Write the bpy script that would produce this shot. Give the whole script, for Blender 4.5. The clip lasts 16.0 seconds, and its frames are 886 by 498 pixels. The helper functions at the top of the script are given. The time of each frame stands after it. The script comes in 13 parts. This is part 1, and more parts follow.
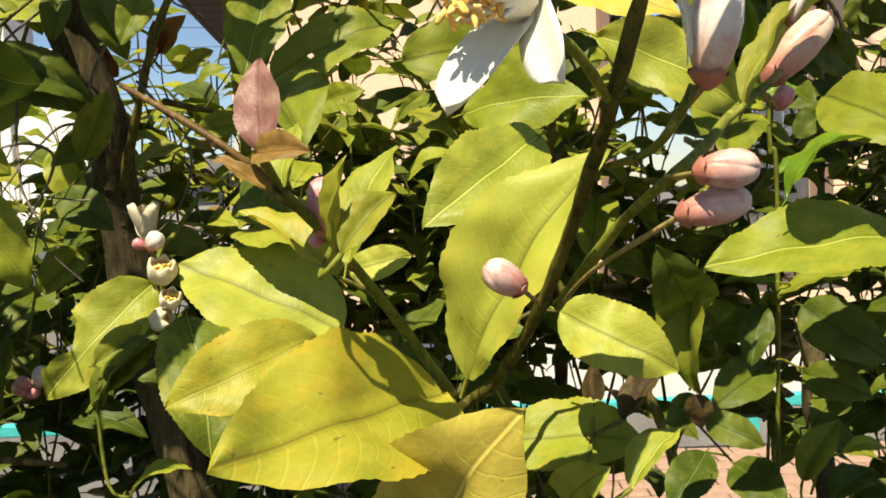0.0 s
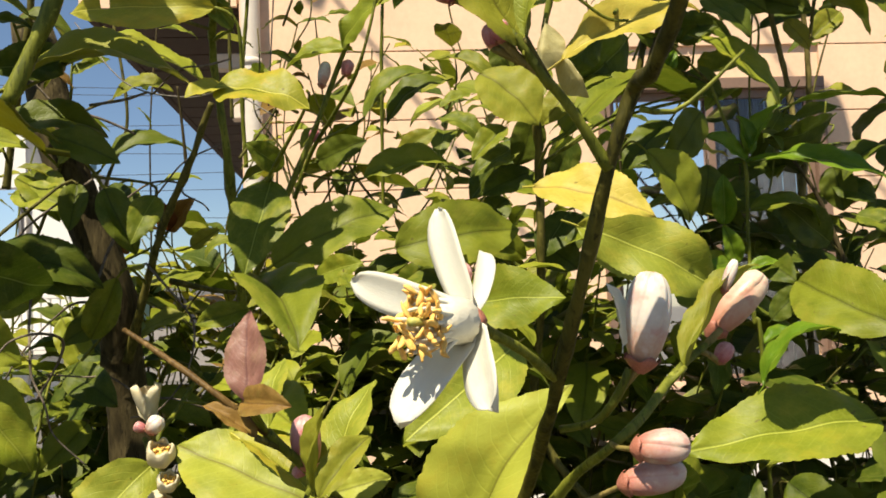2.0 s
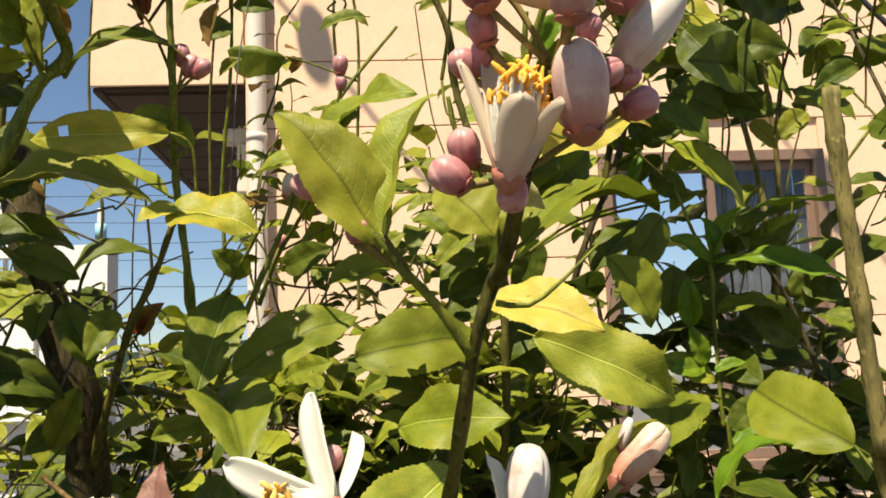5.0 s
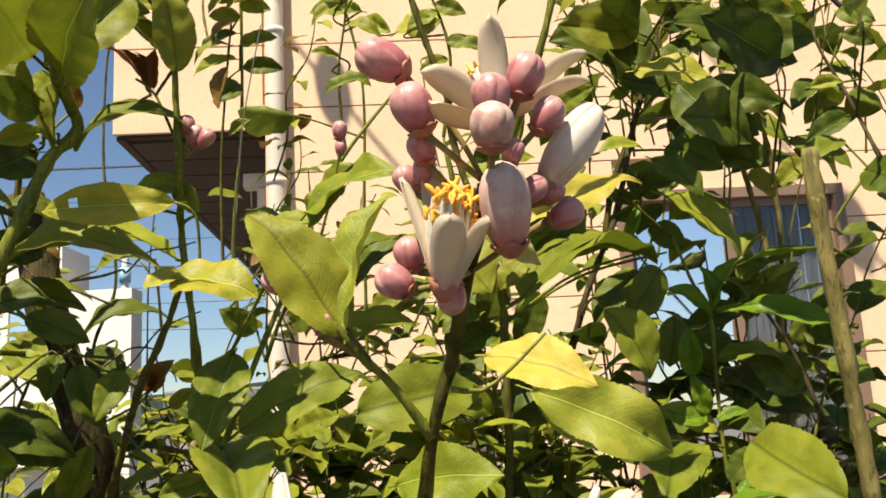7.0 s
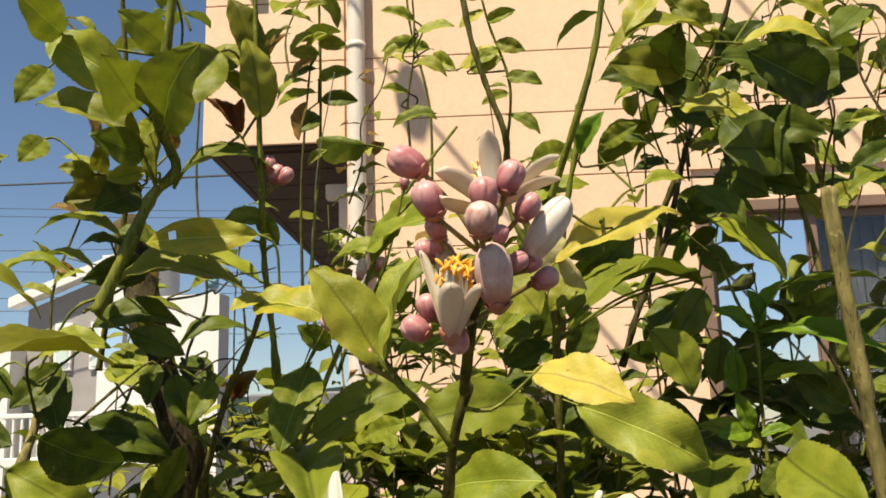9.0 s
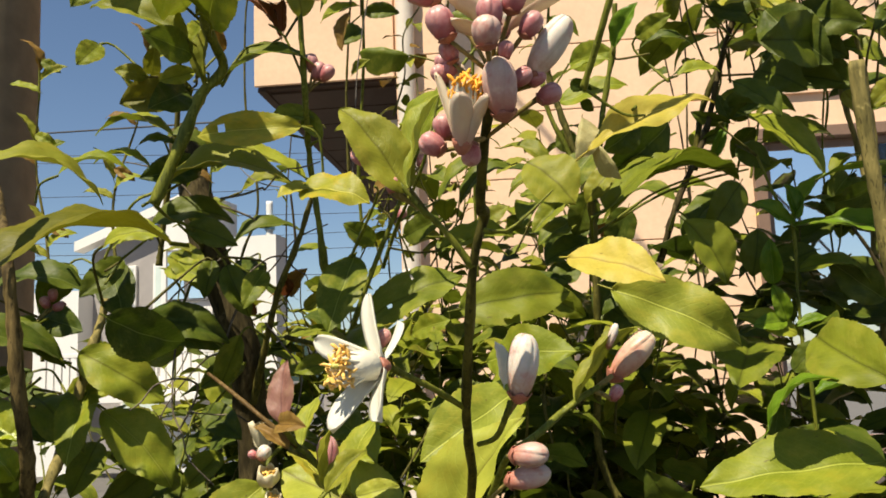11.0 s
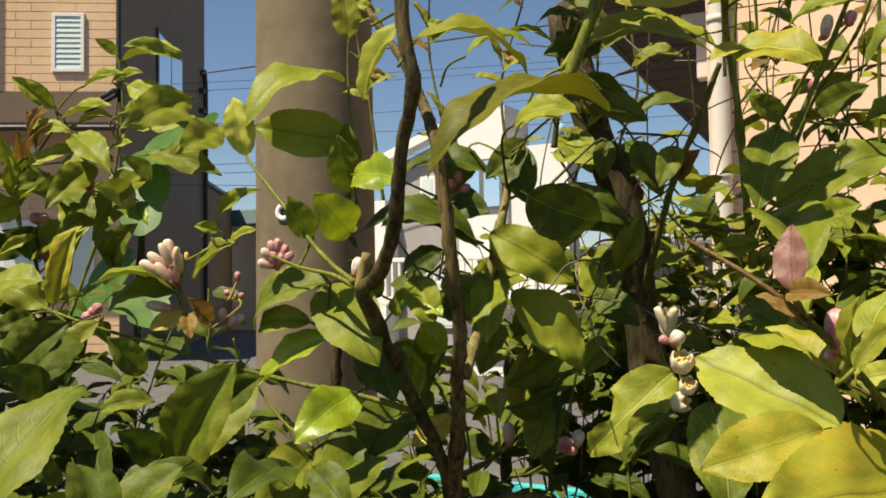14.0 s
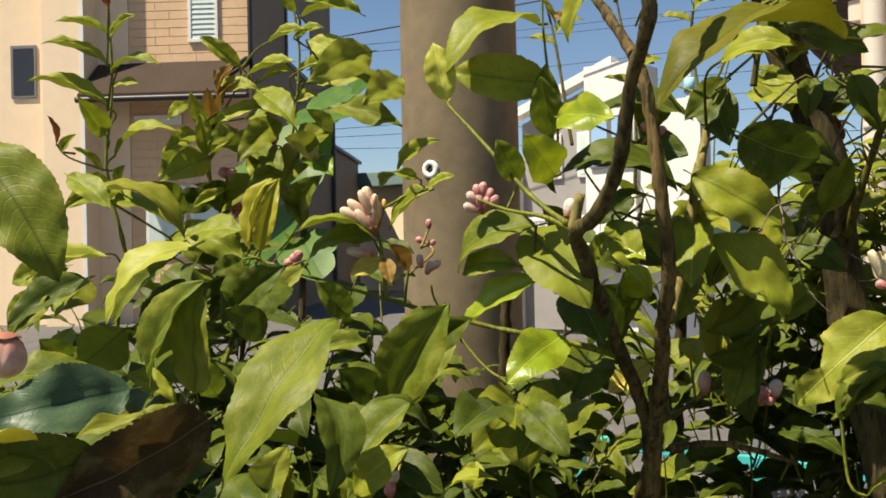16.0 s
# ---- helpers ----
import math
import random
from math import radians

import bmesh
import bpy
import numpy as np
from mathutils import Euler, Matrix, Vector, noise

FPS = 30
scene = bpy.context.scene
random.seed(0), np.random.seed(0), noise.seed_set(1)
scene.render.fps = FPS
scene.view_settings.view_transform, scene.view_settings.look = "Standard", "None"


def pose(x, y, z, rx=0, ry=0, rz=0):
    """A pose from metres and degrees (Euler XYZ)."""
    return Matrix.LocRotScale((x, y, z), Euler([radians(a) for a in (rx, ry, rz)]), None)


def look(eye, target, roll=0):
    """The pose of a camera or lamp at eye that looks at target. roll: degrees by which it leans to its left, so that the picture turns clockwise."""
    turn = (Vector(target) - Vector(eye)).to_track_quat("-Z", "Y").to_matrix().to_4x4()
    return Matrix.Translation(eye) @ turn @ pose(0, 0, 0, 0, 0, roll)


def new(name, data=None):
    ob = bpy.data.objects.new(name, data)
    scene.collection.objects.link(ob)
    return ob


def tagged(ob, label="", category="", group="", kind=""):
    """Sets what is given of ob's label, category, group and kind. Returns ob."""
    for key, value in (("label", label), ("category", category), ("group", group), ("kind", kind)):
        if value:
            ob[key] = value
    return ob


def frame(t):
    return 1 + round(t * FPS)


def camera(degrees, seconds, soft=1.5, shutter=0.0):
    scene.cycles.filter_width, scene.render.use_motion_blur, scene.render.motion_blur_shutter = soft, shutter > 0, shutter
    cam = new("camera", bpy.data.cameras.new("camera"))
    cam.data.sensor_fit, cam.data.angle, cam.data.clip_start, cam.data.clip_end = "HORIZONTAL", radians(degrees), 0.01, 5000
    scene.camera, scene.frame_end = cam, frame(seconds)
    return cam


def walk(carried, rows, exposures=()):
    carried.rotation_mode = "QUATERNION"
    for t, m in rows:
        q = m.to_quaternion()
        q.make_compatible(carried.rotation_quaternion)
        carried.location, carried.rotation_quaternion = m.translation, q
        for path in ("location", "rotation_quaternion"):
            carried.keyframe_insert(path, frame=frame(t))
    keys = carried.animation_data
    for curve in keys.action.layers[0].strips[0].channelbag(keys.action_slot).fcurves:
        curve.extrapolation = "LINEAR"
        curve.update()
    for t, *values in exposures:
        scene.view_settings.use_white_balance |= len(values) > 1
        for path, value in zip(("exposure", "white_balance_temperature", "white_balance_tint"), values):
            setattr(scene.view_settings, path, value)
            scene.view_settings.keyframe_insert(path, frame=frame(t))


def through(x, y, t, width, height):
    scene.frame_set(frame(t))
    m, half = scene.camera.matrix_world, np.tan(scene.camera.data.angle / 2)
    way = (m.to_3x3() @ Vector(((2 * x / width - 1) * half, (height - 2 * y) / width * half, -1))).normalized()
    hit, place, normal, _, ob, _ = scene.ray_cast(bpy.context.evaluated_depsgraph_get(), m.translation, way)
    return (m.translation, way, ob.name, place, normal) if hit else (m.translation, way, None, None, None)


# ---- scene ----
cam = camera(53.0, 16.0, soft=1.75)
# seconds, place in metres, then yaw, pitch and roll in degrees
ROWS = [
    (0.0, 0.0000, 0.0000, 1.3500, -0.00, -3.60, 2.39),
    (0.5, 0.0050, -0.0095, 1.3665, 0.04, -0.92, 2.69),
    (1.0, 0.0060, -0.0231, 1.3815, -0.46, 1.42, 2.33),
    (1.5, 0.0120, -0.0286, 1.3886, -0.08, 3.30, 2.35),
    (2.0, 0.0165, -0.0296, 1.3964, 0.64, 4.12, 2.35),
    (2.5, 0.0232, -0.0347, 1.4027, 1.32, 5.28, 2.30),
    (3.0, 0.0322, -0.0362, 1.4059, 1.50, 6.18, 2.24),
    (3.5, 0.0355, -0.0350, 1.4098, 1.81, 6.82, 2.23),
    (4.0, 0.0376, -0.0350, 1.4117, 1.27, 7.51, 2.14),
    (4.5, 0.0475, -0.0377, 1.4197, 1.11, 7.94, 2.26),
    (7.0, 0.0780, -0.0627, 1.4388, 2.79, 10.96, 2.99),
    (7.5, 0.0794, -0.0727, 1.4393, 3.17, 11.49, 2.71),
    (8.0, 0.0908, -0.0901, 1.4420, 4.29, 12.08, 2.78),
    (8.5, 0.0990, -0.1155, 1.4439, 6.52, 11.92, 2.16),
    (11.0, 0.1209, -0.1552, 1.3904, 11.41, 7.93, 2.05),
    (11.5, 0.0939, -0.1490, 1.3839, 15.80, 6.02, 1.00),
    (12.0, 0.0662, -0.1459, 1.3812, 19.66, 4.71, 0.29),
    (12.5, 0.0519, -0.1451, 1.3802, 22.60, 3.89, 0.52),
    (13.0, 0.0357, -0.1428, 1.3777, 24.70, 3.40, 0.36),
    (13.5, 0.0220, -0.1456, 1.3750, 26.82, 2.90, 0.76),
    (14.0, 0.0036, -0.1525, 1.3707, 29.56, 2.55, 0.88),
    (14.5, -0.0092, -0.1576, 1.3698, 30.97, 2.34, 0.76),
    (15.0, -0.0214, -0.1667, 1.3655, 33.11, 2.03, 1.01),
    (15.5, -0.0358, -0.1814, 1.3591, 36.65, 0.81, 1.01),
    (16.0, -0.0529, -0.1862, 1.3577, 37.43, 0.18, 1.16),
]
walk(cam, [(t, pose(x, y, z, 90 + pitch, roll, yaw)) for t, x, y, z, yaw, pitch, roll in ROWS], [(0.0, 1.15), (0.5, 1.11), (1.0, 0.85), (1.5, 0.82), (2.0, 0.93), (2.5, 0.98), (3.5, 0.98), (4.5, 1.00), (7.0, 1.03), (7.5, 0.88), (8.0, 0.72), (8.5, 0.85), (11.0, 0.83), (12.0, 0.81), (13.0, 0.79), (14.0, 0.81), (15.0, 0.86), (16.0, 0.94)])

# ---- world, sun ----
SUN = Vector((-0.203, -0.457, 0.866)).normalized()
world = bpy.data.worlds.new("world")
scene.world = world
world.use_nodes = True
_wn = world.node_tree.nodes
_sky = _wn.new("ShaderNodeTexSky")
_sky.sky_type = "NISHITA"
_sky.sun_disc = False
_sky.sun_elevation = math.asin(SUN.z)
_sky.sun_rotation = math.atan2(SUN.x, SUN.y)
_sky.air_density, _sky.dust_density, _sky.ozone_density = 1.0, 0.2, 2.6
world.node_tree.links.new(_sky.outputs[0], _wn["Background"].inputs[0])
_wn["Background"].inputs[1].default_value = 0.056
sun = new("sun", bpy.data.lights.new("sun", "SUN"))
sun.data.energy, sun.data.angle, sun.data.color = 5.0, radians(0.53), (1.0, 0.89, 0.70)
sun.matrix_world = look(SUN * 20, (0, 0, 0))


# ---- materials ----
class Nodes:
    """A short way to wire a node material."""

    def __init__(self, name):
        self.mat = bpy.data.materials.new(name)
        self.mat.use_nodes = True
        self.t = self.mat.node_tree
        self.bsdf = self.t.nodes["Principled BSDF"]
        self.out = self.t.nodes["Material Output"]

    def node(self, kind, **sets):
        n = self.t.nodes.new(kind)
        for key, value in sets.items():
            n.inputs[key.replace("_", " ")].default_value = value
        return n

    def link(self, a, b):
        self.t.links.new(a, b)

    def put(self, socket, value):
        if isinstance(value, bpy.types.NodeSocket):
            self.link(value, socket)
        else:
            socket.default_value = value

    def math(self, op, a, b=0.0, c=0.0):
        n = self.t.nodes.new("ShaderNodeMath")
        n.operation = op
        for i, v in enumerate((a, b, c)):
            self.put(n.inputs[i], v)
        return n.outputs[0]

    def mix(self, fac, a, b, blend="MIX"):
        n = self.t.nodes.new("ShaderNodeMix")
        n.data_type, n.blend_type = "RGBA", blend
        self.put(n.inputs[0], fac)
        self.put(n.inputs[6], a if isinstance(a, bpy.types.NodeSocket) else (*a, 1))
        self.put(n.inputs[7], b if isinstance(b, bpy.types.NodeSocket) else (*b, 1))
        return n.outputs[2]

    def ramp(self, fac, lo, hi):
        n = self.t.nodes.new("ShaderNodeMapRange")
        n.interpolation_type = "SMOOTHSTEP"
        self.put(n.inputs[0], fac)
        n.inputs[1].default_value, n.inputs[2].default_value = lo, hi
        return n.outputs[0]

    def coord(self, which="Object"):
        return self.t.nodes.new("ShaderNodeTexCoord").outputs[which]

    def noise(self, vec, scale, detail=4.0, rough=0.55):
        n = self.node("ShaderNodeTexNoise", Scale=scale, Detail=detail, Roughness=rough)
        self.link(vec, n.inputs["Vector"])
        return n.outputs["Fac"]

    def bump(self, height, strength, distance):
        n = self.node("ShaderNodeBump", Strength=strength, Distance=distance)
        self.link(height, n.inputs["Height"])
        self.link(n.outputs[0], self.bsdf.inputs["Normal"])
        return n.outputs[0]

    def surface(self, color, rough=0.6, spec=0.4, metal=0.0):
        self.put(self.bsdf.inputs["Base Color"], color if isinstance(color, bpy.types.NodeSocket) else (*color, 1))
        self.put(self.bsdf.inputs["Roughness"], rough)
        self.bsdf.inputs["Specular IOR Level"].default_value = spec
        self.bsdf.inputs["Metallic"].default_value = metal


def leaf_material(name, low, high, mottle, glow, rough=0.50, spec=0.17, through=0.20, veins=0.34, root=None, relief=0.28):
    """A citrus leaf: midrib and side veins along the blade, mottling, light that passes the blade."""
    k = Nodes(name)
    uv = k.t.nodes.new("ShaderNodeUVMap")
    sep = k.node("ShaderNodeSeparateXYZ")
    k.link(uv.outputs[0], sep.inputs[0])
    u, v = sep.outputs[0], sep.outputs[1]
    off = k.math("MULTIPLY", k.math("ABSOLUTE", k.math("SUBTRACT", u, 0.5)), 2.0)
    info = k.t.nodes.new("ShaderNodeObjectInfo")
    piece = k.t.nodes.new("ShaderNodeNewGeometry").outputs["Random Per Island"]
    rnd = k.math("FRACT", k.math("ADD", info.outputs["Random"], piece))
    shift = k.node("ShaderNodeCombineXYZ")
    k.link(k.math("MULTIPLY", rnd, 37.0), shift.inputs[0])
    k.link(k.math("MULTIPLY", rnd, 91.0), shift.inputs[1])
    place = k.t.nodes.new("ShaderNodeVectorMath")
    place.operation = "ADD"
    k.link(k.coord("UV"), place.inputs[0])
    k.link(shift.outputs[0], place.inputs[1])
    vec = place.outputs[0]
    big = k.noise(vec, 3.2, 3.0)
    fine = k.noise(vec, 34.0, 4.0)
    net = k.t.nodes.new("ShaderNodeTexVoronoi")
    net.feature = "DISTANCE_TO_EDGE"
    net.inputs["Scale"].default_value = 26.0
    squeeze = k.t.nodes.new("ShaderNodeMapping")
    squeeze.inputs["Scale"].default_value = (0.55, 1.0, 1.0)
    k.link(vec, squeeze.inputs[0])
    k.link(squeeze.outputs[0], net.inputs["Vector"])
    mesh_vein = k.math("SUBTRACT", 1.0, k.ramp(net.outputs["Distance"], 0.0, 0.10))
    rib = k.math("SUBTRACT", 1.0, k.ramp(off, 0.008, 0.030))
    # darker line beside the midrib: the crease's shadow painted into the colour
    rib_shadow = k.math("MULTIPLY", k.ramp(off, 0.016, 0.034), k.math("SUBTRACT", 1.0, k.ramp(off, 0.034, 0.085)))
    wob = k.math("MULTIPLY", k.noise(vec, 6.0, 1.0), 0.5)
    saw = k.math("FRACT", k.math("ADD", k.math("SUBTRACT", k.math("MULTIPLY", v, 13.0), k.math("MULTIPLY", k.math("POWER", off, 1.5), 4.2)), wob))
    vein = k.math("SUBTRACT", 1.0, k.ramp(k.math("ABSOLUTE", k.math("SUBTRACT", saw, 0.5)), 0.0, 0.10))
    vein = k.math("MULTIPLY", vein, k.math("SUBTRACT", 1.0, k.ramp(off, 0.45, 0.98)))
    body = k.mix(k.ramp(k.math("ADD", big, k.math("MULTIPLY", k.math("SUBTRACT", rnd, 0.5), 0.5)), 0.28, 0.72), low, high)
    patch = k.math("ADD", k.noise(vec, 4.0, 5.0, 0.7), k.math("MULTIPLY", k.math("SUBTRACT", off, 0.5), 0.16))
    body = k.mix(k.math("MULTIPLY", k.ramp(patch, 0.46, 0.68), 0.75), body, mottle)
    body = k.mix(k.math("MULTIPLY", k.ramp(k.noise(vec, 2.2, 2.0), 0.55, 0.75), 0.0 if veins < 0.1 else 0.45), body, tuple(c * 0.62 for c in low))
    body = k.mix(k.math("MULTIPLY", k.ramp(fine, 0.62, 0.8), 0.05 if veins < 0.1 else 0.25), body, tuple(c * 0.55 for c in low))
    body = k.mix(k.math("MULTIPLY", mesh_vein, 0.0 if veins < 0.1 else 0.12), body, tuple(min(1, c * 1.35 + 0.01) for c in high))
    body = k.mix(k.math("MULTIPLY", vein, 0.34 * veins), body, tuple(min(1, c * 1.5 + 0.03) for c in high))
    side = k.ramp(rnd, 0.40, 0.44)
    rib_paint = k.mix(side, tuple(min(1, c * 1.5 + 0.03) for c in high), tuple(c * q for c, q in zip(low, (0.55, 0.42, 0.6))))
    body = k.mix(k.math("MULTIPLY", rib, 0.0 if veins < 0.1 else 0.72), body, rib_paint)
    body = k.mix(k.math("MULTIPLY", rib_shadow, 0.0 if veins < 0.1 else 0.35), body, tuple(c * 0.5 for c in low))
    speck = k.math("MULTIPLY", k.ramp(k.noise(vec, 14.0, 2.0), 0.70, 0.74), 0.0 if low[2] > 0.3 else 0.7)
    body = k.mix(speck, body, (0.10, 0.075, 0.02))
    if root:
        body = k.mix(k.ramp(v, 0.0, 0.45), root, body)
    k.surface(body, rough, spec)
    k.put(k.bsdf.inputs["Roughness"], k.math("ADD", rough, k.math("MULTIPLY", k.math("SUBTRACT", fine, 0.5), 0.25)))
    height = k.math("ADD", k.math("MULTIPLY", k.math("MAXIMUM", rib, k.math("MULTIPLY", vein, 0.5)), -0.06 if veins < 0.1 else -0.7), k.math("MULTIPLY", fine, 0.35))
    height = k.math("SUBTRACT", height, k.math("MULTIPLY", mesh_vein, 0.0 if veins < 0.1 else 0.08))
    height = k.math("ADD", height, k.math("MULTIPLY", k.noise(vec, 8.0, 3.0), 0.25 if veins < 0.1 else 1.6))
    nrm = k.bump(height, relief, 0.0009)
    tr = k.t.nodes.new("ShaderNodeBsdfTranslucent")
    k.link(k.mix(0.5, body, glow), tr.inputs[0])
    k.link(nrm, tr.inputs[1])
    mx = k.t.nodes.new("ShaderNodeMixShader")
    mx.inputs[0].default_value = through
    k.link(k.bsdf.outputs[0], mx.inputs[1])
    k.link(tr.outputs[0], mx.inputs[2])
    k.link(mx.outputs[0], k.out.inputs[0])
    return k.mat


GREEN = leaf_material("leaf_green", (0.085, 0.112, 0.009), (0.159, 0.182, 0.014), (0.214, 0.212, 0.024), (0.222, 0.318, 0.019))
# serves dark leaves and also leaves whose shade is put into the colour
DARK = leaf_material("leaf_dark_and_shaded_green", (0.039, 0.060, 0.005), (0.080, 0.102, 0.008), (0.104, 0.119, 0.016), (0.117, 0.205, 0.014), through=0.12)
LIGHT = leaf_material("leaf_light_green", (0.146, 0.179, 0.011), (0.238, 0.259, 0.022), (0.260, 0.250, 0.020), (0.284, 0.353, 0.018), spec=0.20)
BRIGHT = leaf_material("leaf_bright_green", (0.197, 0.226, 0.021), (0.306, 0.324, 0.040), (0.328, 0.304, 0.034), (0.345, 0.396, 0.030), spec=0.25)
OLIVE = leaf_material("leaf_olive_green", (0.126, 0.144, 0.011), (0.207, 0.212, 0.020), (0.243, 0.219, 0.024), (0.324, 0.326, 0.018))
YELLOWISH = leaf_material("leaf_yellow_green", (0.222, 0.228, 0.016), (0.336, 0.308, 0.028), (0.410, 0.302, 0.022), (0.420, 0.390, 0.022), spec=0.26, veins=0.40)
YELLOW = leaf_material("leaf_yellow", (0.380, 0.310, 0.045), (0.480, 0.385, 0.070), (0.33, 0.31, 0.045), (0.62, 0.44, 0.04), veins=0.3)
# darker olive for leaf undersides, their shade put into the colour
DULL = leaf_material("leaf_shaded_olive", (0.070, 0.074, 0.005), (0.122, 0.119, 0.008), (0.153, 0.135, 0.011), (0.288, 0.279, 0.010), spec=0.15)
WILTED = leaf_material("leaf_wilted_cream", (0.430, 0.385, 0.170), (0.560, 0.500, 0.240), (0.400, 0.330, 0.120), (0.520, 0.430, 0.160), relief=0.5)
PALE = leaf_material("leaf_pale_yellow_green", (0.340, 0.360, 0.045), (0.470, 0.460, 0.075), (0.440, 0.400, 0.053), (0.550, 0.560, 0.060))
GLOSS = leaf_material("leaf_glossy_young", (0.171, 0.233, 0.008), (0.279, 0.326, 0.014), (0.306, 0.335, 0.018), (0.432, 0.502, 0.014), rough=0.36, spec=0.40)
SPRIG = leaf_material("leaf_fresh_green", (0.072, 0.140, 0.007), (0.135, 0.209, 0.012), (0.153, 0.214, 0.018), (0.198, 0.372, 0.014), rough=0.34)
BRONZE = leaf_material("leaf_bronze", (0.145, 0.084, 0.020), (0.225, 0.132, 0.030), (0.220, 0.160, 0.035), (0.340, 0.180, 0.030))
PINK = leaf_material("leaf_dusky_pink", (0.168, 0.072, 0.053), (0.256, 0.124, 0.092), (0.216, 0.128, 0.072), (0.336, 0.136, 0.072), spec=0.35, veins=0.7)
RED = leaf_material("leaf_dark_red", (0.085, 0.030, 0.014), (0.150, 0.055, 0.018), (0.14, 0.07, 0.02), (0.30, 0.08, 0.02))
# for dry leaves, and for a leaf underside with its shade in the colour
DRY_SHADED = leaf_material("leaf_dry_and_shaded_brown", (0.030, 0.019, 0.006), (0.060, 0.040, 0.012), (0.13, 0.10, 0.03), (0.14, 0.08, 0.02), rough=0.7)
TEAL = leaf_material("leaf_blue_green", (0.040, 0.075, 0.042), (0.070, 0.115, 0.060), (0.10, 0.14, 0.06), (0.10, 0.20, 0.08), rough=0.40)
FIGLEAF = leaf_material("leaf_glossy_lobed", (0.042, 0.100, 0.010), (0.078, 0.155, 0.018), (0.09, 0.16, 0.02), (0.12, 0.28, 0.03), rough=0.42, spec=0.26, veins=0.10, relief=0.05)
PETAL = leaf_material("petal_white", (0.66, 0.645, 0.53), (0.73, 0.715, 0.61), (0.70, 0.67, 0.56), (0.76, 0.74, 0.62), rough=0.5, spec=0.3, through=0.26, veins=0.05)
CREAMY = leaf_material("petal_cream", (0.66, 0.59, 0.38), (0.74, 0.68, 0.48), (0.68, 0.58, 0.36), (0.80, 0.70, 0.42), rough=0.5, spec=0.3, through=0.28, veins=0.05)
BLUSH = leaf_material("petal_blush_cream", (0.62, 0.53, 0.40), (0.68, 0.62, 0.47), (0.62, 0.46, 0.35), (0.76, 0.58, 0.36), rough=0.5, spec=0.3, through=0.30, veins=0.05, root=(0.64, 0.42, 0.34))


def wood(name, low, high, scale=220.0, rough=0.7, relief=0.5):
    """Twig and bark: streaks along the stem, lenticels and grain in relief."""
    k = Nodes(name)
    at_ = k.coord("Object")
    stretch = k.t.nodes.new("ShaderNodeMapping")
    stretch.inputs["Scale"].default_value = (1, 1, 0.18)
    k.link(at_, stretch.inputs[0])
    streak = k.noise(stretch.outputs[0], scale, 5.0, 0.65)
    blot = k.noise(at_, scale * 0.12, 3.0)
    col = k.mix(k.ramp(k.math("ADD", k.math("MULTIPLY", streak, 0.6), k.math("MULTIPLY", blot, 0.4)), 0.36, 0.64), low, high)
    spots = k.ramp(k.noise(at_, scale * 0.7, 2.0), 0.64, 0.72)
    col = k.mix(k.math("MULTIPLY", spots, 0.5), col, tuple(min(1, c * 1.7 + 0.02) for c in high))
    crack = k.ramp(k.noise(stretch.outputs[0], scale * 1.9, 3.0, 0.7), 0.56, 0.66)
    col = k.mix(k.math("MULTIPLY", crack, 0.75), col, tuple(c * 0.35 for c in low))
    k.surface(col, rough, 0.16)
    k.bump(k.math("ADD", streak, k.math("MULTIPLY", blot, 0.6)), relief, 0.002)
    return k.mat


SHOOT = wood("green_shoot", (0.070, 0.084, 0.008), (0.175, 0.185, 0.022), 260, 0.5, 0.4)
PEDICEL = wood("pinkish_green_stalk", (0.150, 0.120, 0.030), (0.280, 0.210, 0.070), 260, 0.5, 0.3)
TWIG = wood("olive_twig", (0.048, 0.046, 0.008), (0.135, 0.118, 0.026), 240, 0.6, 0.6)
TWIG_RED = wood("reddish_twig", (0.060, 0.034, 0.010), (0.130, 0.078, 0.022), 260, 0.5, 0.4)
MAIN = wood("dark_olive_stem", (0.030, 0.029, 0.004), (0.105, 0.092, 0.013), 230, 0.6, 0.6)
BARK = wood("brown_bark", (0.026, 0.020, 0.008), (0.085, 0.066, 0.028), 150, 0.85, 1.0)
BARK_LIGHT = wood("pale_brown_bark", (0.026, 0.018, 0.006), (0.165, 0.118, 0.042), 170, 0.75, 1.0)
BARK_OLIVE = wood("olive_brown_bark", (0.022, 0.017, 0.006), (0.112, 0.086, 0.032), 170, 0.7, 1.0)
DEAD = wood("dead_grey_twig", (0.075, 0.060, 0.045), (0.200, 0.165, 0.125), 260, 0.8, 0.5)
STUMP = wood("green_yellow_cut_wood", (0.105, 0.090, 0.028), (0.265, 0.215, 0.070), 170, 0.7, 0.5)


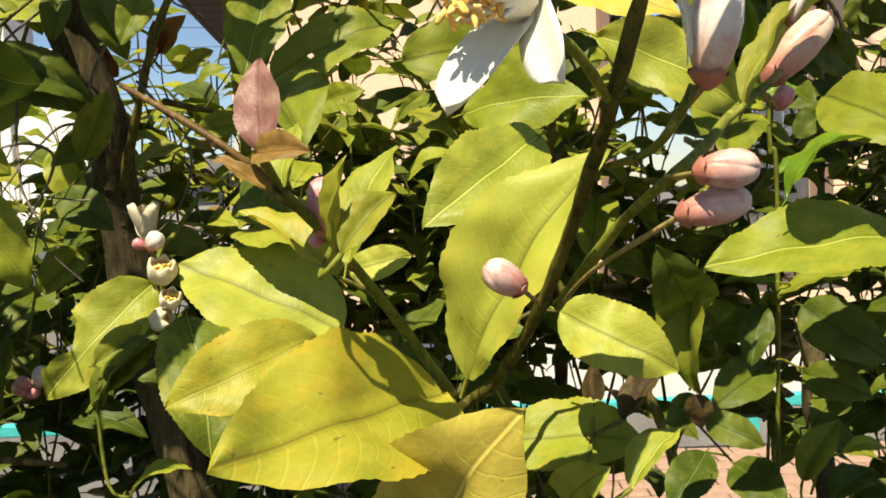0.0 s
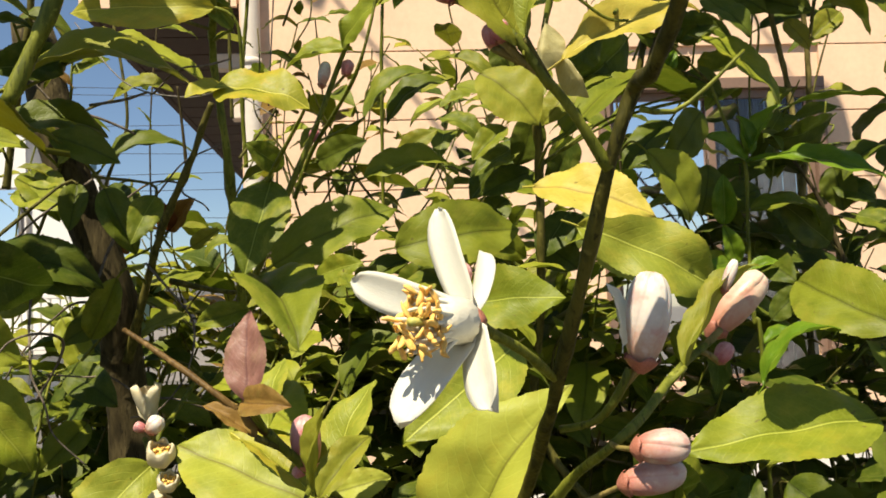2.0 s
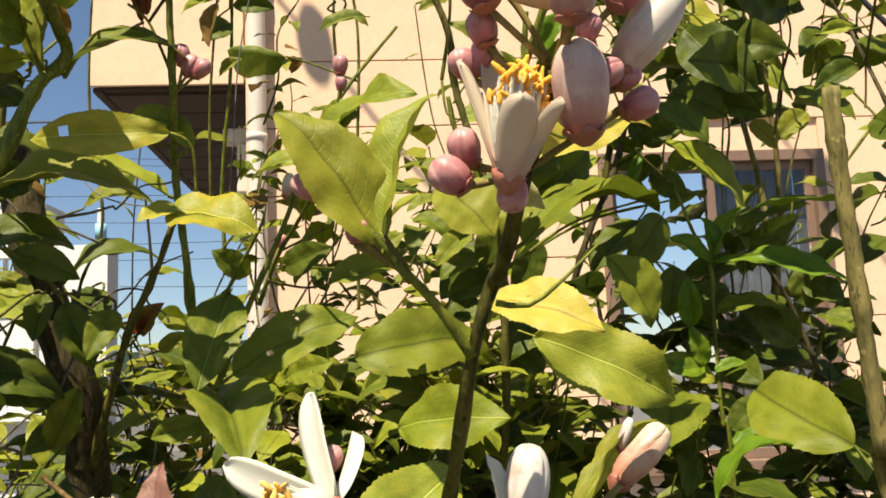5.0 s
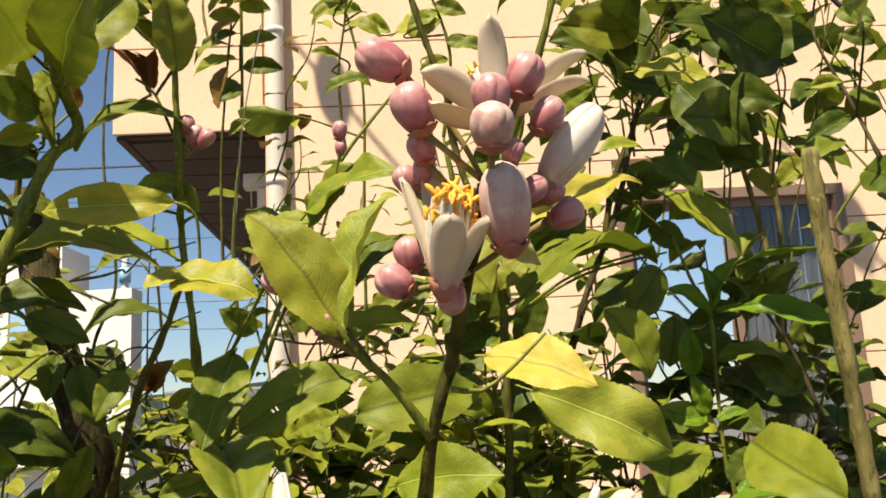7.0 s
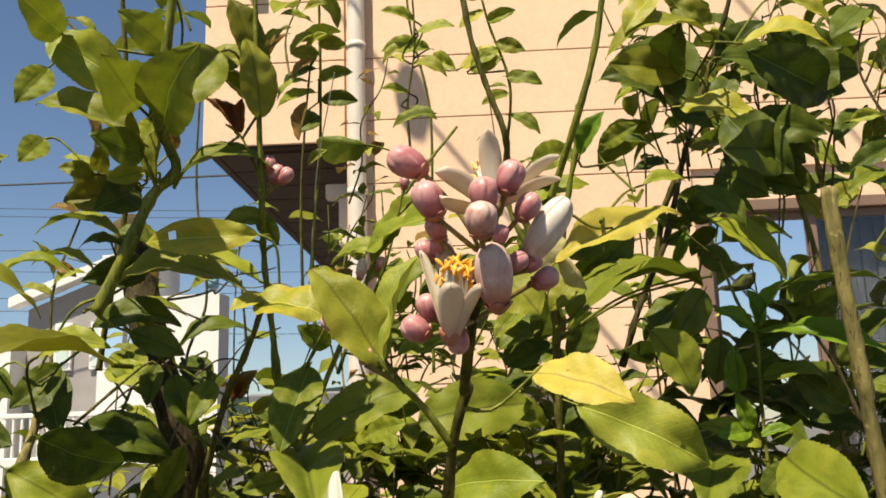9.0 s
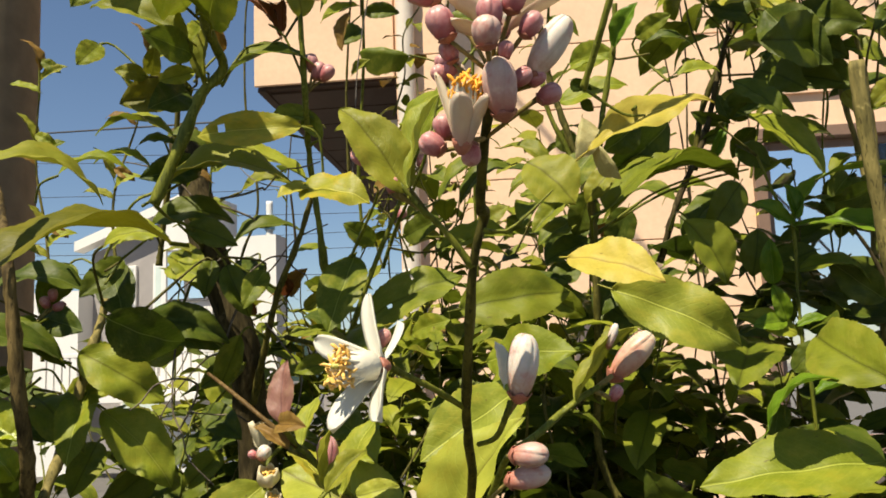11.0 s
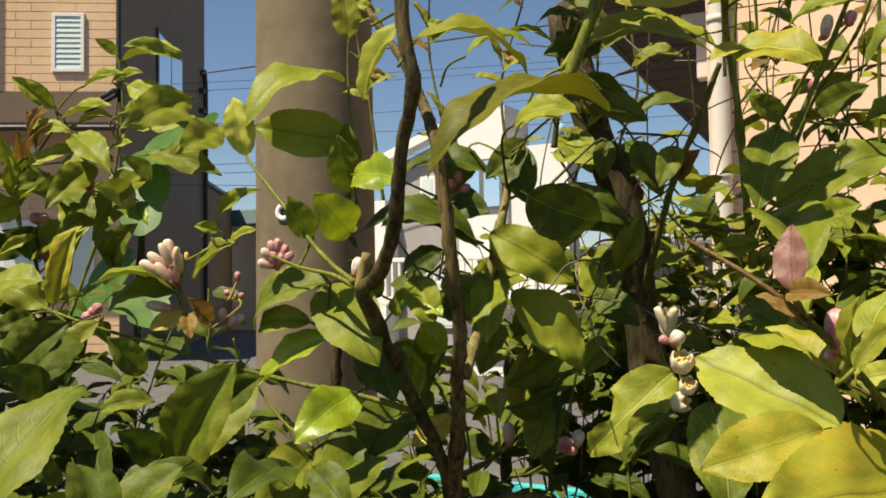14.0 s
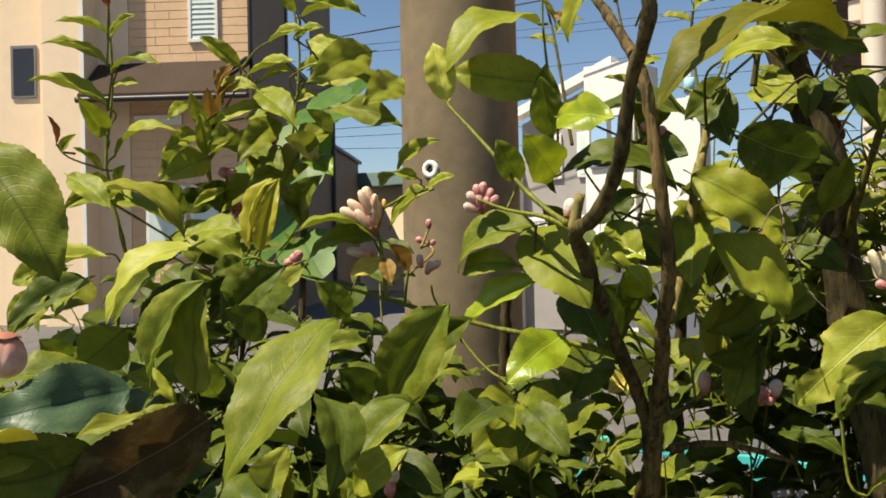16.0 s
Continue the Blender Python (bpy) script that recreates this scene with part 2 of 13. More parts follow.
def bud_material(name, root, mid, tip):
    """A citrus bud: colour runs from its calyx to its tip, thick waxy petals with faint seams."""
    k = Nodes(name)
    sep = k.node("ShaderNodeSeparateXYZ")
    k.link(k.coord("UV"), sep.inputs[0])
    obj = k.coord("Object")
    n = k.noise(obj, 24.0, 3.0)
    info = k.node("ShaderNodeObjectInfo")
    shift = k.node("ShaderNodeCombineXYZ")
    k.link(k.math("MULTIPLY", info.outputs["Random"], 41.0), shift.inputs[0])
    place = k.node("ShaderNodeVectorMath")
    k.link(obj, place.inputs[0])
    k.link(shift.outputs[0], place.inputs[1])
    blot = k.noise(place.outputs[0], 3.2, 3.0)
    v = k.math("ADD", sep.outputs[1], k.math("MULTIPLY", k.math("SUBTRACT", n, 0.5), 0.3))
    col = k.mix(k.ramp(v, 0.05, 0.55), root, mid)
    col = k.mix(k.ramp(v, 0.5, 0.98), col, tip)
    col = k.mix(k.math("MULTIPLY", k.ramp(blot, 0.50, 0.66), 0.55), col, tuple(c * q for c, q in zip(root, (0.92, 0.70, 0.85))))
    col = k.mix(k.math("MULTIPLY", k.ramp(k.math("SUBTRACT", 1.0, blot), 0.54, 0.70), 0.45), col, tuple(min(1.0, c * 1.25) for c in tip))
    seam = k.ramp(k.math("ABSOLUTE", k.math("SUBTRACT", k.math("FRACT", k.math("MULTIPLY", sep.outputs[0], 5.0)), 0.5)), 0.0, 0.09)
    col = k.mix(k.math("MULTIPLY", k.math("SUBTRACT", 1.0, seam), 0.12), col, tuple(c * 0.6 for c in root))
    k.surface(col, 0.42, 0.4)
    k.bsdf.inputs["Subsurface Weight"].default_value = 0.25
    k.bsdf.inputs["Subsurface Radius"].default_value = (0.003, 0.0015, 0.001)
    k.bump(k.math("ADD", k.math("MULTIPLY", seam, 0.5), k.math("MULTIPLY", n, 0.35)), 0.2, 0.0005)
    return k.mat


BUD_PINK = bud_material("bud_pink", (0.37, 0.105, 0.105), (0.45, 0.195, 0.190), (0.49, 0.270, 0.245))
BUD_PALE = bud_material("bud_pale_pink", (0.43, 0.19, 0.13), (0.49, 0.31, 0.26), (0.54, 0.42, 0.34))
BUD_CREAM = bud_material("bud_cream", (0.44, 0.19, 0.12), (0.52, 0.34, 0.24), (0.60, 0.48, 0.34))
BUD_WHITE = bud_material("bud_white", (0.50, 0.30, 0.20), (0.58, 0.51, 0.44), (0.63, 0.58, 0.49))


def plain(name, color, rough=0.6, spec=0.4, scale=40.0, vary=0.25, relief=0.2, distance=0.002, metal=0.0):
    """A painted or cast surface with stains at two scales and fine relief."""
    k = Nodes(name)
    at_ = k.coord("Object")
    a, b = k.noise(at_, scale * 0.1, 4.0), k.noise(at_, scale, 4.0)
    f = k.math("ADD", k.math("MULTIPLY", a, 0.6), k.math("MULTIPLY", b, 0.4))
    col = k.mix(k.ramp(f, 0.3, 0.7), tuple(c * (1 - vary) for c in color), tuple(min(1, c * (1 + vary * 0.5)) for c in color))
    k.surface(col, rough, spec, metal)
    k.bump(b, relief, distance)
    return k.mat


STAMEN_M = plain("anther_orange_yellow", (0.84, 0.52, 0.13), 0.6, 0.3, 900, 0.25)
ANTHER_O = plain("anther_deep_orange", (0.86, 0.40, 0.04), 0.6, 0.3, 900, 0.25)
FILAMENT = plain("filament_cream", (0.68, 0.64, 0.50), 0.5, 0.3, 600, 0.1)
CALYX = plain("calyx_reddish_green", (0.36, 0.135, 0.085), 0.5, 0.4, 500, 0.35)
PISTIL = plain("pistil_green_yellow", (0.42, 0.42, 0.10), 0.5, 0.4, 500, 0.2)
PEACH = plain("peach_render", (0.750, 0.517, 0.346), 0.85, 0.25, 26, 0.10, 0.35, 0.003)
BROWN_SOFFIT = plain("brown_soffit", (0.058, 0.037, 0.026), 0.7, 0.25, 20, 0.2)
OFFWHITE = plain("off_white_plastic", (0.62, 0.55, 0.46), 0.45, 0.4, 30, 0.08)
BROWN_FRAME = plain("brown_aluminium", (0.20, 0.125, 0.085), 0.45, 0.5, 40, 0.12)
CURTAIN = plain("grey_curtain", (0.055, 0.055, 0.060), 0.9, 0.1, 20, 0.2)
ROOMSHADE = plain("room_shade", (0.02, 0.02, 0.022), 0.9, 0.1, 6, 0.2)
PLINTH = plain("white_plinth", (0.66, 0.62, 0.56), 0.9, 0.2, 20, 0.12)
CONCRETE = plain("pole_concrete", (0.168, 0.130, 0.080), 0.9, 0.2, 18, 0.30, 0.5, 0.003)
SOIL = plain("soil", (0.055, 0.042, 0.028), 0.95, 0.1, 14, 0.45, 0.8, 0.02)
ASPHALT = plain("asphalt", (0.115, 0.11, 0.105), 0.9, 0.2, 30, 0.25, 0.6, 0.006)
TURQUOISE = plain("turquoise_paint", (0.05, 0.40, 0.38), 0.5, 0.4, 30, 0.2)
BRICK = plain("paving_brick", (0.31, 0.205, 0.145), 0.9, 0.2, 30, 0.3, 0.5, 0.004)
SLATE = plain("grey_slat", (0.16, 0.16, 0.165), 0.6, 0.35, 24, 0.15)
WHITEWALL = plain("white_siding", (0.66, 0.65, 0.63), 0.75, 0.3, 6, 0.05)
GREYWALL = plain("grey_siding", (0.30, 0.28, 0.27), 0.8, 0.3, 6, 0.12)
CREAM = plain("cream_siding", (0.76, 0.60, 0.42), 0.8, 0.25, 5, 0.07)
TANBRICK = plain("tan_brick_tile", (0.64, 0.44, 0.27), 0.85, 0.25, 8, 0.12)
SHADEWALL = plain("brown_grey_siding_shaded", (0.205, 0.150, 0.100), 0.8, 0.3, 6, 0.12)
ROOFTILE = plain("brown_roof_shingle", (0.13, 0.085, 0.060), 0.8, 0.25, 12, 0.25)
PORCHROOF = plain("dark_brown_roof", (0.052, 0.036, 0.026), 0.85, 0.15, 12, 0.15)
TEALROOF = plain("teal_grey_roof", (0.15, 0.22, 0.22), 0.7, 0.3, 6, 0.15)
FRAMEWHITE = plain("white_frame", (0.68, 0.67, 0.64), 0.5, 0.4, 20, 0.05)
FROSTED = plain("frosted_louvre", (0.52, 0.60, 0.57), 0.25, 0.6, 10, 0.08)
BLACKPIPE = plain("black_pipe", (0.025, 0.023, 0.024), 0.45, 0.4, 20, 0.2)
HILL = plain("wooded_hill", (0.055, 0.085, 0.075), 1.0, 0.0, 0.05, 0.3)
CABLE = plain("cable_black", (0.03, 0.03, 0.033), 0.6, 0.3, 20, 0.1)
STEEL = plain("galvanised_steel", (0.45, 0.45, 0.44), 0.45, 0.5, 60, 0.15, metal=0.6)
WIRE = plain("garden_wire", (0.11, 0.095, 0.075), 0.5, 0.5, 100, 0.2)
HOLESHADE = plain("hole_shade", (0.02, 0.02, 0.02), 0.7, 0.3, 60, 0.2)


def glass_material():
    k = Nodes("window_glass")
    k.surface((0.03, 0.035, 0.04), 0.03, 1.0)
    k.bsdf.inputs["IOR"].default_value = 7.0
    k.bump(k.noise(k.coord("Object"), 2.0, 1.0), 0.02, 0.01)
    return k.mat


GLASS = glass_material()


def clear_glass():
    k = Nodes("clear_glass")
    k.surface((0.9, 0.93, 0.93), 0.02, 0.5)
    k.bsdf.inputs["Transmission Weight"].default_value = 1.0
    k.bsdf.inputs["IOR"].default_value = 1.45
    return k.mat


CLEAR = clear_glass()
DARKGLASS = plain("dark_window_glass", (0.03, 0.03, 0.032), 0.08, 0.5, 3, 0.1, 0.02)


# ---- building blocks ----
IN_WORLD = set()


def hang(ob, parent):
    """Makes ob a child; under a tree it keeps its place in the world."""
    ob.parent = parent
    if parent is not None and parent.name in IN_WORLD:
        ob.matrix_parent_inverse = Matrix.Translation(-parent.location)


def finish(name, bm, material, parent=None, label="", smooth=False):
    me = bpy.data.meshes.new(name)
    bmesh.ops.recalc_face_normals(bm, faces=bm.faces[:])
    bm.to_mesh(me)
    bm.free()
    if smooth:
        for p in me.polygons:
            p.use_smooth = True
    me.materials.append(material)
    ob = new(name, me)
    hang(ob, parent)
    if label:
        ob["label"] = label
    return ob


def part(name, bm, material, parent, label="", smooth=False):
    """One bmesh as one mesh object under a thing or a part."""
    return finish(name, bm, material, parent, label, smooth)


def add_box(bm, lo, hi, bevel=0.0):
    m = bmesh.ops.create_cube(bm, size=1.0)["verts"]
    for v in m:
        v.co = Vector([lo[i] + (hi[i] - lo[i]) * (v.co[i] + 0.5) for i in range(3)])
    if bevel:
        es = list({e for v in m for e in v.link_edges})
        bmesh.ops.bevel(bm, geom=es, offset=bevel, segments=2, affect="EDGES", profile=0.5)
    return bm


def box(lo, hi, bevel=0.0):
    return add_box(bmesh.new(), lo, hi, bevel)


def tube(points, radii, sides=10, wobble=0.0, knots=0.0, seed=0.0, caps=True):
    """A round bar along a smooth line through the points, its radius going from row to row."""
    pts = [Vector(p) for p in points]
    fine, rad = [], []
    n = len(pts)
    for i in range(n - 1):
        p0, p1, p2, p3 = pts[max(i - 1, 0)], pts[i], pts[i + 1], pts[min(i + 2, n - 1)]
        steps = max(2, min(24, int((p2 - p1).length / max(radii[i] * 1.5, 0.004))))
        for s in range(steps):
            t = s / steps
            fine.append(0.5 * ((2 * p1) + (p2 - p0) * t + (2 * p0 - 5 * p1 + 4 * p2 - p3) * t * t + (3 * p1 - p0 - 3 * p2 + p3) * t ** 3))
            rad.append(radii[i] + (radii[i + 1] - radii[i]) * t)
    fine.append(pts[-1])
    rad.append(radii[-1])
    bm = bmesh.new()
    rings, side = [], None
    for i, p in enumerate(fine):
        d = (fine[min(i + 1, len(fine) - 1)] - fine[max(i - 1, 0)]).normalized()
        if side is None:
            side = d.orthogonal().normalized()
        side = (side - d * side.dot(d)).normalized()
        up = d.cross(side)
        r = rad[i]
        if knots:
            r *= 1.0 + knots * max(0.0, noise.noise(p * 38.0 + Vector((seed, 0, 0))))
            r *= 1.0 + 1.1 * knots * max(0.0, noise.noise(p * 110.0 + Vector((0, seed, 0))) - 0.25)
        ring = []
        for j in range(sides):
            a = 2 * math.pi * j / sides
            q = side * math.cos(a) + up * math.sin(a)
            rr = r * (1.0 + wobble * noise.noise(p * 90.0 + q * 1.3 + Vector((seed, seed, 0))))
            ring.append(bm.verts.new(p + q * rr))
        rings.append(ring)
    for a, b in zip(rings, rings[1:]):
        for j in range(sides):
            bm.faces.new((a[j], a[(j + 1) % sides], b[(j + 1) % sides], b[j]))
    if caps:
        bm.faces.new(rings[0][::-1])
        bm.faces.new(rings[-1])
    return bm


# ---- leaves, flowers, buds ----
def leaf_mesh(kind, seed, small=False, fine=False):
    """A leaf blade of length 1 along y and width 1 along x: pointed oval, fine teeth, folds and waves."""
    rnd = random.Random(seed)
    bm = bmesh.new()
    uvl = bm.loops.layers.uv.new("UVMap")
    ny, nx = (8, 2) if small else (44, 8) if fine else (16, 4)
    arch = {"arch": 0.17, "curl": 0.10, "fold": 0.03, "flat": 0.035, "wavy": 0.05}.get(kind, 0.06)
    fold = {"fold": 0.46, "arch": 0.26, "curl": -0.9, "flat": 0.20, "wavy": 0.20}.get(kind, 0.15)
    wave = {"wavy": 0.055, "bitten": 0.05, "curl": 0.06}.get(kind, 0.022)
    p1, p2, p3 = (rnd.uniform(0, 6.28) for _ in range(3))
    form, tip_form = rnd.uniform(0.82, 1.0), rnd.uniform(0.80, 0.98)
    if kind == "spoon":
        form = 1.45
    if kind == "lance":
        tip_form = 1.25
    droop, sway = rnd.uniform(-0.02, 0.10), rnd.uniform(-0.05, 0.05)
    hook = rnd.uniform(0.02, 0.09)
    skew = rnd.uniform(-0.05, 0.05)
    rows = []
    for i in range(ny + 1):
        y = i / ny
        c = abs(2 * y ** form - 1)
        s = max(0.0, 1 - c ** 2.0) ** ((1.0 if kind in ("spoon", "lance") else 0.66) if y ** form < 0.5 else tip_form)
        half = 0.5 * s + (0.012 if y < 0.02 else 0.0)
        row = []
        for j in range(-nx // 2, nx // 2 + 1):
            q = j / (nx / 2)
            h = half
            if abs(q) > 0.99:
                h *= 1.0 + (0.020 if i % 2 else -0.014) + rnd.uniform(-0.016, 0.016)
                if kind == "bitten" and q > 0 and 0.48 < y < 0.86:
                    h *= 0.30 + 0.5 * abs(y - 0.67) / 0.19
            elif kind == "bitten" and q > 0 and 0.48 < y < 0.86:
                h *= 0.34 + 0.5 * abs(y - 0.67) / 0.19
            x = q * h
            z = arch * 4 * y * (1 - y) - hook * max(0, (y - 0.7) / 0.3) ** 2
            z += fold * abs(x) * (1.25 - 0.65 * abs(q) if kind != "curl" else 1.1)
            z += wave * abs(q) * math.sin(y * 9 + p1 + (1.7 if q > 0 else 0.0)) * min(1, s * 1.5)
            z += 0.010 * math.sin(y * 17 + p2 + q * 2.0) + 0.008 * math.sin(y * 31 + p3 - q * 5.0) * abs(q)
            z -= droop * y * y
            x += sway * math.sin(2.6 * y + p3) * y
            row.append((bm.verts.new((x + skew * math.sin(math.pi * y), y, z)), (0.5 + q * 0.5 * max(s, 0.05), y)))
        rows.append(row)
    for i in range(ny):
        for j in range(nx):
            if kind == "hole" and fine and 0.69 < i / ny < 0.77 and j in (4, 5):
                continue
            if kind == "spots" and fine and (i, j) in ((12, 4), (13, 4), (25, 1)):
                continue
            quad = (rows[i][j], rows[i][j + 1], rows[i + 1][j + 1], rows[i + 1][j])
            f = bm.faces.new([q[0] for q in quad])
            f.smooth = True
            for lp, q in zip(f.loops, quad):
                lp[uvl].uv = q[1]
    # the stalk
    prev = None
    for i in range(4):
        t = i / 3
        ring = [bm.verts.new((0.014 * math.cos(a), -0.10 + 0.11 * t, 0.014 * math.sin(a) - 0.03 * (1 - t))) for a in (0, 2.1, 4.2)]
        if prev:
            for j in range(3):
                bm.faces.new((prev[j], prev[(j + 1) % 3], ring[(j + 1) % 3], ring[j])).smooth = True
        prev = ring
    me = bpy.data.meshes.new("leaf")
    bm.normal_update()
    bm.to_mesh(me)
    bm.free()
    me.materials.append(GREEN)
    return me


KINDS = ("flat", "arch", "fold", "wavy", "curl", "hole", "bitten", "spots", "spoon", "lance")
FILL_MESHES = {k: [leaf_mesh(k, 10 * n + len(k)) for n in range(4)] for k in KINDS}
LEAF_MESHES = {k: [leaf_mesh(k, 10 * n + len(k), fine=True) for n in range(5)] for k in KINDS}
_leaf_rnd = random.Random(5)


def leaf(tree, base, tip, width, normal, kind, material, meshes=LEAF_MESHES):
    b, t, n = Vector(base), Vector(tip), Vector(normal)
    y = t - b
    length = y.length
    y.normalize()
    z = (n - y * n.dot(y)).normalized()
    x = y.cross(z)
    ob = new("leaf", _leaf_rnd.choice(meshes[kind]))
    m = Matrix((x * width, y * length, z * length)).transposed().to_4x4()
    m.translation = b
    ob.matrix_basis = m
    hang(ob, tree)
    ob.material_slots[0].link = "OBJECT"
    ob.material_slots[0].material = material
    return ob


_stem_seed = [0.0]


def stem(tree, name, points, r0, r1, material):
    _stem_seed[0] += 3.7
    n = len(points)
    lens = [0.0]
    for a, b in zip(points, points[1:]):
        lens.append(lens[-1] + (Vector(a) - Vector(b)).length)
    radii = [r0 + (r1 - r0) * (l / lens[-1]) ** 0.8 for l in lens]
    thick = max(r0, r1)
    bm = tube(points, radii, 12 if thick > 0.006 else 8, 0.36 if thick > 0.003 else 0.16, 0.42, _stem_seed[0])
    return part(name, bm, material, tree, smooth=True)


def lathe(profile, sides=14, lobes=0, depth=0.0):
    """A turned body along z with UV: u round it, v along it."""
    bm = bmesh.new()
    uvl = bm.loops.layers.uv.new("UVMap")
    rows = []
    for z, r in profile:
        rows.append([bm.verts.new((r * (1 + depth * math.cos(lobes * a)) * math.cos(a), r * (1 + depth * math.cos(lobes * a)) * math.sin(a), z)) for a in (2 * math.pi * j / sides for j in range(sides))])
    z0, z1 = profile[0][0], profile[-1][0]
    for i in range(len(rows) - 1):
        for j in range(sides):
            k = (j + 1) % sides
            f = bm.faces.new((rows[i][j], rows[i][k], rows[i + 1][k], rows[i + 1][j]))
            f.smooth = True
            for lp, (u, w) in zip(f.loops, ((j, i), (j + 1, i), (j + 1, i + 1), (j, i + 1))):
                lp[uvl].uv = (u / sides, (profile[w][0] - z0) / (z1 - z0))
    return bm


def upright(place, direction, size=1.0):
    d = Vector(direction).normalized()
    m = d.to_track_quat("Z", "Y").to_matrix().to_4x4()
    m.translation = Vector(place)
    return m @ Matrix.Diagonal((size, size, size, 1))


BUD_MESHES = {}


def bud_body(profile):
    """A closed bud along z: five petals that overlap like a screw, each edge lying over the next petal."""
    bm = bmesh.new()
    uvl = bm.loops.layers.uv.new("UVMap")
    rows = []
    for z, r in profile:
        step = 0.085 + 0.16 * z ** 5
        ring = []
        for j in range(40):
            f = (j % 8) / 8
            a = 2 * math.pi * j / 40 + 0.75 * z
            swell = 1 + step * (math.sqrt(f) - 0.75) + 0.035 * math.cos(a + 1.0) * z
            ring.append(bm.verts.new((r * swell * math.cos(a) + 0.03 * z * z * r, r * swell * math.sin(a), z - 0.05 * r * (1 - f) * z ** 6)))
        rows.append(ring)
    for i in range(len(rows) - 1):
        for j in range(40):
            k = (j + 1) % 40
            f = bm.faces.new((rows[i][j], rows[i][k], rows[i + 1][k], rows[i + 1][j]))
            f.smooth = True
            for lp, (u, w) in zip(f.loops, ((j, i), (j + 1, i), (j + 1, i + 1), (j, i + 1))):
                lp[uvl].uv = ((u / 8 + 0.5) / 5, profile[w][0])
    return bm


def calyx_cup(r):
    """A shallow cup with five blunt teeth that clasp the petals."""
    bm = bmesh.new()
    rows = []
    for z, q, tooth in ((-0.10, 0.15, 0), (-0.06, 0.36, 0), (-0.01, 0.58, 0), (0.04, 0.72, 0.2), (0.075, 0.79, 1.0), (0.07, 0.74, 1.0)):
        rows.append([bm.verts.new((r * q * math.cos(a), r * q * math.sin(a), z + 0.035 * tooth * math.cos(5 * a))) for a in (2 * math.pi * j / 30 for j in range(30))])
    for i in range(len(rows) - 1):
        for j in range(30):
            k = (j + 1) % 30
            bm.faces.new((rows[i][j], rows[i][k], rows[i + 1][k], rows[i + 1][j])).smooth = True
    return bm


def bud_meshes(fat):
    key = round(fat, 2)
    slim = fat <= 0.51
    if key not in BUD_MESHES:
        r = 0.5 * fat
        prof = [(0.0, r * 0.42), (0.07, r * 0.62), (0.2, r * 0.82), (0.38, r * 0.95), (0.56, r), (0.72, r * 0.95), (0.84, r * 0.80), (0.92, r * 0.60), (0.97, r * 0.38), (1.0, r * 0.10), (0.985, r * 0.02)]
        if slim:
            prof = [(0.0, r * 0.36), (0.06, r * 0.54), (0.18, r * 0.76), (0.36, r * 0.93), (0.56, r), (0.74, r * 0.94), (0.86, r * 0.80), (0.93, r * 0.64), (0.98, r * 0.45), (1.0, r * 0.20), (0.97, r * 0.04)]
        body = bpy.data.meshes.new("bud")
        bm = bud_body(prof)
        bm.to_mesh(body)
        bm.free()
        body.materials.append(BUD_PINK)
        cup = bpy.data.meshes.new("calyx")
        bm = calyx_cup(r)
        bm.to_mesh(cup)
        bm.free()
        cup.materials.append(CALYX)
        BUD_MESHES[key] = (body, cup)
    return BUD_MESHES[key]


def bud(tree, base, direction, length, fat, material):
    body, cup = bud_meshes(fat)
    ob = new("bud", body)
    ob.matrix_basis = upright(base, direction, length)
    hang(ob, tree)
    ob.material_slots[0].link = "OBJECT"
    ob.material_slots[0].material = material
    c = new("calyx", cup)
    c.parent = ob
    return ob


def petal_bm(length, width, cup, bend):
    """A thick strap-shaped petal along z from the origin, hollow towards +x, bent back by bend (radians) at its end."""
    bm = bmesh.new()
    uvl = bm.loops.layers.uv.new("UVMap")
    ny, nx = 14, 6
    lay = []
    for side in (0, 1):
        rows = []
        x0, z0 = 0.0, 0.0
        for i in range(ny + 1):
            t = i / ny
            ang = bend * t * t
            if i:
                x0 -= math.sin(ang) * length / ny
                z0 += math.cos(ang) * length / ny
            h = 0.5 * width * (0.68 + 0.32 * math.sin(math.pi * min(0.5, 0.08 + t * 0.62))) * (1.0 if t < 0.60 else math.sqrt(max(0.004, 1 - ((t - 0.60) / 0.402) ** 2.2)))
            h *= math.sqrt(min(1.0, (t + 0.05) / 0.2))
            row = []
            for j in range(nx + 1):
                q = 2 * j / nx - 1
                thick = (0.065 * width * (1 - q * q) ** 0.5 + 0.01 * width) * (1 if side else -1)
                row.append((bm.verts.new((x0 + cup * width * q * q * 0.5 + thick, q * h, z0)), (0.5 + q * 0.5, t)))
            rows.append(row)
        lay.append(rows)
    for side, rows in enumerate(lay):
        for i in range(ny):
            for j in range(nx):
                quad = [rows[i][j], rows[i][j + 1], rows[i + 1][j + 1], rows[i + 1][j]]
                if side:
                    quad.reverse()
                f = bm.faces.new([q[0] for q in quad])
                f.smooth = True
                for lp, q in zip(f.loops, quad):
                    lp[uvl].uv = q[1]
    a, b = lay
    rim = [r[0] for r in a] + a[-1][1:] + [r[-1] for r in a[::-1]][1:]
    rim2 = [r[0] for r in b] + b[-1][1:] + [r[-1] for r in b[::-1]][1:]
    for (p, q), (p2, q2) in zip(zip(rim, rim[1:]), zip(rim2, rim2[1:])):
        f = bm.faces.new((p[0], p2[0], q2[0], q[0]))
        f.smooth = True
    return bm


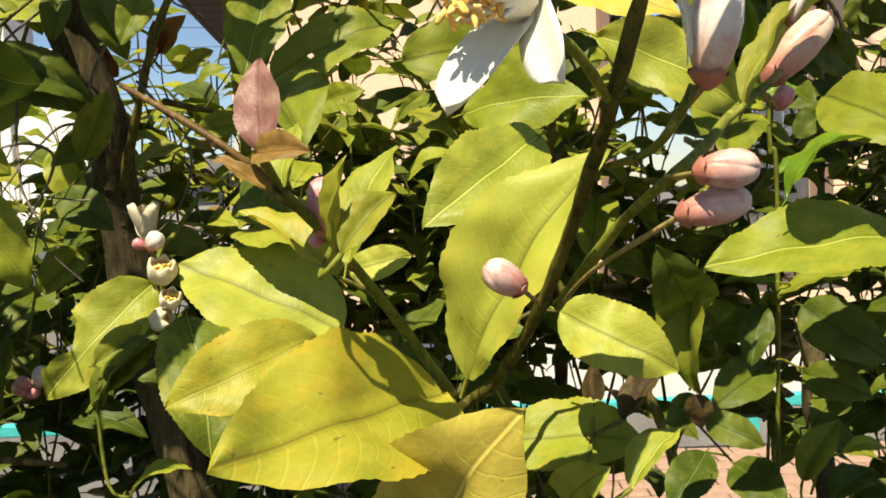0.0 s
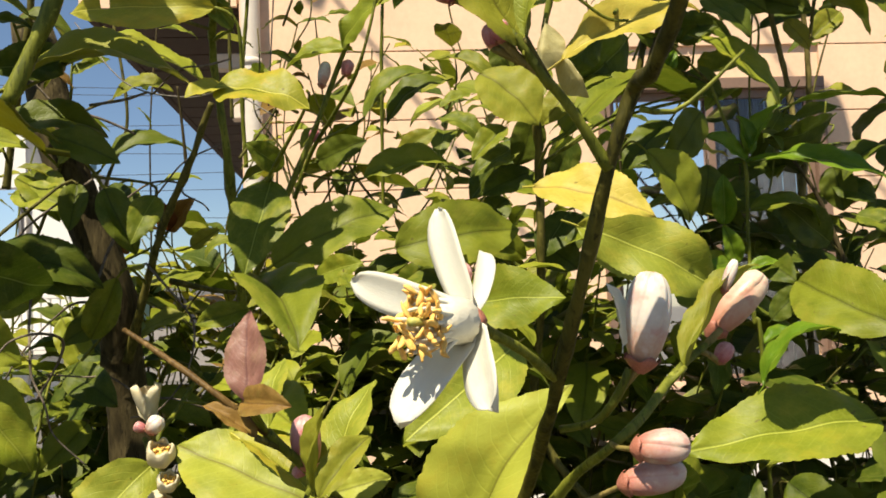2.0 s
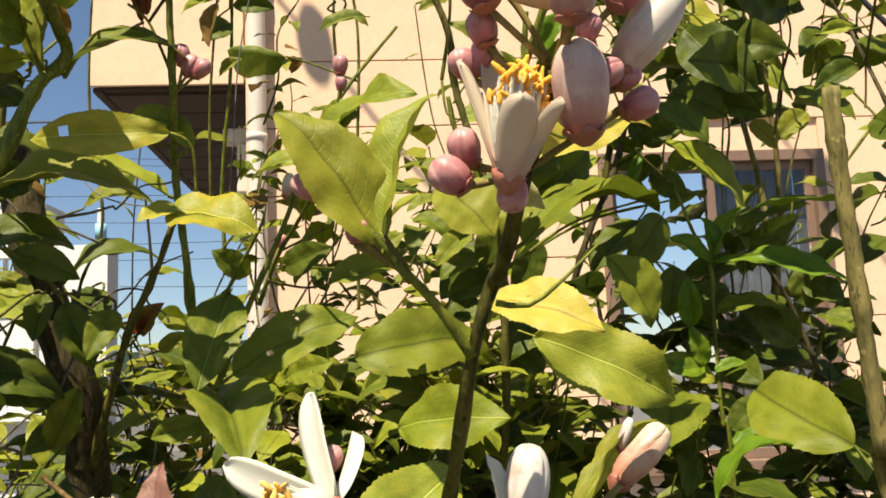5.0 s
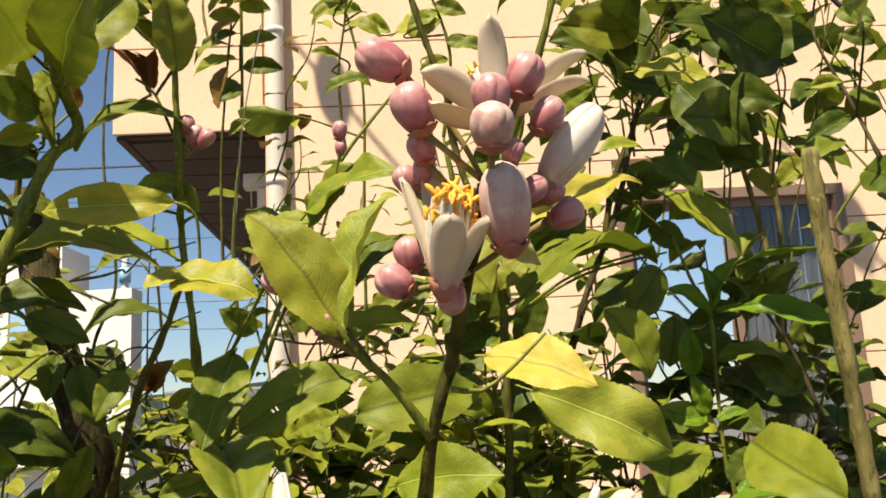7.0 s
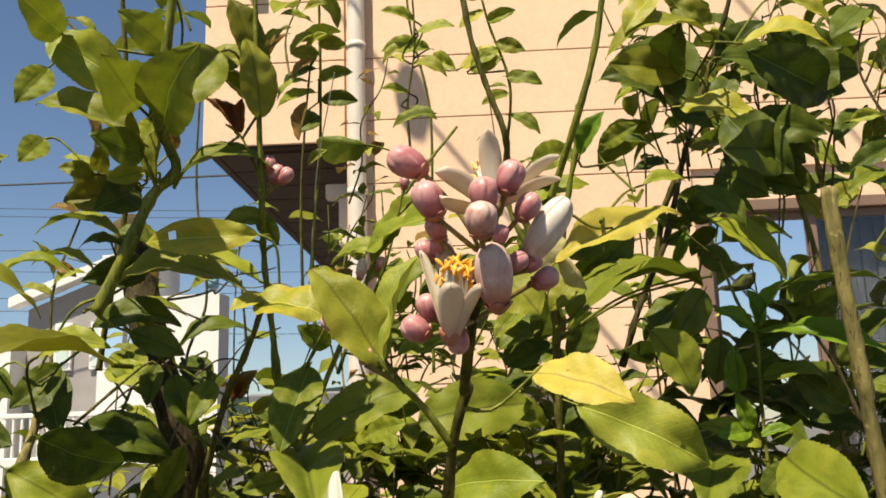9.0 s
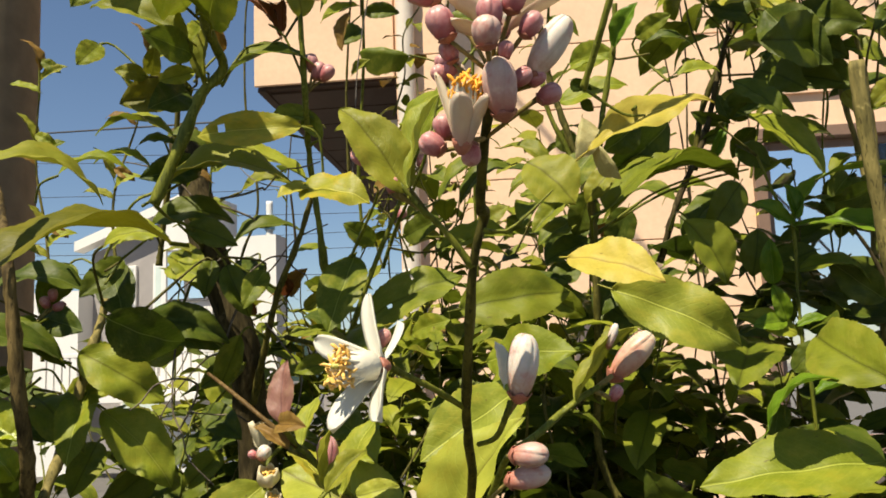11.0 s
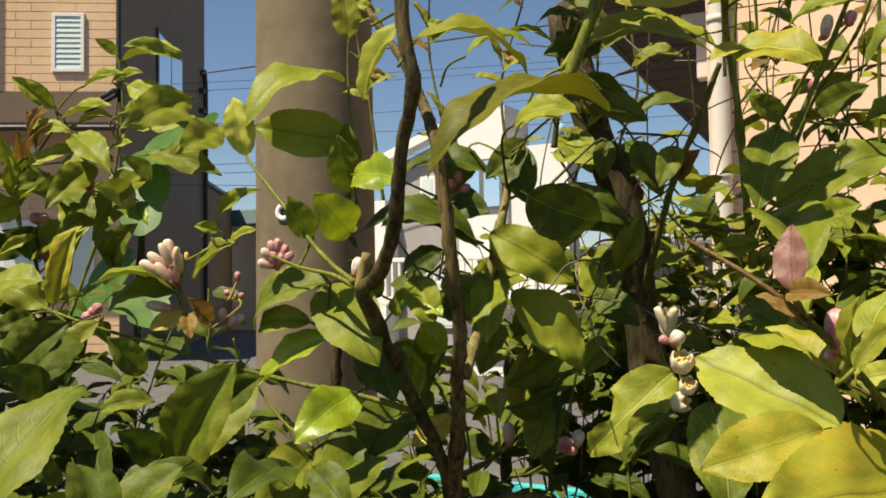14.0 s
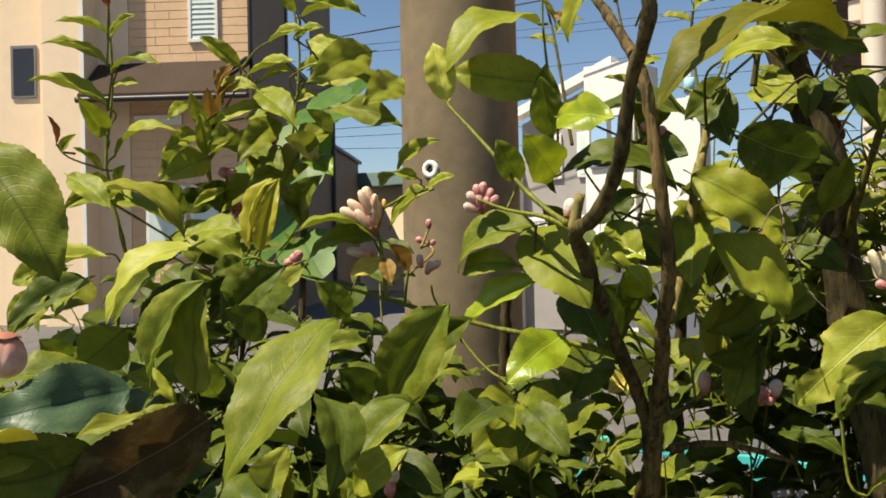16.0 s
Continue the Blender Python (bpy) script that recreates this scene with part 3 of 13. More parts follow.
def stamens(owner, length, spread, count, seed, wide=0.23, anther=None):
    """A white tube of joined filaments, parted at its end, each with a curled orange anther, round a green style."""
    rnd = random.Random(seed)
    for i in range(count):
        bm = bmesh.new()
        a = 2 * math.pi * i * 0.618
        deep = math.sqrt((i + 0.5) / count)
        h = length * rnd.uniform(0.70, 1.02) * (1.0 - 0.12 * deep)
        out_ = spread * deep * rnd.uniform(0.8, 1.15)
        p0 = Vector((0.06 * length * math.cos(a), 0.06 * length * math.sin(a), 0.05 * length))
        p1 = Vector((0.22 * length * math.cos(a), 0.22 * length * math.sin(a), h * 0.62))
        p2 = Vector((out_ * math.cos(a), out_ * math.sin(a), h))
        prev = None
        for s in range(6):
            t = s / 5
            c = p0 * (1 - t) ** 2 + p1 * 2 * t * (1 - t) + p2 * t * t
            r = length * (0.070 - 0.050 * t)
            ring = [bm.verts.new(c + Vector((r * math.cos(w), r * math.sin(w), 0))) for w in (0, 1.05, 2.09, 3.14, 4.19, 5.24)]
            if prev:
                for j in range(6):
                    bm.faces.new((prev[j], prev[(j + 1) % 6], ring[(j + 1) % 6], ring[j])).smooth = True
            prev = ring
        d = (p2 - p1).normalized()
        q = upright(p2, d * 0.6 + Vector((rnd.uniform(-1, 1), rnd.uniform(-1, 1), rnd.uniform(-.3, .5))), 1.0) @ Matrix.Diagonal((0.027 * length, 0.034 * length, rnd.uniform(0.095, 0.140) * length, 1))
        made = bmesh.ops.create_icosphere(bm, subdivisions=2, radius=1.0, matrix=q)["verts"]
        for v in made:
            v.co += 0.035 * length * noise.noise_vector(v.co * (9 / length))
        for f in {f for v in made for f in v.link_faces}:
            f.material_index = 1
            f.smooth = True
        st = part("stamen", bm, FILAMENT, owner)
        st.data.materials.append(anther or STAMEN_M)
    part("filament_tube", lathe([(length * 0.04, length * 0.12), (length * 0.14, length * wide * 0.95), (length * 0.45, length * wide), (length * 0.70, length * wide * 1.04), (length * 0.70, length * wide * 0.85), (length * 0.3, length * 0.08)], 24, 12, 0.04), FILAMENT, owner, "white filament tube", True)
    part("style", tube([(0, 0, 0), (0, 0, length * 0.5), (0, 0, length * 0.95)], [length * 0.06, length * 0.04, length * 0.05], 8), PISTIL, owner, "green style", True)


def spent_flower(tree, base, direction, size):
    """A cup of closed white petals with the anthers showing in its mouth."""
    bm = lathe([(-0.05, 0.10), (0.0, 0.22), (0.12, 0.40), (0.32, 0.52), (0.60, 0.55), (0.80, 0.49), (0.90, 0.42), (0.84, 0.38), (0.60, 0.45), (0.30, 0.40), (0.15, 0.10)], 30, 5, 0.07)
    for v in bm.verts:
        if v.co.z > 0.7:
            v.co.z += 0.10 * math.cos(5 * math.atan2(v.co.y, v.co.x))
    cup = part("flower", bm, CREAMY, tree, "half-closed white flower", True)
    cup.matrix_basis = upright(base, direction, size)
    rnd = random.Random(int(size * 1e5))
    for i in range(9):
        a = i * 2.4
        r = 0.30 * math.sqrt(i / 9)
        st = part("stamen", tube([(r * 0.5 * math.cos(a), r * 0.5 * math.sin(a), 0.2), (r * math.cos(a), r * math.sin(a), 0.6), (r * math.cos(a), r * math.sin(a), 0.74)], [0.05, 0.05, 0.09], 7), STAMEN_M, cup, smooth=True)
        st.rotation_euler = (0, 0, rnd.uniform(-.2, .2))
    return cup


petal_spec = []


def open_flower(tree, base, front, petals, skin=None, bend=0.35, cup=0.30):
    """A wide open flower: petals from the base to the tips given, stamens towards the front."""
    b, fr = Vector(base), Vector(front)
    axis = fr - b
    size = axis.length
    head = part("flower", lathe([(-0.20 * size, 0.05 * size), (-0.14 * size, 0.10 * size), (-0.05 * size, 0.145 * size), (0.03 * size, 0.155 * size), (0.03 * size, 0.11 * size)], 15, 5, 0.08), CALYX, tree, "reddish green calyx", True)
    m = upright(b, axis)
    head.matrix_basis = m
    inv = m.inverted()
    for tip, width in petals:
        t = inv @ Vector(tip)
        length = t.length
        flat = Vector((t.x, t.y, 0)).normalized()
        z = t.normalized()
        x = -(flat - z * flat.dot(z)).normalized()
        y = z.cross(x)
        p = part("petal", petal_bm(length * 0.96, width * 1.45, cup, bend), skin or PETAL, head)
        turn = Matrix((x, y, z)).transposed().to_4x4()
        p.matrix_basis = Matrix.Translation(flat * min(0.12 * size, 0.0030) - Vector((0, 0, 0.05 * size))) @ turn @ Matrix.Rotation(0.05, 4, "Y")
    wide_open = bend > 0.2
    stamens(head, size * 0.98, size * (0.38 if wide_open else 0.24), 60, 8, 0.27 if wide_open else 0.15, None if wide_open else ANTHER_O)
    return head


SMALL_LEAVES = [leaf_mesh(k, 70 + n, True) for n, k in enumerate(("flat", "arch", "fold", "wavy", "flat", "arch"))]
SMALL = [([v.co.copy() for v in me.vertices], [list(p.vertices) for p in me.polygons], [[me.uv_layers[0].data[i].uv.copy() for i in p.loop_indices] for p in me.polygons]) for me in SMALL_LEAVES]
JOINED = {}


def joined_leaf(tree, base, tip, width, normal, material):
    JOINED.setdefault(tree.name, (tree, []))[1].append((Vector(base), Vector(tip), width, Vector(normal), material))


def build_joined():
    """The leaves deep in a crown, past counting, as one part of each tree."""
    for tree_, rows in JOINED.values():
        rnd = random.Random(len(rows))
        mats = []
        verts, faces, uvs, index = [], [], [], []
        for b, t, width, n, mat in rows:
            if mat not in mats:
                mats.append(mat)
            y = t - b
            length = y.length
            y.normalize()
            z = (n - y * n.dot(y)).normalized()
            x = y.cross(z)
            co, fs, uv = rnd.choice(SMALL)
            k = len(verts)
            verts += [b + x * (c.x * width) + y * (c.y * length) + z * (c.z * length) for c in co]
            faces += [[i + k for i in f] for f in fs]
            uvs += [w for f in uv for w in f]
            index += [mats.index(mat)] * len(fs)
        me = bpy.data.meshes.new("foliage")
        me.from_pydata(verts, [], faces)
        layer = me.uv_layers.new(name="UVMap")
        for i, w in enumerate(uvs):
            layer.data[i].uv = w
        for m in mats:
            me.materials.append(m)
        for p, i in zip(me.polygons, index):
            p.material_index = i
            p.use_smooth = True
        ob = new("foliage", me)
        hang(ob, tree_)
        tagged(ob, kind="stuff")


def sprig(tree, root, top, count, size, mats, seed, thick=0.0015, joined=False):
    """A leafy twig from root to top with leaves in turn on all sides."""
    rnd = random.Random(seed)
    a, b = Vector(root), Vector(top)
    long = (b - a).length
    bend = Vector((rnd.uniform(-.14, .14), rnd.uniform(-.12, .12), 0)) * long
    kink = Vector((rnd.uniform(-.03, .03), rnd.uniform(-.03, .03), 0)) * long
    pts = [a, a.lerp(b, 0.25) + bend * 0.7 + kink, a.lerp(b, 0.5) + bend - kink, a.lerp(b, 0.75) + bend * 0.7 + kink, b]
    stem(tree, "branch", [tuple(p) for p in pts], thick, thick * 0.5, rnd.choice((SHOOT, TWIG, TWIG)))
    for i in range(count):
        t = 0.18 + 0.82 * (i + rnd.uniform(-.3, .3)) / max(1, count - 1)
        t = min(1.0, max(0.05, t))
        at_ = a.lerp(b, t) + bend * math.sin(math.pi * min(t, 1)) * 0.9
        ang = i * 2.4 + rnd.uniform(-.5, .5)
        out_ = Vector((math.cos(ang), math.sin(ang) * 0.9, rnd.uniform(-0.7, 0.5))).normalized()
        ln = size * rnd.uniform(0.5, 1.2)
        up = Vector((rnd.uniform(-.6, .6), rnd.uniform(-1.0, .2), 1.0))
        rows = (tree, at_ + out_ * 0.010, at_ + out_ * (0.010 + ln), ln * rnd.uniform(0.42, 0.56), up)
        if joined:
            joined_leaf(*rows, rnd.choice(mats))
        else:
            leaf(*rows, rnd.choice(("flat", "arch", "fold", "wavy", "flat")), rnd.choice(mats), FILL_MESHES)


def thing(name, label, category, place=(0, 0, 0), group="", kind=""):
    ob = new(name)
    ob.location = place
    ob.empty_display_size = 0.1
    return tagged(ob, label, category, group, kind)


def tree(label, place):
    ob = thing("lemon_tree", label, "tree", place, "lemon trees")
    IN_WORLD.add(ob.name)
    return ob


# ---- setting ----
def ground():
    bm = bmesh.new()
    n = 60
    ext = [-400, -120, -50] + [-30 + i for i in range(n + 1)] + [50, 120, 400]
    grid = [[bm.verts.new((x, y, 0.015 * noise.noise(Vector((x * 0.6, y * 0.6, 0))) if abs(x) < 30 and abs(y) < 30 else 0.0)) for x in ext] for y in ext]
    for a, b in zip(grid, grid[1:]):
        for j in range(len(ext) - 1):
            bm.faces.new((a[j], a[j + 1], b[j + 1], b[j]))
    return tagged(finish("ground", bm, ASPHALT, None, "", True), "weathered grey asphalt and concrete ground", "ground", kind="structure")


ground()
_bed = box((-2.6, -0.6, -0.05), (2.4, 2.1, 0.03), 0.02)
tagged(finish("ground", _bed, SOIL), "dark garden soil bed under the lemon trees", "ground", kind="structure")


def house_peach():
    """Peach rendered house: courses of panels, a brown window, an upper storey carried out on the left over a brown soffit."""
    h = thing("house", "peach rendered two-storey house with brown window frames", "house", (0, 5.3, 0))
    h.rotation_euler = (0, 0, radians(5))
    wx0, wx1, wz0, wz1 = 1.02, 2.34, 0.92, 2.72
    # core wall behind the panels
    wall = part("wall", box((-1.20, 0.02, 0.45), (wx0, 0.2, 6.4)), PEACH, h)
    part("wall", box((wx1, 0.02, 0.45), (7.5, 0.2, 6.4)), PEACH, h)
    part("wall", box((wx0, 0.02, 0.45), (wx1, 0.2, wz0)), PEACH, h)
    part("wall", box((wx0, 0.02, wz1), (wx1, 0.2, 6.4)), PEACH, h)
    part("wall", box((-1.20, 0.2, 0.0), (-1.00, 7.0, 6.4)), PEACH, h)
    part("plinth", box((-1.20, -0.005, 0.0), (7.5, 0.2, 0.45)), PLINTH, h, "white painted plinth")
    upper = part("upper_wall", box((-2.14, 0.02, 3.315), (-1.20, 0.2, 6.4)), PEACH, h)
    part("upper_wall", box((-2.14, 0.2, 3.315), (-1.96, 6.8, 6.4)), PEACH, h)
    # panel courses
    step = 0.4245
    z = 0.45
    while z < 6.3:
        z1 = min(z + step - 0.007, 6.4)
        for x0, x1 in ((-1.20, 1.55), (1.558, 4.5), (4.508, 7.5)):
            pieces = [(x0, x1)]
            if z1 > wz0 - 0.02 and z < wz1 + 0.02:
                pieces = [p for p in ((x0, min(x1, wx0 - 0.06)), (max(x0, wx1 + 0.06), x1)) if p[1] - p[0] > 0.05]
            for a, b in pieces:
                part("siding_panel", box((a, -0.006, z), (b, 0.02, z1), 0.003), PEACH, wall)
        if z1 > 3.45:
            part("siding_panel", box((-2.14, -0.006, 3.285 if z < 3.5 else z), (-1.212, 0.02, z1), 0.004), PEACH, upper)
        z += step
    # soffit under the upper storey
    bm = box((-2.10, 0.03, 3.27), (-1.21, 6.8, 3.31))
    soffit = part("soffit", bm, BROWN_SOFFIT, h, "dark brown soffit boards")
    for i in range(17):
        part("soffit_board", box((-2.06, 0.1 + 0.385 * i, 3.255), (-1.23, 0.1 + 0.385 * i + 0.365, 3.27)), BROWN_SOFFIT, soffit)
    part("fascia", box((-2.13, 0.03, 3.255), (-2.07, 6.8, 3.29), 0.008), BROWN_SOFFIT, h, "brown fascia board")
    bm = box((-1.40, 0.32, 3.00), (-1.21, 0.42, 3.10), 0.01)
    add_box(bm, (-1.30, 0.26, 2.66), (-1.21, 0.36, 2.98), 0.01)
    part("beam", bm, OFFWHITE, h, "off-white beam under the soffit")
    # downpipe with collars and brackets
    bm = tube([(-1.125, -0.075, 0.2), (-1.125, -0.075, 3.0), (-1.125, -0.075, 6.4)], [0.058, 0.058, 0.058], 14)
    pipe = part("downpipe", bm, OFFWHITE, h, "off-white rain downpipe", True)
    for z in (0.9, 2.0, 2.92, 3.9, 5.0):
        part("collar", tube([(-1.125, -0.075, z - 0.02), (-1.125, -0.075, z + 0.02)], [0.064, 0.064], 14), OFFWHITE, pipe, smooth=True)
    # vent cap
    bm = lathe([(0.0, 0.062), (0.03, 0.062), (0.052, 0.055), (0.066, 0.04), (0.07, 0.002)], 20)
    vent = part("vent", bm, STEEL, h, "round metal vent cap", True)
    vent.matrix_basis = pose(-1.80, -0.006, 4.38, 90, 0, 0)
    for i in range(5):
        part("slat", box((-0.045, -0.004 + 0.017 * (i - 2), 0.058), (0.045, 0.004 + 0.017 * (i - 2), 0.074), 0.002), OFFWHITE, vent)
    # window: frame, two sashes, curtains, a dark panel for the unlit room
    win = part("window_frame", box((wx0 - 0.06, -0.05, wz1 - 0.01), (wx1 + 0.06, 0.06, wz1 + 0.06), 0.005), BROWN_FRAME, h, "brown aluminium sliding window")
    for lo, hi in (((wx0 - 0.06, -0.05, wz0 - 0.06), (wx0 + 0.01, 0.06, wz1 - 0.01)), ((wx1 - 0.01, -0.05, wz0 - 0.06), (wx1 + 0.06, 0.06, wz1 - 0.01))):
        part("jamb", box(lo, hi, 0.005), BROWN_FRAME, win)
    part("sill", box((wx0 - 0.09, -0.09, wz0 - 0.10), (wx1 + 0.09, 0.06, wz0 - 0.03), 0.006), BROWN_FRAME, win)
    mid = (wx0 + wx1) / 2
    for a, b, y in ((wx0 + 0.01, mid + 0.03, 0.035), (mid - 0.03, wx1 - 0.01, 0.0)):
        bm = bmesh.new()
        for lo, hi in (((a, y, wz0 - 0.03), (a + 0.045, y + 0.03, wz1 - 0.01)), ((b - 0.045, y, wz0 - 0.03), (b, y + 0.03, wz1 - 0.01)), ((a + 0.045, y, wz0 - 0.03), (b - 0.045, y + 0.03, wz0 + 0.03)), ((a + 0.045, y, wz1 - 0.06), (b - 0.045, y + 0.03, wz1 - 0.01))):
            add_box(bm, lo, hi, 0.003)
        sash = part("sash", bm, BROWN_FRAME, win)
        pane = part("pane", box((a + 0.04, y + 0.012, wz0 + 0.02), (b - 0.04, y + 0.018, wz1 - 0.05)), GLASS if y > 0 else CLEAR, win)
        pane.visible_shadow = y > 0
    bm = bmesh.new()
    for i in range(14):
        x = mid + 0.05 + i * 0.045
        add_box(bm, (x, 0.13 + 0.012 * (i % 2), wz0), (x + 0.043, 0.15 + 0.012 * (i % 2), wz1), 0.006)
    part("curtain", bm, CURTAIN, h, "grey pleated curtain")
    # no room is built: its shade is this near-black panel
    part("room", box((wx0 - 0.1, 0.9, wz0 - 0.2), (wx1 + 0.1, 0.95, wz1 + 0.2)), ROOMSHADE, h)
    part("roof", box((-2.7, -0.6, 6.4), (8.0, 7.5, 6.65), 0.02), BROWN_SOFFIT, h)
    return h


house_peach()


def overhead_lines():
    """Cables over the garden that throw their shade on the house wall."""
    for (x0, z0), (x1, z1), (bx, bz), r in (((-2.4, 5.45), (0.2, 2.23), (-0.735, 3.39), 0.012), ((1.3, 4.35), (3.2, 1.75), (2.36, 2.86), 0.011)):
        th = thing("overhead_cable", "black overhead guy cable with a clamp, anchored in the ground", "cable", (x0, 5.3, z0), "overhead cables")
        IN_WORLD.add(th.name)
        up = SUN * (3.6 / SUN.z)
        a, b, c = Vector((x0, 5.3, z0)) + up, Vector((x1, 5.3, z1)) + up, Vector((bx, 5.3, bz)) + up
        d = (b - a) * ((b.z + 0.1) / (a.z - b.z))
        part("cable", tube([a - (b - a) * 1.5, a, c, b, b + d], [r] * 5, 8), CABLE, th, smooth=True)
        cl = part("clamp", lathe([(-0.15, 0.03), (-0.11, 0.085), (0.0, 0.105), (0.11, 0.085), (0.15, 0.03)], 14), STEEL, th, "grey cable clamp", True)
        cl.matrix_basis = Matrix.Translation(c)


overhead_lines()


def utility_pole():
    p = thing("utility_pole", "weathered brown-grey concrete utility pole with step socket", "pole", (-1.547, 1.857, 0))
    part("shaft", tube([(0, 0, -0.2), (0, 0, 2.0), (0, 0, 5.0), (0, 0, 8.0)], [0.174, 0.165, 0.152, 0.140], 40, 0.0), CONCRETE, p, smooth=True)
    d = Vector((1.55, -2.0, 0)).normalized()
    side = Vector((-d.y, d.x, 0))
    n = (d - side * 0.588).normalized()
    k = part("step_socket", lathe([(-0.01, 0.024), (0.006, 0.024), (0.008, 0.020), (0.008, 0.011), (0.002, 0.010)], 20), FRAMEWHITE, p, "white-rimmed step socket", True)
    k.matrix_basis = upright(n * 0.166 + Vector((0, 0, 1.580)), n)
    # the hole has no depth: a dark disc gives its shade
    q = part("socket_hole", lathe([(0.0, 0.0100), (0.0035, 0.0100), (0.004, 0.0001)], 16), HOLESHADE, p, smooth=True)
    q.matrix_basis = upright(n * 0.166 + Vector((0, 0, 1.580)), n)
    return p


utility_pole()


def turquoise_edging():
    """Turquoise rail on posts before a grey slatted screen, brick paving in front."""
    r = thing("garden_rail", "turquoise painted low garden rail on short posts", "fence", (0, 4.3, 0))
    r.rotation_euler = (0, 0, radians(0))
    part("rail", box((-3.6, -0.03, 0.245), (4.4, 0.03, 0.305), 0.008), TURQUOISE, r)
    for i in range(9):
        part("post", box((-3.55 + i, -0.025, 0.0), (-3.50 + i, 0.025, 0.245), 0.005), TURQUOISE, r)
    s = thing("slatted_screen", "low grey slatted screen behind the rail", "fence", (-1.3, 4.42, 0))
    for i in range(20):
        part("slat", box((-0.42 + i * 0.044, 0.0, 0.05), (-0.42 + i * 0.044 + 0.028, 0.02, 0.62), 0.003), SLATE, s)
    part("top_rail", box((-0.45, -0.01, 0.62), (0.48, 0.03, 0.65), 0.004), SLATE, s)
    pav = thing("brick_paving", "worn red-brown brick paving along the rail", "paving", (0, 0, 0), kind="structure")
    bms = [box((-0.098, -0.048, 0.0), (0.098, 0.048, 0.05), 0.006) for _ in range(1)]
    me = bpy.data.meshes.new("brick")
    bms[0].to_mesh(me)
    bms[0].free()
    me.materials.append(BRICK)
    rnd = random.Random(4)
    for i in range(7):
        for j in range(24):
            ob = new("brick", me)
            ob.parent = pav
            ob.location = (0.2 + j * 0.204 + (i % 2) * 0.1, 3.55 + i * 0.104, 0.02 + rnd.uniform(-0.004, 0.006))
            ob.rotation_euler = (rnd.uniform(-.02, .02), rnd.uniform(-.02, .02), rnd.uniform(-.02, .02))


turquoise_edging()


def left_house():
    """Neighbouring house, turned to the street: tan tiled upper wall, cream wing, long side with shade in its colour, a
    porch roof between the storeys.
    """
    h = thing("house", "tan tiled two-storey house with cream wing and side wall darkened for shade", "house", (-14.31, 12.08, 0))
    h.rotation_euler = (0, 0, radians(34))
    top = 11.5
    wall = part("wall", box((-2.62, 0.0, 0.0), (-0.03, 8.9, top)), TANBRICK, h, "tan brick-tiled wall")
    # side away from the sun: its shade is put into the wall colour
    part("side_wall", box((-0.03, 0.02, 0.0), (0.0, 8.9, top)), SHADEWALL, h, "brown-grey side wall darkened for shade")
    part("rear_wing", box((-2.0, 8.9, 0.0), (0.0, 14.0, 4.6)), SHADEWALL, h, "rear wing darkened for shade")
    part("rear_roof", box((-2.1, 8.9, 4.6), (0.12, 14.1, 4.72), 0.02), BLACKPIPE, h)
    for k in range(62):
        z = 0.2 + k * 0.18
        for x0, x1 in ((-2.6, -1.75), (-1.74, -0.88), (-0.87, -0.02)):
            sh = 0.3 * (k % 2)
            part("tile_course", box((max(-2.6, x0 - sh), -0.014, z), (min(-0.02, x1 - sh) if k % 2 == 0 or x1 < -0.1 else -0.02, 0.0, z + 0.165), 0.004), TANBRICK, wall)
    part("wing", box((-4.15, -0.65, 0.0), (-3.3, 0.6, top)), CREAM, h, "cream rendered wing")
    part("recess_wall", box((-3.3, -0.03, 0.0), (-2.62, 0.6, top)), CREAM, h, "cream rendered wall in the recess")
    part("wing_set_back", box((-11.0, -0.10, 0.0), (-4.15, 0.6, top)), CREAM, h, "cream rendered wing set back")
    part("corner_trim", box((-3.36, -0.67, 0.0), (-3.28, -0.65, top)), FRAMEWHITE, h, "pale corner trim")
    # porch roof between the storeys
    bm = bmesh.new()
    vs = [bm.verts.new(c) for c in ((-3.27, -0.02, 5.42), (-0.05, -0.02, 5.42), (0.18, -1.0, 4.62), (-3.27, -1.0, 4.62), (-3.27, -0.02, 5.30), (-0.05, -0.02, 5.30), (0.18, -1.0, 4.48), (-3.27, -1.0, 4.48))]
    for f in ((0, 1, 2, 3), (7, 6, 5, 4), (3, 2, 6, 7), (1, 5, 6, 2), (0, 3, 7, 4)):
        bm.faces.new([vs[i] for i in f])
    roof = part("porch_roof", bm, PORCHROOF, h, "brown shingled porch roof")
    part("gutter", tube([(-3.27, -1.06, 4.5), (-1.2, -1.06, 4.5), (0.2, -1.06, 4.5)], [0.06, 0.06, 0.06], 10), BLACKPIPE, roof, "black gutter", True)
    part("downpipe", tube([(-0.02, -0.09, top), (-0.02, -0.09, 5.65), (-0.05, -0.14, 5.45), (-0.5, -0.75, 4.95)], [0.05] * 4, 10), BLACKPIPE, h, "black downpipe", True)
    part("downpipe", tube([(0.10, 8.5, 0.0), (0.10, 8.5, 4.0), (0.10, 8.5, 7.6), (0.06, 8.2, 7.8)], [0.07] * 4, 10), BLACKPIPE, h, "black downpipe", True)
    for z in (7.2, 6.6, 6.0):
        part("bracket", box((0.0, 8.0, z), (0.16, 8.2, z + 0.14), 0.02), BLACKPIPE, h)
    # louvred window
    w = part("window", box((-1.33, -0.07, 6.93), (-0.70, -0.014, 7.0), 0.005), FRAMEWHITE, h, "white louvred window")
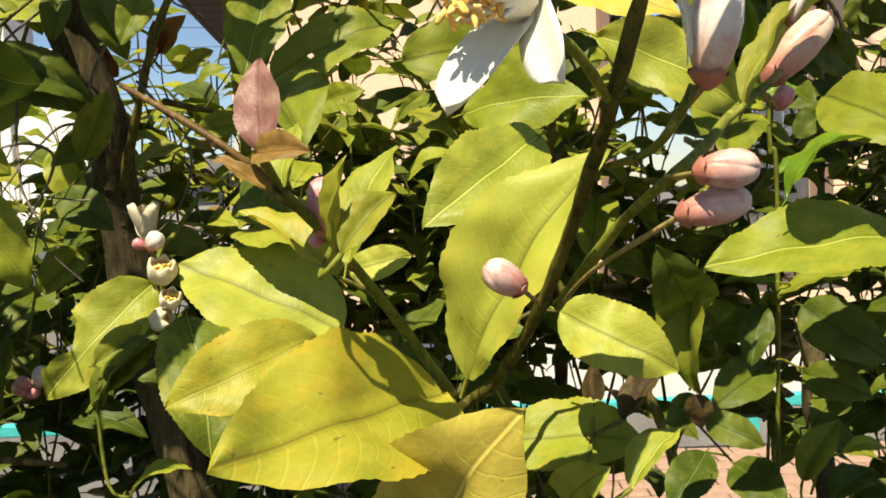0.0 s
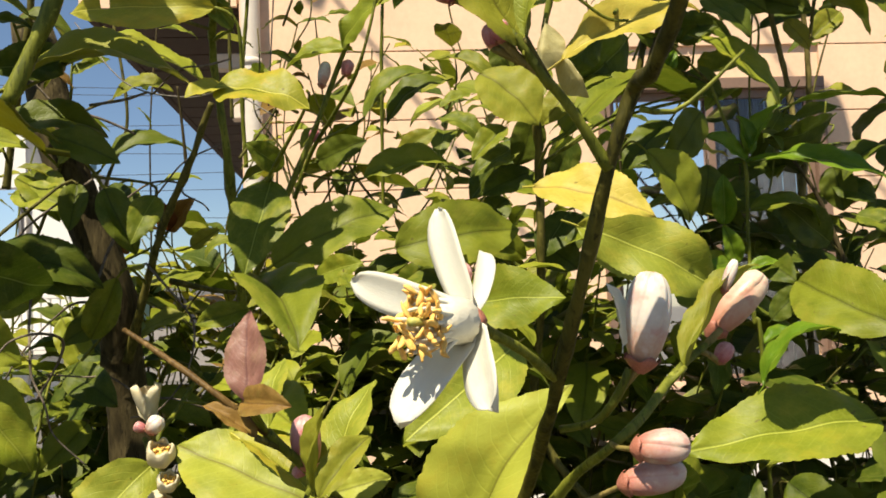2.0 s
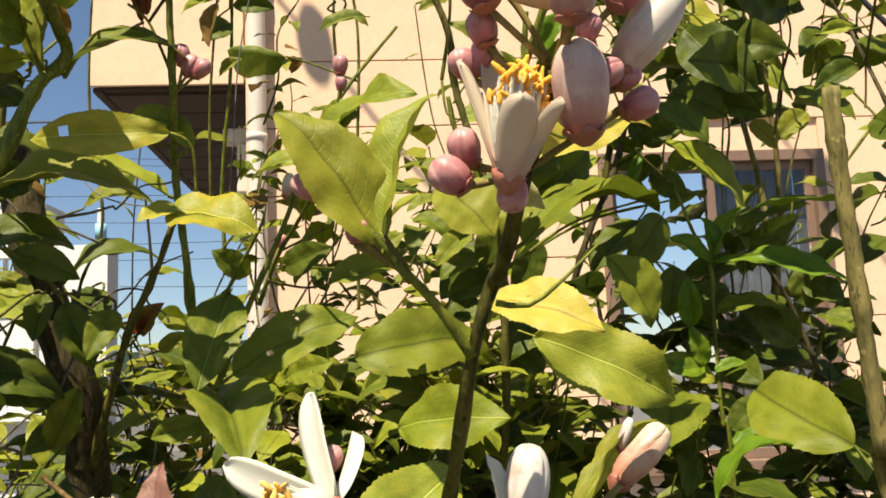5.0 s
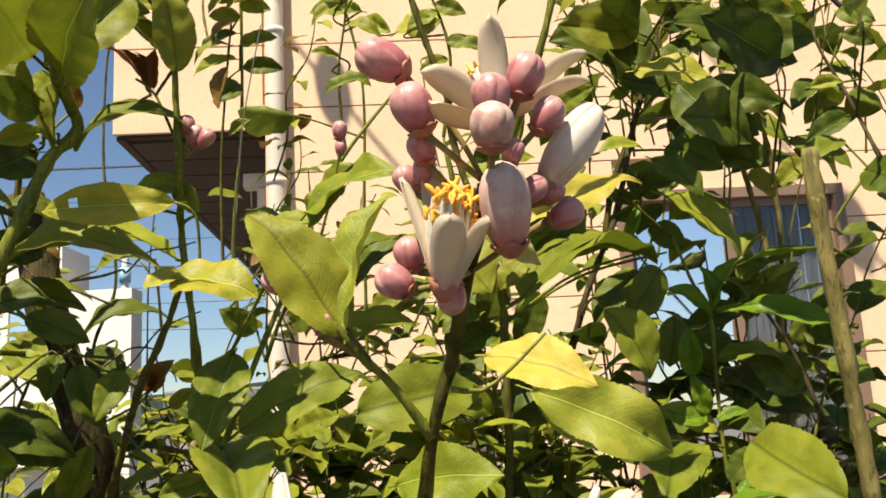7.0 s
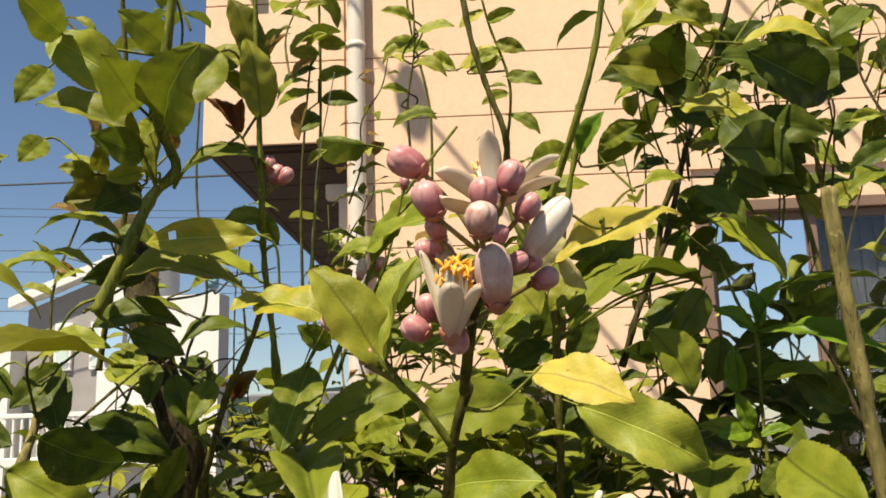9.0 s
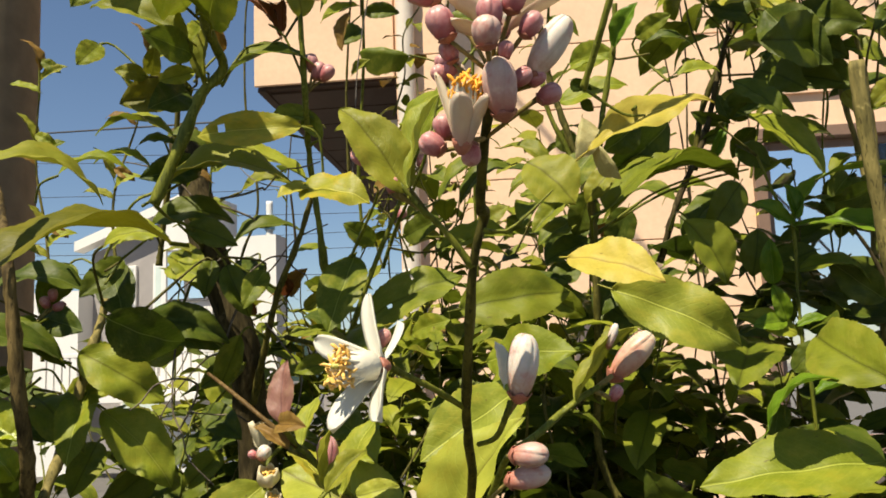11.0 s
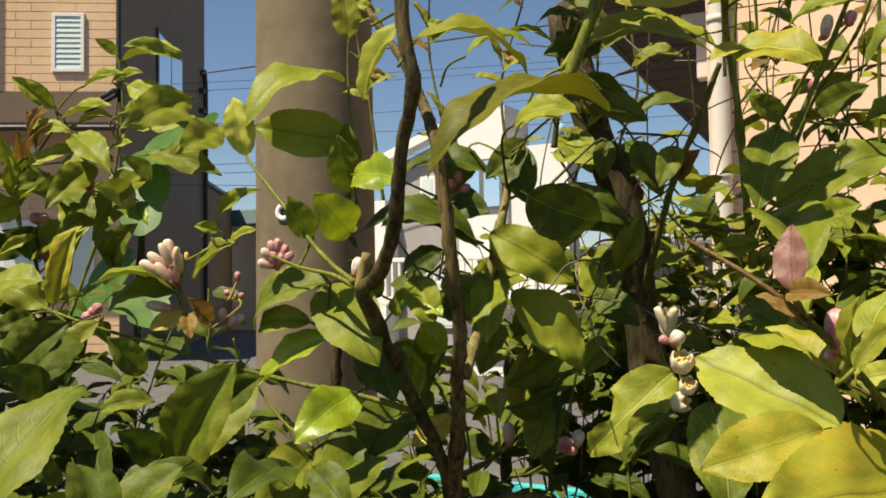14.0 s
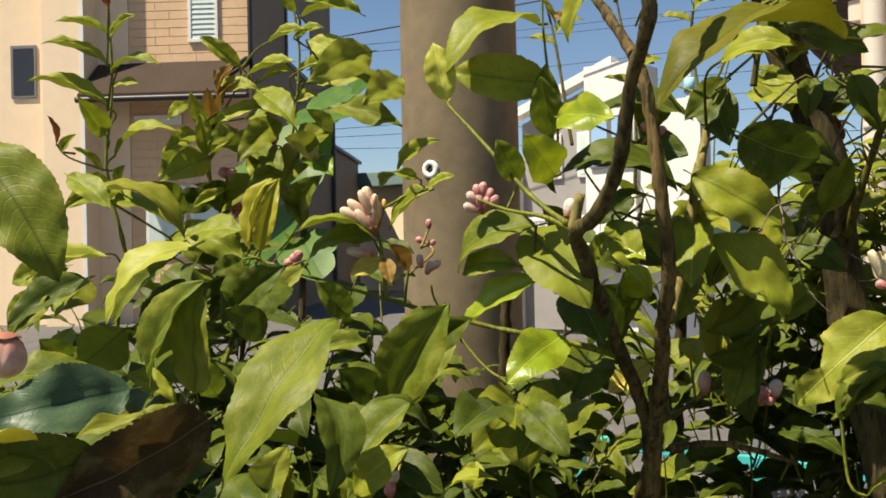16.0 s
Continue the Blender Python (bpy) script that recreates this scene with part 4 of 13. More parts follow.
    for lo, hi in (((-1.33, -0.07, 5.88), (-1.26, -0.014, 6.93)), ((-0.77, -0.07, 5.88), (-0.70, -0.014, 6.93)), ((-1.33, -0.07, 5.81), (-0.70, -0.014, 5.88))):
        part("frame", box(lo, hi, 0.005), FRAMEWHITE, w)
    part("backing", box((-1.26, -0.022, 5.88), (-0.77, -0.016, 6.93)), FROSTED, w)
    for i in range(10):
        s = part("louvre", box((-1.26, -0.005, -0.056), (-0.77, 0.001, 0.056)), FROSTED, w)
        s.matrix_basis = Matrix.Translation((0, -0.045, 5.935 + i * 0.105)) @ Matrix.Rotation(radians(-11), 4, "X")
    part("porch_panel", box((-2.5, -0.10, 4.10), (-1.5, -0.014, 4.32), 0.01), FRAMEWHITE, h, "white panel under the porch roof")
    for x in (-2.3, -1.35):
        w = part("window", box((x, -0.06, 1.35), (x + 0.85, -0.014, 2.85), 0.008), FRAMEWHITE, h, "white framed ground floor window")
        part("pane", box((x + 0.07, -0.068, 1.42), (x + 0.78, -0.06, 2.78)), FROSTED, w)
    w = part("window", box((0.0, 2.9, 5.95), (0.05, 5.6, 7.6), 0.006), BLACKPIPE, h, "dark framed side window")
    part("pane", box((0.05, 3.0, 6.05), (0.058, 4.2, 7.5)), GLASS, w)
    part("pane", box((0.05, 4.3, 6.05), (0.058, 5.5, 7.5)), GLASS, w)
    w = part("window", box((-5.1, -0.14, 4.75), (-4.55, -0.10, 5.85), 0.006), SLATE, h, "grey framed window of the wing")
    part("pane", box((-5.04, -0.15, 4.82), (-4.61, -0.14, 5.78)), DARKGLASS, w)
    part("roof", box((-11.2, -1.3, top), (0.1, 9.0, top + 0.3), 0.02), ROOFTILE, h)
    return h


left_house()


def white_house():
    """Far white house: white wall block, gabled wall greyed for shade, white verge, windows and a balcony."""
    h = thing("house", "white house, its gable wall greyed for shade, with balcony", "house", (-7.6, 13.0, 0))
    bm = bmesh.new()
    prof = ((-0.75, 0.0), (1.4, 0.0), (1.4, 4.15), (1.05, 4.20), (-0.75, 3.55))
    front = [bm.verts.new((x, 0.0, z)) for x, z in prof]
    back = [bm.verts.new((x, 0.6, z)) for x, z in prof]
    bm.faces.new(front)
    bm.faces.new(back[::-1])
    for i in range(5):
        j = (i + 1) % 5
        bm.faces.new((front[j], front[i], back[i], back[j]))
    # the grey carries the shade on this face
    part("gable_wall", bm, GREYWALL, h, "gable wall greyed for shade")
    part("white_block", box((0.85, -0.7, 0.0), (1.69, 0.2, 4.22)), WHITEWALL, h, "white wall block")
    part("low_wall", box((1.69, -0.6, 0.0), (2.68, -0.2, 3.56)), WHITEWALL, h, "white wall")
    bm = bmesh.new()
    for y0, y1 in ((-0.25, 0.02),):
        vs = [bm.verts.new(c) for c in ((-0.95, y0, 3.72), (1.1, y0, 4.44), (1.1, y0, 4.28), (-0.95, y0, 3.56), (-0.95, y1, 3.72), (1.1, y1, 4.44), (1.1, y1, 4.28), (-0.95, y1, 3.56))]
        for f in ((0, 3, 2, 1), (4, 5, 6, 7), (0, 1, 5, 4), (3, 7, 6, 2), (0, 4, 7, 3), (1, 2, 6, 5)):
            bm.faces.new([vs[i] for i in f])
    part("verge", bm, FRAMEWHITE, h, "white roof verge")
    part("low_block", box((-1.6, -0.4, 0.0), (-0.75, 1.0, 2.9)), WHITEWALL, h, "white lower block")
    for x, z, w_, hh in ((-0.25, 2.55, 0.3, 0.75), (0.35, 2.55, 0.3, 0.75), (-0.2, 0.7, 0.8, 0.8)):
        w = part("window", box((x, -0.06, z), (x + w_, 0.0, z + hh), 0.01), FRAMEWHITE, h, "white framed window")
        part("pane", box((x + 0.05, -0.07, z + 0.05), (x + w_ - 0.05, -0.06, z + hh - 0.05)), FROSTED, w)
    for x, z in ((0.95, 2.6), (1.3, 2.6)):
        w = part("window", box((x, -0.75, z), (x + 0.35, -0.7, z + 0.8), 0.01), SLATE, h)
        part("pane", box((x + 0.04, -0.76, z + 0.04), (x + 0.31, -0.75, z + 0.76)), GLASS, w)
    b = part("balcony", box((-0.8, -1.2, 1.80), (2.5, -1.14, 1.87), 0.01), FRAMEWHITE, h, "white balcony rail")
    for i in range(26):
        part("baluster", box((-0.78 + 0.13 * i, -1.19, 1.25), (-0.75 + 0.13 * i, -1.15, 1.80)), FRAMEWHITE, b)
    part("slab", box((-0.8, -1.22, 1.12), (2.5, -0.7, 1.25), 0.01), WHITEWALL, b)
    return h


white_house()


def far_houses():
    h = thing("house", "low distant house with teal-grey roof", "house", (-21.3, 24.0, 0))
    part("wall", box((-2.4, 0.0, 0.0), (2.6, 4.0, 3.72)), CREAM, h, "cream wall")
    part("roof", box((-2.8, -0.4, 3.72), (3.0, 4.4, 4.28), 0.05), TEALROOF, h, "teal-grey roof")
    g = thing("house", "low distant house beyond the garden", "house", (-4.5, 22.0, 0))
    part("wall", box((-3, 0.0, 0.0), (6.0, 4.0, 2.0)), GREYWALL, g)
    part("roof", box((-3.3, -0.4, 2.0), (6.3, 4.4, 2.5), 0.05), SLATE, g, "dark roof")
    m = thing("street_mast", "striped white and blue street mast behind the houses", "mast", (-6.9, 17.0, 0))
    part("mast", tube([(0, 0, 0), (0, 0, 3.0), (0, 0, 5.05)], [0.09, 0.08, 0.07], 12), FRAMEWHITE, m, smooth=True)
    part("mast_band", tube([(0, 0, 4.45), (0, 0, 4.75)], [0.11, 0.11], 12), plain("pale_blue_paint", (0.30, 0.55, 0.66), 0.5, 0.4, 20, 0.1), m, "pale blue band", True)
    hill = bmesh.new()
    for k in range(2):
        prev = None
        for i in range(81):
            a = radians(-80 + 160 * i / 80)
            d = 420 + 120 * k
            h_ = 14 + 12 * k + 9 * noise.noise(Vector((i * 0.13, k * 5.0, 0))) + 3 * noise.noise(Vector((i * 0.6, k, 3)))
            p = (hill.verts.new((d * math.sin(a), d * math.cos(a), -2)), hill.verts.new((d * math.sin(a), d * math.cos(a), h_)))
            if prev:
                hill.faces.new((prev[0], p[0], p[1], prev[1]))
            prev = p
    tagged(finish("backdrop", hill, HILL), "low wooded hills on the horizon", "hills", kind="structure")


far_houses()


def power_lines():
    rnd = random.Random(2)
    for i in range(7):
        z = 3.3 + i * 0.5 + rnd.uniform(-.1, .1)
        th = thing("power_line", "thin dark overhead power line", "cable", (-14, 15, z), "power lines")
        IN_WORLD.add(th.name)
        a, b = Vector((-16, 14 + i * 0.2, z + rnd.uniform(-.3, .5))), Vector((6, 19 + i * 0.2, z + rnd.uniform(0.0, .8)))
        part("wire", tube([a, a.lerp(b, 0.3) - Vector((0, 0, 0.22)), a.lerp(b, 0.6) - Vector((0, 0, 0.25)), b], [0.006] * 4, 5), CABLE, th, smooth=True)
    for i in range(2):
        th = thing("power_line", "thick dark overhead power line", "cable", (-14, 12, 5), "power lines")
        IN_WORLD.add(th.name)
        a, b = Vector((-11.28, 11.27 + i, 5.22 + 0.3 * i)), Vector((6, 13 + i, 5.7 + 0.35 * i))
        part("wire", tube([a, a.lerp(b, 0.5) - Vector((0, 0, 0.2)), b], [0.011] * 3, 6), CABLE, th, smooth=True)


power_lines()


# ---- lemon trees ----
tree_shoot = tree("young lemon tree with a flowering shoot, pink buds and yellowing leaves", (0.03, 0.55, 0.03))
tree_old = tree("old lemon tree with brown trunk and dark arching leaves", (-0.22, 0.78, 0.03))
tree_stump = tree("leafy lemon tree with a cut-off upright stem", (0.36, 0.62, 0.03))
tree_fork = tree("lemon tree with forked pale brown stems and white buds", (-0.50, 0.72, 0.03))
tree_back = tree("leafy lemon tree standing behind the others", (0.15, 1.15, 0.03))
tree_side = tree("dense lemon tree behind the cut stem, shade in its leaf colour", (0.70, 1.15, 0.03))
tree_rear = tree("thin-stemmed lemon tree behind the old trunk", (-0.55, 1.10, 0.03))
tree_low = tree("low leafy lemon tree in front of the rail", (-0.75, 0.95, 0.03))
HEDGE = [tree(_l, _p) for _l, _p in (("dense leafy lemon tree filling the row before the house", (0.10, 1.0, 0.03)), ("dense lemon tree beside the window, shade in its leaf colour", (0.55, 1.0, 0.03)), ("dense leafy lemon tree beside the old trunk", (-0.30, 0.98, 0.03)), ("dense low lemon tree below the forked stems", (-0.80, 0.72, 0.03)), ("dense low lemon tree at the end of the row", (-0.90, 0.30, 0.03)))]
tree_bush = tree("bushy young lemon tree with bronze shoots beside the pole", (-0.98, 0.42, 0.03))

# flowering shoot and what it bears
stem(tree_shoot, "branch", [(0.030, 0.550, 0.000), (0.000, 0.470, 0.600), (-0.010, 0.410, 1.100), (-0.001, 0.379, 1.240), (0.019, 0.351, 1.275), (0.034, 0.323, 1.307), (0.043, 0.295, 1.339), (0.049, 0.253, 1.374), (0.061, 0.214, 1.434), (0.068, 0.207, 1.455), (0.069, 0.189, 1.455), (0.073, 0.172, 1.469), (0.078, 0.158, 1.483), (0.081, 0.149, 1.495)], 0.0055, 0.0019, MAIN)
stem(tree_shoot, "branch", [(0.001, 0.380, 1.262), (-0.019, 0.367, 1.295), (-0.037, 0.339, 1.326), (-0.057, 0.316, 1.353)], 0.0024, 0.0020, SHOOT)
stem(tree_shoot, "branch", [(-0.057, 0.316, 1.353), (-0.075, 0.312, 1.369), (-0.097, 0.322, 1.383), (-0.118, 0.333, 1.395)], 0.0016, 0.0008, TWIG_RED)
leaf(tree_shoot, (-0.003, 0.365, 1.267), (-0.072, 0.252, 1.275), 0.063, (0.59, -0.39, 0.71), "flat", YELLOWISH)
leaf(tree_shoot, (-0.067, 0.446, 1.280), (-0.126, 0.393, 1.262), 0.042, (0.45, -0.69, 0.57), "flat", YELLOWISH)
leaf(tree_shoot, (-0.147, 0.497, 1.287), (-0.123, 0.443, 1.226), 0.045, (0.03, -0.58, 0.82), "wavy", GREEN)
leaf(tree_shoot, (-0.072, 0.600, 1.260), (-0.187, 0.626, 1.310), 0.081, (0.10, -0.72, 0.66), "flat", BRIGHT)
leaf(tree_shoot, (-0.208, 0.627, 1.295), (-0.276, 0.590, 1.224), 0.053, (0.25, -0.87, 0.43), "bitten", BRIGHT)
leaf(tree_shoot, (0.007, 0.371, 1.272), (0.058, 0.342, 1.367), 0.053, (-0.62, -0.70, 0.36), "fold", BRIGHT)
leaf(tree_shoot, (0.051, 0.463, 1.378), (-0.007, 0.404, 1.338), 0.044, (0.38, -0.69, 0.62), "flat", BRIGHT)
leaf(tree_shoot, (0.053, 0.417, 1.292), (0.101, 0.391, 1.267), 0.034, (-0.39, -0.78, 0.50), "wavy", BRIGHT)
leaf(tree_shoot, (0.022, 0.450, 1.220), (0.094, 0.430, 1.226), 0.042, (-0.10, -0.70, 0.71), "flat", LIGHT)
leaf(tree_shoot, (-0.016, 0.351, 1.204), (0.015, 0.266, 1.276), 0.062, (-0.70, -0.68, -0.21), "wavy", YELLOW)
leaf(tree_shoot, (0.051, 0.411, 1.199), (0.062, 0.375, 1.228), 0.024, (-0.81, -0.57, -0.13), "wavy", BRIGHT)
leaf(tree_shoot, (0.079, 0.392, 1.214), (0.107, 0.414, 1.237), 0.020, (-0.34, -0.32, 0.89), "fold", BRIGHT)
leaf(tree_shoot, (-0.035, 0.299, 1.331), (-0.017, 0.311, 1.352), 0.014, (-0.05, -0.76, 0.64), "fold", OLIVE)
leaf(tree_shoot, (-0.037, 0.329, 1.325), (-0.020, 0.347, 1.371), 0.025, (-0.50, -0.57, 0.64), "flat", BRIGHT)
leaf(tree_shoot, (-0.037, 0.309, 1.330), (-0.032, 0.301, 1.364), 0.017, (-0.86, -0.41, 0.30), "fold", OLIVE)
leaf(tree_shoot, (-0.041, 0.369, 1.319), (-0.014, 0.369, 1.325), 0.015, (-0.09, -0.93, 0.35), "flat", BRIGHT)
leaf(tree_shoot, (-0.044, 0.359, 1.318), (-0.087, 0.380, 1.346), 0.026, (0.21, -0.30, 0.93), "fold", YELLOWISH)
leaf(tree_shoot, (-0.061, 0.303, 1.366), (-0.063, 0.315, 1.401), 0.0175, (-0.24, -0.79, 0.56), "lance", PINK)
leaf(tree_shoot, (-0.064, 0.306, 1.366), (-0.044, 0.288, 1.366), 0.013, (-0.65, -0.61, 0.46), "fold", BRONZE)
leaf(tree_shoot, (-0.060, 0.311, 1.352), (-0.080, 0.311, 1.366), 0.011, (0.26, -0.54, 0.80), "fold", BRONZE)
leaf(tree_shoot, (-0.060, 0.331, 1.353), (-0.058, 0.352, 1.381), 0.017, (-0.46, -0.54, 0.70), "flat", BRIGHT)
bud(tree_shoot, (-0.044, 0.330, 1.337), (-0.05, 0.06, 1.00), 0.0210, 0.60, BUD_PINK)
stem(tree_shoot, "pedicel", [(-0.043, 0.334, 1.333), (-0.044, 0.332, 1.334), (-0.044, 0.330, 1.337)], 0.0009, 0.0011, PEDICEL)
bud(tree_shoot, (-0.046, 0.340, 1.335), (-0.95, -0.02, -0.30), 0.0065, 0.80, BUD_PINK)
stem(tree_shoot, "pedicel", [(-0.042, 0.334, 1.332), (-0.044, 0.337, 1.334), (-0.046, 0.340, 1.335)], 0.0009, 0.0011, PEDICEL)
leaf(tree_shoot, (0.072, 0.444, 1.240), (0.073, 0.455, 1.260), 0.012, (-0.20, -0.71, 0.68), "curl", DRY_SHADED)
leaf(tree_shoot, (0.084, 0.434, 1.234), (0.108, 0.445, 1.259), 0.017, (-0.35, -0.53, 0.77), "fold", DRY_SHADED)

# side shoot with large buds
stem(tree_shoot, "branch", [(0.040, 0.323, 1.307), (0.056, 0.290, 1.336), (0.066, 0.263, 1.351), (0.079, 0.271, 1.360), (0.095, 0.287, 1.373), (0.112, 0.300, 1.383)], 0.0019, 0.0014, SHOOT)
bud(tree_shoot, (0.070, 0.244, 1.353), (0.99, -0.09, 0.05), 0.0166, 0.66, BUD_PALE)
stem(tree_shoot, "pedicel", [(0.066, 0.263, 1.352), (0.067, 0.253, 1.352), (0.071, 0.244, 1.353)], 0.0007, 0.0009, PEDICEL)
bud(tree_shoot, (0.067, 0.251, 1.341), (0.97, -0.08, 0.22), 0.0199, 0.55, BUD_PALE)
stem(tree_shoot, "pedicel", [(0.041, 0.323, 1.307), (0.048, 0.288, 1.323), (0.067, 0.251, 1.341)], 0.0007, 0.0009, PEDICEL)
stem(tree_shoot, "branch", [(0.051, 0.271, 1.356), (0.061, 0.259, 1.360), (0.067, 0.250, 1.369), (0.070, 0.247, 1.377)], 0.0013, 0.0012, SHOOT)
bud(tree_shoot, (0.074, 0.247, 1.378), (0.15, -0.06, 0.99), 0.0289, 0.50, BUD_WHITE)
leaf(tree_shoot, (0.068, 0.244, 1.384), (0.065, 0.246, 1.404), 0.010, (0.69, -0.55, 0.48), "fold", PETAL)
bud(tree_shoot, (0.115, 0.312, 1.385), (0.70, 0.05, 0.72), 0.0300, 0.46, BUD_CREAM)
bud(tree_shoot, (0.114, 0.291, 1.400), (0.38, -0.05, 0.92), 0.0122, 0.35, BUD_WHITE)
bud(tree_shoot, (0.114, 0.303, 1.374), (0.53, -0.05, 0.84), 0.0084, 0.80, BUD_PINK)
leaf(tree_shoot, (0.097, 0.285, 1.374), (0.128, 0.300, 1.412), 0.012, (-0.58, -0.27, 0.77), "fold", OLIVE)
bud(tree_shoot, (0.025, 0.294, 1.317), (-0.81, -0.16, 0.57), 0.0153, 0.74, BUD_PALE)
stem(tree_shoot, "pedicel", [(0.033, 0.320, 1.308), (0.031, 0.307, 1.311), (0.025, 0.294, 1.317)], 0.0007, 0.0009, PEDICEL)

# open flower on the shoot
stem(tree_shoot, "branch", [(0.048, 0.253, 1.374), (0.037, 0.234, 1.384), (0.026, 0.222, 1.391), (0.023, 0.216, 1.394)], 0.0013, 0.0016, SHOOT)
# the petals spread wide, each bent in its own way
petal_spec.append(((0.0119, 0.2150, 1.4245), 0.0078))
petal_spec.append(((-0.0124, 0.2131, 1.4058), 0.0076))
petal_spec.append(((-0.0005, 0.1967, 1.3710), 0.0100))
petal_spec.append(((0.0222, 0.1866, 1.3744), 0.0086))
petal_spec.append(((0.0269, 0.2241, 1.4106), 0.0066))
open_flower(tree_shoot, (0.0214, 0.2062, 1.3940), (0.0045, 0.1890, 1.3946), petal_spec)
bud(tree_shoot, (0.016, 0.221, 1.402), (0.53, -0.05, 0.84), 0.0095, 0.70, BUD_PINK)
stem(tree_shoot, "pedicel", [(0.028, 0.224, 1.390), (0.021, 0.222, 1.395), (0.016, 0.221, 1.403)], 0.0007, 0.0009, PEDICEL)

# leafy side twig below the cluster
stem(tree_shoot, "branch", [(0.061, 0.213, 1.434), (0.051, 0.207, 1.449), (0.042, 0.201, 1.459), (0.036, 0.197, 1.467), (0.029, 0.200, 1.474), (0.019, 0.200, 1.481)], 0.0016, 0.0010, SHOOT)
leaf(tree_shoot, (0.037, 0.198, 1.465), (0.011, 0.195, 1.506), 0.023, (0.25, -0.85, 0.46), "flat", OLIVE)
leaf(tree_shoot, (0.038, 0.197, 1.467), (0.051, 0.200, 1.509), 0.021, (-0.67, -0.55, 0.49), "fold", BRIGHT)
bud(tree_shoot, (0.021, 0.202, 1.480), (-0.83, -0.23, 0.51), 0.0099, 0.75, BUD_PINK)
bud(tree_shoot, (0.032, 0.197, 1.466), (-0.11, -0.19, 0.97), 0.0060, 0.80, BUD_PINK)
bud(tree_shoot, (0.030, 0.201, 1.466), (-0.13, -0.15, 0.98), 0.0062, 0.80, BUD_PINK)
stem(tree_shoot, "branch", [(0.068, 0.202, 1.448), (0.077, 0.203, 1.447), (0.086, 0.203, 1.453), (0.097, 0.204, 1.463)], 0.0009, 0.0004, SHOOT)

# bud cluster at the top of the shoot
bud(tree_shoot, (0.063, 0.147, 1.525), (-0.88, -0.17, 0.45), 0.0137, 0.78, BUD_PINK)
stem(tree_shoot, "pedicel", [(0.081, 0.150, 1.496), (0.074, 0.149, 1.510), (0.062, 0.147, 1.525)], 0.0007, 0.0009, PEDICEL)
bud(tree_shoot, (0.067, 0.144, 1.508), (-0.36, -0.24, 0.90), 0.0130, 0.80, BUD_PINK)
stem(tree_shoot, "pedicel", [(0.081, 0.150, 1.496), (0.075, 0.147, 1.501), (0.067, 0.144, 1.508)], 0.0007, 0.0009, PEDICEL)
bud(tree_shoot, (0.067, 0.151, 1.502), (-0.28, -0.24, 0.93), 0.0085, 0.85, BUD_PINK)
stem(tree_shoot, "pedicel", [(0.079, 0.154, 1.489), (0.074, 0.153, 1.494), (0.067, 0.151, 1.502)], 0.0007, 0.0009, PEDICEL)
bud(tree_shoot, (0.063, 0.156, 1.496), (-0.44, -0.24, 0.86), 0.0079, 0.85, BUD_PINK)
stem(tree_shoot, "pedicel", [(0.079, 0.154, 1.489), (0.072, 0.155, 1.491), (0.063, 0.156, 1.496)], 0.0007, 0.0009, PEDICEL)
bud(tree_shoot, (0.062, 0.162, 1.477), (-0.28, -0.24, 0.93), 0.0093, 0.85, BUD_PINK)
stem(tree_shoot, "pedicel", [(0.076, 0.163, 1.476), (0.069, 0.163, 1.476), (0.061, 0.162, 1.477)], 0.0007, 0.0009, PEDICEL)
bud(tree_shoot, (0.061, 0.157, 1.471), (-0.83, -0.18, 0.53), 0.0099, 0.90, BUD_PINK)
stem(tree_shoot, "pedicel", [(0.076, 0.163, 1.476), (0.069, 0.160, 1.473), (0.061, 0.157, 1.471)], 0.0007, 0.0009, PEDICEL)
bud(tree_shoot, (0.072, 0.157, 1.473), (-0.20, 0.13, -0.97), 0.0087, 0.85, BUD_PINK)
stem(tree_shoot, "pedicel", [(0.076, 0.163, 1.476), (0.074, 0.160, 1.475), (0.072, 0.157, 1.473)], 0.0007, 0.0009, PEDICEL)
bud(tree_shoot, (0.084, 0.135, 1.507), (-0.11, -0.24, 0.96), 0.0110, 0.85, BUD_PINK)
stem(tree_shoot, "pedicel", [(0.081, 0.150, 1.496), (0.083, 0.142, 1.500), (0.084, 0.134, 1.508)], 0.0007, 0.0009, PEDICEL)
bud(tree_shoot, (0.090, 0.138, 1.513), (0.32, -0.22, 0.92), 0.0112, 0.80, BUD_PINK)
stem(tree_shoot, "pedicel", [(0.081, 0.150, 1.496), (0.085, 0.144, 1.503), (0.090, 0.138, 1.513)], 0.0007, 0.0009, PEDICEL)
bud(tree_shoot, (0.083, 0.127, 1.497), (-0.02, -0.24, 0.97), 0.0110, 0.92, BUD_PALE)
stem(tree_shoot, "pedicel", [(0.081, 0.150, 1.496), (0.082, 0.139, 1.495), (0.083, 0.127, 1.497)], 0.0007, 0.0009, PEDICEL)
bud(tree_shoot, (0.094, 0.141, 1.505), (0.55, -0.19, 0.81), 0.0098, 0.80, BUD_PINK)
stem(tree_shoot, "pedicel", [(0.081, 0.150, 1.496), (0.087, 0.146, 1.500), (0.094, 0.141, 1.506)], 0.0007, 0.0009, PEDICEL)
bud(tree_shoot, (0.087, 0.139, 1.497), (0.23, -0.22, 0.95), 0.0064, 0.85, BUD_PINK)
stem(tree_shoot, "pedicel", [(0.081, 0.150, 1.496), (0.084, 0.144, 1.496), (0.087, 0.139, 1.497)], 0.0007, 0.0009, PEDICEL)
bud(tree_shoot, (0.089, 0.146, 1.490), (0.80, -0.13, 0.58), 0.0081, 0.80, BUD_PINK)
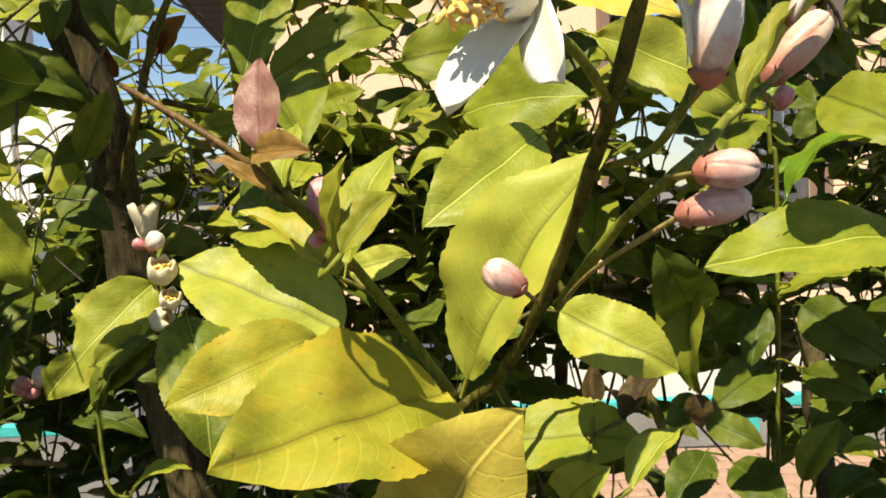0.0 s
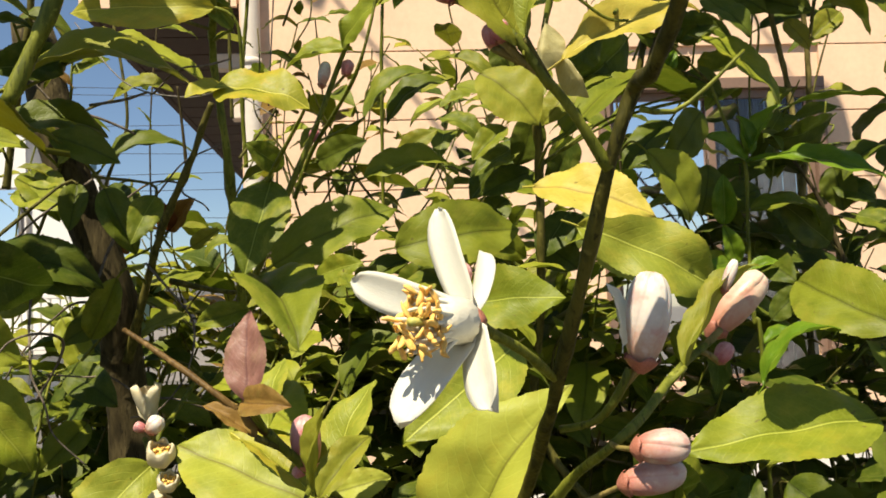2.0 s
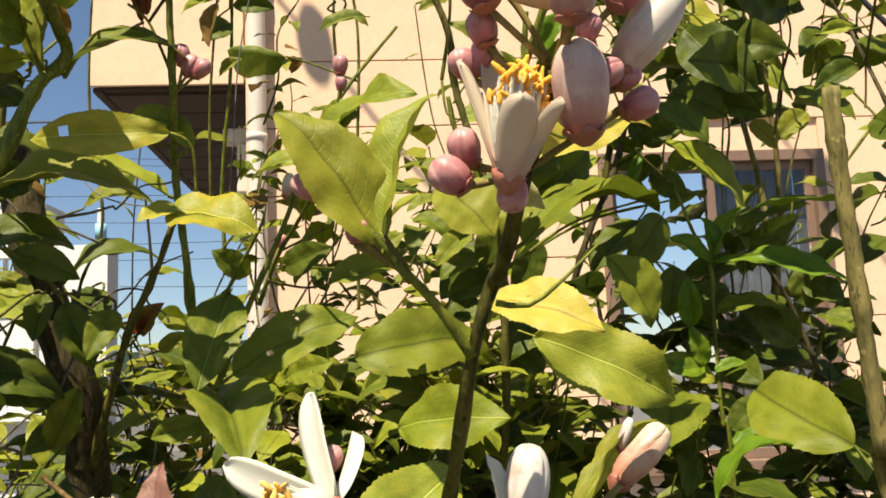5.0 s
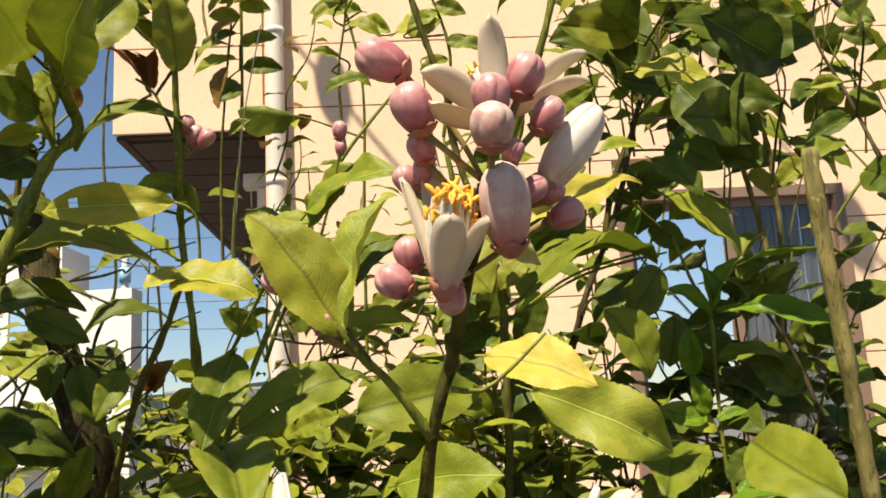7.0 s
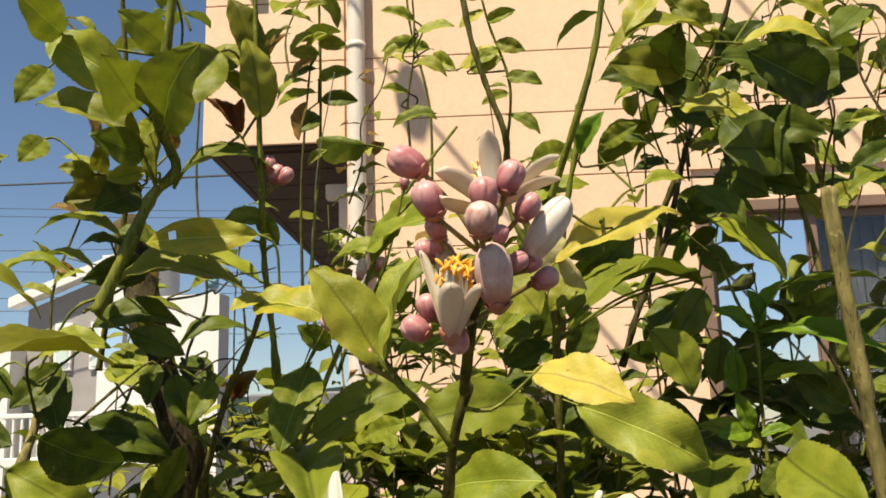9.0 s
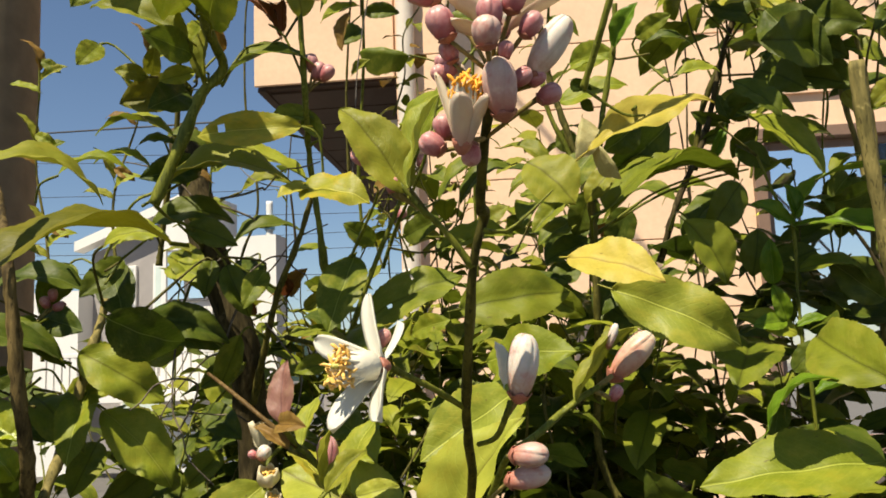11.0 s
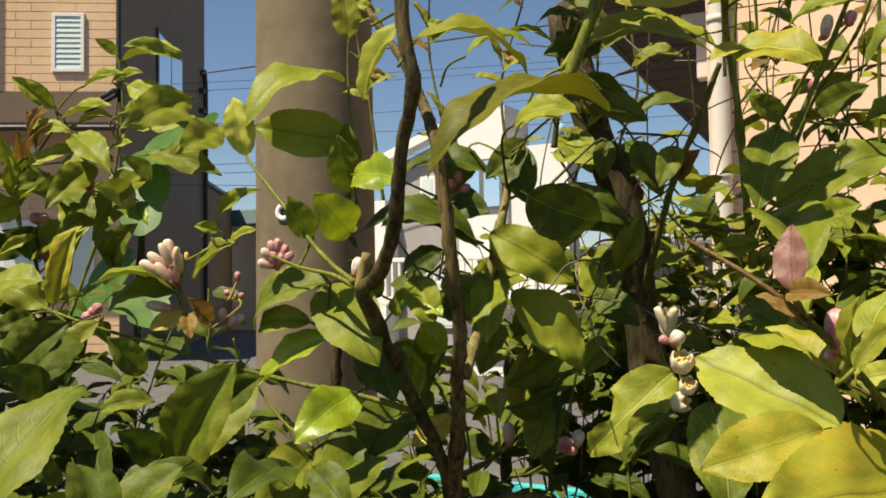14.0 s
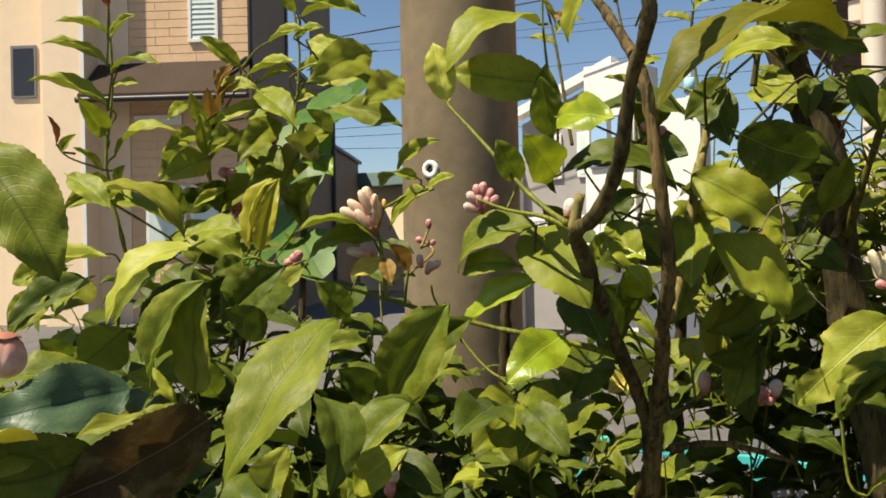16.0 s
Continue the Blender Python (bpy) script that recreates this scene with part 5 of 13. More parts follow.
stem(tree_shoot, "pedicel", [(0.079, 0.154, 1.489), (0.083, 0.150, 1.489), (0.089, 0.146, 1.490)], 0.0007, 0.0009, PEDICEL)
bud(tree_shoot, (0.095, 0.149, 1.490), (0.69, -0.16, 0.71), 0.0067, 0.85, BUD_PINK)
stem(tree_shoot, "pedicel", [(0.079, 0.154, 1.489), (0.086, 0.152, 1.489), (0.095, 0.149, 1.490)], 0.0007, 0.0009, PEDICEL)
bud(tree_shoot, (0.097, 0.155, 1.486), (0.89, -0.10, 0.44), 0.0090, 0.85, BUD_PINK)
stem(tree_shoot, "pedicel", [(0.076, 0.163, 1.476), (0.085, 0.160, 1.481), (0.097, 0.155, 1.487)], 0.0007, 0.0009, PEDICEL)
bud(tree_shoot, (0.095, 0.149, 1.493), (0.58, -0.18, 0.79), 0.0243, 0.45, BUD_WHITE)
stem(tree_shoot, "pedicel", [(0.079, 0.154, 1.489), (0.086, 0.152, 1.490), (0.095, 0.149, 1.493)], 0.0007, 0.0009, PEDICEL)
bud(tree_shoot, (0.086, 0.141, 1.477), (-0.08, -0.24, 0.97), 0.0209, 0.58, BUD_PALE)
stem(tree_shoot, "pedicel", [(0.079, 0.154, 1.489), (0.083, 0.148, 1.482), (0.086, 0.141, 1.478)], 0.0007, 0.0009, PEDICEL)
bud(tree_shoot, (0.064, 0.155, 1.497), (0.32, -0.22, 0.92), 0.0095, 0.60, BUD_PINK)
stem(tree_shoot, "pedicel", [(0.079, 0.154, 1.489), (0.071, 0.155, 1.492), (0.064, 0.155, 1.498)], 0.0007, 0.0009, PEDICEL)
petal_spec.clear()
petal_spec.append(((0.0617, 0.1491, 1.5000), 0.0034))
petal_spec.append(((0.0682, 0.1544, 1.5056), 0.0052))
petal_spec.append(((0.0728, 0.1319, 1.4859), 0.0058))
petal_spec.append(((0.0803, 0.1363, 1.4861), 0.0048))
petal_spec.append(((0.0790, 0.1583, 1.4980), 0.0046))
open_flower(tree_shoot, (0.0700, 0.1469, 1.4712), (0.0740, 0.1396, 1.4937), petal_spec, BLUSH, 0.12, 0.45)
petal_spec.clear()
petal_spec.append(((0.084, 0.148, 1.539), 0.0052))
petal_spec.append(((0.105, 0.147, 1.530), 0.0045))
petal_spec.append(((0.106, 0.143, 1.521), 0.0041))
petal_spec.append(((0.069, 0.146, 1.527), 0.0064))
petal_spec.append(((0.070, 0.139, 1.512), 0.0049))
open_flower(tree_shoot, (0.086, 0.151, 1.512), (0.084, 0.157, 1.529), petal_spec, BLUSH, 0.5, 0.30)

# green wood and leaves around it
stem(tree_old, "trunk", [(-0.220, 0.780, 0.000), (-0.200, 0.780, 0.500), (-0.200, 0.770, 0.900), (-0.275, 0.778, 1.284), (-0.277, 0.742, 1.416), (-0.300, 0.732, 1.495), (-0.321, 0.733, 1.562), (-0.334, 0.737, 1.609), (-0.352, 0.749, 1.672)], 0.0300, 0.0165, BARK)
stem(tree_old, "branch", [(-0.269, 0.748, 1.366), (-0.247, 0.723, 1.415), (-0.218, 0.695, 1.479), (-0.191, 0.681, 1.526), (-0.169, 0.666, 1.571)], 0.0042, 0.0025, TWIG)
stem(tree_old, "branch", [(-0.146, 0.668, 1.385), (-0.144, 0.627, 1.479), (-0.144, 0.611, 1.524), (-0.150, 0.604, 1.587), (-0.139, 0.564, 1.632), (-0.138, 0.550, 1.707), (-0.140, 0.545, 1.786), (-0.139, 0.540, 1.864)], 0.0037, 0.0019, SHOOT)
stem(tree_old, "branch", [(-0.155, 0.705, 1.411), (-0.116, 0.686, 1.493), (-0.086, 0.680, 1.556), (-0.060, 0.673, 1.615), (-0.031, 0.659, 1.662), (0.014, 0.693, 1.733)], 0.0030, 0.0014, SHOOT)
stem(tree_old, "branch", [(-0.197, 0.690, 1.527), (-0.199, 0.686, 1.563), (-0.201, 0.683, 1.590)], 0.0014, 0.0009, BARK)
stem(tree_old, "branch", [(-0.299, 0.851, 1.380), (-0.317, 0.824, 1.516), (-0.289, 0.811, 1.594), (-0.302, 0.807, 1.713), (-0.297, 0.797, 1.820), (-0.288, 0.791, 1.855)], 0.0022, 0.0011, TWIG)
stem(tree_old, "branch", [(-0.257, 0.517, 1.539), (-0.237, 0.527, 1.595), (-0.220, 0.530, 1.636), (-0.203, 0.536, 1.660), (-0.206, 0.510, 1.687), (-0.202, 0.503, 1.726), (-0.195, 0.496, 1.764), (-0.185, 0.484, 1.830)], 0.0049, 0.0035, SHOOT)
stem(tree_old, "branch", [(-0.206, 0.539, 1.644), (-0.190, 0.553, 1.681), (-0.160, 0.554, 1.683)], 0.0016, 0.0009, SHOOT)
stem(tree_old, "branch", [(-0.322, 0.643, 1.505), (-0.306, 0.630, 1.577), (-0.291, 0.619, 1.634), (-0.282, 0.605, 1.711), (-0.281, 0.586, 1.810), (-0.282, 0.569, 1.895)], 0.0030, 0.0022, TWIG)
stem(tree_old, "branch", [(-0.222, 0.721, 1.433), (-0.162, 0.714, 1.421), (-0.139, 0.702, 1.443)], 0.0022, 0.0014, TWIG)
leaf(tree_old, (-0.027, 0.664, 1.449), (0.075, 0.706, 1.461), 0.056, (0.28, -0.91, 0.29), "flat", GREEN)
leaf(tree_old, (-0.123, 0.663, 1.439), (-0.026, 0.690, 1.483), 0.052, (0.01, -0.82, 0.57), "spots", GREEN)
leaf(tree_old, (-0.113, 0.615, 1.498), (-0.119, 0.558, 1.430), 0.042, (0.13, -0.62, 0.77), "flat", GREEN)
leaf(tree_old, (-0.125, 0.619, 1.427), (-0.077, 0.511, 1.387), 0.058, (0.01, -0.23, 0.97), "fold", GREEN)
leaf(tree_old, (-0.129, 0.606, 1.405), (-0.165, 0.596, 1.396), 0.019, (0.16, -0.93, 0.32), "fold", GREEN)
leaf(tree_old, (-0.125, 0.514, 1.543), (-0.066, 0.497, 1.527), 0.040, (0.10, -0.74, 0.66), "wavy", YELLOWISH)
leaf(tree_old, (-0.122, 0.529, 1.543), (-0.149, 0.528, 1.543), 0.013, (-0.07, -0.84, 0.54), "arch", YELLOWISH)
leaf(tree_old, (-0.165, 0.635, 1.579), (-0.283, 0.620, 1.586), 0.056, (0.02, -0.47, 0.88), "arch", LIGHT)
leaf(tree_old, (-0.126, 0.518, 1.595), (-0.212, 0.501, 1.591), 0.029, (0.10, -0.99, 0.01), "hole", YELLOWISH)
leaf(tree_old, (-0.315, 0.615, 1.541), (-0.244, 0.646, 1.547), 0.036, (0.23, -0.78, 0.59), "arch", DARK)
leaf(tree_old, (-0.330, 0.630, 1.446), (-0.248, 0.642, 1.430), 0.040, (0.07, -0.85, 0.53), "arch", DARK)
leaf(tree_old, (-0.263, 0.679, 1.523), (-0.195, 0.708, 1.546), 0.036, (-0.04, -0.55, 0.83), "arch", DARK)
leaf(tree_old, (-0.328, 0.693, 1.555), (-0.267, 0.704, 1.568), 0.030, (-0.11, -0.55, 0.83), "arch", GREEN)
leaf(tree_old, (-0.265, 0.711, 1.588), (-0.214, 0.711, 1.597), 0.025, (-0.16, -0.72, 0.68), "arch", OLIVE)
leaf(tree_old, (-0.340, 0.719, 1.531), (-0.302, 0.687, 1.483), 0.036, (-0.01, -0.65, 0.76), "fold", GREEN)
leaf(tree_old, (-0.346, 0.702, 1.510), (-0.286, 0.680, 1.494), 0.031, (-0.27, -0.74, 0.61), "flat", LIGHT)
leaf(tree_old, (-0.301, 0.783, 1.524), (-0.264, 0.749, 1.498), 0.027, (-0.32, -0.61, 0.72), "flat", DARK)
leaf(tree_old, (-0.276, 0.784, 1.525), (-0.283, 0.751, 1.484), 0.030, (0.41, -0.61, 0.68), "flat", DARK)
leaf(tree_old, (-0.242, 0.783, 1.483), (-0.236, 0.752, 1.502), 0.019, (0.38, -0.61, -0.70), "fold", RED)
leaf(tree_old, (-0.240, 0.783, 1.483), (-0.213, 0.753, 1.506), 0.022, (-0.42, -0.84, -0.34), "fold", BRONZE)
leaf(tree_old, (-0.217, 0.767, 1.465), (-0.191, 0.767, 1.480), 0.016, (-0.01, -0.99, 0.15), "fold", OLIVE)
leaf(tree_old, (-0.193, 0.492, 1.679), (-0.139, 0.403, 1.697), 0.050, (-0.50, -0.46, -0.73), "flat", LIGHT)
leaf(tree_old, (-0.222, 0.506, 1.703), (-0.206, 0.420, 1.705), 0.047, (0.67, 0.13, -0.73), "wavy", LIGHT)
leaf(tree_old, (-0.221, 0.514, 1.666), (-0.234, 0.459, 1.665), 0.029, (0.96, -0.24, -0.16), "flat", GREEN)
leaf(tree_old, (-0.239, 0.554, 1.665), (-0.266, 0.539, 1.655), 0.018, (0.48, -0.87, 0.05), "fold", LIGHT)
leaf(tree_old, (-0.256, 0.575, 1.657), (-0.260, 0.522, 1.628), 0.034, (0.84, -0.18, 0.52), "flat", DARK)
leaf(tree_old, (-0.210, 0.520, 1.691), (-0.217, 0.529, 1.640), 0.025, (-0.46, -0.87, 0.19), "fold", OLIVE)
leaf(tree_old, (-0.208, 0.548, 1.652), (-0.125, 0.558, 1.668), 0.040, (-0.12, -0.56, 0.82), "arch", GREEN)
leaf(tree_old, (-0.199, 0.511, 1.738), (-0.147, 0.522, 1.742), 0.025, (0.13, -0.99, 0.02), "flat", GREEN)
leaf(tree_old, (-0.137, 0.542, 1.748), (-0.189, 0.539, 1.755), 0.025, (0.01, -0.80, 0.61), "fold", OLIVE)
leaf(tree_old, (-0.141, 0.549, 1.711), (-0.183, 0.540, 1.750), 0.027, (0.46, -0.50, 0.74), "fold", LIGHT)
leaf(tree_old, (-0.137, 0.551, 1.703), (-0.139, 0.528, 1.768), 0.033, (0.61, -0.79, 0.09), "flat", OLIVE)
leaf(tree_old, (-0.154, 0.552, 1.692), (-0.151, 0.547, 1.721), 0.014, (-0.16, -0.98, 0.14), "fold", RED)
leaf(tree_old, (-0.158, 0.551, 1.695), (-0.164, 0.546, 1.721), 0.012, (0.85, -0.23, 0.48), "fold", RED)
leaf(tree_old, (-0.160, 0.551, 1.696), (-0.187, 0.544, 1.727), 0.019, (0.55, -0.37, 0.75), "fold", RED)
stem(tree_old, "branch", [(-0.138, 0.561, 1.647), (-0.153, 0.553, 1.687), (-0.167, 0.550, 1.700)], 0.0014, 0.0008, SHOOT)
bud(tree_old, (-0.132, 0.565, 1.658), (-0.11, -0.19, 0.97), 0.0161, 0.80, BUD_PINK)
stem(tree_old, "pedicel", [(-0.138, 0.566, 1.639), (-0.135, 0.566, 1.647), (-0.132, 0.564, 1.659)], 0.0009, 0.0011, PEDICEL)
bud(tree_old, (-0.130, 0.566, 1.651), (0.40, -0.16, 0.90), 0.0161, 0.80, BUD_PINK)
stem(tree_old, "pedicel", [(-0.138, 0.566, 1.639), (-0.135, 0.566, 1.644), (-0.130, 0.566, 1.651)], 0.0009, 0.0011, PEDICEL)
bud(tree_old, (-0.125, 0.566, 1.650), (0.69, -0.11, 0.72), 0.0161, 0.80, BUD_PINK)
stem(tree_old, "pedicel", [(-0.138, 0.566, 1.639), (-0.132, 0.566, 1.644), (-0.124, 0.566, 1.650)], 0.0009, 0.0011, PEDICEL)
leaf(tree_old, (-0.130, 0.581, 1.601), (-0.149, 0.585, 1.630), 0.017, (-0.04, -0.89, 0.44), "fold", GREEN)
leaf(tree_old, (-0.175, 0.566, 1.616), (-0.134, 0.586, 1.625), 0.022, (0.27, -0.82, 0.51), "fold", GREEN)
leaf(tree_old, (-0.295, 0.601, 1.621), (-0.251, 0.605, 1.610), 0.021, (0.09, -0.67, 0.73), "arch", DARK)
leaf(tree_old, (-0.289, 0.638, 1.432), (-0.335, 0.641, 1.408), 0.027, (-0.04, -0.99, 0.09), "flat", LIGHT)
leaf(tree_old, (-0.244, 0.660, 1.434), (-0.270, 0.668, 1.385), 0.027, (0.18, -0.98, 0.02), "fold", GREEN)
bud(tree_old, (-0.025, 0.606, 1.661), (0.06, -0.19, 0.98), 0.0152, 0.80, BUD_PINK)
stem(tree_old, "pedicel", [(-0.027, 0.607, 1.642), (-0.026, 0.607, 1.650), (-0.025, 0.606, 1.661)], 0.0009, 0.0011, PEDICEL)
bud(tree_old, (-0.025, 0.608, 1.649), (0.06, -0.19, 0.98), 0.0116, 0.80, BUD_PINK)
stem(tree_old, "pedicel", [(-0.027, 0.607, 1.642), (-0.026, 0.608, 1.645), (-0.025, 0.608, 1.649)], 0.0009, 0.0011, PEDICEL)
leaf(tree_old, (-0.009, 0.382, 1.548), (0.040, 0.350, 1.562), 0.028, (-0.55, -0.58, 0.61), "wavy", LIGHT)
leaf(tree_old, (0.012, 0.380, 1.561), (-0.005, 0.373, 1.539), 0.013, (-0.10, -0.83, 0.55), "fold", GREEN)
stem(tree_old, "branch", [(-0.113, 0.714, 1.498), (-0.094, 0.697, 1.535), (-0.048, 0.619, 1.577), (-0.027, 0.607, 1.642), (-0.023, 0.604, 1.659)], 0.0022, 0.0009, SHOOT)
bud(tree_old, (-0.062, 0.676, 1.591), (0.22, -0.11, 0.97), 0.0130, 0.80, BUD_PINK)
bud(tree_old, (-0.082, 0.677, 1.583), (0.22, -0.11, 0.97), 0.0204, 0.50, BUD_WHITE)
bud(tree_old, (-0.102, 0.750, 1.554), (0.38, -0.10, 0.92), 0.0112, 0.90, BUD_PINK)
leaf(tree_old, (-0.052, 0.710, 1.563), (0.017, 0.727, 1.605), 0.039, (-0.28, -0.54, 0.80), "arch", GREEN)
leaf(tree_old, (-0.054, 0.716, 1.513), (0.019, 0.736, 1.530), 0.036, (0.02, -0.73, 0.69), "fold", GREEN)
leaf(tree_old, (-0.099, 0.752, 1.535), (-0.054, 0.722, 1.546), 0.028, (-0.57, -0.82, -0.04), "flat", DARK)
leaf(tree_old, (-0.018, 0.640, 1.650), (-0.068, 0.663, 1.613), 0.031, (-0.50, -0.80, 0.33), "wavy", LIGHT)
leaf(tree_old, (-0.055, 0.674, 1.610), (-0.113, 0.683, 1.606), 0.028, (-0.22, -0.63, 0.75), "fold", LIGHT)
leaf(tree_old, (-0.125, 0.732, 1.528), (-0.147, 0.699, 1.543), 0.024, (0.65, -0.74, -0.17), "flat", GREEN)
leaf(tree_old, (0.045, 0.649, 1.581), (0.090, 0.635, 1.539), 0.056, (0.0, -0.80, 0.58), "flat", OLIVE)
leaf(tree_old, (0.036, 0.763, 1.474), (0.086, 0.769, 1.442), 0.031, (-0.06, -0.98, 0.21), "flat", GREEN)
leaf(tree_old, (0.049, 0.810, 1.510), (0.091, 0.790, 1.527), 0.027, (-0.42, -0.90, 0.07), "flat", DARK)
leaf(tree_old, (-0.031, 0.803, 1.545), (0.008, 0.801, 1.571), 0.022, (-0.11, -0.96, 0.26), "flat", OLIVE)
leaf(tree_old, (-0.041, 0.868, 1.422), (0.007, 0.847, 1.443), 0.029, (-0.42, -0.90, 0.12), "flat", GREEN)
leaf(tree_old, (-0.120, 0.864, 1.437), (-0.071, 0.839, 1.451), 0.029, (-0.49, -0.87, 0.11), "flat", LIGHT)
leaf(tree_old, (-0.154, 0.916, 1.421), (-0.123, 0.884, 1.455), 0.027, (-0.37, -0.89, -0.26), "fold", LIGHT)
leaf(tree_old, (-0.107, 0.920, 1.395), (-0.123, 0.914, 1.438), 0.024, (0.07, -0.96, 0.25), "fold", OLIVE)
leaf(tree_old, (-0.148, 0.675, 1.327), (-0.088, 0.576, 1.326), 0.054, (-0.44, -0.22, 0.87), "flat", LIGHT)
leaf(tree_old, (-0.151, 0.672, 1.354), (-0.113, 0.621, 1.333), 0.036, (-0.43, -0.47, 0.77), "flat", GREEN)
bud(tree_old, (-0.180, 1.124, 1.392), (0.53, -0.05, 0.84), 0.0293, 0.50, BUD_WHITE)
petal_spec.clear()
petal_spec.append(((-0.227, 0.635, 1.351), 0.0108))
petal_spec.append(((-0.220, 0.649, 1.352), 0.0114))
petal_spec.append(((-0.206, 0.648, 1.353), 0.0110))
petal_spec.append(((-0.205, 0.636, 1.350), 0.0098))
petal_spec.append(((-0.213, 0.633, 1.345), 0.0070))
open_flower(tree_old, (-0.216, 0.646, 1.326), (-0.217, 0.644, 1.343), petal_spec, CREAMY, -0.22, 0.50)
bud(tree_old, (-0.202, 0.607, 1.320), (0.53, -0.05, 0.84), 0.0136, 0.95, BUD_WHITE)
bud(tree_old, (-0.207, 0.612, 1.322), (-0.92, -0.02, 0.38), 0.0089, 0.90, BUD_PINK)
spent_flower(tree_old, (-0.197, 0.613, 1.297), (0.19, -0.53, 0.83), 0.0184)
spent_flower(tree_old, (-0.193, 0.614, 1.280), (0.29, -0.67, 0.69), 0.0144)
spent_flower(tree_old, (-0.206, 0.611, 1.269), (0.97, -0.12, 0.21), 0.0160)
stem(tree_old, "branch", [(-0.244, 0.716, 1.302), (-0.202, 0.640, 1.268), (-0.202, 0.623, 1.312), (-0.199, 0.657, 1.329), (-0.190, 0.695, 1.356)], 0.0022, 0.0018, SHOOT)
leaf(tree_old, (0.086, 0.777, 1.549), (0.041, 0.758, 1.520), 0.030, (0, -0.7, 0.7), "flat", GREEN)
leaf(tree_old, (-0.236, 0.593, 1.227), (-0.203, 0.615, 1.257), 0.023, (0.27, -0.82, 0.50), "fold", GREEN)
leaf(tree_old, (-0.242, 0.592, 1.216), (-0.200, 0.595, 1.264), 0.030, (-0.47, -0.61, 0.64), "fold", DARK)
leaf(tree_old, (-0.395, 0.904, 1.408), (-0.364, 0.900, 1.344), 0.034, (0.17, -0.86, 0.48), "flat", LIGHT)
bud(tree_old, (-0.341, 0.711, 1.202), (-0.84, 0.03, 0.53), 0.0156, 0.80, BUD_PINK)
bud(tree_old, (-0.337, 0.711, 1.205), (0.38, 0.06, 0.92), 0.0174, 0.60, BUD_WHITE)
stem(tree_old, "branch", [(-0.396, 0.729, 1.170), (-0.357, 0.721, 1.192), (-0.337, 0.711, 1.200)], 0.0018, 0.0011, TWIG)

# right hand side with the cut stem
stem(tree_stump, "trunk", [(0.360, 0.620, 0.000), (0.370, 0.600, 0.600), (0.370, 0.560, 1.100), (0.328, 0.551, 1.347), (0.322, 0.540, 1.376), (0.313, 0.527, 1.441), (0.306, 0.516, 1.499), (0.302, 0.511, 1.531), (0.298, 0.505, 1.575), (0.297, 0.501, 1.600)], 0.0090, 0.0049, STUMP)
stem(tree_stump, "branch", [(0.330, 0.900, 0.000), (0.320, 0.880, 0.700), (0.310, 0.827, 1.312), (0.305, 0.829, 1.379), (0.304, 0.827, 1.460), (0.304, 0.823, 1.527), (0.289, 0.819, 1.561), (0.272, 0.818, 1.613)], 0.0040, 0.0016, SHOOT)
stem(tree_stump, "branch", [(0.260, 0.900, 0.000), (0.220, 0.860, 0.700), (0.200, 0.800, 1.100), (0.097, 0.819, 1.275), (0.097, 0.773, 1.411), (0.098, 0.755, 1.558), (0.079, 0.746, 1.629), (0.062, 0.738, 1.696), (0.059, 0.715, 1.733), (0.045, 0.707, 1.775), (0.029, 0.694, 1.837), (0.019, 0.675, 1.935)], 0.0072, 0.0027, TWIG)
stem(tree_stump, "branch", [(0.167, 0.846, 1.502), (0.191, 0.834, 1.569), (0.224, 0.842, 1.639), (0.252, 0.855, 1.734), (0.286, 0.858, 1.829), (0.316, 0.843, 1.913), (0.347, 0.825, 2.015)], 0.0036, 0.0022, BARK)
stem(tree_stump, "branch", [(0.419, 0.872, 1.416), (0.391, 0.875, 1.504), (0.349, 0.880, 1.573)], 0.0030, 0.0014, BARK)
stem(tree_stump, "branch", [(0.439, 1.035, 1.325), (0.437, 1.027, 1.460), (0.434, 1.021, 1.568), (0.425, 1.016, 1.656), (0.411, 1.012, 1.730), (0.400, 1.007, 1.825), (0.390, 1.001, 1.927)], 0.0044, 0.0026, STUMP)
stem(tree_stump, "branch", [(0.429, 1.007, 1.513), (0.437, 0.982, 1.644), (0.419, 0.953, 1.790), (0.398, 0.936, 1.870)], 0.0042, 0.0022, STUMP)
stem(tree_stump, "branch", [(0.450, 0.728, 1.640), (0.441, 0.763, 1.724), (0.424, 0.779, 1.796), (0.441, 0.787, 1.860)], 0.0022, 0.0011, BARK)
stem(tree_stump, "branch", [(-0.223, 1.020, 1.579), (-0.221, 1.001, 1.676), (-0.202, 0.973, 1.826), (-0.194, 0.941, 1.991), (-0.193, 0.917, 2.115)], 0.0027, 0.0014, SHOOT)
stem(tree_stump, "branch", [(-0.059, 0.988, 1.513), (-0.053, 0.958, 1.670), (-0.045, 0.926, 1.834), (-0.065, 0.902, 1.953), (-0.068, 0.878, 2.078)], 0.0022, 0.0013, SHOOT)
stem(tree_stump, "branch", [(-0.231, 0.989, 1.632), (-0.226, 0.966, 1.753), (-0.215, 0.948, 1.847), (-0.201, 0.930, 1.941)], 0.0022, 0.0012, TWIG)
leaf(tree_stump, (0.114, 0.648, 1.459), (0.225, 0.659, 1.406), 0.059, (-0.04, -0.97, 0.23), "wavy", BRIGHT)
leaf(tree_stump, (0.079, 0.617, 1.486), (0.158, 0.575, 1.462), 0.046, (0.30, -0.86, 0.36), "flat", YELLOW)
leaf(tree_stump, (0.318, 0.571, 1.373), (0.277, 0.663, 1.417), 0.056, (-0.67, -0.42, 0.60), "flat", GREEN)
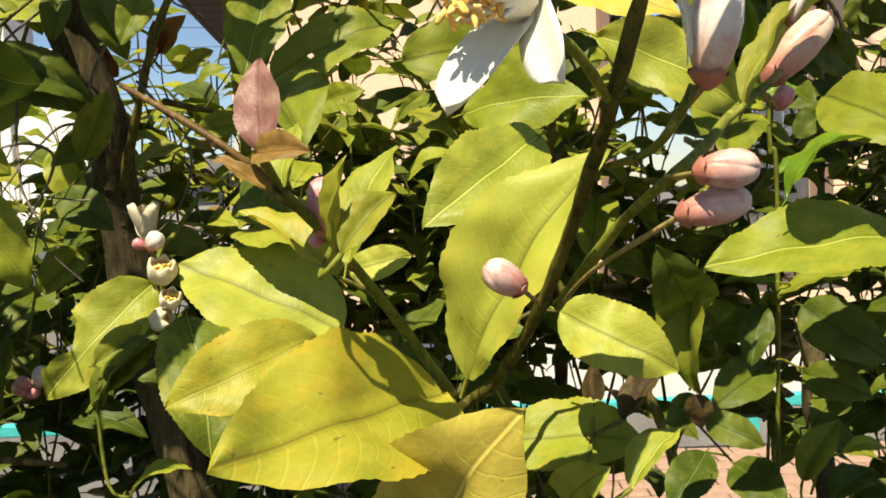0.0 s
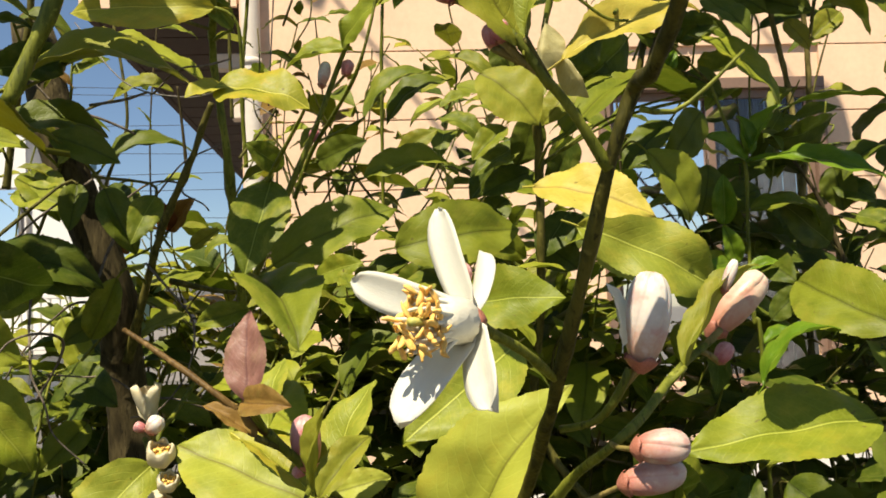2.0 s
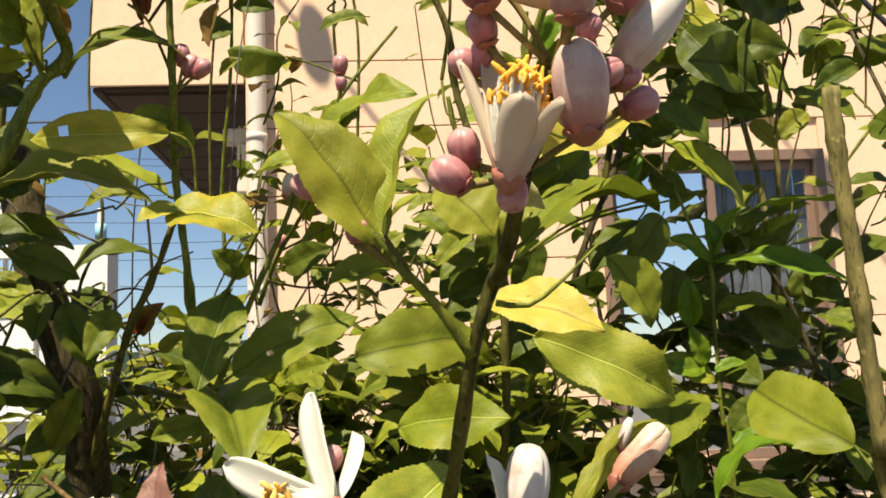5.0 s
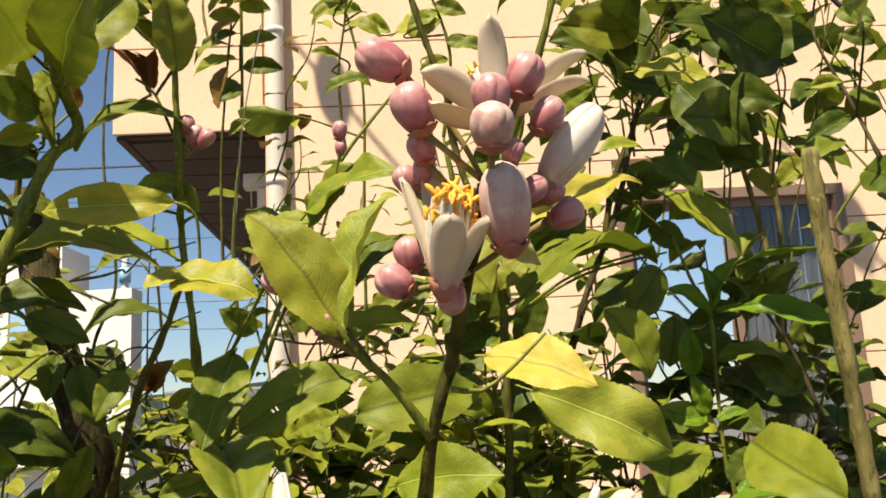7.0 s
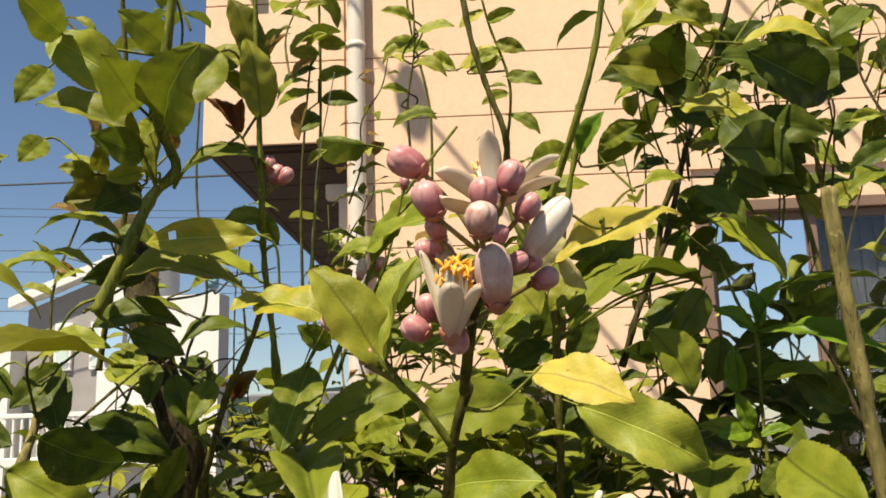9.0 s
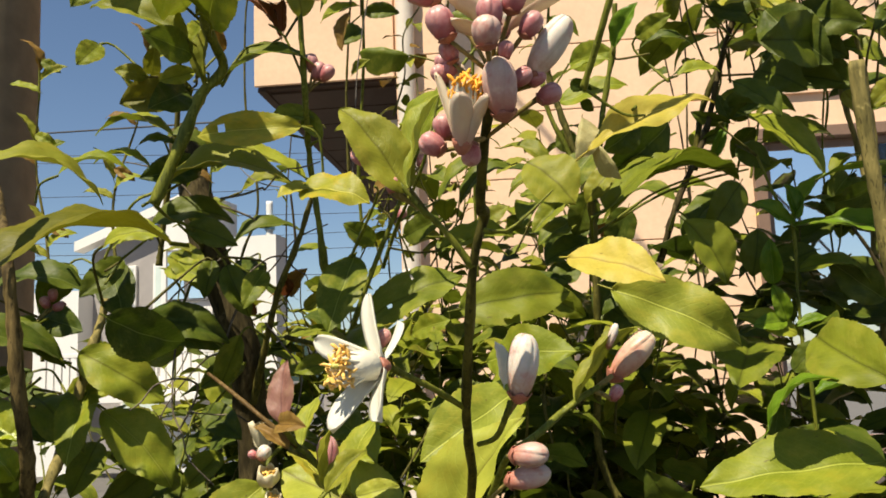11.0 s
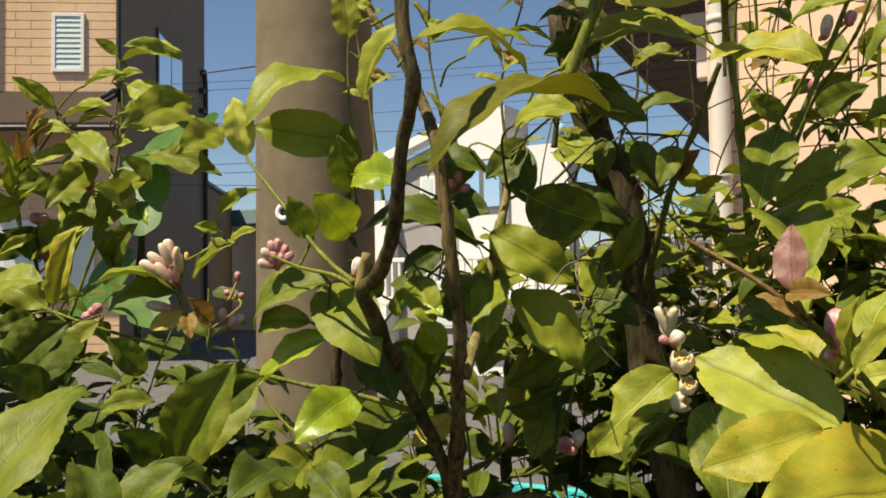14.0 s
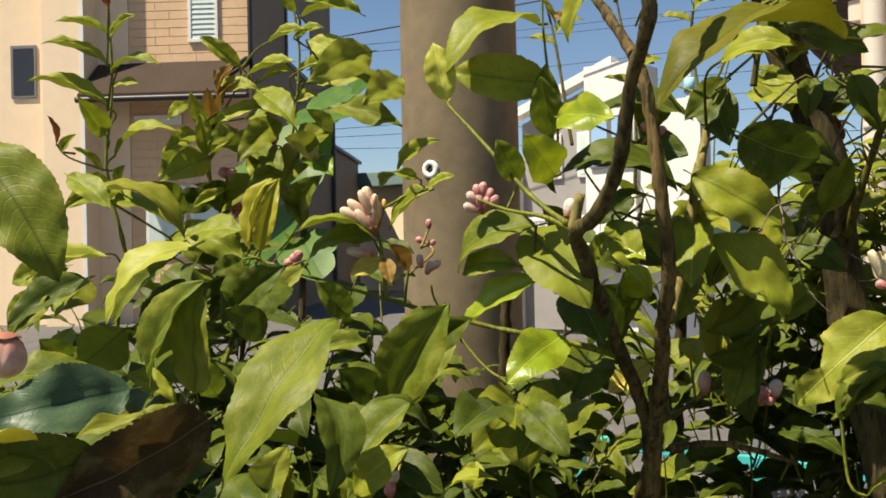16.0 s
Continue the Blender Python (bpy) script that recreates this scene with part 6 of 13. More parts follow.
leaf(tree_stump, (0.321, 0.623, 1.308), (0.174, 0.601, 1.294), 0.064, (0.05, -0.70, 0.71), "flat", LIGHT)
leaf(tree_stump, (0.268, 0.826, 1.655), (0.347, 0.815, 1.591), 0.056, (0.10, -0.62, 0.78), "flat", LIGHT)
leaf(tree_stump, (0.113, 0.684, 1.537), (0.250, 0.774, 1.575), 0.079, (-0.05, -0.32, 0.94), "arch", GREEN)
leaf(tree_stump, (0.187, 0.724, 1.528), (0.228, 0.727, 1.468), 0.046, (0.1, -0.8, 0.55), "fold", GREEN)
leaf(tree_stump, (0.249, 0.815, 1.415), (0.224, 0.685, 1.374), 0.065, (0.24, -0.28, 0.93), "flat", GREEN)
leaf(tree_stump, (0.300, 0.827, 1.417), (0.241, 0.820, 1.442), 0.030, (0.12, -0.84, 0.54), "flat", LIGHT)
leaf(tree_stump, (0.234, 0.729, 1.750), (0.303, 0.715, 1.732), 0.035, (-0.19, -0.82, 0.54), "wavy", YELLOWISH)
leaf(tree_stump, (0.102, 0.600, 1.574), (0.211, 0.619, 1.626), 0.036, (0.05, -0.80, 0.60), "wavy", YELLOW)
leaf(tree_stump, (0.186, 0.664, 1.654), (0.226, 0.674, 1.662), 0.020, (0.02, -0.72, 0.69), "fold", LIGHT)
leaf(tree_stump, (0.292, 0.801, 1.761), (0.338, 0.756, 1.683), 0.056, (-0.60, -0.70, 0.38), "flat", DARK)
leaf(tree_stump, (0.247, 0.751, 1.797), (0.169, 0.727, 1.800), 0.041, (0.16, -0.97, -0.16), "flat", OLIVE)
leaf(tree_stump, (0.228, 0.769, 1.806), (0.232, 0.686, 1.812), 0.046, (-0.65, -0.10, -0.75), "flat", DARK)
leaf(tree_stump, (0.290, 0.789, 1.823), (0.403, 0.845, 1.815), 0.059, (0.34, -0.85, 0.40), "flat", DARK)
leaf(tree_stump, (0.366, 0.845, 1.811), (0.431, 0.795, 1.803), 0.046, (-0.70, -0.72, -0.03), "flat", DARK)
leaf(tree_stump, (0.363, 0.836, 1.853), (0.422, 0.810, 1.829), 0.039, (-0.59, -0.81, -0.01), "flat", DARK)
leaf(tree_stump, (0.329, 0.864, 1.706), (0.373, 0.840, 1.683), 0.031, (-0.59, -0.79, 0.16), "fold", DARK)
leaf(tree_stump, (0.287, 0.860, 1.714), (0.321, 0.798, 1.675), 0.045, (-0.79, -0.46, 0.40), "flat", DARK)
leaf(tree_stump, (0.249, 0.867, 1.674), (0.288, 0.829, 1.668), 0.031, (-0.75, -0.65, 0.10), "fold", DARK)
leaf(tree_stump, (0.260, 0.856, 1.628), (0.286, 0.826, 1.597), 0.028, (-0.61, -0.64, 0.46), "flat", DARK)
leaf(tree_stump, (0.249, 0.884, 1.585), (0.192, 0.840, 1.535), 0.041, (-0.10, -0.60, 0.80), "flat", DARK)
leaf(tree_stump, (0.421, 0.788, 1.747), (0.388, 0.768, 1.715), 0.023, (-0.03, -0.73, 0.69), "fold", DARK)
leaf(tree_stump, (0.441, 0.762, 1.726), (0.468, 0.757, 1.706), 0.030, (-0.50, -0.87, 0.03), "curl", GREEN)
leaf(tree_stump, (0.444, 0.776, 1.708), (0.399, 0.763, 1.684), 0.025, (0.08, -0.88, 0.46), "fold", DARK)
leaf(tree_stump, (0.435, 0.747, 1.804), (0.456, 0.721, 1.782), 0.021, (-0.82, -0.53, 0.22), "wavy", GREEN)
leaf(tree_stump, (0.443, 0.761, 1.787), (0.471, 0.754, 1.773), 0.018, (-0.49, -0.87, -0.04), "flat", DARK)
leaf(tree_stump, (0.431, 0.727, 1.641), (0.436, 0.672, 1.611), 0.036, (-0.81, -0.23, 0.54), "flat", DARK)
leaf(tree_stump, (0.407, 0.737, 1.585), (0.452, 0.740, 1.578), 0.022, (0.05, -0.61, 0.79), "arch", DARK)
leaf(tree_stump, (0.306, 0.823, 1.529), (0.263, 0.809, 1.556), 0.025, (0.31, -0.79, 0.53), "fold", SPRIG)
leaf(tree_stump, (0.307, 0.822, 1.535), (0.338, 0.816, 1.587), 0.029, (-0.70, -0.43, 0.57), "fold", SPRIG)
leaf(tree_stump, (0.307, 0.822, 1.531), (0.419, 0.765, 1.506), 0.046, (0.10, -0.55, 0.83), "flat", SPRIG)
leaf(tree_stump, (0.310, 0.821, 1.537), (0.301, 0.826, 1.578), 0.020, (0.36, -0.79, 0.49), "fold", SPRIG)
leaf(tree_stump, (0.280, 0.821, 1.470), (0.278, 0.807, 1.516), 0.023, (-0.32, -0.95, 0.03), "fold", SPRIG)
leaf(tree_stump, (0.290, 0.824, 1.431), (0.279, 0.816, 1.469), 0.019, (-0.04, -0.99, 0.14), "fold", SPRIG)
leaf(tree_stump, (0.300, 0.825, 1.425), (0.331, 0.825, 1.433), 0.015, (-0.19, -0.67, 0.72), "fold", SPRIG)
leaf(tree_stump, (0.290, 0.824, 1.431), (0.253, 0.805, 1.428), 0.020, (0.33, -0.86, 0.39), "flat", SPRIG)
leaf(tree_stump, (0.310, 0.829, 1.353), (0.360, 0.838, 1.368), 0.025, (-0.24, -0.27, 0.93), "fold", SPRIG)
leaf(tree_stump, (0.307, 0.825, 1.482), (0.382, 0.839, 1.473), 0.036, (0.09, -0.49, 0.87), "arch", GREEN)
leaf(tree_stump, (0.323, 0.864, 1.438), (0.338, 0.808, 1.415), 0.035, (-0.68, -0.31, 0.66), "flat", DARK)
leaf(tree_stump, (0.265, 0.669, 1.381), (0.292, 0.661, 1.406), 0.021, (-0.37, -0.87, 0.32), "flat", DARK)
leaf(tree_stump, (0.416, 0.880, 1.582), (0.345, 0.862, 1.552), 0.042, (-0.26, -0.66, -0.71), "flat", DARK)
leaf(tree_stump, (0.326, 0.761, 1.569), (0.412, 0.740, 1.575), 0.030, (0.10, -0.22, 0.97), "flat", DARK)
leaf(tree_stump, (0.399, 0.865, 1.451), (0.338, 0.835, 1.492), 0.041, (0.07, -0.99, -0.09), "flat", DARK)
leaf(tree_stump, (0.014, 0.554, 1.398), (0.085, 0.519, 1.406), 0.042, (-0.50, -0.81, 0.30), "wavy", LIGHT)
leaf(tree_stump, (0.230, 0.595, 1.337), (0.283, 0.592, 1.378), 0.032, (-0.54, -0.09, 0.84), "arch", SPRIG)
leaf(tree_stump, (0.170, 0.616, 1.257), (0.136, 0.552, 1.306), 0.043, (0.09, -0.84, -0.53), "flat", DARK)
leaf(tree_stump, (0.168, 0.598, 1.290), (0.161, 0.593, 1.207), 0.040, (-0.79, -0.49, 0.37), "fold", GREEN)
leaf(tree_stump, (0.287, 0.792, 1.186), (0.222, 0.739, 1.161), 0.043, (0.19, -0.59, 0.78), "flat", DARK)
leaf(tree_stump, (0.326, 0.743, 1.194), (0.339, 0.689, 1.240), 0.040, (-0.85, -0.52, -0.08), "flat", DARK)
leaf(tree_stump, (0.297, 0.742, 1.186), (0.330, 0.691, 1.177), 0.034, (-0.71, -0.45, 0.53), "flat", DARK)
leaf(tree_stump, (0.300, 0.797, 1.257), (0.249, 0.797, 1.262), 0.024, (-0.01, -0.30, 0.95), "flat", SPRIG)
leaf(tree_stump, (0.299, 0.796, 1.247), (0.374, 0.797, 1.264), 0.036, (-0.24, -0.13, 0.96), "flat", GREEN)
leaf(tree_stump, (0.305, 0.789, 1.130), (0.365, 0.787, 1.107), 0.031, (-0.07, -0.91, 0.41), "flat", DARK)
leaf(tree_stump, (0.164, 0.593, 1.207), (0.169, 0.591, 1.184), 0.019, (-0.30, -0.90, 0.31), "curl", DRY_SHADED)
leaf(tree_stump, (0.068, 0.839, 1.691), (0.144, 0.839, 1.711), 0.037, (-0.17, -0.80, 0.58), "flat", LIGHT)
leaf(tree_stump, (0.082, 0.834, 1.736), (0.129, 0.797, 1.732), 0.034, (-0.69, -0.72, -0.05), "flat", LIGHT)
leaf(tree_stump, (0.344, 0.793, 1.719), (0.277, 0.717, 1.697), 0.058, (0.76, -0.65, -0.07), "flat", DARK)
leaf(tree_stump, (-0.128, 0.929, 1.802), (-0.194, 0.924, 1.819), 0.032, (0.08, -0.75, 0.65), "curl", GREEN)
leaf(tree_stump, (-0.192, 0.944, 1.873), (-0.144, 0.946, 1.870), 0.023, (-0.08, -0.99, -0.07), "fold", DARK)
leaf(tree_stump, (-0.194, 0.938, 1.900), (-0.149, 0.939, 1.908), 0.022, (-0.07, -0.99, 0.16), "fold", GREEN)
leaf(tree_stump, (-0.197, 0.947, 1.853), (-0.219, 0.916, 1.821), 0.027, (0.65, -0.63, 0.42), "fold", DARK)
leaf(tree_stump, (-0.197, 0.936, 1.914), (-0.246, 0.937, 1.896), 0.025, (-0.21, -0.82, 0.54), "fold", DARK)
leaf(tree_stump, (-0.199, 0.941, 1.883), (-0.254, 0.942, 1.869), 0.027, (-0.18, -0.76, 0.63), "fold", LIGHT)
leaf(tree_stump, (-0.192, 0.932, 1.934), (-0.227, 0.920, 1.931), 0.021, (0.27, -0.96, -0.12), "fold", OLIVE)
leaf(tree_stump, (-0.191, 0.929, 1.947), (-0.154, 0.932, 1.939), 0.021, (-0.13, -0.99, -0.08), "fold", OLIVE)
leaf(tree_stump, (-0.035, 0.864, 1.896), (-0.095, 0.861, 1.899), 0.028, (-0.05, -0.95, 0.31), "fold", LIGHT)
leaf(tree_stump, (-0.033, 0.866, 1.884), (-0.002, 0.842, 1.857), 0.023, (-0.64, -0.71, 0.30), "fold", LIGHT)
leaf(tree_stump, (0.001, 0.870, 1.869), (0.060, 0.868, 1.891), 0.029, (-0.15, -0.92, 0.37), "flat", YELLOWISH)
leaf(tree_stump, (0.017, 0.824, 1.847), (0.055, 0.810, 1.854), 0.022, (-0.36, -0.92, -0.19), "flat", OLIVE)
leaf(tree_stump, (-0.022, 0.784, 1.783), (-0.069, 0.784, 1.774), 0.022, (-0.14, -0.80, 0.58), "fold", GREEN)

# leaves between the shoot and the house
leaf(tree_stump, (0.227, 0.756, 1.582), (0.109, 0.718, 1.538), 0.036, (0.00, -0.60, 0.80), "arch", GREEN)
leaf(tree_stump, (0.107, 0.731, 1.608), (0.070, 0.715, 1.564), 0.036, (0.05, -0.75, 0.66), "flat", GREEN)
leaf(tree_stump, (0.180, 0.738, 1.630), (0.121, 0.721, 1.579), 0.052, (-0.07, -0.72, -0.69), "flat", DARK)
leaf(tree_stump, (0.019, 0.750, 1.603), (-0.035, 0.733, 1.565), 0.032, (0.00, -0.60, 0.80), "arch", DARK)
leaf(tree_stump, (0.009, 0.748, 1.621), (0.067, 0.733, 1.588), 0.024, (0.00, -0.60, 0.80), "arch", OLIVE)
leaf(tree_stump, (0.246, 0.748, 1.670), (0.288, 0.733, 1.629), 0.036, (0.05, -0.75, 0.66), "flat", DARK)
leaf(tree_stump, (0.247, 0.762, 1.568), (0.212, 0.754, 1.521), 0.040, (-0.15, -0.70, -0.70), "flat", DARK)
leaf(tree_stump, (0.097, 0.647, 1.618), (0.090, 0.641, 1.579), 0.026, (-0.3, -0.55, 0.78), "curl", WILTED)
leaf(tree_stump, (0.070, 0.755, 1.560), (0.038, 0.737, 1.528), 0.024, (0.05, -0.75, 0.66), "fold", GREEN)
leaf(tree_stump, (0.126, 0.783, 1.484), (0.096, 0.767, 1.443), 0.034, (0.05, -0.75, 0.66), "flat", DARK)
stem(tree_stump, "twig", [(0.097, 0.765, 1.522), (0.162, 0.761, 1.564), (0.227, 0.756, 1.582)], 0.0016, 0.0010, SHOOT)
stem(tree_stump, "twig", [(0.097, 0.765, 1.548), (0.102, 0.748, 1.590), (0.107, 0.731, 1.608)], 0.0016, 0.0010, SHOOT)
stem(tree_stump, "twig", [(0.097, 0.765, 1.563), (0.142, 0.758, 1.605), (0.188, 0.752, 1.623)], 0.0016, 0.0010, SHOOT)
stem(tree_stump, "twig", [(0.097, 0.765, 1.525), (0.177, 0.771, 1.567), (0.258, 0.777, 1.585)], 0.0016, 0.0010, SHOOT)

# forked stems and their leaves
stem(tree_fork, "trunk", [(-0.500, 0.720, 0.000), (-0.490, 0.700, 0.500), (-0.470, 0.670, 1.000), (-0.392, 0.556, 1.168), (-0.385, 0.523, 1.225), (-0.382, 0.475, 1.279), (-0.371, 0.408, 1.342), (-0.366, 0.380, 1.369), (-0.352, 0.368, 1.374), (-0.333, 0.356, 1.385), (-0.316, 0.342, 1.403), (-0.304, 0.330, 1.420), (-0.289, 0.314, 1.458), (-0.274, 0.300, 1.479), (-0.265, 0.290, 1.496), (-0.270, 0.288, 1.520), (-0.272, 0.288, 1.550), (-0.281, 0.300, 1.625)], 0.0125, 0.0036, BARK_OLIVE)
stem(tree_fork, "branch", [(-0.391, 0.558, 1.138), (-0.380, 0.539, 1.193), (-0.359, 0.510, 1.258), (-0.350, 0.492, 1.293), (-0.332, 0.465, 1.336), (-0.329, 0.448, 1.389), (-0.334, 0.446, 1.446), (-0.346, 0.452, 1.494), (-0.397, 0.505, 1.554), (-0.447, 0.550, 1.604), (-0.498, 0.590, 1.653), (-0.573, 0.640, 1.741)], 0.0076, 0.0026, BARK_LIGHT)
stem(tree_fork, "branch", [(-0.351, 0.510, 1.296), (-0.356, 0.546, 1.342), (-0.353, 0.568, 1.397), (-0.346, 0.593, 1.469)], 0.0047, 0.0039, STUMP)
stem(tree_fork, "branch", [(-0.368, 0.380, 1.370), (-0.360, 0.378, 1.397)], 0.0043, 0.0037, STUMP)
stem(tree_fork, "branch", [(-0.371, 0.378, 1.376), (-0.403, 0.381, 1.398), (-0.449, 0.392, 1.439), (-0.498, 0.405, 1.481)], 0.0023, 0.0011, SHOOT)
stem(tree_fork, "branch", [(-0.369, 0.379, 1.372), (-0.391, 0.378, 1.382), (-0.427, 0.384, 1.389), (-0.460, 0.387, 1.400)], 0.0020, 0.0010, SHOOT)
stem(tree_fork, "branch", [(-0.412, 0.439, 1.418), (-0.439, 0.473, 1.456), (-0.444, 0.480, 1.501), (-0.454, 0.489, 1.554), (-0.453, 0.488, 1.593)], 0.0017, 0.0009, SHOOT)
stem(tree_fork, "branch", [(-0.298, 0.671, 1.154), (-0.341, 0.609, 1.178), (-0.377, 0.565, 1.178)], 0.0020, 0.0034, BARK_LIGHT)
stem(tree_fork, "branch", [(-0.379, 0.539, 1.203), (-0.380, 0.620, 1.209), (-0.366, 0.685, 1.231), (-0.334, 0.704, 1.239)], 0.0031, 0.0016, TWIG)
stem(tree_fork, "branch", [(-0.387, 0.484, 1.269), (-0.438, 0.476, 1.281), (-0.498, 0.475, 1.288), (-0.561, 0.448, 1.305), (-0.634, 0.422, 1.326), (-0.680, 0.398, 1.342), (-0.733, 0.389, 1.358)], 0.0028, 0.0012, SHOOT)
stem(tree_fork, "branch", [(-0.377, 0.417, 1.329), (-0.395, 0.406, 1.341), (-0.420, 0.403, 1.338)], 0.0016, 0.0009, SHOOT)
stem(tree_fork, "branch", [(-0.439, 0.476, 1.276), (-0.481, 0.452, 1.248), (-0.547, 0.456, 1.303), (-0.555, 0.450, 1.329)], 0.0016, 0.0009, SHOOT)
leaf(tree_fork, (-0.499, 0.407, 1.483), (-0.508, 0.399, 1.533), 0.026, (0.54, -0.78, 0.31), "flat", PALE)
leaf(tree_fork, (-0.444, 0.480, 1.501), (-0.499, 0.417, 1.511), 0.043, (0.68, -0.73, 0.13), "flat", LIGHT)
leaf(tree_fork, (-0.457, 0.487, 1.556), (-0.494, 0.397, 1.511), 0.050, (0.23, -0.44, 0.87), "arch", LIGHT)
leaf(tree_fork, (-0.453, 0.488, 1.593), (-0.456, 0.484, 1.644), 0.025, (0.45, -0.84, 0.29), "flat", OLIVE)
leaf(tree_fork, (-0.359, 0.428, 1.578), (-0.395, 0.421, 1.520), 0.032, (-0.25, -0.84, 0.48), "fold", LIGHT)
leaf(tree_fork, (-0.193, 0.427, 1.490), (-0.276, 0.320, 1.458), 0.065, (0.06, -0.32, 0.95), "arch", DULL)
leaf(tree_fork, (-0.406, 0.428, 1.463), (-0.345, 0.402, 1.451), 0.032, (-0.40, -0.80, 0.44), "wavy", GLOSS)
leaf(tree_fork, (-0.410, 0.429, 1.416), (-0.402, 0.374, 1.444), 0.035, (0.84, -0.31, -0.45), "wavy", GLOSS)
leaf(tree_fork, (-0.426, 0.452, 1.453), (-0.418, 0.426, 1.496), 0.028, (0.54, -0.81, -0.23), "fold", GREEN)
leaf(tree_fork, (-0.423, 0.397, 1.412), (-0.422, 0.367, 1.439), 0.022, (0.77, -0.56, -0.29), "flat", GREEN)
leaf(tree_fork, (-0.405, 0.426, 1.289), (-0.415, 0.363, 1.264), 0.038, (0.67, -0.28, 0.69), "wavy", GLOSS)
leaf(tree_fork, (-0.553, 0.463, 1.305), (-0.548, 0.381, 1.229), 0.056, (0.57, -0.37, 0.74), "fold", GREEN)
leaf(tree_fork, (-0.420, 0.415, 1.333), (-0.485, 0.401, 1.295), 0.036, (-0.18, -0.70, 0.69), "fold", GLOSS)
leaf(tree_fork, (-0.419, 0.413, 1.377), (-0.489, 0.396, 1.345), 0.037, (-0.06, -0.77, 0.63), "arch", GREEN)
leaf(tree_fork, (-0.433, 0.406, 1.346), (-0.485, 0.399, 1.342), 0.025, (0.01, -0.85, 0.53), "arch", GREEN)
leaf(tree_fork, (-0.437, 0.426, 1.373), (-0.365, 0.394, 1.322), 0.050, (-0.05, -0.67, 0.74), "flat", GREEN)
leaf(tree_fork, (-0.345, 0.549, 1.420), (-0.280, 0.578, 1.372), 0.043, (0.29, -0.91, 0.28), "wavy", LIGHT)
leaf(tree_fork, (-0.335, 0.570, 1.368), (-0.272, 0.582, 1.303), 0.048, (0.22, -0.75, 0.62), "wavy", LIGHT)
leaf(tree_fork, (-0.352, 0.574, 1.386), (-0.336, 0.520, 1.328), 0.036, (0.05, -0.60, 0.80), "wavy", LIGHT)
leaf(tree_fork, (-0.377, 0.578, 1.382), (-0.330, 0.574, 1.386), 0.026, (-0.17, -0.96, 0.24), "fold", LIGHT)
leaf(tree_fork, (-0.404, 0.515, 1.382), (-0.376, 0.496, 1.339), 0.030, (0.14, -0.68, 0.72), "fold", LIGHT)
leaf(tree_fork, (-0.369, 0.468, 1.342), (-0.352, 0.480, 1.319), 0.027, (0.44, -0.84, 0.31), "curl", GLOSS)
leaf(tree_fork, (-0.402, 0.572, 1.451), (-0.439, 0.516, 1.431), 0.033, (0.30, -0.46, 0.84), "flat", GREEN)
leaf(tree_fork, (-0.414, 0.588, 1.456), (-0.358, 0.572, 1.438), 0.032, (-0.30, -0.86, 0.42), "flat", DARK)
leaf(tree_fork, (-0.418, 0.588, 1.405), (-0.448, 0.570, 1.383), 0.022, (0.41, -0.86, 0.30), "flat", DARK)
leaf(tree_fork, (-0.319, 0.383, 1.548), (-0.262, 0.453, 1.534), 0.043, (0.41, -0.28, 0.87), "arch", OLIVE)
leaf(tree_fork, (-0.311, 0.530, 1.509), (-0.251, 0.531, 1.512), 0.028, (-0.09, -0.81, 0.58), "arch", LIGHT)
leaf(tree_fork, (-0.335, 0.600, 1.508), (-0.352, 0.560, 1.472), 0.026, (0.67, -0.22, 0.71), "flat", DARK)
leaf(tree_fork, (-0.326, 0.628, 1.456), (-0.257, 0.648, 1.424), 0.041, (0.15, -0.95, 0.27), "arch", DARK)
leaf(tree_fork, (-0.361, 0.617, 1.506), (-0.325, 0.584, 1.452), 0.038, (-0.03, -0.69, 0.72), "flat", DARK)
leaf(tree_fork, (-0.276, 0.548, 1.556), (-0.155, 0.586, 1.566), 0.060, (0.04, -0.53, 0.85), "arch", OLIVE)
leaf(tree_fork, (-0.263, 0.613, 1.594), (-0.290, 0.558, 1.575), 0.031, (0.86, -0.45, 0.26), "fold", DARK)
leaf(tree_fork, (-0.277, 0.667, 1.510), (-0.278, 0.650, 1.471), 0.022, (0.24, -0.76, 0.61), "fold", DARK)
leaf(tree_fork, (-0.285, 0.781, 1.463), (-0.277, 0.747, 1.481), 0.021, (0.17, -0.57, -0.80), "fold", RED)
leaf(tree_fork, (-0.421, 0.466, 1.236), (-0.396, 0.355, 1.220), 0.054, (0.32, -0.01, 0.95), "wavy", GREEN)
leaf(tree_fork, (-0.449, 0.425, 1.236), (-0.417, 0.331, 1.223), 0.050, (0.52, 0.12, 0.85), "wavy", GREEN)
leaf(tree_fork, (-0.449, 0.448, 1.246), (-0.391, 0.420, 1.220), 0.033, (-0.10, -0.56, 0.83), "flat", DARK)
leaf(tree_fork, (-0.423, 0.472, 1.325), (-0.370, 0.429, 1.289), 0.043, (-0.10, -0.52, 0.85), "flat", DARK)
leaf(tree_fork, (-0.435, 0.525, 1.271), (-0.408, 0.447, 1.240), 0.049, (0.34, -0.12, 0.93), "flat", DARK)
leaf(tree_fork, (-0.399, 0.571, 1.252), (-0.420, 0.534, 1.230), 0.026, (0.55, -0.56, 0.62), "wavy", YELLOW)
leaf(tree_fork, (-0.378, 0.618, 1.269), (-0.359, 0.590, 1.252), 0.021, (-0.06, -0.39, 0.92), "fold", YELLOWISH)
leaf(tree_fork, (-0.322, 0.685, 1.303), (-0.332, 0.607, 1.298), 0.039, (0.81, -0.13, 0.57), "flat", GREEN)
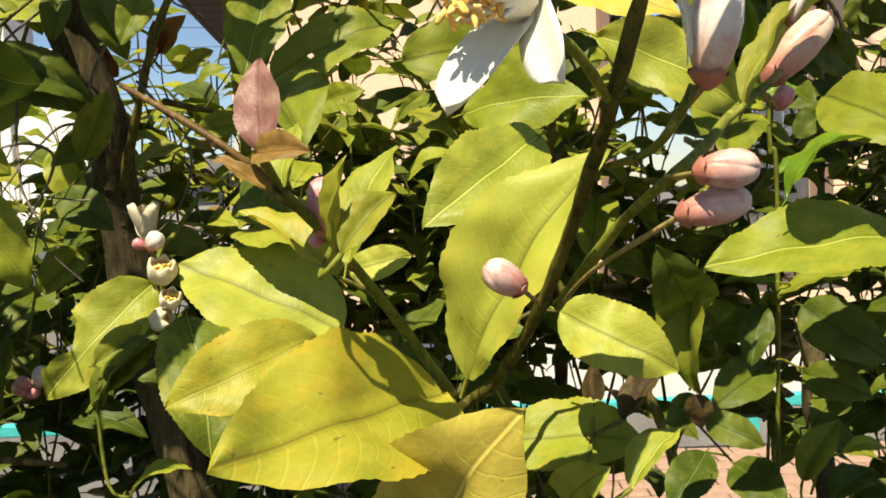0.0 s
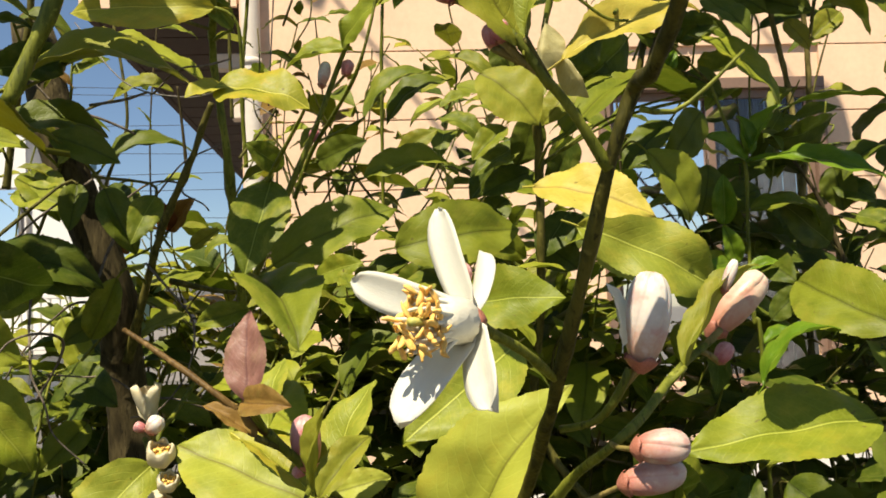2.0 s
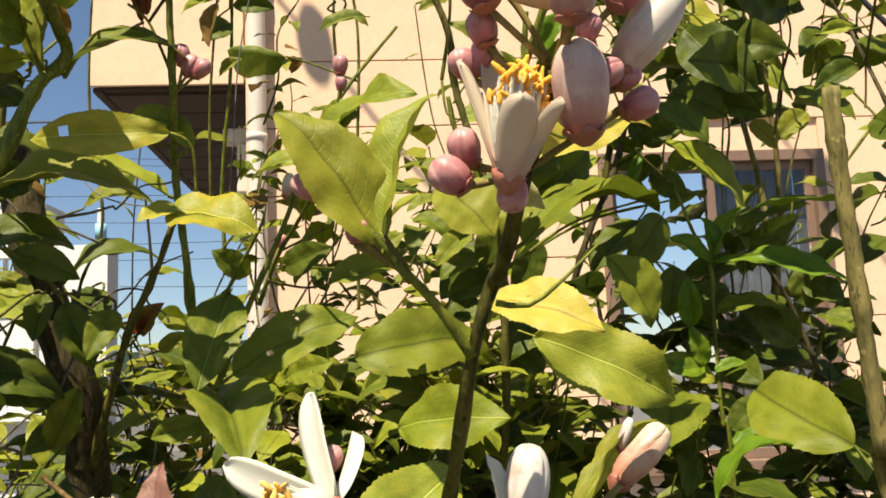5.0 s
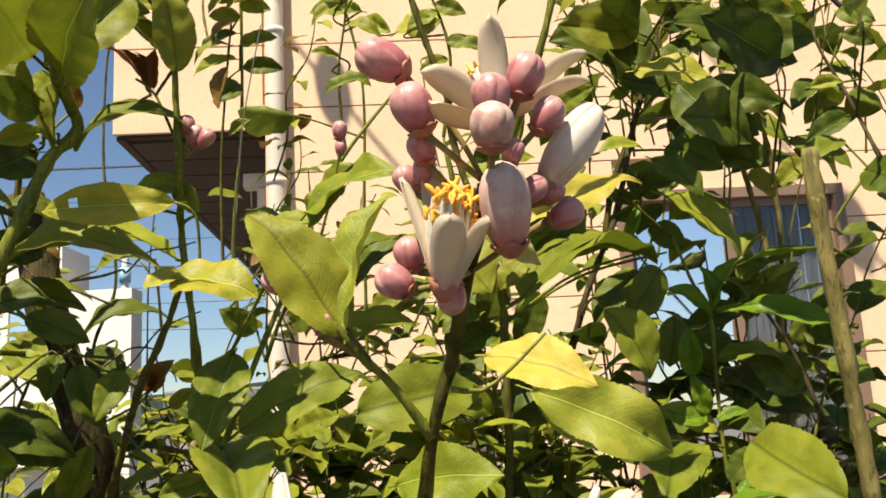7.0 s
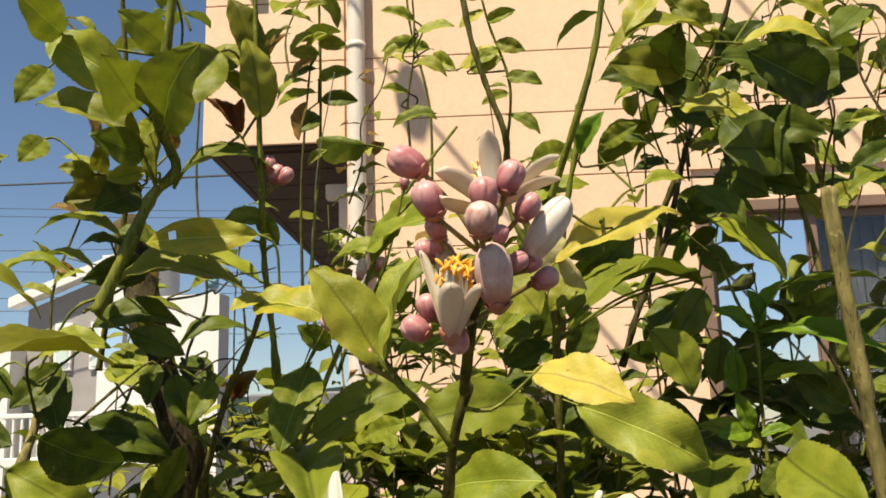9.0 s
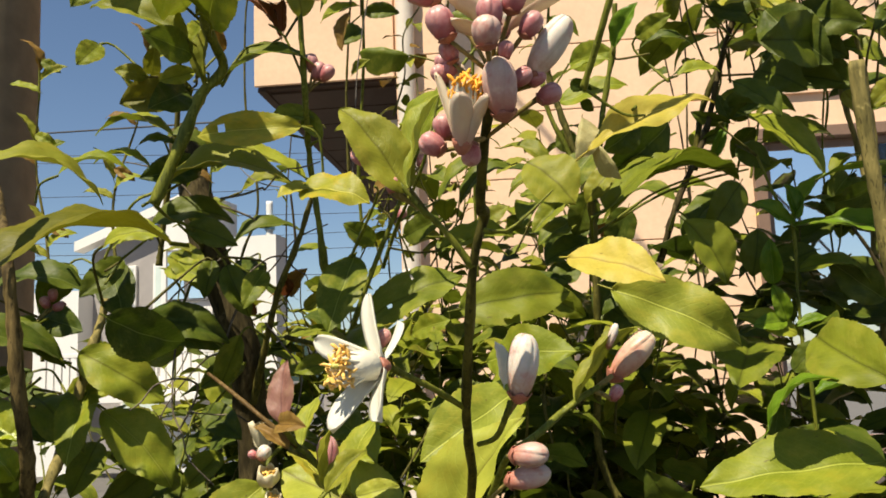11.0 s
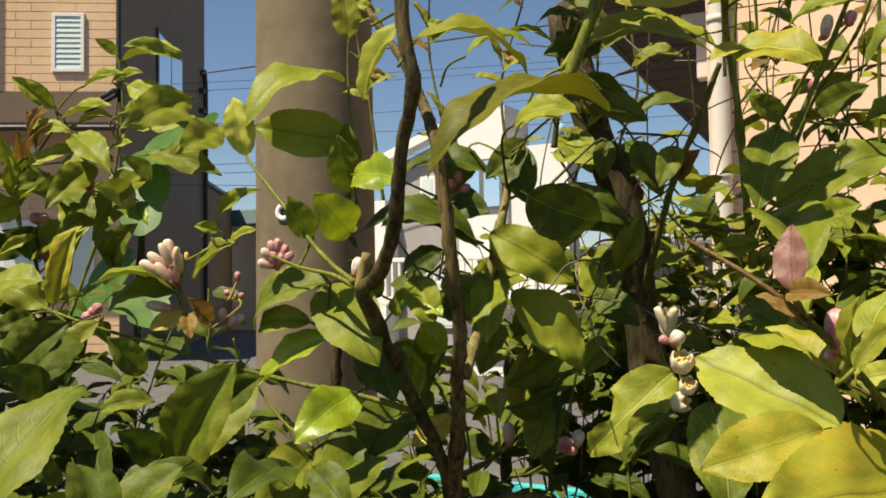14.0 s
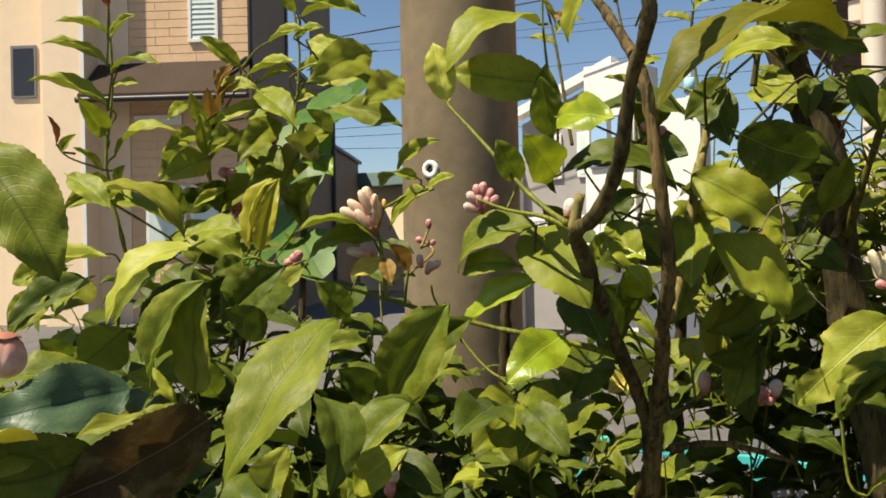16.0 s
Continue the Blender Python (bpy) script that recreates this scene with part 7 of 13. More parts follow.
leaf(tree_fork, (-0.332, 0.646, 1.268), (-0.333, 0.604, 1.216), 0.037, (0.28, -0.60, 0.75), "flat", GREEN)
leaf(tree_fork, (-0.237, 0.587, 1.246), (-0.200, 0.608, 1.264), 0.024, (0.28, -0.82, 0.49), "fold", GREEN)
bud(tree_fork, (-0.600, 0.418, 1.385), (-0.69, -0.55, 0.47), 0.0294, 0.36, BUD_CREAM)
stem(tree_fork, "pedicel", [(-0.595, 0.424, 1.373), (-0.597, 0.422, 1.378), (-0.601, 0.418, 1.385)], 0.0009, 0.0011, PEDICEL)
bud(tree_fork, (-0.599, 0.418, 1.389), (-0.56, -0.48, 0.67), 0.0263, 0.36, BUD_CREAM)
stem(tree_fork, "pedicel", [(-0.595, 0.424, 1.373), (-0.596, 0.422, 1.380), (-0.599, 0.418, 1.389)], 0.0009, 0.0011, PEDICEL)
bud(tree_fork, (-0.600, 0.423, 1.387), (-0.07, -0.20, 0.98), 0.0326, 0.40, BUD_CREAM)
stem(tree_fork, "pedicel", [(-0.595, 0.424, 1.373), (-0.598, 0.424, 1.379), (-0.600, 0.422, 1.388)], 0.0009, 0.0011, PEDICEL)
bud(tree_fork, (-0.597, 0.425, 1.383), (0.11, -0.10, 0.99), 0.0234, 0.38, BUD_CREAM)
stem(tree_fork, "pedicel", [(-0.595, 0.424, 1.373), (-0.596, 0.425, 1.377), (-0.596, 0.424, 1.384)], 0.0009, 0.0011, PEDICEL)
bud(tree_fork, (-0.595, 0.416, 1.379), (-0.45, -0.42, 0.79), 0.0232, 0.38, BUD_CREAM)
stem(tree_fork, "pedicel", [(-0.595, 0.424, 1.373), (-0.595, 0.421, 1.375), (-0.595, 0.416, 1.380)], 0.0009, 0.0011, PEDICEL)
bud(tree_fork, (-0.594, 0.421, 1.380), (-0.14, -0.24, 0.96), 0.0223, 0.40, BUD_CREAM)
stem(tree_fork, "pedicel", [(-0.595, 0.424, 1.373), (-0.595, 0.423, 1.375), (-0.594, 0.421, 1.380)], 0.0009, 0.0011, PEDICEL)
bud(tree_fork, (-0.595, 0.416, 1.393), (-0.29, -0.33, 0.90), 0.0242, 0.34, BUD_CREAM)
stem(tree_fork, "pedicel", [(-0.595, 0.424, 1.373), (-0.595, 0.421, 1.381), (-0.595, 0.415, 1.393)], 0.0009, 0.0011, PEDICEL)
bud(tree_fork, (-0.597, 0.419, 1.392), (0.23, -0.02, 0.97), 0.0203, 0.36, BUD_CREAM)
stem(tree_fork, "pedicel", [(-0.595, 0.424, 1.373), (-0.596, 0.422, 1.381), (-0.596, 0.419, 1.393)], 0.0009, 0.0011, PEDICEL)
stem(tree_fork, "branch", [(-0.595, 0.424, 1.378), (-0.591, 0.426, 1.390), (-0.589, 0.427, 1.400)], 0.0007, 0.0006, SHOOT)
stem(tree_fork, "branch", [(-0.591, 0.430, 1.314), (-0.592, 0.428, 1.350), (-0.595, 0.424, 1.378)], 0.0016, 0.0012, SHOOT)
bud(tree_fork, (-0.589, 0.427, 1.399), (0.03, -0.03, 1.00), 0.0081, 0.50, STAMEN_M)
stem(tree_fork, "pedicel", [(-0.590, 0.426, 1.398), (-0.590, 0.427, 1.399), (-0.589, 0.427, 1.400)], 0.0009, 0.0011, PEDICEL)
leaf(tree_fork, (-0.592, 0.428, 1.352), (-0.612, 0.404, 1.339), 0.017, (0.64, -0.67, 0.36), "wavy", YELLOW)
leaf(tree_fork, (-0.590, 0.428, 1.352), (-0.576, 0.418, 1.330), 0.015, (0.33, -0.52, 0.79), "fold", BRONZE)
bud(tree_fork, (-0.600, 0.423, 1.356), (-0.84, -0.51, 0.19), 0.0255, 0.38, BUD_CREAM)
stem(tree_fork, "pedicel", [(-0.593, 0.427, 1.352), (-0.596, 0.425, 1.354), (-0.600, 0.422, 1.356)], 0.0009, 0.0011, PEDICEL)
leaf(tree_fork, (-0.572, 0.440, 1.344), (-0.565, 0.407, 1.365), 0.018, (0.98, -0.11, -0.18), "fold", BRONZE)
leaf(tree_fork, (-0.584, 0.431, 1.383), (-0.539, 0.433, 1.416), 0.027, (-0.28, -0.77, 0.58), "fold", LIGHT)
leaf(tree_fork, (-0.593, 0.426, 1.370), (-0.670, 0.380, 1.378), 0.042, (0.10, -0.16, 0.98), "arch", LIGHT)
leaf(tree_fork, (-0.605, 0.430, 1.370), (-0.661, 0.398, 1.355), 0.031, (0.16, -0.63, 0.76), "arch", GREEN)
bud(tree_fork, (-0.686, 0.406, 1.352), (-0.82, -0.47, -0.33), 0.0116, 0.85, BUD_PINK)
bud(tree_fork, (-0.682, 0.409, 1.351), (-0.73, -0.46, 0.51), 0.0116, 0.85, BUD_PINK)
bud(tree_fork, (-0.686, 0.406, 1.352), (0.46, 0.23, 0.86), 0.0116, 0.85, BUD_PINK)
bud(tree_fork, (-0.562, 0.446, 1.344), (-0.12, -0.12, 0.99), 0.0122, 0.60, BUD_PALE)
bud(tree_fork, (-0.558, 0.449, 1.338), (0.32, 0.15, 0.93), 0.0122, 0.60, BUD_PALE)
bud(tree_fork, (-0.555, 0.450, 1.342), (0.68, 0.38, 0.63), 0.0122, 0.60, BUD_PALE)
bud(tree_fork, (-0.457, 0.390, 1.396), (-0.58, -0.50, 0.65), 0.0125, 0.60, BUD_PALE)
stem(tree_fork, "pedicel", [(-0.455, 0.393, 1.387), (-0.456, 0.392, 1.391), (-0.457, 0.390, 1.396)], 0.0009, 0.0011, PEDICEL)
bud(tree_fork, (-0.456, 0.391, 1.399), (-0.21, -0.29, 0.93), 0.0125, 0.60, BUD_PINK)
stem(tree_fork, "pedicel", [(-0.455, 0.393, 1.387), (-0.455, 0.392, 1.392), (-0.456, 0.391, 1.399)], 0.0009, 0.0011, PEDICEL)
bud(tree_fork, (-0.454, 0.392, 1.400), (0.05, -0.13, 0.99), 0.0125, 0.60, BUD_PINK)
stem(tree_fork, "pedicel", [(-0.455, 0.393, 1.387), (-0.455, 0.393, 1.392), (-0.454, 0.392, 1.400)], 0.0009, 0.0011, PEDICEL)
bud(tree_fork, (-0.453, 0.393, 1.396), (0.44, 0.11, 0.89), 0.0125, 0.60, BUD_PINK)
stem(tree_fork, "pedicel", [(-0.455, 0.393, 1.387), (-0.454, 0.393, 1.391), (-0.452, 0.393, 1.397)], 0.0009, 0.0011, PEDICEL)
bud(tree_fork, (-0.452, 0.393, 1.393), (0.73, 0.29, 0.62), 0.0125, 0.60, BUD_PINK)
stem(tree_fork, "pedicel", [(-0.455, 0.393, 1.387), (-0.454, 0.393, 1.390), (-0.452, 0.393, 1.394)], 0.0009, 0.0011, PEDICEL)
bud(tree_fork, (-0.456, 0.391, 1.391), (-0.07, -0.20, 0.98), 0.0125, 0.60, BUD_PINK)
stem(tree_fork, "pedicel", [(-0.455, 0.393, 1.387), (-0.455, 0.392, 1.389), (-0.456, 0.391, 1.392)], 0.0009, 0.0011, PEDICEL)
bud(tree_fork, (-0.454, 0.392, 1.390), (0.37, 0.06, 0.93), 0.0125, 0.60, BUD_PINK)
stem(tree_fork, "pedicel", [(-0.455, 0.393, 1.387), (-0.455, 0.393, 1.388), (-0.454, 0.392, 1.390)], 0.0009, 0.0011, PEDICEL)
bud(tree_fork, (-0.458, 0.390, 1.390), (-0.74, -0.58, 0.35), 0.0125, 0.60, BUD_PALE)
stem(tree_fork, "pedicel", [(-0.455, 0.393, 1.387), (-0.456, 0.392, 1.388), (-0.458, 0.390, 1.390)], 0.0009, 0.0011, PEDICEL)
bud(tree_fork, (-0.596, 0.494, 1.368), (-0.79, -0.49, 0.35), 0.0093, 0.70, BUD_PINK)
bud(tree_fork, (-0.592, 0.496, 1.381), (0.03, -0.03, 1.00), 0.0093, 0.70, BUD_PINK)
bud(tree_fork, (-0.594, 0.495, 1.365), (0.82, 0.47, 0.33), 0.0093, 0.70, BUD_PINK)
bud(tree_fork, (-0.373, 0.382, 1.381), (0.18, 0.06, 0.98), 0.0141, 0.65, BUD_WHITE)
bud(tree_fork, (-0.395, 0.575, 1.463), (-0.40, -0.28, 0.87), 0.0116, 0.80, BUD_PINK)
bud(tree_fork, (-0.392, 0.577, 1.469), (0.03, -0.03, 1.00), 0.0116, 0.80, BUD_PINK)
bud(tree_fork, (-0.391, 0.577, 1.462), (0.82, 0.47, 0.33), 0.0116, 0.80, BUD_PINK)
bud(tree_fork, (-0.368, 0.626, 1.220), (0.03, -0.03, 1.00), 0.0216, 0.55, BUD_PALE)
bud(tree_fork, (-0.328, 0.686, 1.213), (-0.73, -0.46, 0.51), 0.0123, 0.90, BUD_PINK)
bud(tree_fork, (-0.324, 0.688, 1.211), (0.25, 0.11, 0.96), 0.0179, 0.70, BUD_WHITE)
bud(tree_fork, (-0.324, 0.688, 1.213), (-0.46, -0.23, -0.86), 0.0112, 0.90, BUD_PINK)

# bush beside the pole
stem(tree_bush, "branch", [(-0.980, 0.420, 0.000), (-0.980, 0.460, 0.800), (-0.955, 0.565, 1.239), (-0.952, 0.551, 1.338), (-0.951, 0.536, 1.414), (-0.969, 0.523, 1.469), (-0.958, 0.527, 1.524)], 0.0064, 0.0018, BARK)
stem(tree_bush, "branch", [(-0.980, 0.460, 1.000), (-0.965, 0.611, 1.379), (-0.930, 0.627, 1.488), (-0.911, 0.632, 1.612), (-0.915, 0.626, 1.686)], 0.0040, 0.0012, SHOOT)
stem(tree_bush, "branch", [(-1.000, 0.400, 0.900), (-1.000, 0.411, 1.249), (-0.988, 0.420, 1.349), (-1.005, 0.407, 1.463), (-0.998, 0.412, 1.563), (-1.001, 0.409, 1.684)], 0.0040, 0.0013, SHOOT)
leaf(tree_bush, (-0.976, 0.391, 1.582), (-1.013, 0.337, 1.609), 0.024, (0.48, -0.09, 0.88), "fold", LIGHT)
leaf(tree_bush, (-0.976, 0.391, 1.532), (-1.026, 0.327, 1.568), 0.031, (0.48, -0.10, 0.87), "fold", LIGHT)
leaf(tree_bush, (-0.973, 0.393, 1.617), (-1.003, 0.345, 1.629), 0.020, (0.40, -0.14, 0.91), "fold", LIGHT)
leaf(tree_bush, (-0.972, 0.394, 1.610), (-0.932, 0.399, 1.633), 0.016, (-0.03, -0.92, 0.39), "fold", LIGHT)
leaf(tree_bush, (-0.971, 0.395, 1.571), (-0.909, 0.417, 1.573), 0.023, (0.06, -0.46, 0.89), "arch", LIGHT)
leaf(tree_bush, (-0.970, 0.395, 1.556), (-0.929, 0.402, 1.554), 0.017, (0.05, -0.71, 0.71), "lance", LIGHT)
leaf(tree_bush, (-0.979, 0.389, 1.502), (-0.943, 0.337, 1.533), 0.026, (0.83, 0.08, -0.55), "fold", LIGHT)
leaf(tree_bush, (-0.969, 0.396, 1.476), (-0.897, 0.427, 1.504), 0.029, (-0.04, -0.60, 0.80), "arch", LIGHT)
leaf(tree_bush, (-0.973, 0.393, 1.648), (-0.960, 0.377, 1.668), 0.010, (0.80, -0.39, -0.46), "fold", RED)
leaf(tree_bush, (-0.982, 0.386, 1.460), (-0.989, 0.356, 1.484), 0.013, (0.85, -0.03, 0.53), "fold", LIGHT)
leaf(tree_bush, (-1.023, 0.355, 1.491), (-1.011, 0.339, 1.520), 0.013, (0.84, 0.49, 0.22), "fold", RED)
leaf(tree_bush, (-1.018, 0.359, 1.481), (-0.989, 0.356, 1.498), 0.012, (0.15, -0.96, -0.22), "fold", LIGHT)
leaf(tree_bush, (-0.973, 0.394, 1.441), (-0.935, 0.317, 1.417), 0.033, (0.76, 0.33, 0.56), "fold", LIGHT)
leaf(tree_bush, (-0.967, 0.398, 1.441), (-0.929, 0.378, 1.459), 0.016, (-0.16, -0.86, -0.49), "flat", LIGHT)
leaf(tree_bush, (-0.991, 0.380, 1.431), (-0.902, 0.423, 1.400), 0.040, (0.30, -0.32, 0.90), "lance", LIGHT)
leaf(tree_bush, (-0.906, 0.445, 1.394), (-0.840, 0.471, 1.353), 0.039, (0.34, -0.79, 0.51), "wavy", LIGHT)
leaf(tree_bush, (-0.922, 0.433, 1.355), (-0.960, 0.379, 1.286), 0.044, (0.17, -0.71, 0.69), "fold", GREEN)
leaf(tree_bush, (-0.907, 0.444, 1.332), (-0.933, 0.400, 1.241), 0.049, (0.03, -0.78, 0.62), "fold", DARK)
leaf(tree_bush, (-0.900, 0.450, 1.315), (-0.908, 0.419, 1.215), 0.050, (0.36, -0.78, 0.50), "fold", GREEN)
leaf(tree_bush, (-0.984, 0.385, 1.363), (-1.027, 0.328, 1.342), 0.035, (0.24, -0.45, 0.86), "arch", LIGHT)
leaf(tree_bush, (-0.840, 0.496, 1.366), (-0.810, 0.493, 1.445), 0.040, (-0.24, -0.92, 0.32), "fold", LIGHT)
stem(tree_bush, "branch", [(-0.905, 0.421, 1.380), (-0.973, 0.394, 1.421)], 0.0014, 0.0016, SHOOT)
leaf(tree_bush, (-0.875, 0.593, 1.664), (-0.868, 0.557, 1.675), 0.015, (0.97, 0.00, -0.26), "lance", LIGHT)
leaf(tree_bush, (-0.869, 0.597, 1.658), (-0.793, 0.619, 1.667), 0.028, (0.00, -0.53, 0.85), "fold", LIGHT)
leaf(tree_bush, (-0.873, 0.595, 1.640), (-0.889, 0.563, 1.626), 0.013, (0.57, -0.49, 0.65), "fold", LIGHT)
leaf(tree_bush, (-0.870, 0.597, 1.633), (-0.835, 0.595, 1.639), 0.013, (-0.17, -0.92, 0.35), "fold", LIGHT)
leaf(tree_bush, (-0.943, 0.555, 1.603), (-0.966, 0.516, 1.634), 0.021, (0.73, -0.66, 0.15), "flat", LIGHT)
leaf(tree_bush, (-0.962, 0.545, 1.568), (-0.953, 0.526, 1.592), 0.013, (0.83, -0.46, -0.32), "fold", BRONZE)
leaf(tree_bush, (-0.973, 0.541, 1.519), (-0.952, 0.511, 1.562), 0.021, (0.81, -0.46, -0.37), "fold", LIGHT)
leaf(tree_bush, (-0.963, 0.546, 1.547), (-0.935, 0.537, 1.599), 0.021, (-0.20, -0.96, 0.20), "fold", BRONZE)
leaf(tree_bush, (-0.983, 0.537, 1.492), (-0.949, 0.501, 1.534), 0.023, (0.72, -0.38, -0.58), "fold", LIGHT)
leaf(tree_bush, (-1.006, 0.522, 1.499), (-0.962, 0.456, 1.464), 0.035, (0.61, 0.22, 0.76), "lance", LIGHT)
leaf(tree_bush, (-0.920, 0.570, 1.568), (-0.835, 0.542, 1.522), 0.036, (0.14, -0.39, 0.91), "flat", LIGHT)
leaf(tree_bush, (-0.877, 0.595, 1.588), (-0.814, 0.609, 1.597), 0.023, (0.05, -0.80, 0.60), "fold", LIGHT)
leaf(tree_bush, (-0.866, 0.603, 1.574), (-0.785, 0.628, 1.579), 0.034, (0.15, -0.84, 0.53), "lance", LIGHT)
leaf(tree_bush, (-0.829, 0.624, 1.594), (-0.771, 0.637, 1.555), 0.024, (0.39, -0.22, 0.89), "fold", LIGHT)
leaf(tree_bush, (-0.879, 0.596, 1.553), (-0.829, 0.579, 1.553), 0.018, (-0.38, -0.83, 0.42), "flat", LIGHT)
leaf(tree_bush, (-0.939, 0.561, 1.533), (-0.869, 0.579, 1.536), 0.028, (0.10, -0.77, 0.63), "lance", LIGHT)
leaf(tree_bush, (-0.904, 0.583, 1.497), (-0.879, 0.484, 1.487), 0.041, (0.92, 0.27, 0.29), "flat", LIGHT)
leaf(tree_bush, (-0.916, 0.576, 1.498), (-0.864, 0.510, 1.436), 0.040, (0.39, -0.21, 0.89), "lance", LIGHT)
leaf(tree_bush, (-0.973, 0.546, 1.422), (-0.882, 0.540, 1.448), 0.045, (-0.12, -0.97, 0.20), "fold", GREEN)
leaf(tree_bush, (-0.979, 0.542, 1.429), (-1.003, 0.483, 1.427), 0.035, (0.87, -0.39, 0.29), "flat", DARK)
leaf(tree_bush, (-0.955, 0.557, 1.421), (-0.957, 0.496, 1.446), 0.039, (0.98, -0.17, 0.05), "lance", DARK)
leaf(tree_bush, (-0.900, 0.588, 1.448), (-0.827, 0.551, 1.397), 0.033, (0.28, -0.23, 0.93), "flat", GREEN)
leaf(tree_bush, (-0.874, 0.601, 1.497), (-0.835, 0.526, 1.442), 0.040, (0.58, -0.05, 0.82), "lance", GREEN)
leaf(tree_bush, (-0.975, 0.548, 1.352), (-1.016, 0.499, 1.380), 0.035, (0.69, -0.63, 0.36), "flat", GREEN)
leaf(tree_bush, (-0.988, 0.541, 1.338), (-0.968, 0.475, 1.301), 0.047, (0.70, -0.00, 0.72), "lance", GREEN)
leaf(tree_bush, (-0.971, 0.553, 1.282), (-0.892, 0.480, 1.334), 0.057, (0.72, 0.12, -0.68), "flat", DARK)
leaf(tree_bush, (-0.940, 0.570, 1.337), (-0.940, 0.500, 1.307), 0.042, (0.80, -0.13, 0.58), "flat", DARK)
leaf(tree_bush, (-0.792, 0.653, 1.440), (-0.749, 0.628, 1.454), 0.018, (-0.51, -0.86, 0.01), "fold", LIGHT)
bud(tree_bush, (-0.891, 0.568, 1.489), (-0.64, -0.41, 0.65), 0.0179, 0.80, BUD_PINK)
bud(tree_bush, (-0.894, 0.566, 1.495), (0.18, 0.06, 0.98), 0.0179, 0.80, BUD_PINK)
bud(tree_bush, (-0.895, 0.566, 1.494), (-0.68, -0.38, -0.63), 0.0179, 0.80, BUD_PINK)
bud(tree_bush, (-0.940, 0.540, 1.463), (-0.86, -0.51, 0.01), 0.0179, 0.80, BUD_PINK)
bud(tree_bush, (-0.950, 0.535, 1.459), (0.82, 0.47, 0.33), 0.0179, 0.80, BUD_PINK)
bud(tree_bush, (-0.931, 0.548, 1.416), (-0.73, -0.46, 0.51), 0.0179, 0.80, BUD_PINK)
bud(tree_bush, (-0.940, 0.542, 1.415), (0.79, 0.49, -0.35), 0.0179, 0.80, BUD_PINK)
leaf(tree_bush, (-0.410, 0.092, 1.236), (-0.393, 0.154, 1.330), 0.046, (0.19, -0.69, 0.70), "spoon", GREEN)
leaf(tree_bush, (-0.664, 0.273, 1.367), (-0.707, 0.218, 1.305), 0.044, (0.02, -0.64, 0.77), "arch", BRIGHT)
leaf(tree_bush, (-0.591, 0.180, 1.274), (-0.550, 0.184, 1.344), 0.038, (-0.10, -0.93, 0.36), "fold", GREEN)
leaf(tree_bush, (-0.566, 0.199, 1.263), (-0.548, 0.186, 1.337), 0.036, (0.24, -0.97, 0.09), "flat", GREEN)
leaf(tree_bush, (-0.434, 0.272, 1.257), (-0.466, 0.224, 1.202), 0.038, (0.03, -0.65, 0.76), "fold", GREEN)
leaf(tree_bush, (-0.511, 0.340, 1.239), (-0.451, 0.343, 1.318), 0.050, (0.34, -0.94, 0.04), "fold", GREEN)
leaf(tree_bush, (-0.438, 0.220, 1.209), (-0.400, 0.222, 1.240), 0.024, (0.14, -0.99, 0.09), "wavy", LIGHT)
leaf(tree_bush, (-0.485, 0.185, 1.199), (-0.448, 0.170, 1.242), 0.028, (0.16, -0.96, -0.21), "wavy", BRIGHT)
leaf(tree_bush, (-0.486, 0.011, 1.415), (-0.434, 0.026, 1.353), 0.039, (0.50, -0.57, 0.65), "flat", GREEN)
leaf(tree_bush, (-0.498, 0.103, 1.284), (-0.526, 0.032, 1.275), 0.038, (0.80, -0.37, 0.47), "wavy", TEAL)
leaf(tree_bush, (-0.516, 0.090, 1.297), (-0.546, 0.041, 1.288), 0.027, (0.29, -0.34, 0.89), "wavy", GREEN)
# thin olive leaf added as the lit rim of the next leaf
leaf(tree_bush, (-0.443, 0.107, 1.273), (-0.477, 0.056, 1.272), 0.012, (0.30, -0.27, 0.91), "wavy", OLIVE)
# underside in shadow, the shade put in with the dark brown
leaf(tree_bush, (-0.418, 0.095, 1.276), (-0.447, 0.029, 1.248), 0.046, (0.92, -0.36, -0.15), "wavy", DRY_SHADED)
leaf(tree_bush, (-0.463, 0.029, 1.272), (-0.448, -0.005, 1.268), 0.021, (0.68, 0.31, 0.67), "wavy", GREEN)
leaf(tree_bush, (-0.451, 0.202, 1.270), (-0.406, 0.174, 1.227), 0.032, (0.52, 0.08, 0.85), "arch", DARK)
leaf(tree_bush, (-0.512, 0.218, 1.221), (-0.453, 0.161, 1.210), 0.039, (-0.23, -0.29, 0.93), "wavy", DARK)
leaf(tree_bush, (-0.449, 0.267, 1.223), (-0.436, 0.215, 1.207), 0.026, (0.46, -0.07, 0.88), "wavy", GREEN)
leaf(tree_bush, (-0.559, 0.308, 1.282), (-0.527, 0.333, 1.290), 0.019, (0.32, -0.67, 0.67), "fold", GREEN)
bud(tree_bush, (-0.454, 0.011, 1.324), (0.05, 0.04, -1.00), 0.0193, 0.95, BUD_PALE)
stem(tree_bush, "pedicel", [(-0.479, 0.016, 1.332), (-0.467, 0.013, 1.330), (-0.454, 0.011, 1.323)], 0.0009, 0.0011, PEDICEL)
bud(tree_bush, (-0.460, 0.284, 1.206), (0.02, 0.01, 1.00), 0.0103, 0.75, BUD_PINK)
bud(tree_bush, (-0.460, 0.284, 1.197), (0.02, 0.01, 1.00), 0.0103, 0.75, BUD_WHITE)
bud(tree_bush, (-0.462, 0.282, 1.188), (0.02, 0.01, 1.00), 0.0103, 0.75, BUD_PINK)
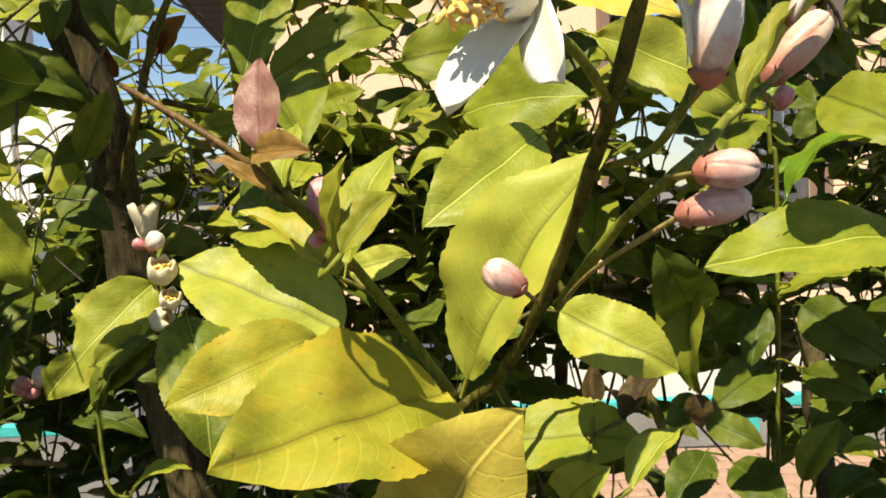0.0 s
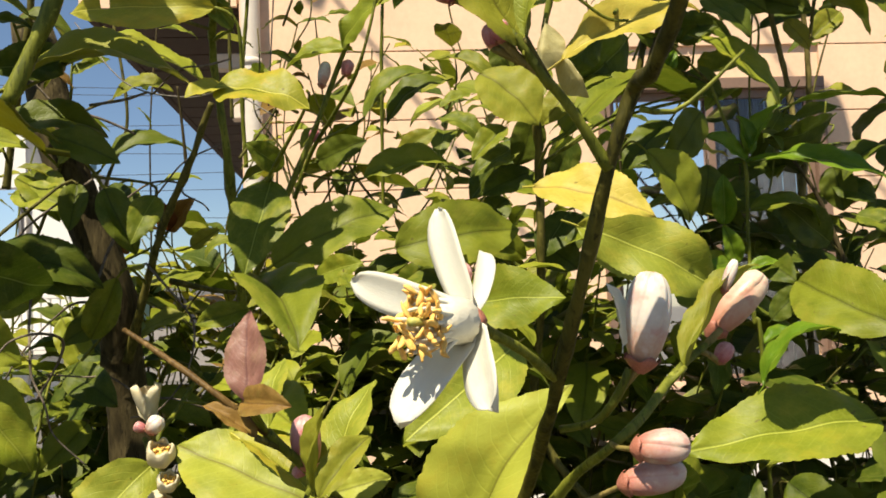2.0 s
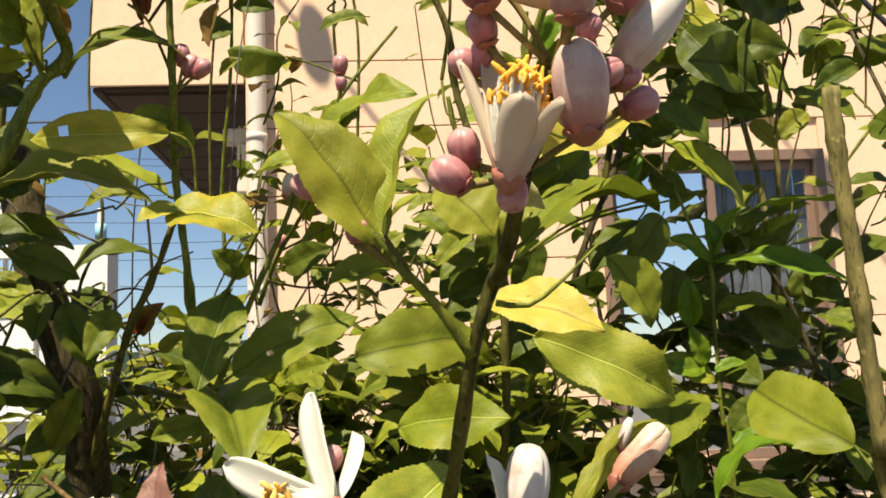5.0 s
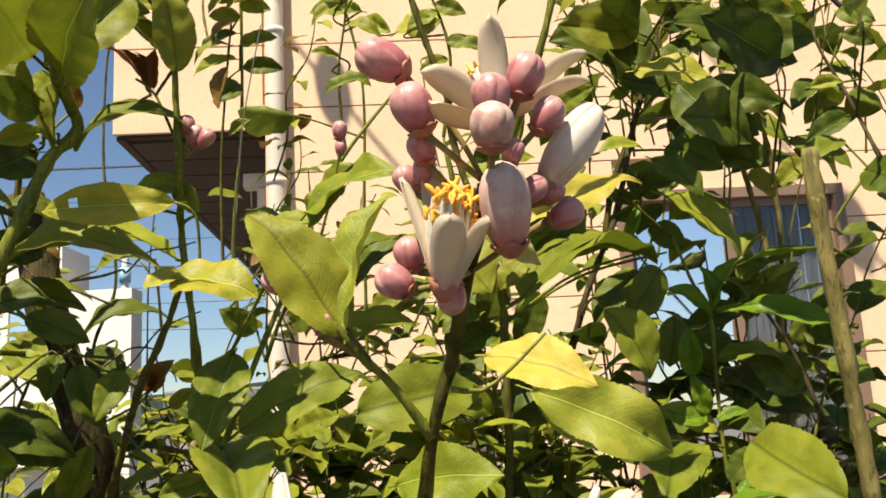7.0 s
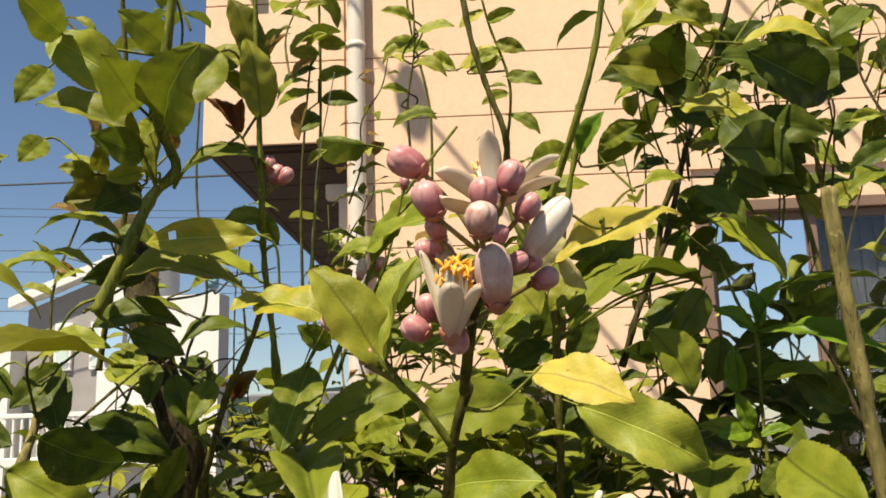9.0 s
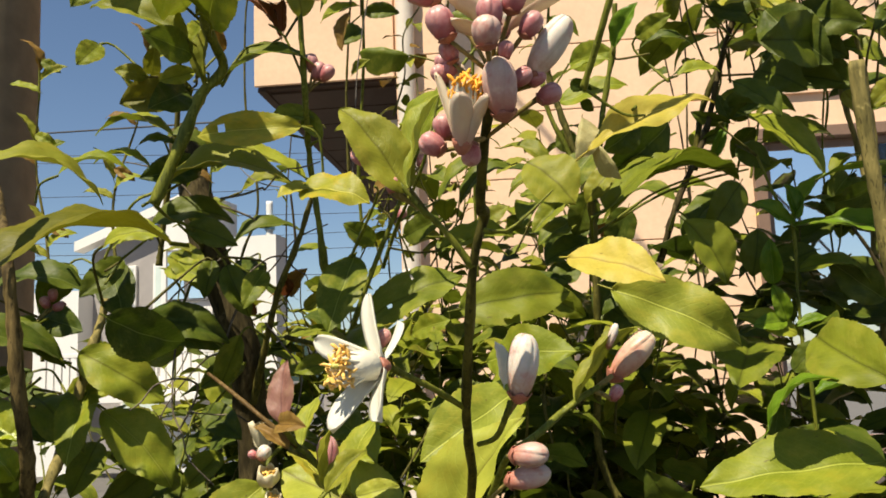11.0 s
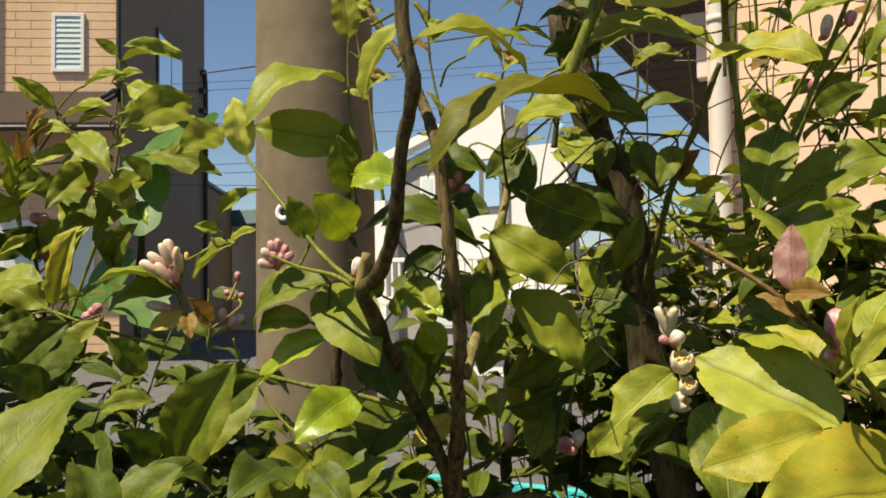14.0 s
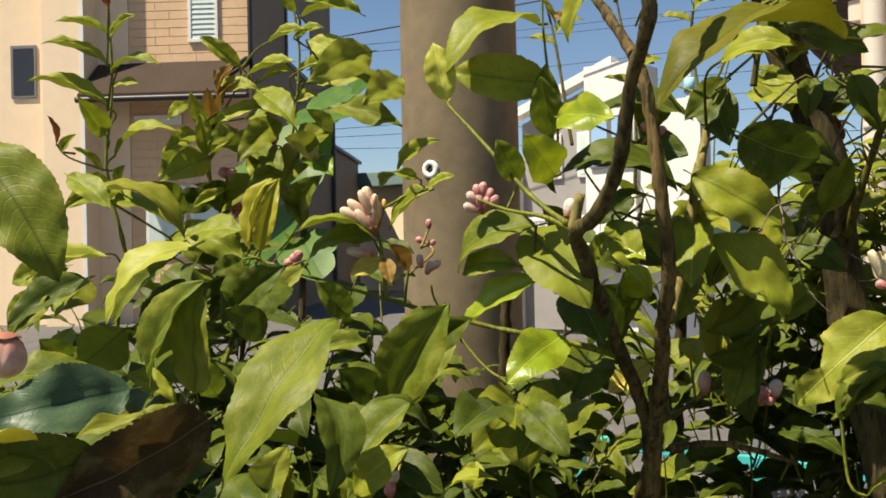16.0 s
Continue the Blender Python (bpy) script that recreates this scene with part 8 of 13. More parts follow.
leaf(tree_bush, (-0.721, 0.209, 1.342), (-0.752, 0.160, 1.306), 0.032, (0.43, -0.61, 0.66), "fold", DARK)
leaf(tree_bush, (-0.712, 0.191, 1.271), (-0.701, 0.160, 1.299), 0.025, (0.99, -0.05, -0.10), "fold", GREEN)
leaf(tree_bush, (-0.696, 0.228, 1.293), (-0.669, 0.171, 1.282), 0.032, (0.69, 0.30, 0.66), "flat", DARK)
leaf(tree_bush, (-0.589, 0.235, 1.254), (-0.579, 0.210, 1.284), 0.021, (0.92, -0.31, -0.23), "wavy", GREEN)
leaf(tree_bush, (-0.664, 0.291, 1.269), (-0.679, 0.241, 1.262), 0.028, (0.82, -0.31, 0.48), "flat", GREEN)
leaf(tree_bush, (-0.640, 0.297, 1.317), (-0.593, 0.306, 1.349), 0.028, (0.32, -0.95, 0.01), "fold", DARK)
leaf(tree_bush, (-0.621, 0.311, 1.293), (-0.618, 0.268, 1.317), 0.028, (0.99, -0.12, 0.00), "flat", DARK)
leaf(tree_bush, (-0.593, 0.383, 1.303), (-0.600, 0.350, 1.334), 0.025, (0.87, -0.50, 0.05), "fold", GREEN)
leaf(tree_bush, (-0.524, 0.335, 1.246), (-0.519, 0.292, 1.273), 0.027, (0.98, -0.17, -0.09), "fold", DARK)
leaf(tree_bush, (-0.501, 0.378, 1.278), (-0.456, 0.372, 1.307), 0.027, (-0.01, -1.00, -0.01), "fold", DARK)
leaf(tree_bush, (-0.424, 0.361, 1.242), (-0.398, 0.280, 1.242), 0.040, (0.37, 0.14, 0.92), "wavy", DARK)
leaf(tree_bush, (-0.407, 0.374, 1.241), (-0.361, 0.354, 1.217), 0.031, (-0.10, -0.65, 0.75), "wavy", DARK)
leaf(tree_bush, (-0.816, 0.237, 1.373), (-0.828, 0.203, 1.388), 0.025, (0.89, -0.38, 0.26), "lance", GREEN)
leaf(tree_bush, (-0.833, 0.225, 1.317), (-0.774, 0.219, 1.348), 0.031, (0.10, -0.97, -0.21), "flat", GREEN)
leaf(tree_bush, (-0.674, 0.346, 1.344), (-0.643, 0.287, 1.308), 0.035, (0.46, -0.09, 0.89), "fold", DARK)
leaf(tree_bush, (-0.514, 0.242, 1.248), (-0.509, 0.202, 1.266), 0.020, (0.90, 0.16, 0.40), "flat", DARK)
leaf(tree_bush, (-0.464, 0.330, 1.226), (-0.490, 0.285, 1.247), 0.026, (0.51, -0.06, 0.86), "arch", DARK)

# leaves round the forked stems, much of their shade put in with dark leaf colours
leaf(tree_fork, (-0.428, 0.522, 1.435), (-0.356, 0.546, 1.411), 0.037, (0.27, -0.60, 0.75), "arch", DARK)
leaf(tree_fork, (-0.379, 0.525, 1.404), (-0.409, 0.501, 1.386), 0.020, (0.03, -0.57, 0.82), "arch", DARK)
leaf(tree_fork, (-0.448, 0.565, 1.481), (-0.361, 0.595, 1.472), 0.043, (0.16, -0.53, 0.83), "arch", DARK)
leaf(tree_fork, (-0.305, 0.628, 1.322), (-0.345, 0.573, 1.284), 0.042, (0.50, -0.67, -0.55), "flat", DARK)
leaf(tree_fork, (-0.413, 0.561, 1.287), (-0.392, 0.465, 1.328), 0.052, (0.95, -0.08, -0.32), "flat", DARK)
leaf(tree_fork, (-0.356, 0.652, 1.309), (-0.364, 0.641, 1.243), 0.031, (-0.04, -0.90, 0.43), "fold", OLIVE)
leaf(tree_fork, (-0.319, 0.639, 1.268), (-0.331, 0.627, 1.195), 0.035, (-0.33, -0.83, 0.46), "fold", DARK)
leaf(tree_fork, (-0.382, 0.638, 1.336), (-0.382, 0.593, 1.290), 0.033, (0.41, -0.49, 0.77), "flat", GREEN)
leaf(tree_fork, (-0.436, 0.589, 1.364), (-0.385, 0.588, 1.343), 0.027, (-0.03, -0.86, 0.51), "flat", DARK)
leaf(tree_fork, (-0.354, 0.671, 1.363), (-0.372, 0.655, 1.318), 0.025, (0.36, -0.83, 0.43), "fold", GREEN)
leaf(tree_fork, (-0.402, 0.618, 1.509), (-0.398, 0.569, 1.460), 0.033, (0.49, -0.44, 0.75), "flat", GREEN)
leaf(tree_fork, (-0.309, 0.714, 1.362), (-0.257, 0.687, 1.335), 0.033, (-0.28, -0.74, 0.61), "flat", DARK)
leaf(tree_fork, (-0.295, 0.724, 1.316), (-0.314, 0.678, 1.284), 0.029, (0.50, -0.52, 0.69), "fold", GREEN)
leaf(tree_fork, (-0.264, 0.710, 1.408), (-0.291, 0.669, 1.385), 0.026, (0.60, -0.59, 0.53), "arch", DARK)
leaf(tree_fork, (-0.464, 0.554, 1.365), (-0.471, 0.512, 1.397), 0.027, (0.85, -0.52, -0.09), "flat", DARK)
leaf(tree_bush, (-0.743, 0.588, 1.593), (-0.746, 0.495, 1.552), 0.047, (0.90, -0.08, 0.43), "lance", LIGHT)
leaf(tree_bush, (-0.797, 0.567, 1.530), (-0.702, 0.590, 1.507), 0.035, (0.18, -0.79, 0.59), "wavy", GREEN)
leaf(tree_bush, (-0.753, 0.580, 1.637), (-0.799, 0.536, 1.654), 0.023, (0.58, -0.62, 0.53), "fold", LIGHT)
leaf(tree_bush, (-0.715, 0.603, 1.561), (-0.697, 0.517, 1.516), 0.041, (0.79, 0.02, 0.61), "lance", LIGHT)
leaf(tree_bush, (-0.810, 0.564, 1.479), (-0.783, 0.486, 1.488), 0.033, (0.95, 0.32, -0.03), "flat", LIGHT)
leaf(tree_bush, (-0.724, 0.606, 1.453), (-0.668, 0.607, 1.488), 0.023, (-0.11, -0.92, 0.37), "fold", LIGHT)
leaf(tree_bush, (-0.812, 0.555, 1.612), (-0.750, 0.563, 1.579), 0.031, (0.11, -0.89, 0.44), "lance", LIGHT)

# leaves of the old tree against the sky
leaf(tree_old, (-0.298, 0.493, 1.767), (-0.227, 0.506, 1.717), 0.044, (-0.01, -0.98, 0.19), "wavy", LIGHT)
leaf(tree_old, (-0.219, 0.501, 1.674), (-0.296, 0.480, 1.712), 0.041, (0.29, -0.69, 0.66), "fold", OLIVE)
leaf(tree_old, (-0.158, 0.512, 1.748), (-0.193, 0.470, 1.681), 0.047, (0.62, -0.69, 0.38), "fold", OLIVE)
leaf(tree_old, (-0.213, 0.534, 1.763), (-0.229, 0.484, 1.778), 0.031, (0.72, -0.54, -0.43), "flat", LIGHT)
leaf(tree_old, (-0.139, 0.557, 1.742), (-0.156, 0.535, 1.811), 0.035, (0.67, -0.68, 0.30), "flat", DULL)
leaf(tree_old, (-0.198, 0.568, 1.756), (-0.156, 0.562, 1.779), 0.023, (-0.25, -0.90, 0.37), "flat", GREEN)
leaf(tree_old, (-0.148, 0.572, 1.713), (-0.196, 0.551, 1.762), 0.034, (0.55, -0.22, 0.81), "arch", LIGHT)
leaf(tree_old, (-0.255, 0.582, 1.659), (-0.311, 0.550, 1.644), 0.037, (0.47, -0.88, 0.09), "fold", DULL)
leaf(tree_old, (-0.286, 0.494, 1.768), (-0.283, 0.432, 1.770), 0.035, (0.86, -0.00, -0.52), "flat", LIGHT)
leaf(tree_old, (-0.230, 0.554, 1.711), (-0.230, 0.526, 1.677), 0.022, (0.51, -0.51, 0.69), "flat", LIGHT)
leaf(tree_old, (-0.226, 0.579, 1.691), (-0.221, 0.563, 1.710), 0.013, (0.31, -0.85, -0.42), "fold", BRONZE)
leaf(tree_old, (-0.284, 0.557, 1.668), (-0.265, 0.531, 1.683), 0.017, (-0.00, -0.60, -0.80), "flat", OLIVE)
leaf(tree_old, (-0.288, 0.557, 1.666), (-0.310, 0.539, 1.670), 0.016, (0.51, -0.86, 0.03), "arch", OLIVE)
leaf(tree_old, (-0.268, 0.570, 1.613), (-0.339, 0.556, 1.621), 0.034, (0.07, -0.33, 0.94), "arch", LIGHT)
leaf(tree_old, (-0.269, 0.582, 1.606), (-0.308, 0.572, 1.607), 0.019, (0.09, -0.59, 0.80), "arch", DARK)
leaf(tree_old, (-0.294, 0.510, 1.789), (-0.265, 0.512, 1.770), 0.016, (0.34, -0.42, 0.84), "arch", OLIVE)
leaf(tree_old, (-0.293, 0.573, 1.586), (-0.342, 0.561, 1.596), 0.024, (0.15, -0.32, 0.94), "arch", LIGHT)
leaf(tree_old, (-0.143, 0.573, 1.759), (-0.118, 0.565, 1.787), 0.018, (-0.57, -0.64, 0.51), "fold", BRONZE)
leaf(tree_old, (-0.168, 0.583, 1.700), (-0.161, 0.573, 1.727), 0.014, (-0.44, -0.89, 0.08), "fold", RED)
leaf(tree_old, (-0.175, 0.580, 1.712), (-0.175, 0.571, 1.730), 0.010, (0.94, -0.23, 0.25), "fold", RED)
leaf(tree_old, (-0.310, 0.516, 1.749), (-0.316, 0.486, 1.709), 0.027, (0.69, -0.48, 0.54), "flat", GREEN)
leaf(tree_old, (-0.329, 0.546, 1.698), (-0.332, 0.515, 1.669), 0.023, (0.72, -0.35, 0.60), "flat", GREEN)
leaf(tree_stump, (-0.185, 0.851, 1.835), (-0.195, 0.850, 1.786), 0.024, (-0.43, -0.83, 0.37), "fold", BRONZE)
leaf(tree_stump, (-0.180, 0.846, 1.858), (-0.219, 0.836, 1.838), 0.021, (-0.13, -0.68, 0.73), "arch", LIGHT)
leaf(tree_stump, (-0.174, 0.832, 1.930), (-0.208, 0.816, 1.936), 0.018, (0.29, -0.66, 0.69), "fold", LIGHT)
leaf(tree_stump, (-0.172, 0.835, 1.916), (-0.199, 0.827, 1.890), 0.018, (-0.09, -0.85, 0.53), "fold", OLIVE)
leaf(tree_stump, (-0.172, 0.842, 1.884), (-0.200, 0.833, 1.861), 0.017, (-0.10, -0.80, 0.59), "fold", BRONZE)
leaf(tree_stump, (-0.181, 0.838, 1.897), (-0.154, 0.827, 1.911), 0.015, (-0.41, -0.88, 0.25), "fold", LIGHT)
leaf(tree_stump, (-0.187, 0.866, 1.760), (-0.162, 0.855, 1.775), 0.015, (-0.39, -0.91, 0.14), "fold", OLIVE)
leaf(tree_stump, (-0.181, 0.828, 1.943), (-0.152, 0.820, 1.947), 0.015, (-0.33, -0.89, 0.30), "fold", OLIVE)

# crown beside the window, its shade put in with dark leaf colours
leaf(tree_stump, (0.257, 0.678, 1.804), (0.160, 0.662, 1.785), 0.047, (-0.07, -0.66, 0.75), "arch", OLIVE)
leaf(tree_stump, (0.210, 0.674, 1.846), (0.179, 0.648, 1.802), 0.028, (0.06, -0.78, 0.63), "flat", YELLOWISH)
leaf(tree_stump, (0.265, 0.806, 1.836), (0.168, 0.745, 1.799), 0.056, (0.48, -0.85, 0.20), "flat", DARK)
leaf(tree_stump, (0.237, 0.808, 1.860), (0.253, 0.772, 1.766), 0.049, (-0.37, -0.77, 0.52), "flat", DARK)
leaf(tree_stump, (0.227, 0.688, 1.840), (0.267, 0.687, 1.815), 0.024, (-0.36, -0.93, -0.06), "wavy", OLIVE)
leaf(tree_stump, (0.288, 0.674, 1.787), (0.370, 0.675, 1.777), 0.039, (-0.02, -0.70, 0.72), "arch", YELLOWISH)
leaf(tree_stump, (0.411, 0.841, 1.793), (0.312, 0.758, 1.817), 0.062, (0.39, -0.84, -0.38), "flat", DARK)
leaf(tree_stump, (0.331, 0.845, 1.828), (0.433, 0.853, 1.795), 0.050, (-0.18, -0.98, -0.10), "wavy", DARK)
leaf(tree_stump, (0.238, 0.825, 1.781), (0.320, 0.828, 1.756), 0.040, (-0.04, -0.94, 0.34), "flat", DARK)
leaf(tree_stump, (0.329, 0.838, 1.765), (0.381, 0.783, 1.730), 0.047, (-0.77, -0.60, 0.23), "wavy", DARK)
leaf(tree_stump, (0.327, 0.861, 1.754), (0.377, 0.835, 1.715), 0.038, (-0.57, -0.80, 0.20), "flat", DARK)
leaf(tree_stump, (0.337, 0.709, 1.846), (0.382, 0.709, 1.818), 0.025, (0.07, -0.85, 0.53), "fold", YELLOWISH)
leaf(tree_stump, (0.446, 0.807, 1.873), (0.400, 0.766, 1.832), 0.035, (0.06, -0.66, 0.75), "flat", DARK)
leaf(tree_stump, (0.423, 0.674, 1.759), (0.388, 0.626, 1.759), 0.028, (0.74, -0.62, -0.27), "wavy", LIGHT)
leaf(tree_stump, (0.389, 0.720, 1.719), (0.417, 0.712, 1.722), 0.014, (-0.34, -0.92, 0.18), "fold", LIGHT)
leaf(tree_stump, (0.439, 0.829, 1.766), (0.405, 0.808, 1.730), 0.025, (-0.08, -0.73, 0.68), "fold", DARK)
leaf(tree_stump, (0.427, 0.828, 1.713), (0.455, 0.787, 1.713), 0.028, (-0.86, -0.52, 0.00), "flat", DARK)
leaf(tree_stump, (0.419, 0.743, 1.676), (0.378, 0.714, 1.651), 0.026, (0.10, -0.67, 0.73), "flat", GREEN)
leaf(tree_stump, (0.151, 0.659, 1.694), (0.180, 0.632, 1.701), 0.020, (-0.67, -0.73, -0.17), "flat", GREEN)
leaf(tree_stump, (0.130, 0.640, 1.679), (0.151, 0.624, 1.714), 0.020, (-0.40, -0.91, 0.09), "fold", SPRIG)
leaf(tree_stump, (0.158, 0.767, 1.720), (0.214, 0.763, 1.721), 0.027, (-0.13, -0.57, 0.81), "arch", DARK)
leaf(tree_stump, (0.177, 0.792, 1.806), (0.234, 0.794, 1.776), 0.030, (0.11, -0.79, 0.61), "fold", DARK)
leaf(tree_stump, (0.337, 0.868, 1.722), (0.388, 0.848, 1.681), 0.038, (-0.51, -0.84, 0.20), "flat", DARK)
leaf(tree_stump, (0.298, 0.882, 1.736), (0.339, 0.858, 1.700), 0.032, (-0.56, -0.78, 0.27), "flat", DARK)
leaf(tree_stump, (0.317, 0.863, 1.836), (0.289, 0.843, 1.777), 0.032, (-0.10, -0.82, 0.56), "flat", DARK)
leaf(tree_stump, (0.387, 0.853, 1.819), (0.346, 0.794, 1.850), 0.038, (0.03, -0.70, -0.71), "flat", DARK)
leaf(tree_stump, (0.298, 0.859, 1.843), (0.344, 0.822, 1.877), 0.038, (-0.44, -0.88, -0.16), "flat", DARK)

# crown of the bush
leaf(tree_bush, (-0.909, 0.529, 1.591), (-0.932, 0.491, 1.625), 0.021, (0.73, -0.67, 0.15), "fold", LIGHT)
leaf(tree_bush, (-0.876, 0.548, 1.618), (-0.820, 0.558, 1.628), 0.020, (-0.04, -0.69, 0.72), "fold", LIGHT)
leaf(tree_bush, (-0.849, 0.564, 1.621), (-0.804, 0.567, 1.630), 0.016, (-0.13, -0.70, 0.70), "fold", LIGHT)
leaf(tree_bush, (-0.898, 0.537, 1.581), (-0.834, 0.551, 1.588), 0.023, (-0.00, -0.62, 0.79), "fold", LIGHT)
leaf(tree_bush, (-0.887, 0.544, 1.571), (-0.836, 0.551, 1.579), 0.018, (-0.07, -0.68, 0.73), "fold", LIGHT)
leaf(tree_bush, (-0.835, 0.575, 1.570), (-0.740, 0.609, 1.550), 0.036, (0.23, -0.53, 0.82), "arch", LIGHT)
leaf(tree_bush, (-0.834, 0.575, 1.583), (-0.779, 0.585, 1.583), 0.019, (0.05, -0.75, 0.66), "flat", LIGHT)
leaf(tree_bush, (-0.890, 0.542, 1.557), (-0.801, 0.517, 1.516), 0.039, (0.08, -0.47, 0.88), "lance", LIGHT)
leaf(tree_bush, (-0.854, 0.565, 1.543), (-0.815, 0.564, 1.546), 0.013, (-0.11, -0.83, 0.55), "flat", LIGHT)
leaf(tree_bush, (-0.955, 0.505, 1.521), (-0.947, 0.485, 1.558), 0.016, (0.84, -0.54, -0.11), "fold", LIGHT)
leaf(tree_bush, (-0.943, 0.512, 1.531), (-0.921, 0.489, 1.559), 0.015, (0.74, -0.38, -0.55), "fold", BRONZE)
leaf(tree_bush, (-0.933, 0.516, 1.554), (-0.904, 0.509, 1.592), 0.017, (-0.18, -0.97, 0.18), "fold", BRONZE)
leaf(tree_bush, (-0.937, 0.515, 1.534), (-0.898, 0.513, 1.571), 0.018, (-0.33, -0.80, 0.50), "fold", BRONZE)
leaf(tree_bush, (-0.950, 0.510, 1.484), (-0.939, 0.491, 1.531), 0.020, (0.81, -0.58, -0.07), "fold", LIGHT)
leaf(tree_bush, (-0.933, 0.516, 1.568), (-0.873, 0.529, 1.560), 0.024, (0.12, -0.84, 0.53), "lance", LIGHT)
leaf(tree_bush, (-0.882, 0.548, 1.544), (-0.923, 0.501, 1.525), 0.023, (0.50, -0.63, 0.59), "flat", LIGHT)
leaf(tree_bush, (-0.968, 0.496, 1.548), (-0.956, 0.459, 1.526), 0.018, (0.63, -0.06, 0.77), "lance", LIGHT)
leaf(tree_bush, (-0.871, 0.555, 1.523), (-0.854, 0.480, 1.472), 0.035, (0.76, -0.05, 0.65), "flat", GREEN)
leaf(tree_bush, (-0.947, 0.512, 1.480), (-0.935, 0.433, 1.452), 0.039, (0.86, 0.08, 0.50), "lance", LIGHT)
leaf(tree_bush, (-0.861, 0.564, 1.472), (-0.850, 0.492, 1.441), 0.030, (0.82, 0.02, 0.57), "flat", GREEN)
leaf(tree_bush, (-0.948, 0.512, 1.474), (-0.901, 0.515, 1.504), 0.019, (-0.20, -0.81, 0.55), "fold", LIGHT)
leaf(tree_bush, (-0.843, 0.574, 1.475), (-0.764, 0.540, 1.446), 0.036, (-0.00, -0.40, 0.92), "lance", SPRIG)
leaf(tree_bush, (-0.857, 0.569, 1.405), (-0.801, 0.549, 1.448), 0.035, (0.01, -0.97, -0.25), "fold", GREEN)
leaf(tree_bush, (-0.997, 0.487, 1.380), (-0.919, 0.510, 1.382), 0.040, (0.19, -0.94, 0.28), "wavy", LIGHT)
leaf(tree_bush, (-0.939, 0.521, 1.379), (-0.874, 0.538, 1.370), 0.037, (0.14, -0.91, 0.39), "lance", GREEN)
leaf(tree_bush, (-0.931, 0.523, 1.440), (-0.952, 0.489, 1.419), 0.016, (0.61, -0.56, 0.56), "fold", LIGHT)
leaf(tree_bush, (-0.979, 0.496, 1.414), (-0.952, 0.430, 1.443), 0.040, (0.96, 0.17, -0.21), "flat", GREEN)
leaf(tree_bush, (-0.825, 0.584, 1.512), (-0.784, 0.514, 1.477), 0.035, (0.44, -0.02, 0.90), "lance", GREEN)
leaf(tree_bush, (-0.907, 0.536, 1.493), (-0.821, 0.515, 1.454), 0.033, (0.11, -0.43, 0.89), "flat", GREEN)
leaf(tree_bush, (-0.814, 0.591, 1.505), (-0.795, 0.539, 1.525), 0.022, (0.96, 0.17, -0.22), "lance", GREEN)
leaf(tree_bush, (-0.964, 0.500, 1.514), (-0.932, 0.443, 1.487), 0.024, (0.69, 0.25, 0.68), "flat", LIGHT)
leaf(tree_bush, (-0.917, 0.528, 1.514), (-0.896, 0.468, 1.487), 0.027, (0.78, 0.17, 0.61), "lance", GREEN)
leaf(tree_bush, (-0.845, 0.485, 1.366), (-0.816, 0.487, 1.446), 0.040, (-0.23, -0.90, 0.37), "fold", YELLOWISH)
leaf(tree_fork, (-0.665, 0.361, 1.342), (-0.624, 0.297, 1.309), 0.045, (0.50, 0.07, 0.86), "flat", DARK)
leaf(tree_fork, (-0.641, 0.375, 1.346), (-0.666, 0.350, 1.308), 0.024, (0.23, -0.78, 0.58), "fold", OLIVE)
leaf(tree_fork, (-0.690, 0.345, 1.354), (-0.692, 0.311, 1.343), 0.020, (0.85, -0.11, 0.51), "flat", DARK)
leaf(tree_fork, (-0.549, 0.426, 1.424), (-0.560, 0.408, 1.429), 0.011, (0.79, -0.57, 0.21), "fold", LIGHT)
leaf(tree_fork, (-0.541, 0.432, 1.414), (-0.515, 0.435, 1.425), 0.013, (-0.12, -0.79, 0.60), "fold", LIGHT)
leaf(tree_fork, (-0.358, 0.541, 1.414), (-0.437, 0.482, 1.427), 0.047, (0.32, -0.41, 0.85), "arch", DARK)
leaf(tree_fork, (-0.448, 0.485, 1.472), (-0.433, 0.455, 1.509), 0.025, (0.48, -0.76, -0.45), "fold", GREEN)
leaf(tree_fork, (-0.444, 0.488, 1.462), (-0.444, 0.478, 1.407), 0.026, (-0.32, -0.84, 0.43), "fold", DARK)
leaf(tree_fork, (-0.359, 0.533, 1.575), (-0.304, 0.554, 1.586), 0.028, (-0.01, -0.50, 0.87), "arch", LIGHT)
leaf(tree_fork, (-0.284, 0.493, 1.444), (-0.236, 0.529, 1.419), 0.050, (0.40, -0.71, -0.58), "flat", DARK)
leaf(tree_fork, (-0.314, 0.622, 1.274), (-0.339, 0.577, 1.257), 0.034, (0.51, -0.66, -0.54), "flat", DARK)
leaf(tree_fork, (-0.404, 0.516, 1.367), (-0.367, 0.499, 1.350), 0.021, (-0.19, -0.68, 0.71), "wavy", GLOSS)
leaf(tree_fork, (-0.422, 0.506, 1.350), (-0.393, 0.496, 1.372), 0.018, (-0.12, -0.99, -0.09), "wavy", LIGHT)
leaf(tree_fork, (-0.401, 0.566, 1.383), (-0.332, 0.539, 1.339), 0.041, (-0.01, -0.64, 0.77), "wavy", GREEN)
leaf(tree_old, (-0.257, 0.574, 1.530), (-0.209, 0.576, 1.511), 0.025, (-0.06, -0.95, 0.30), "flat", DARK)
leaf(tree_old, (-0.224, 0.586, 1.493), (-0.203, 0.586, 1.446), 0.025, (0.20, -0.88, 0.43), "fold", DARK)
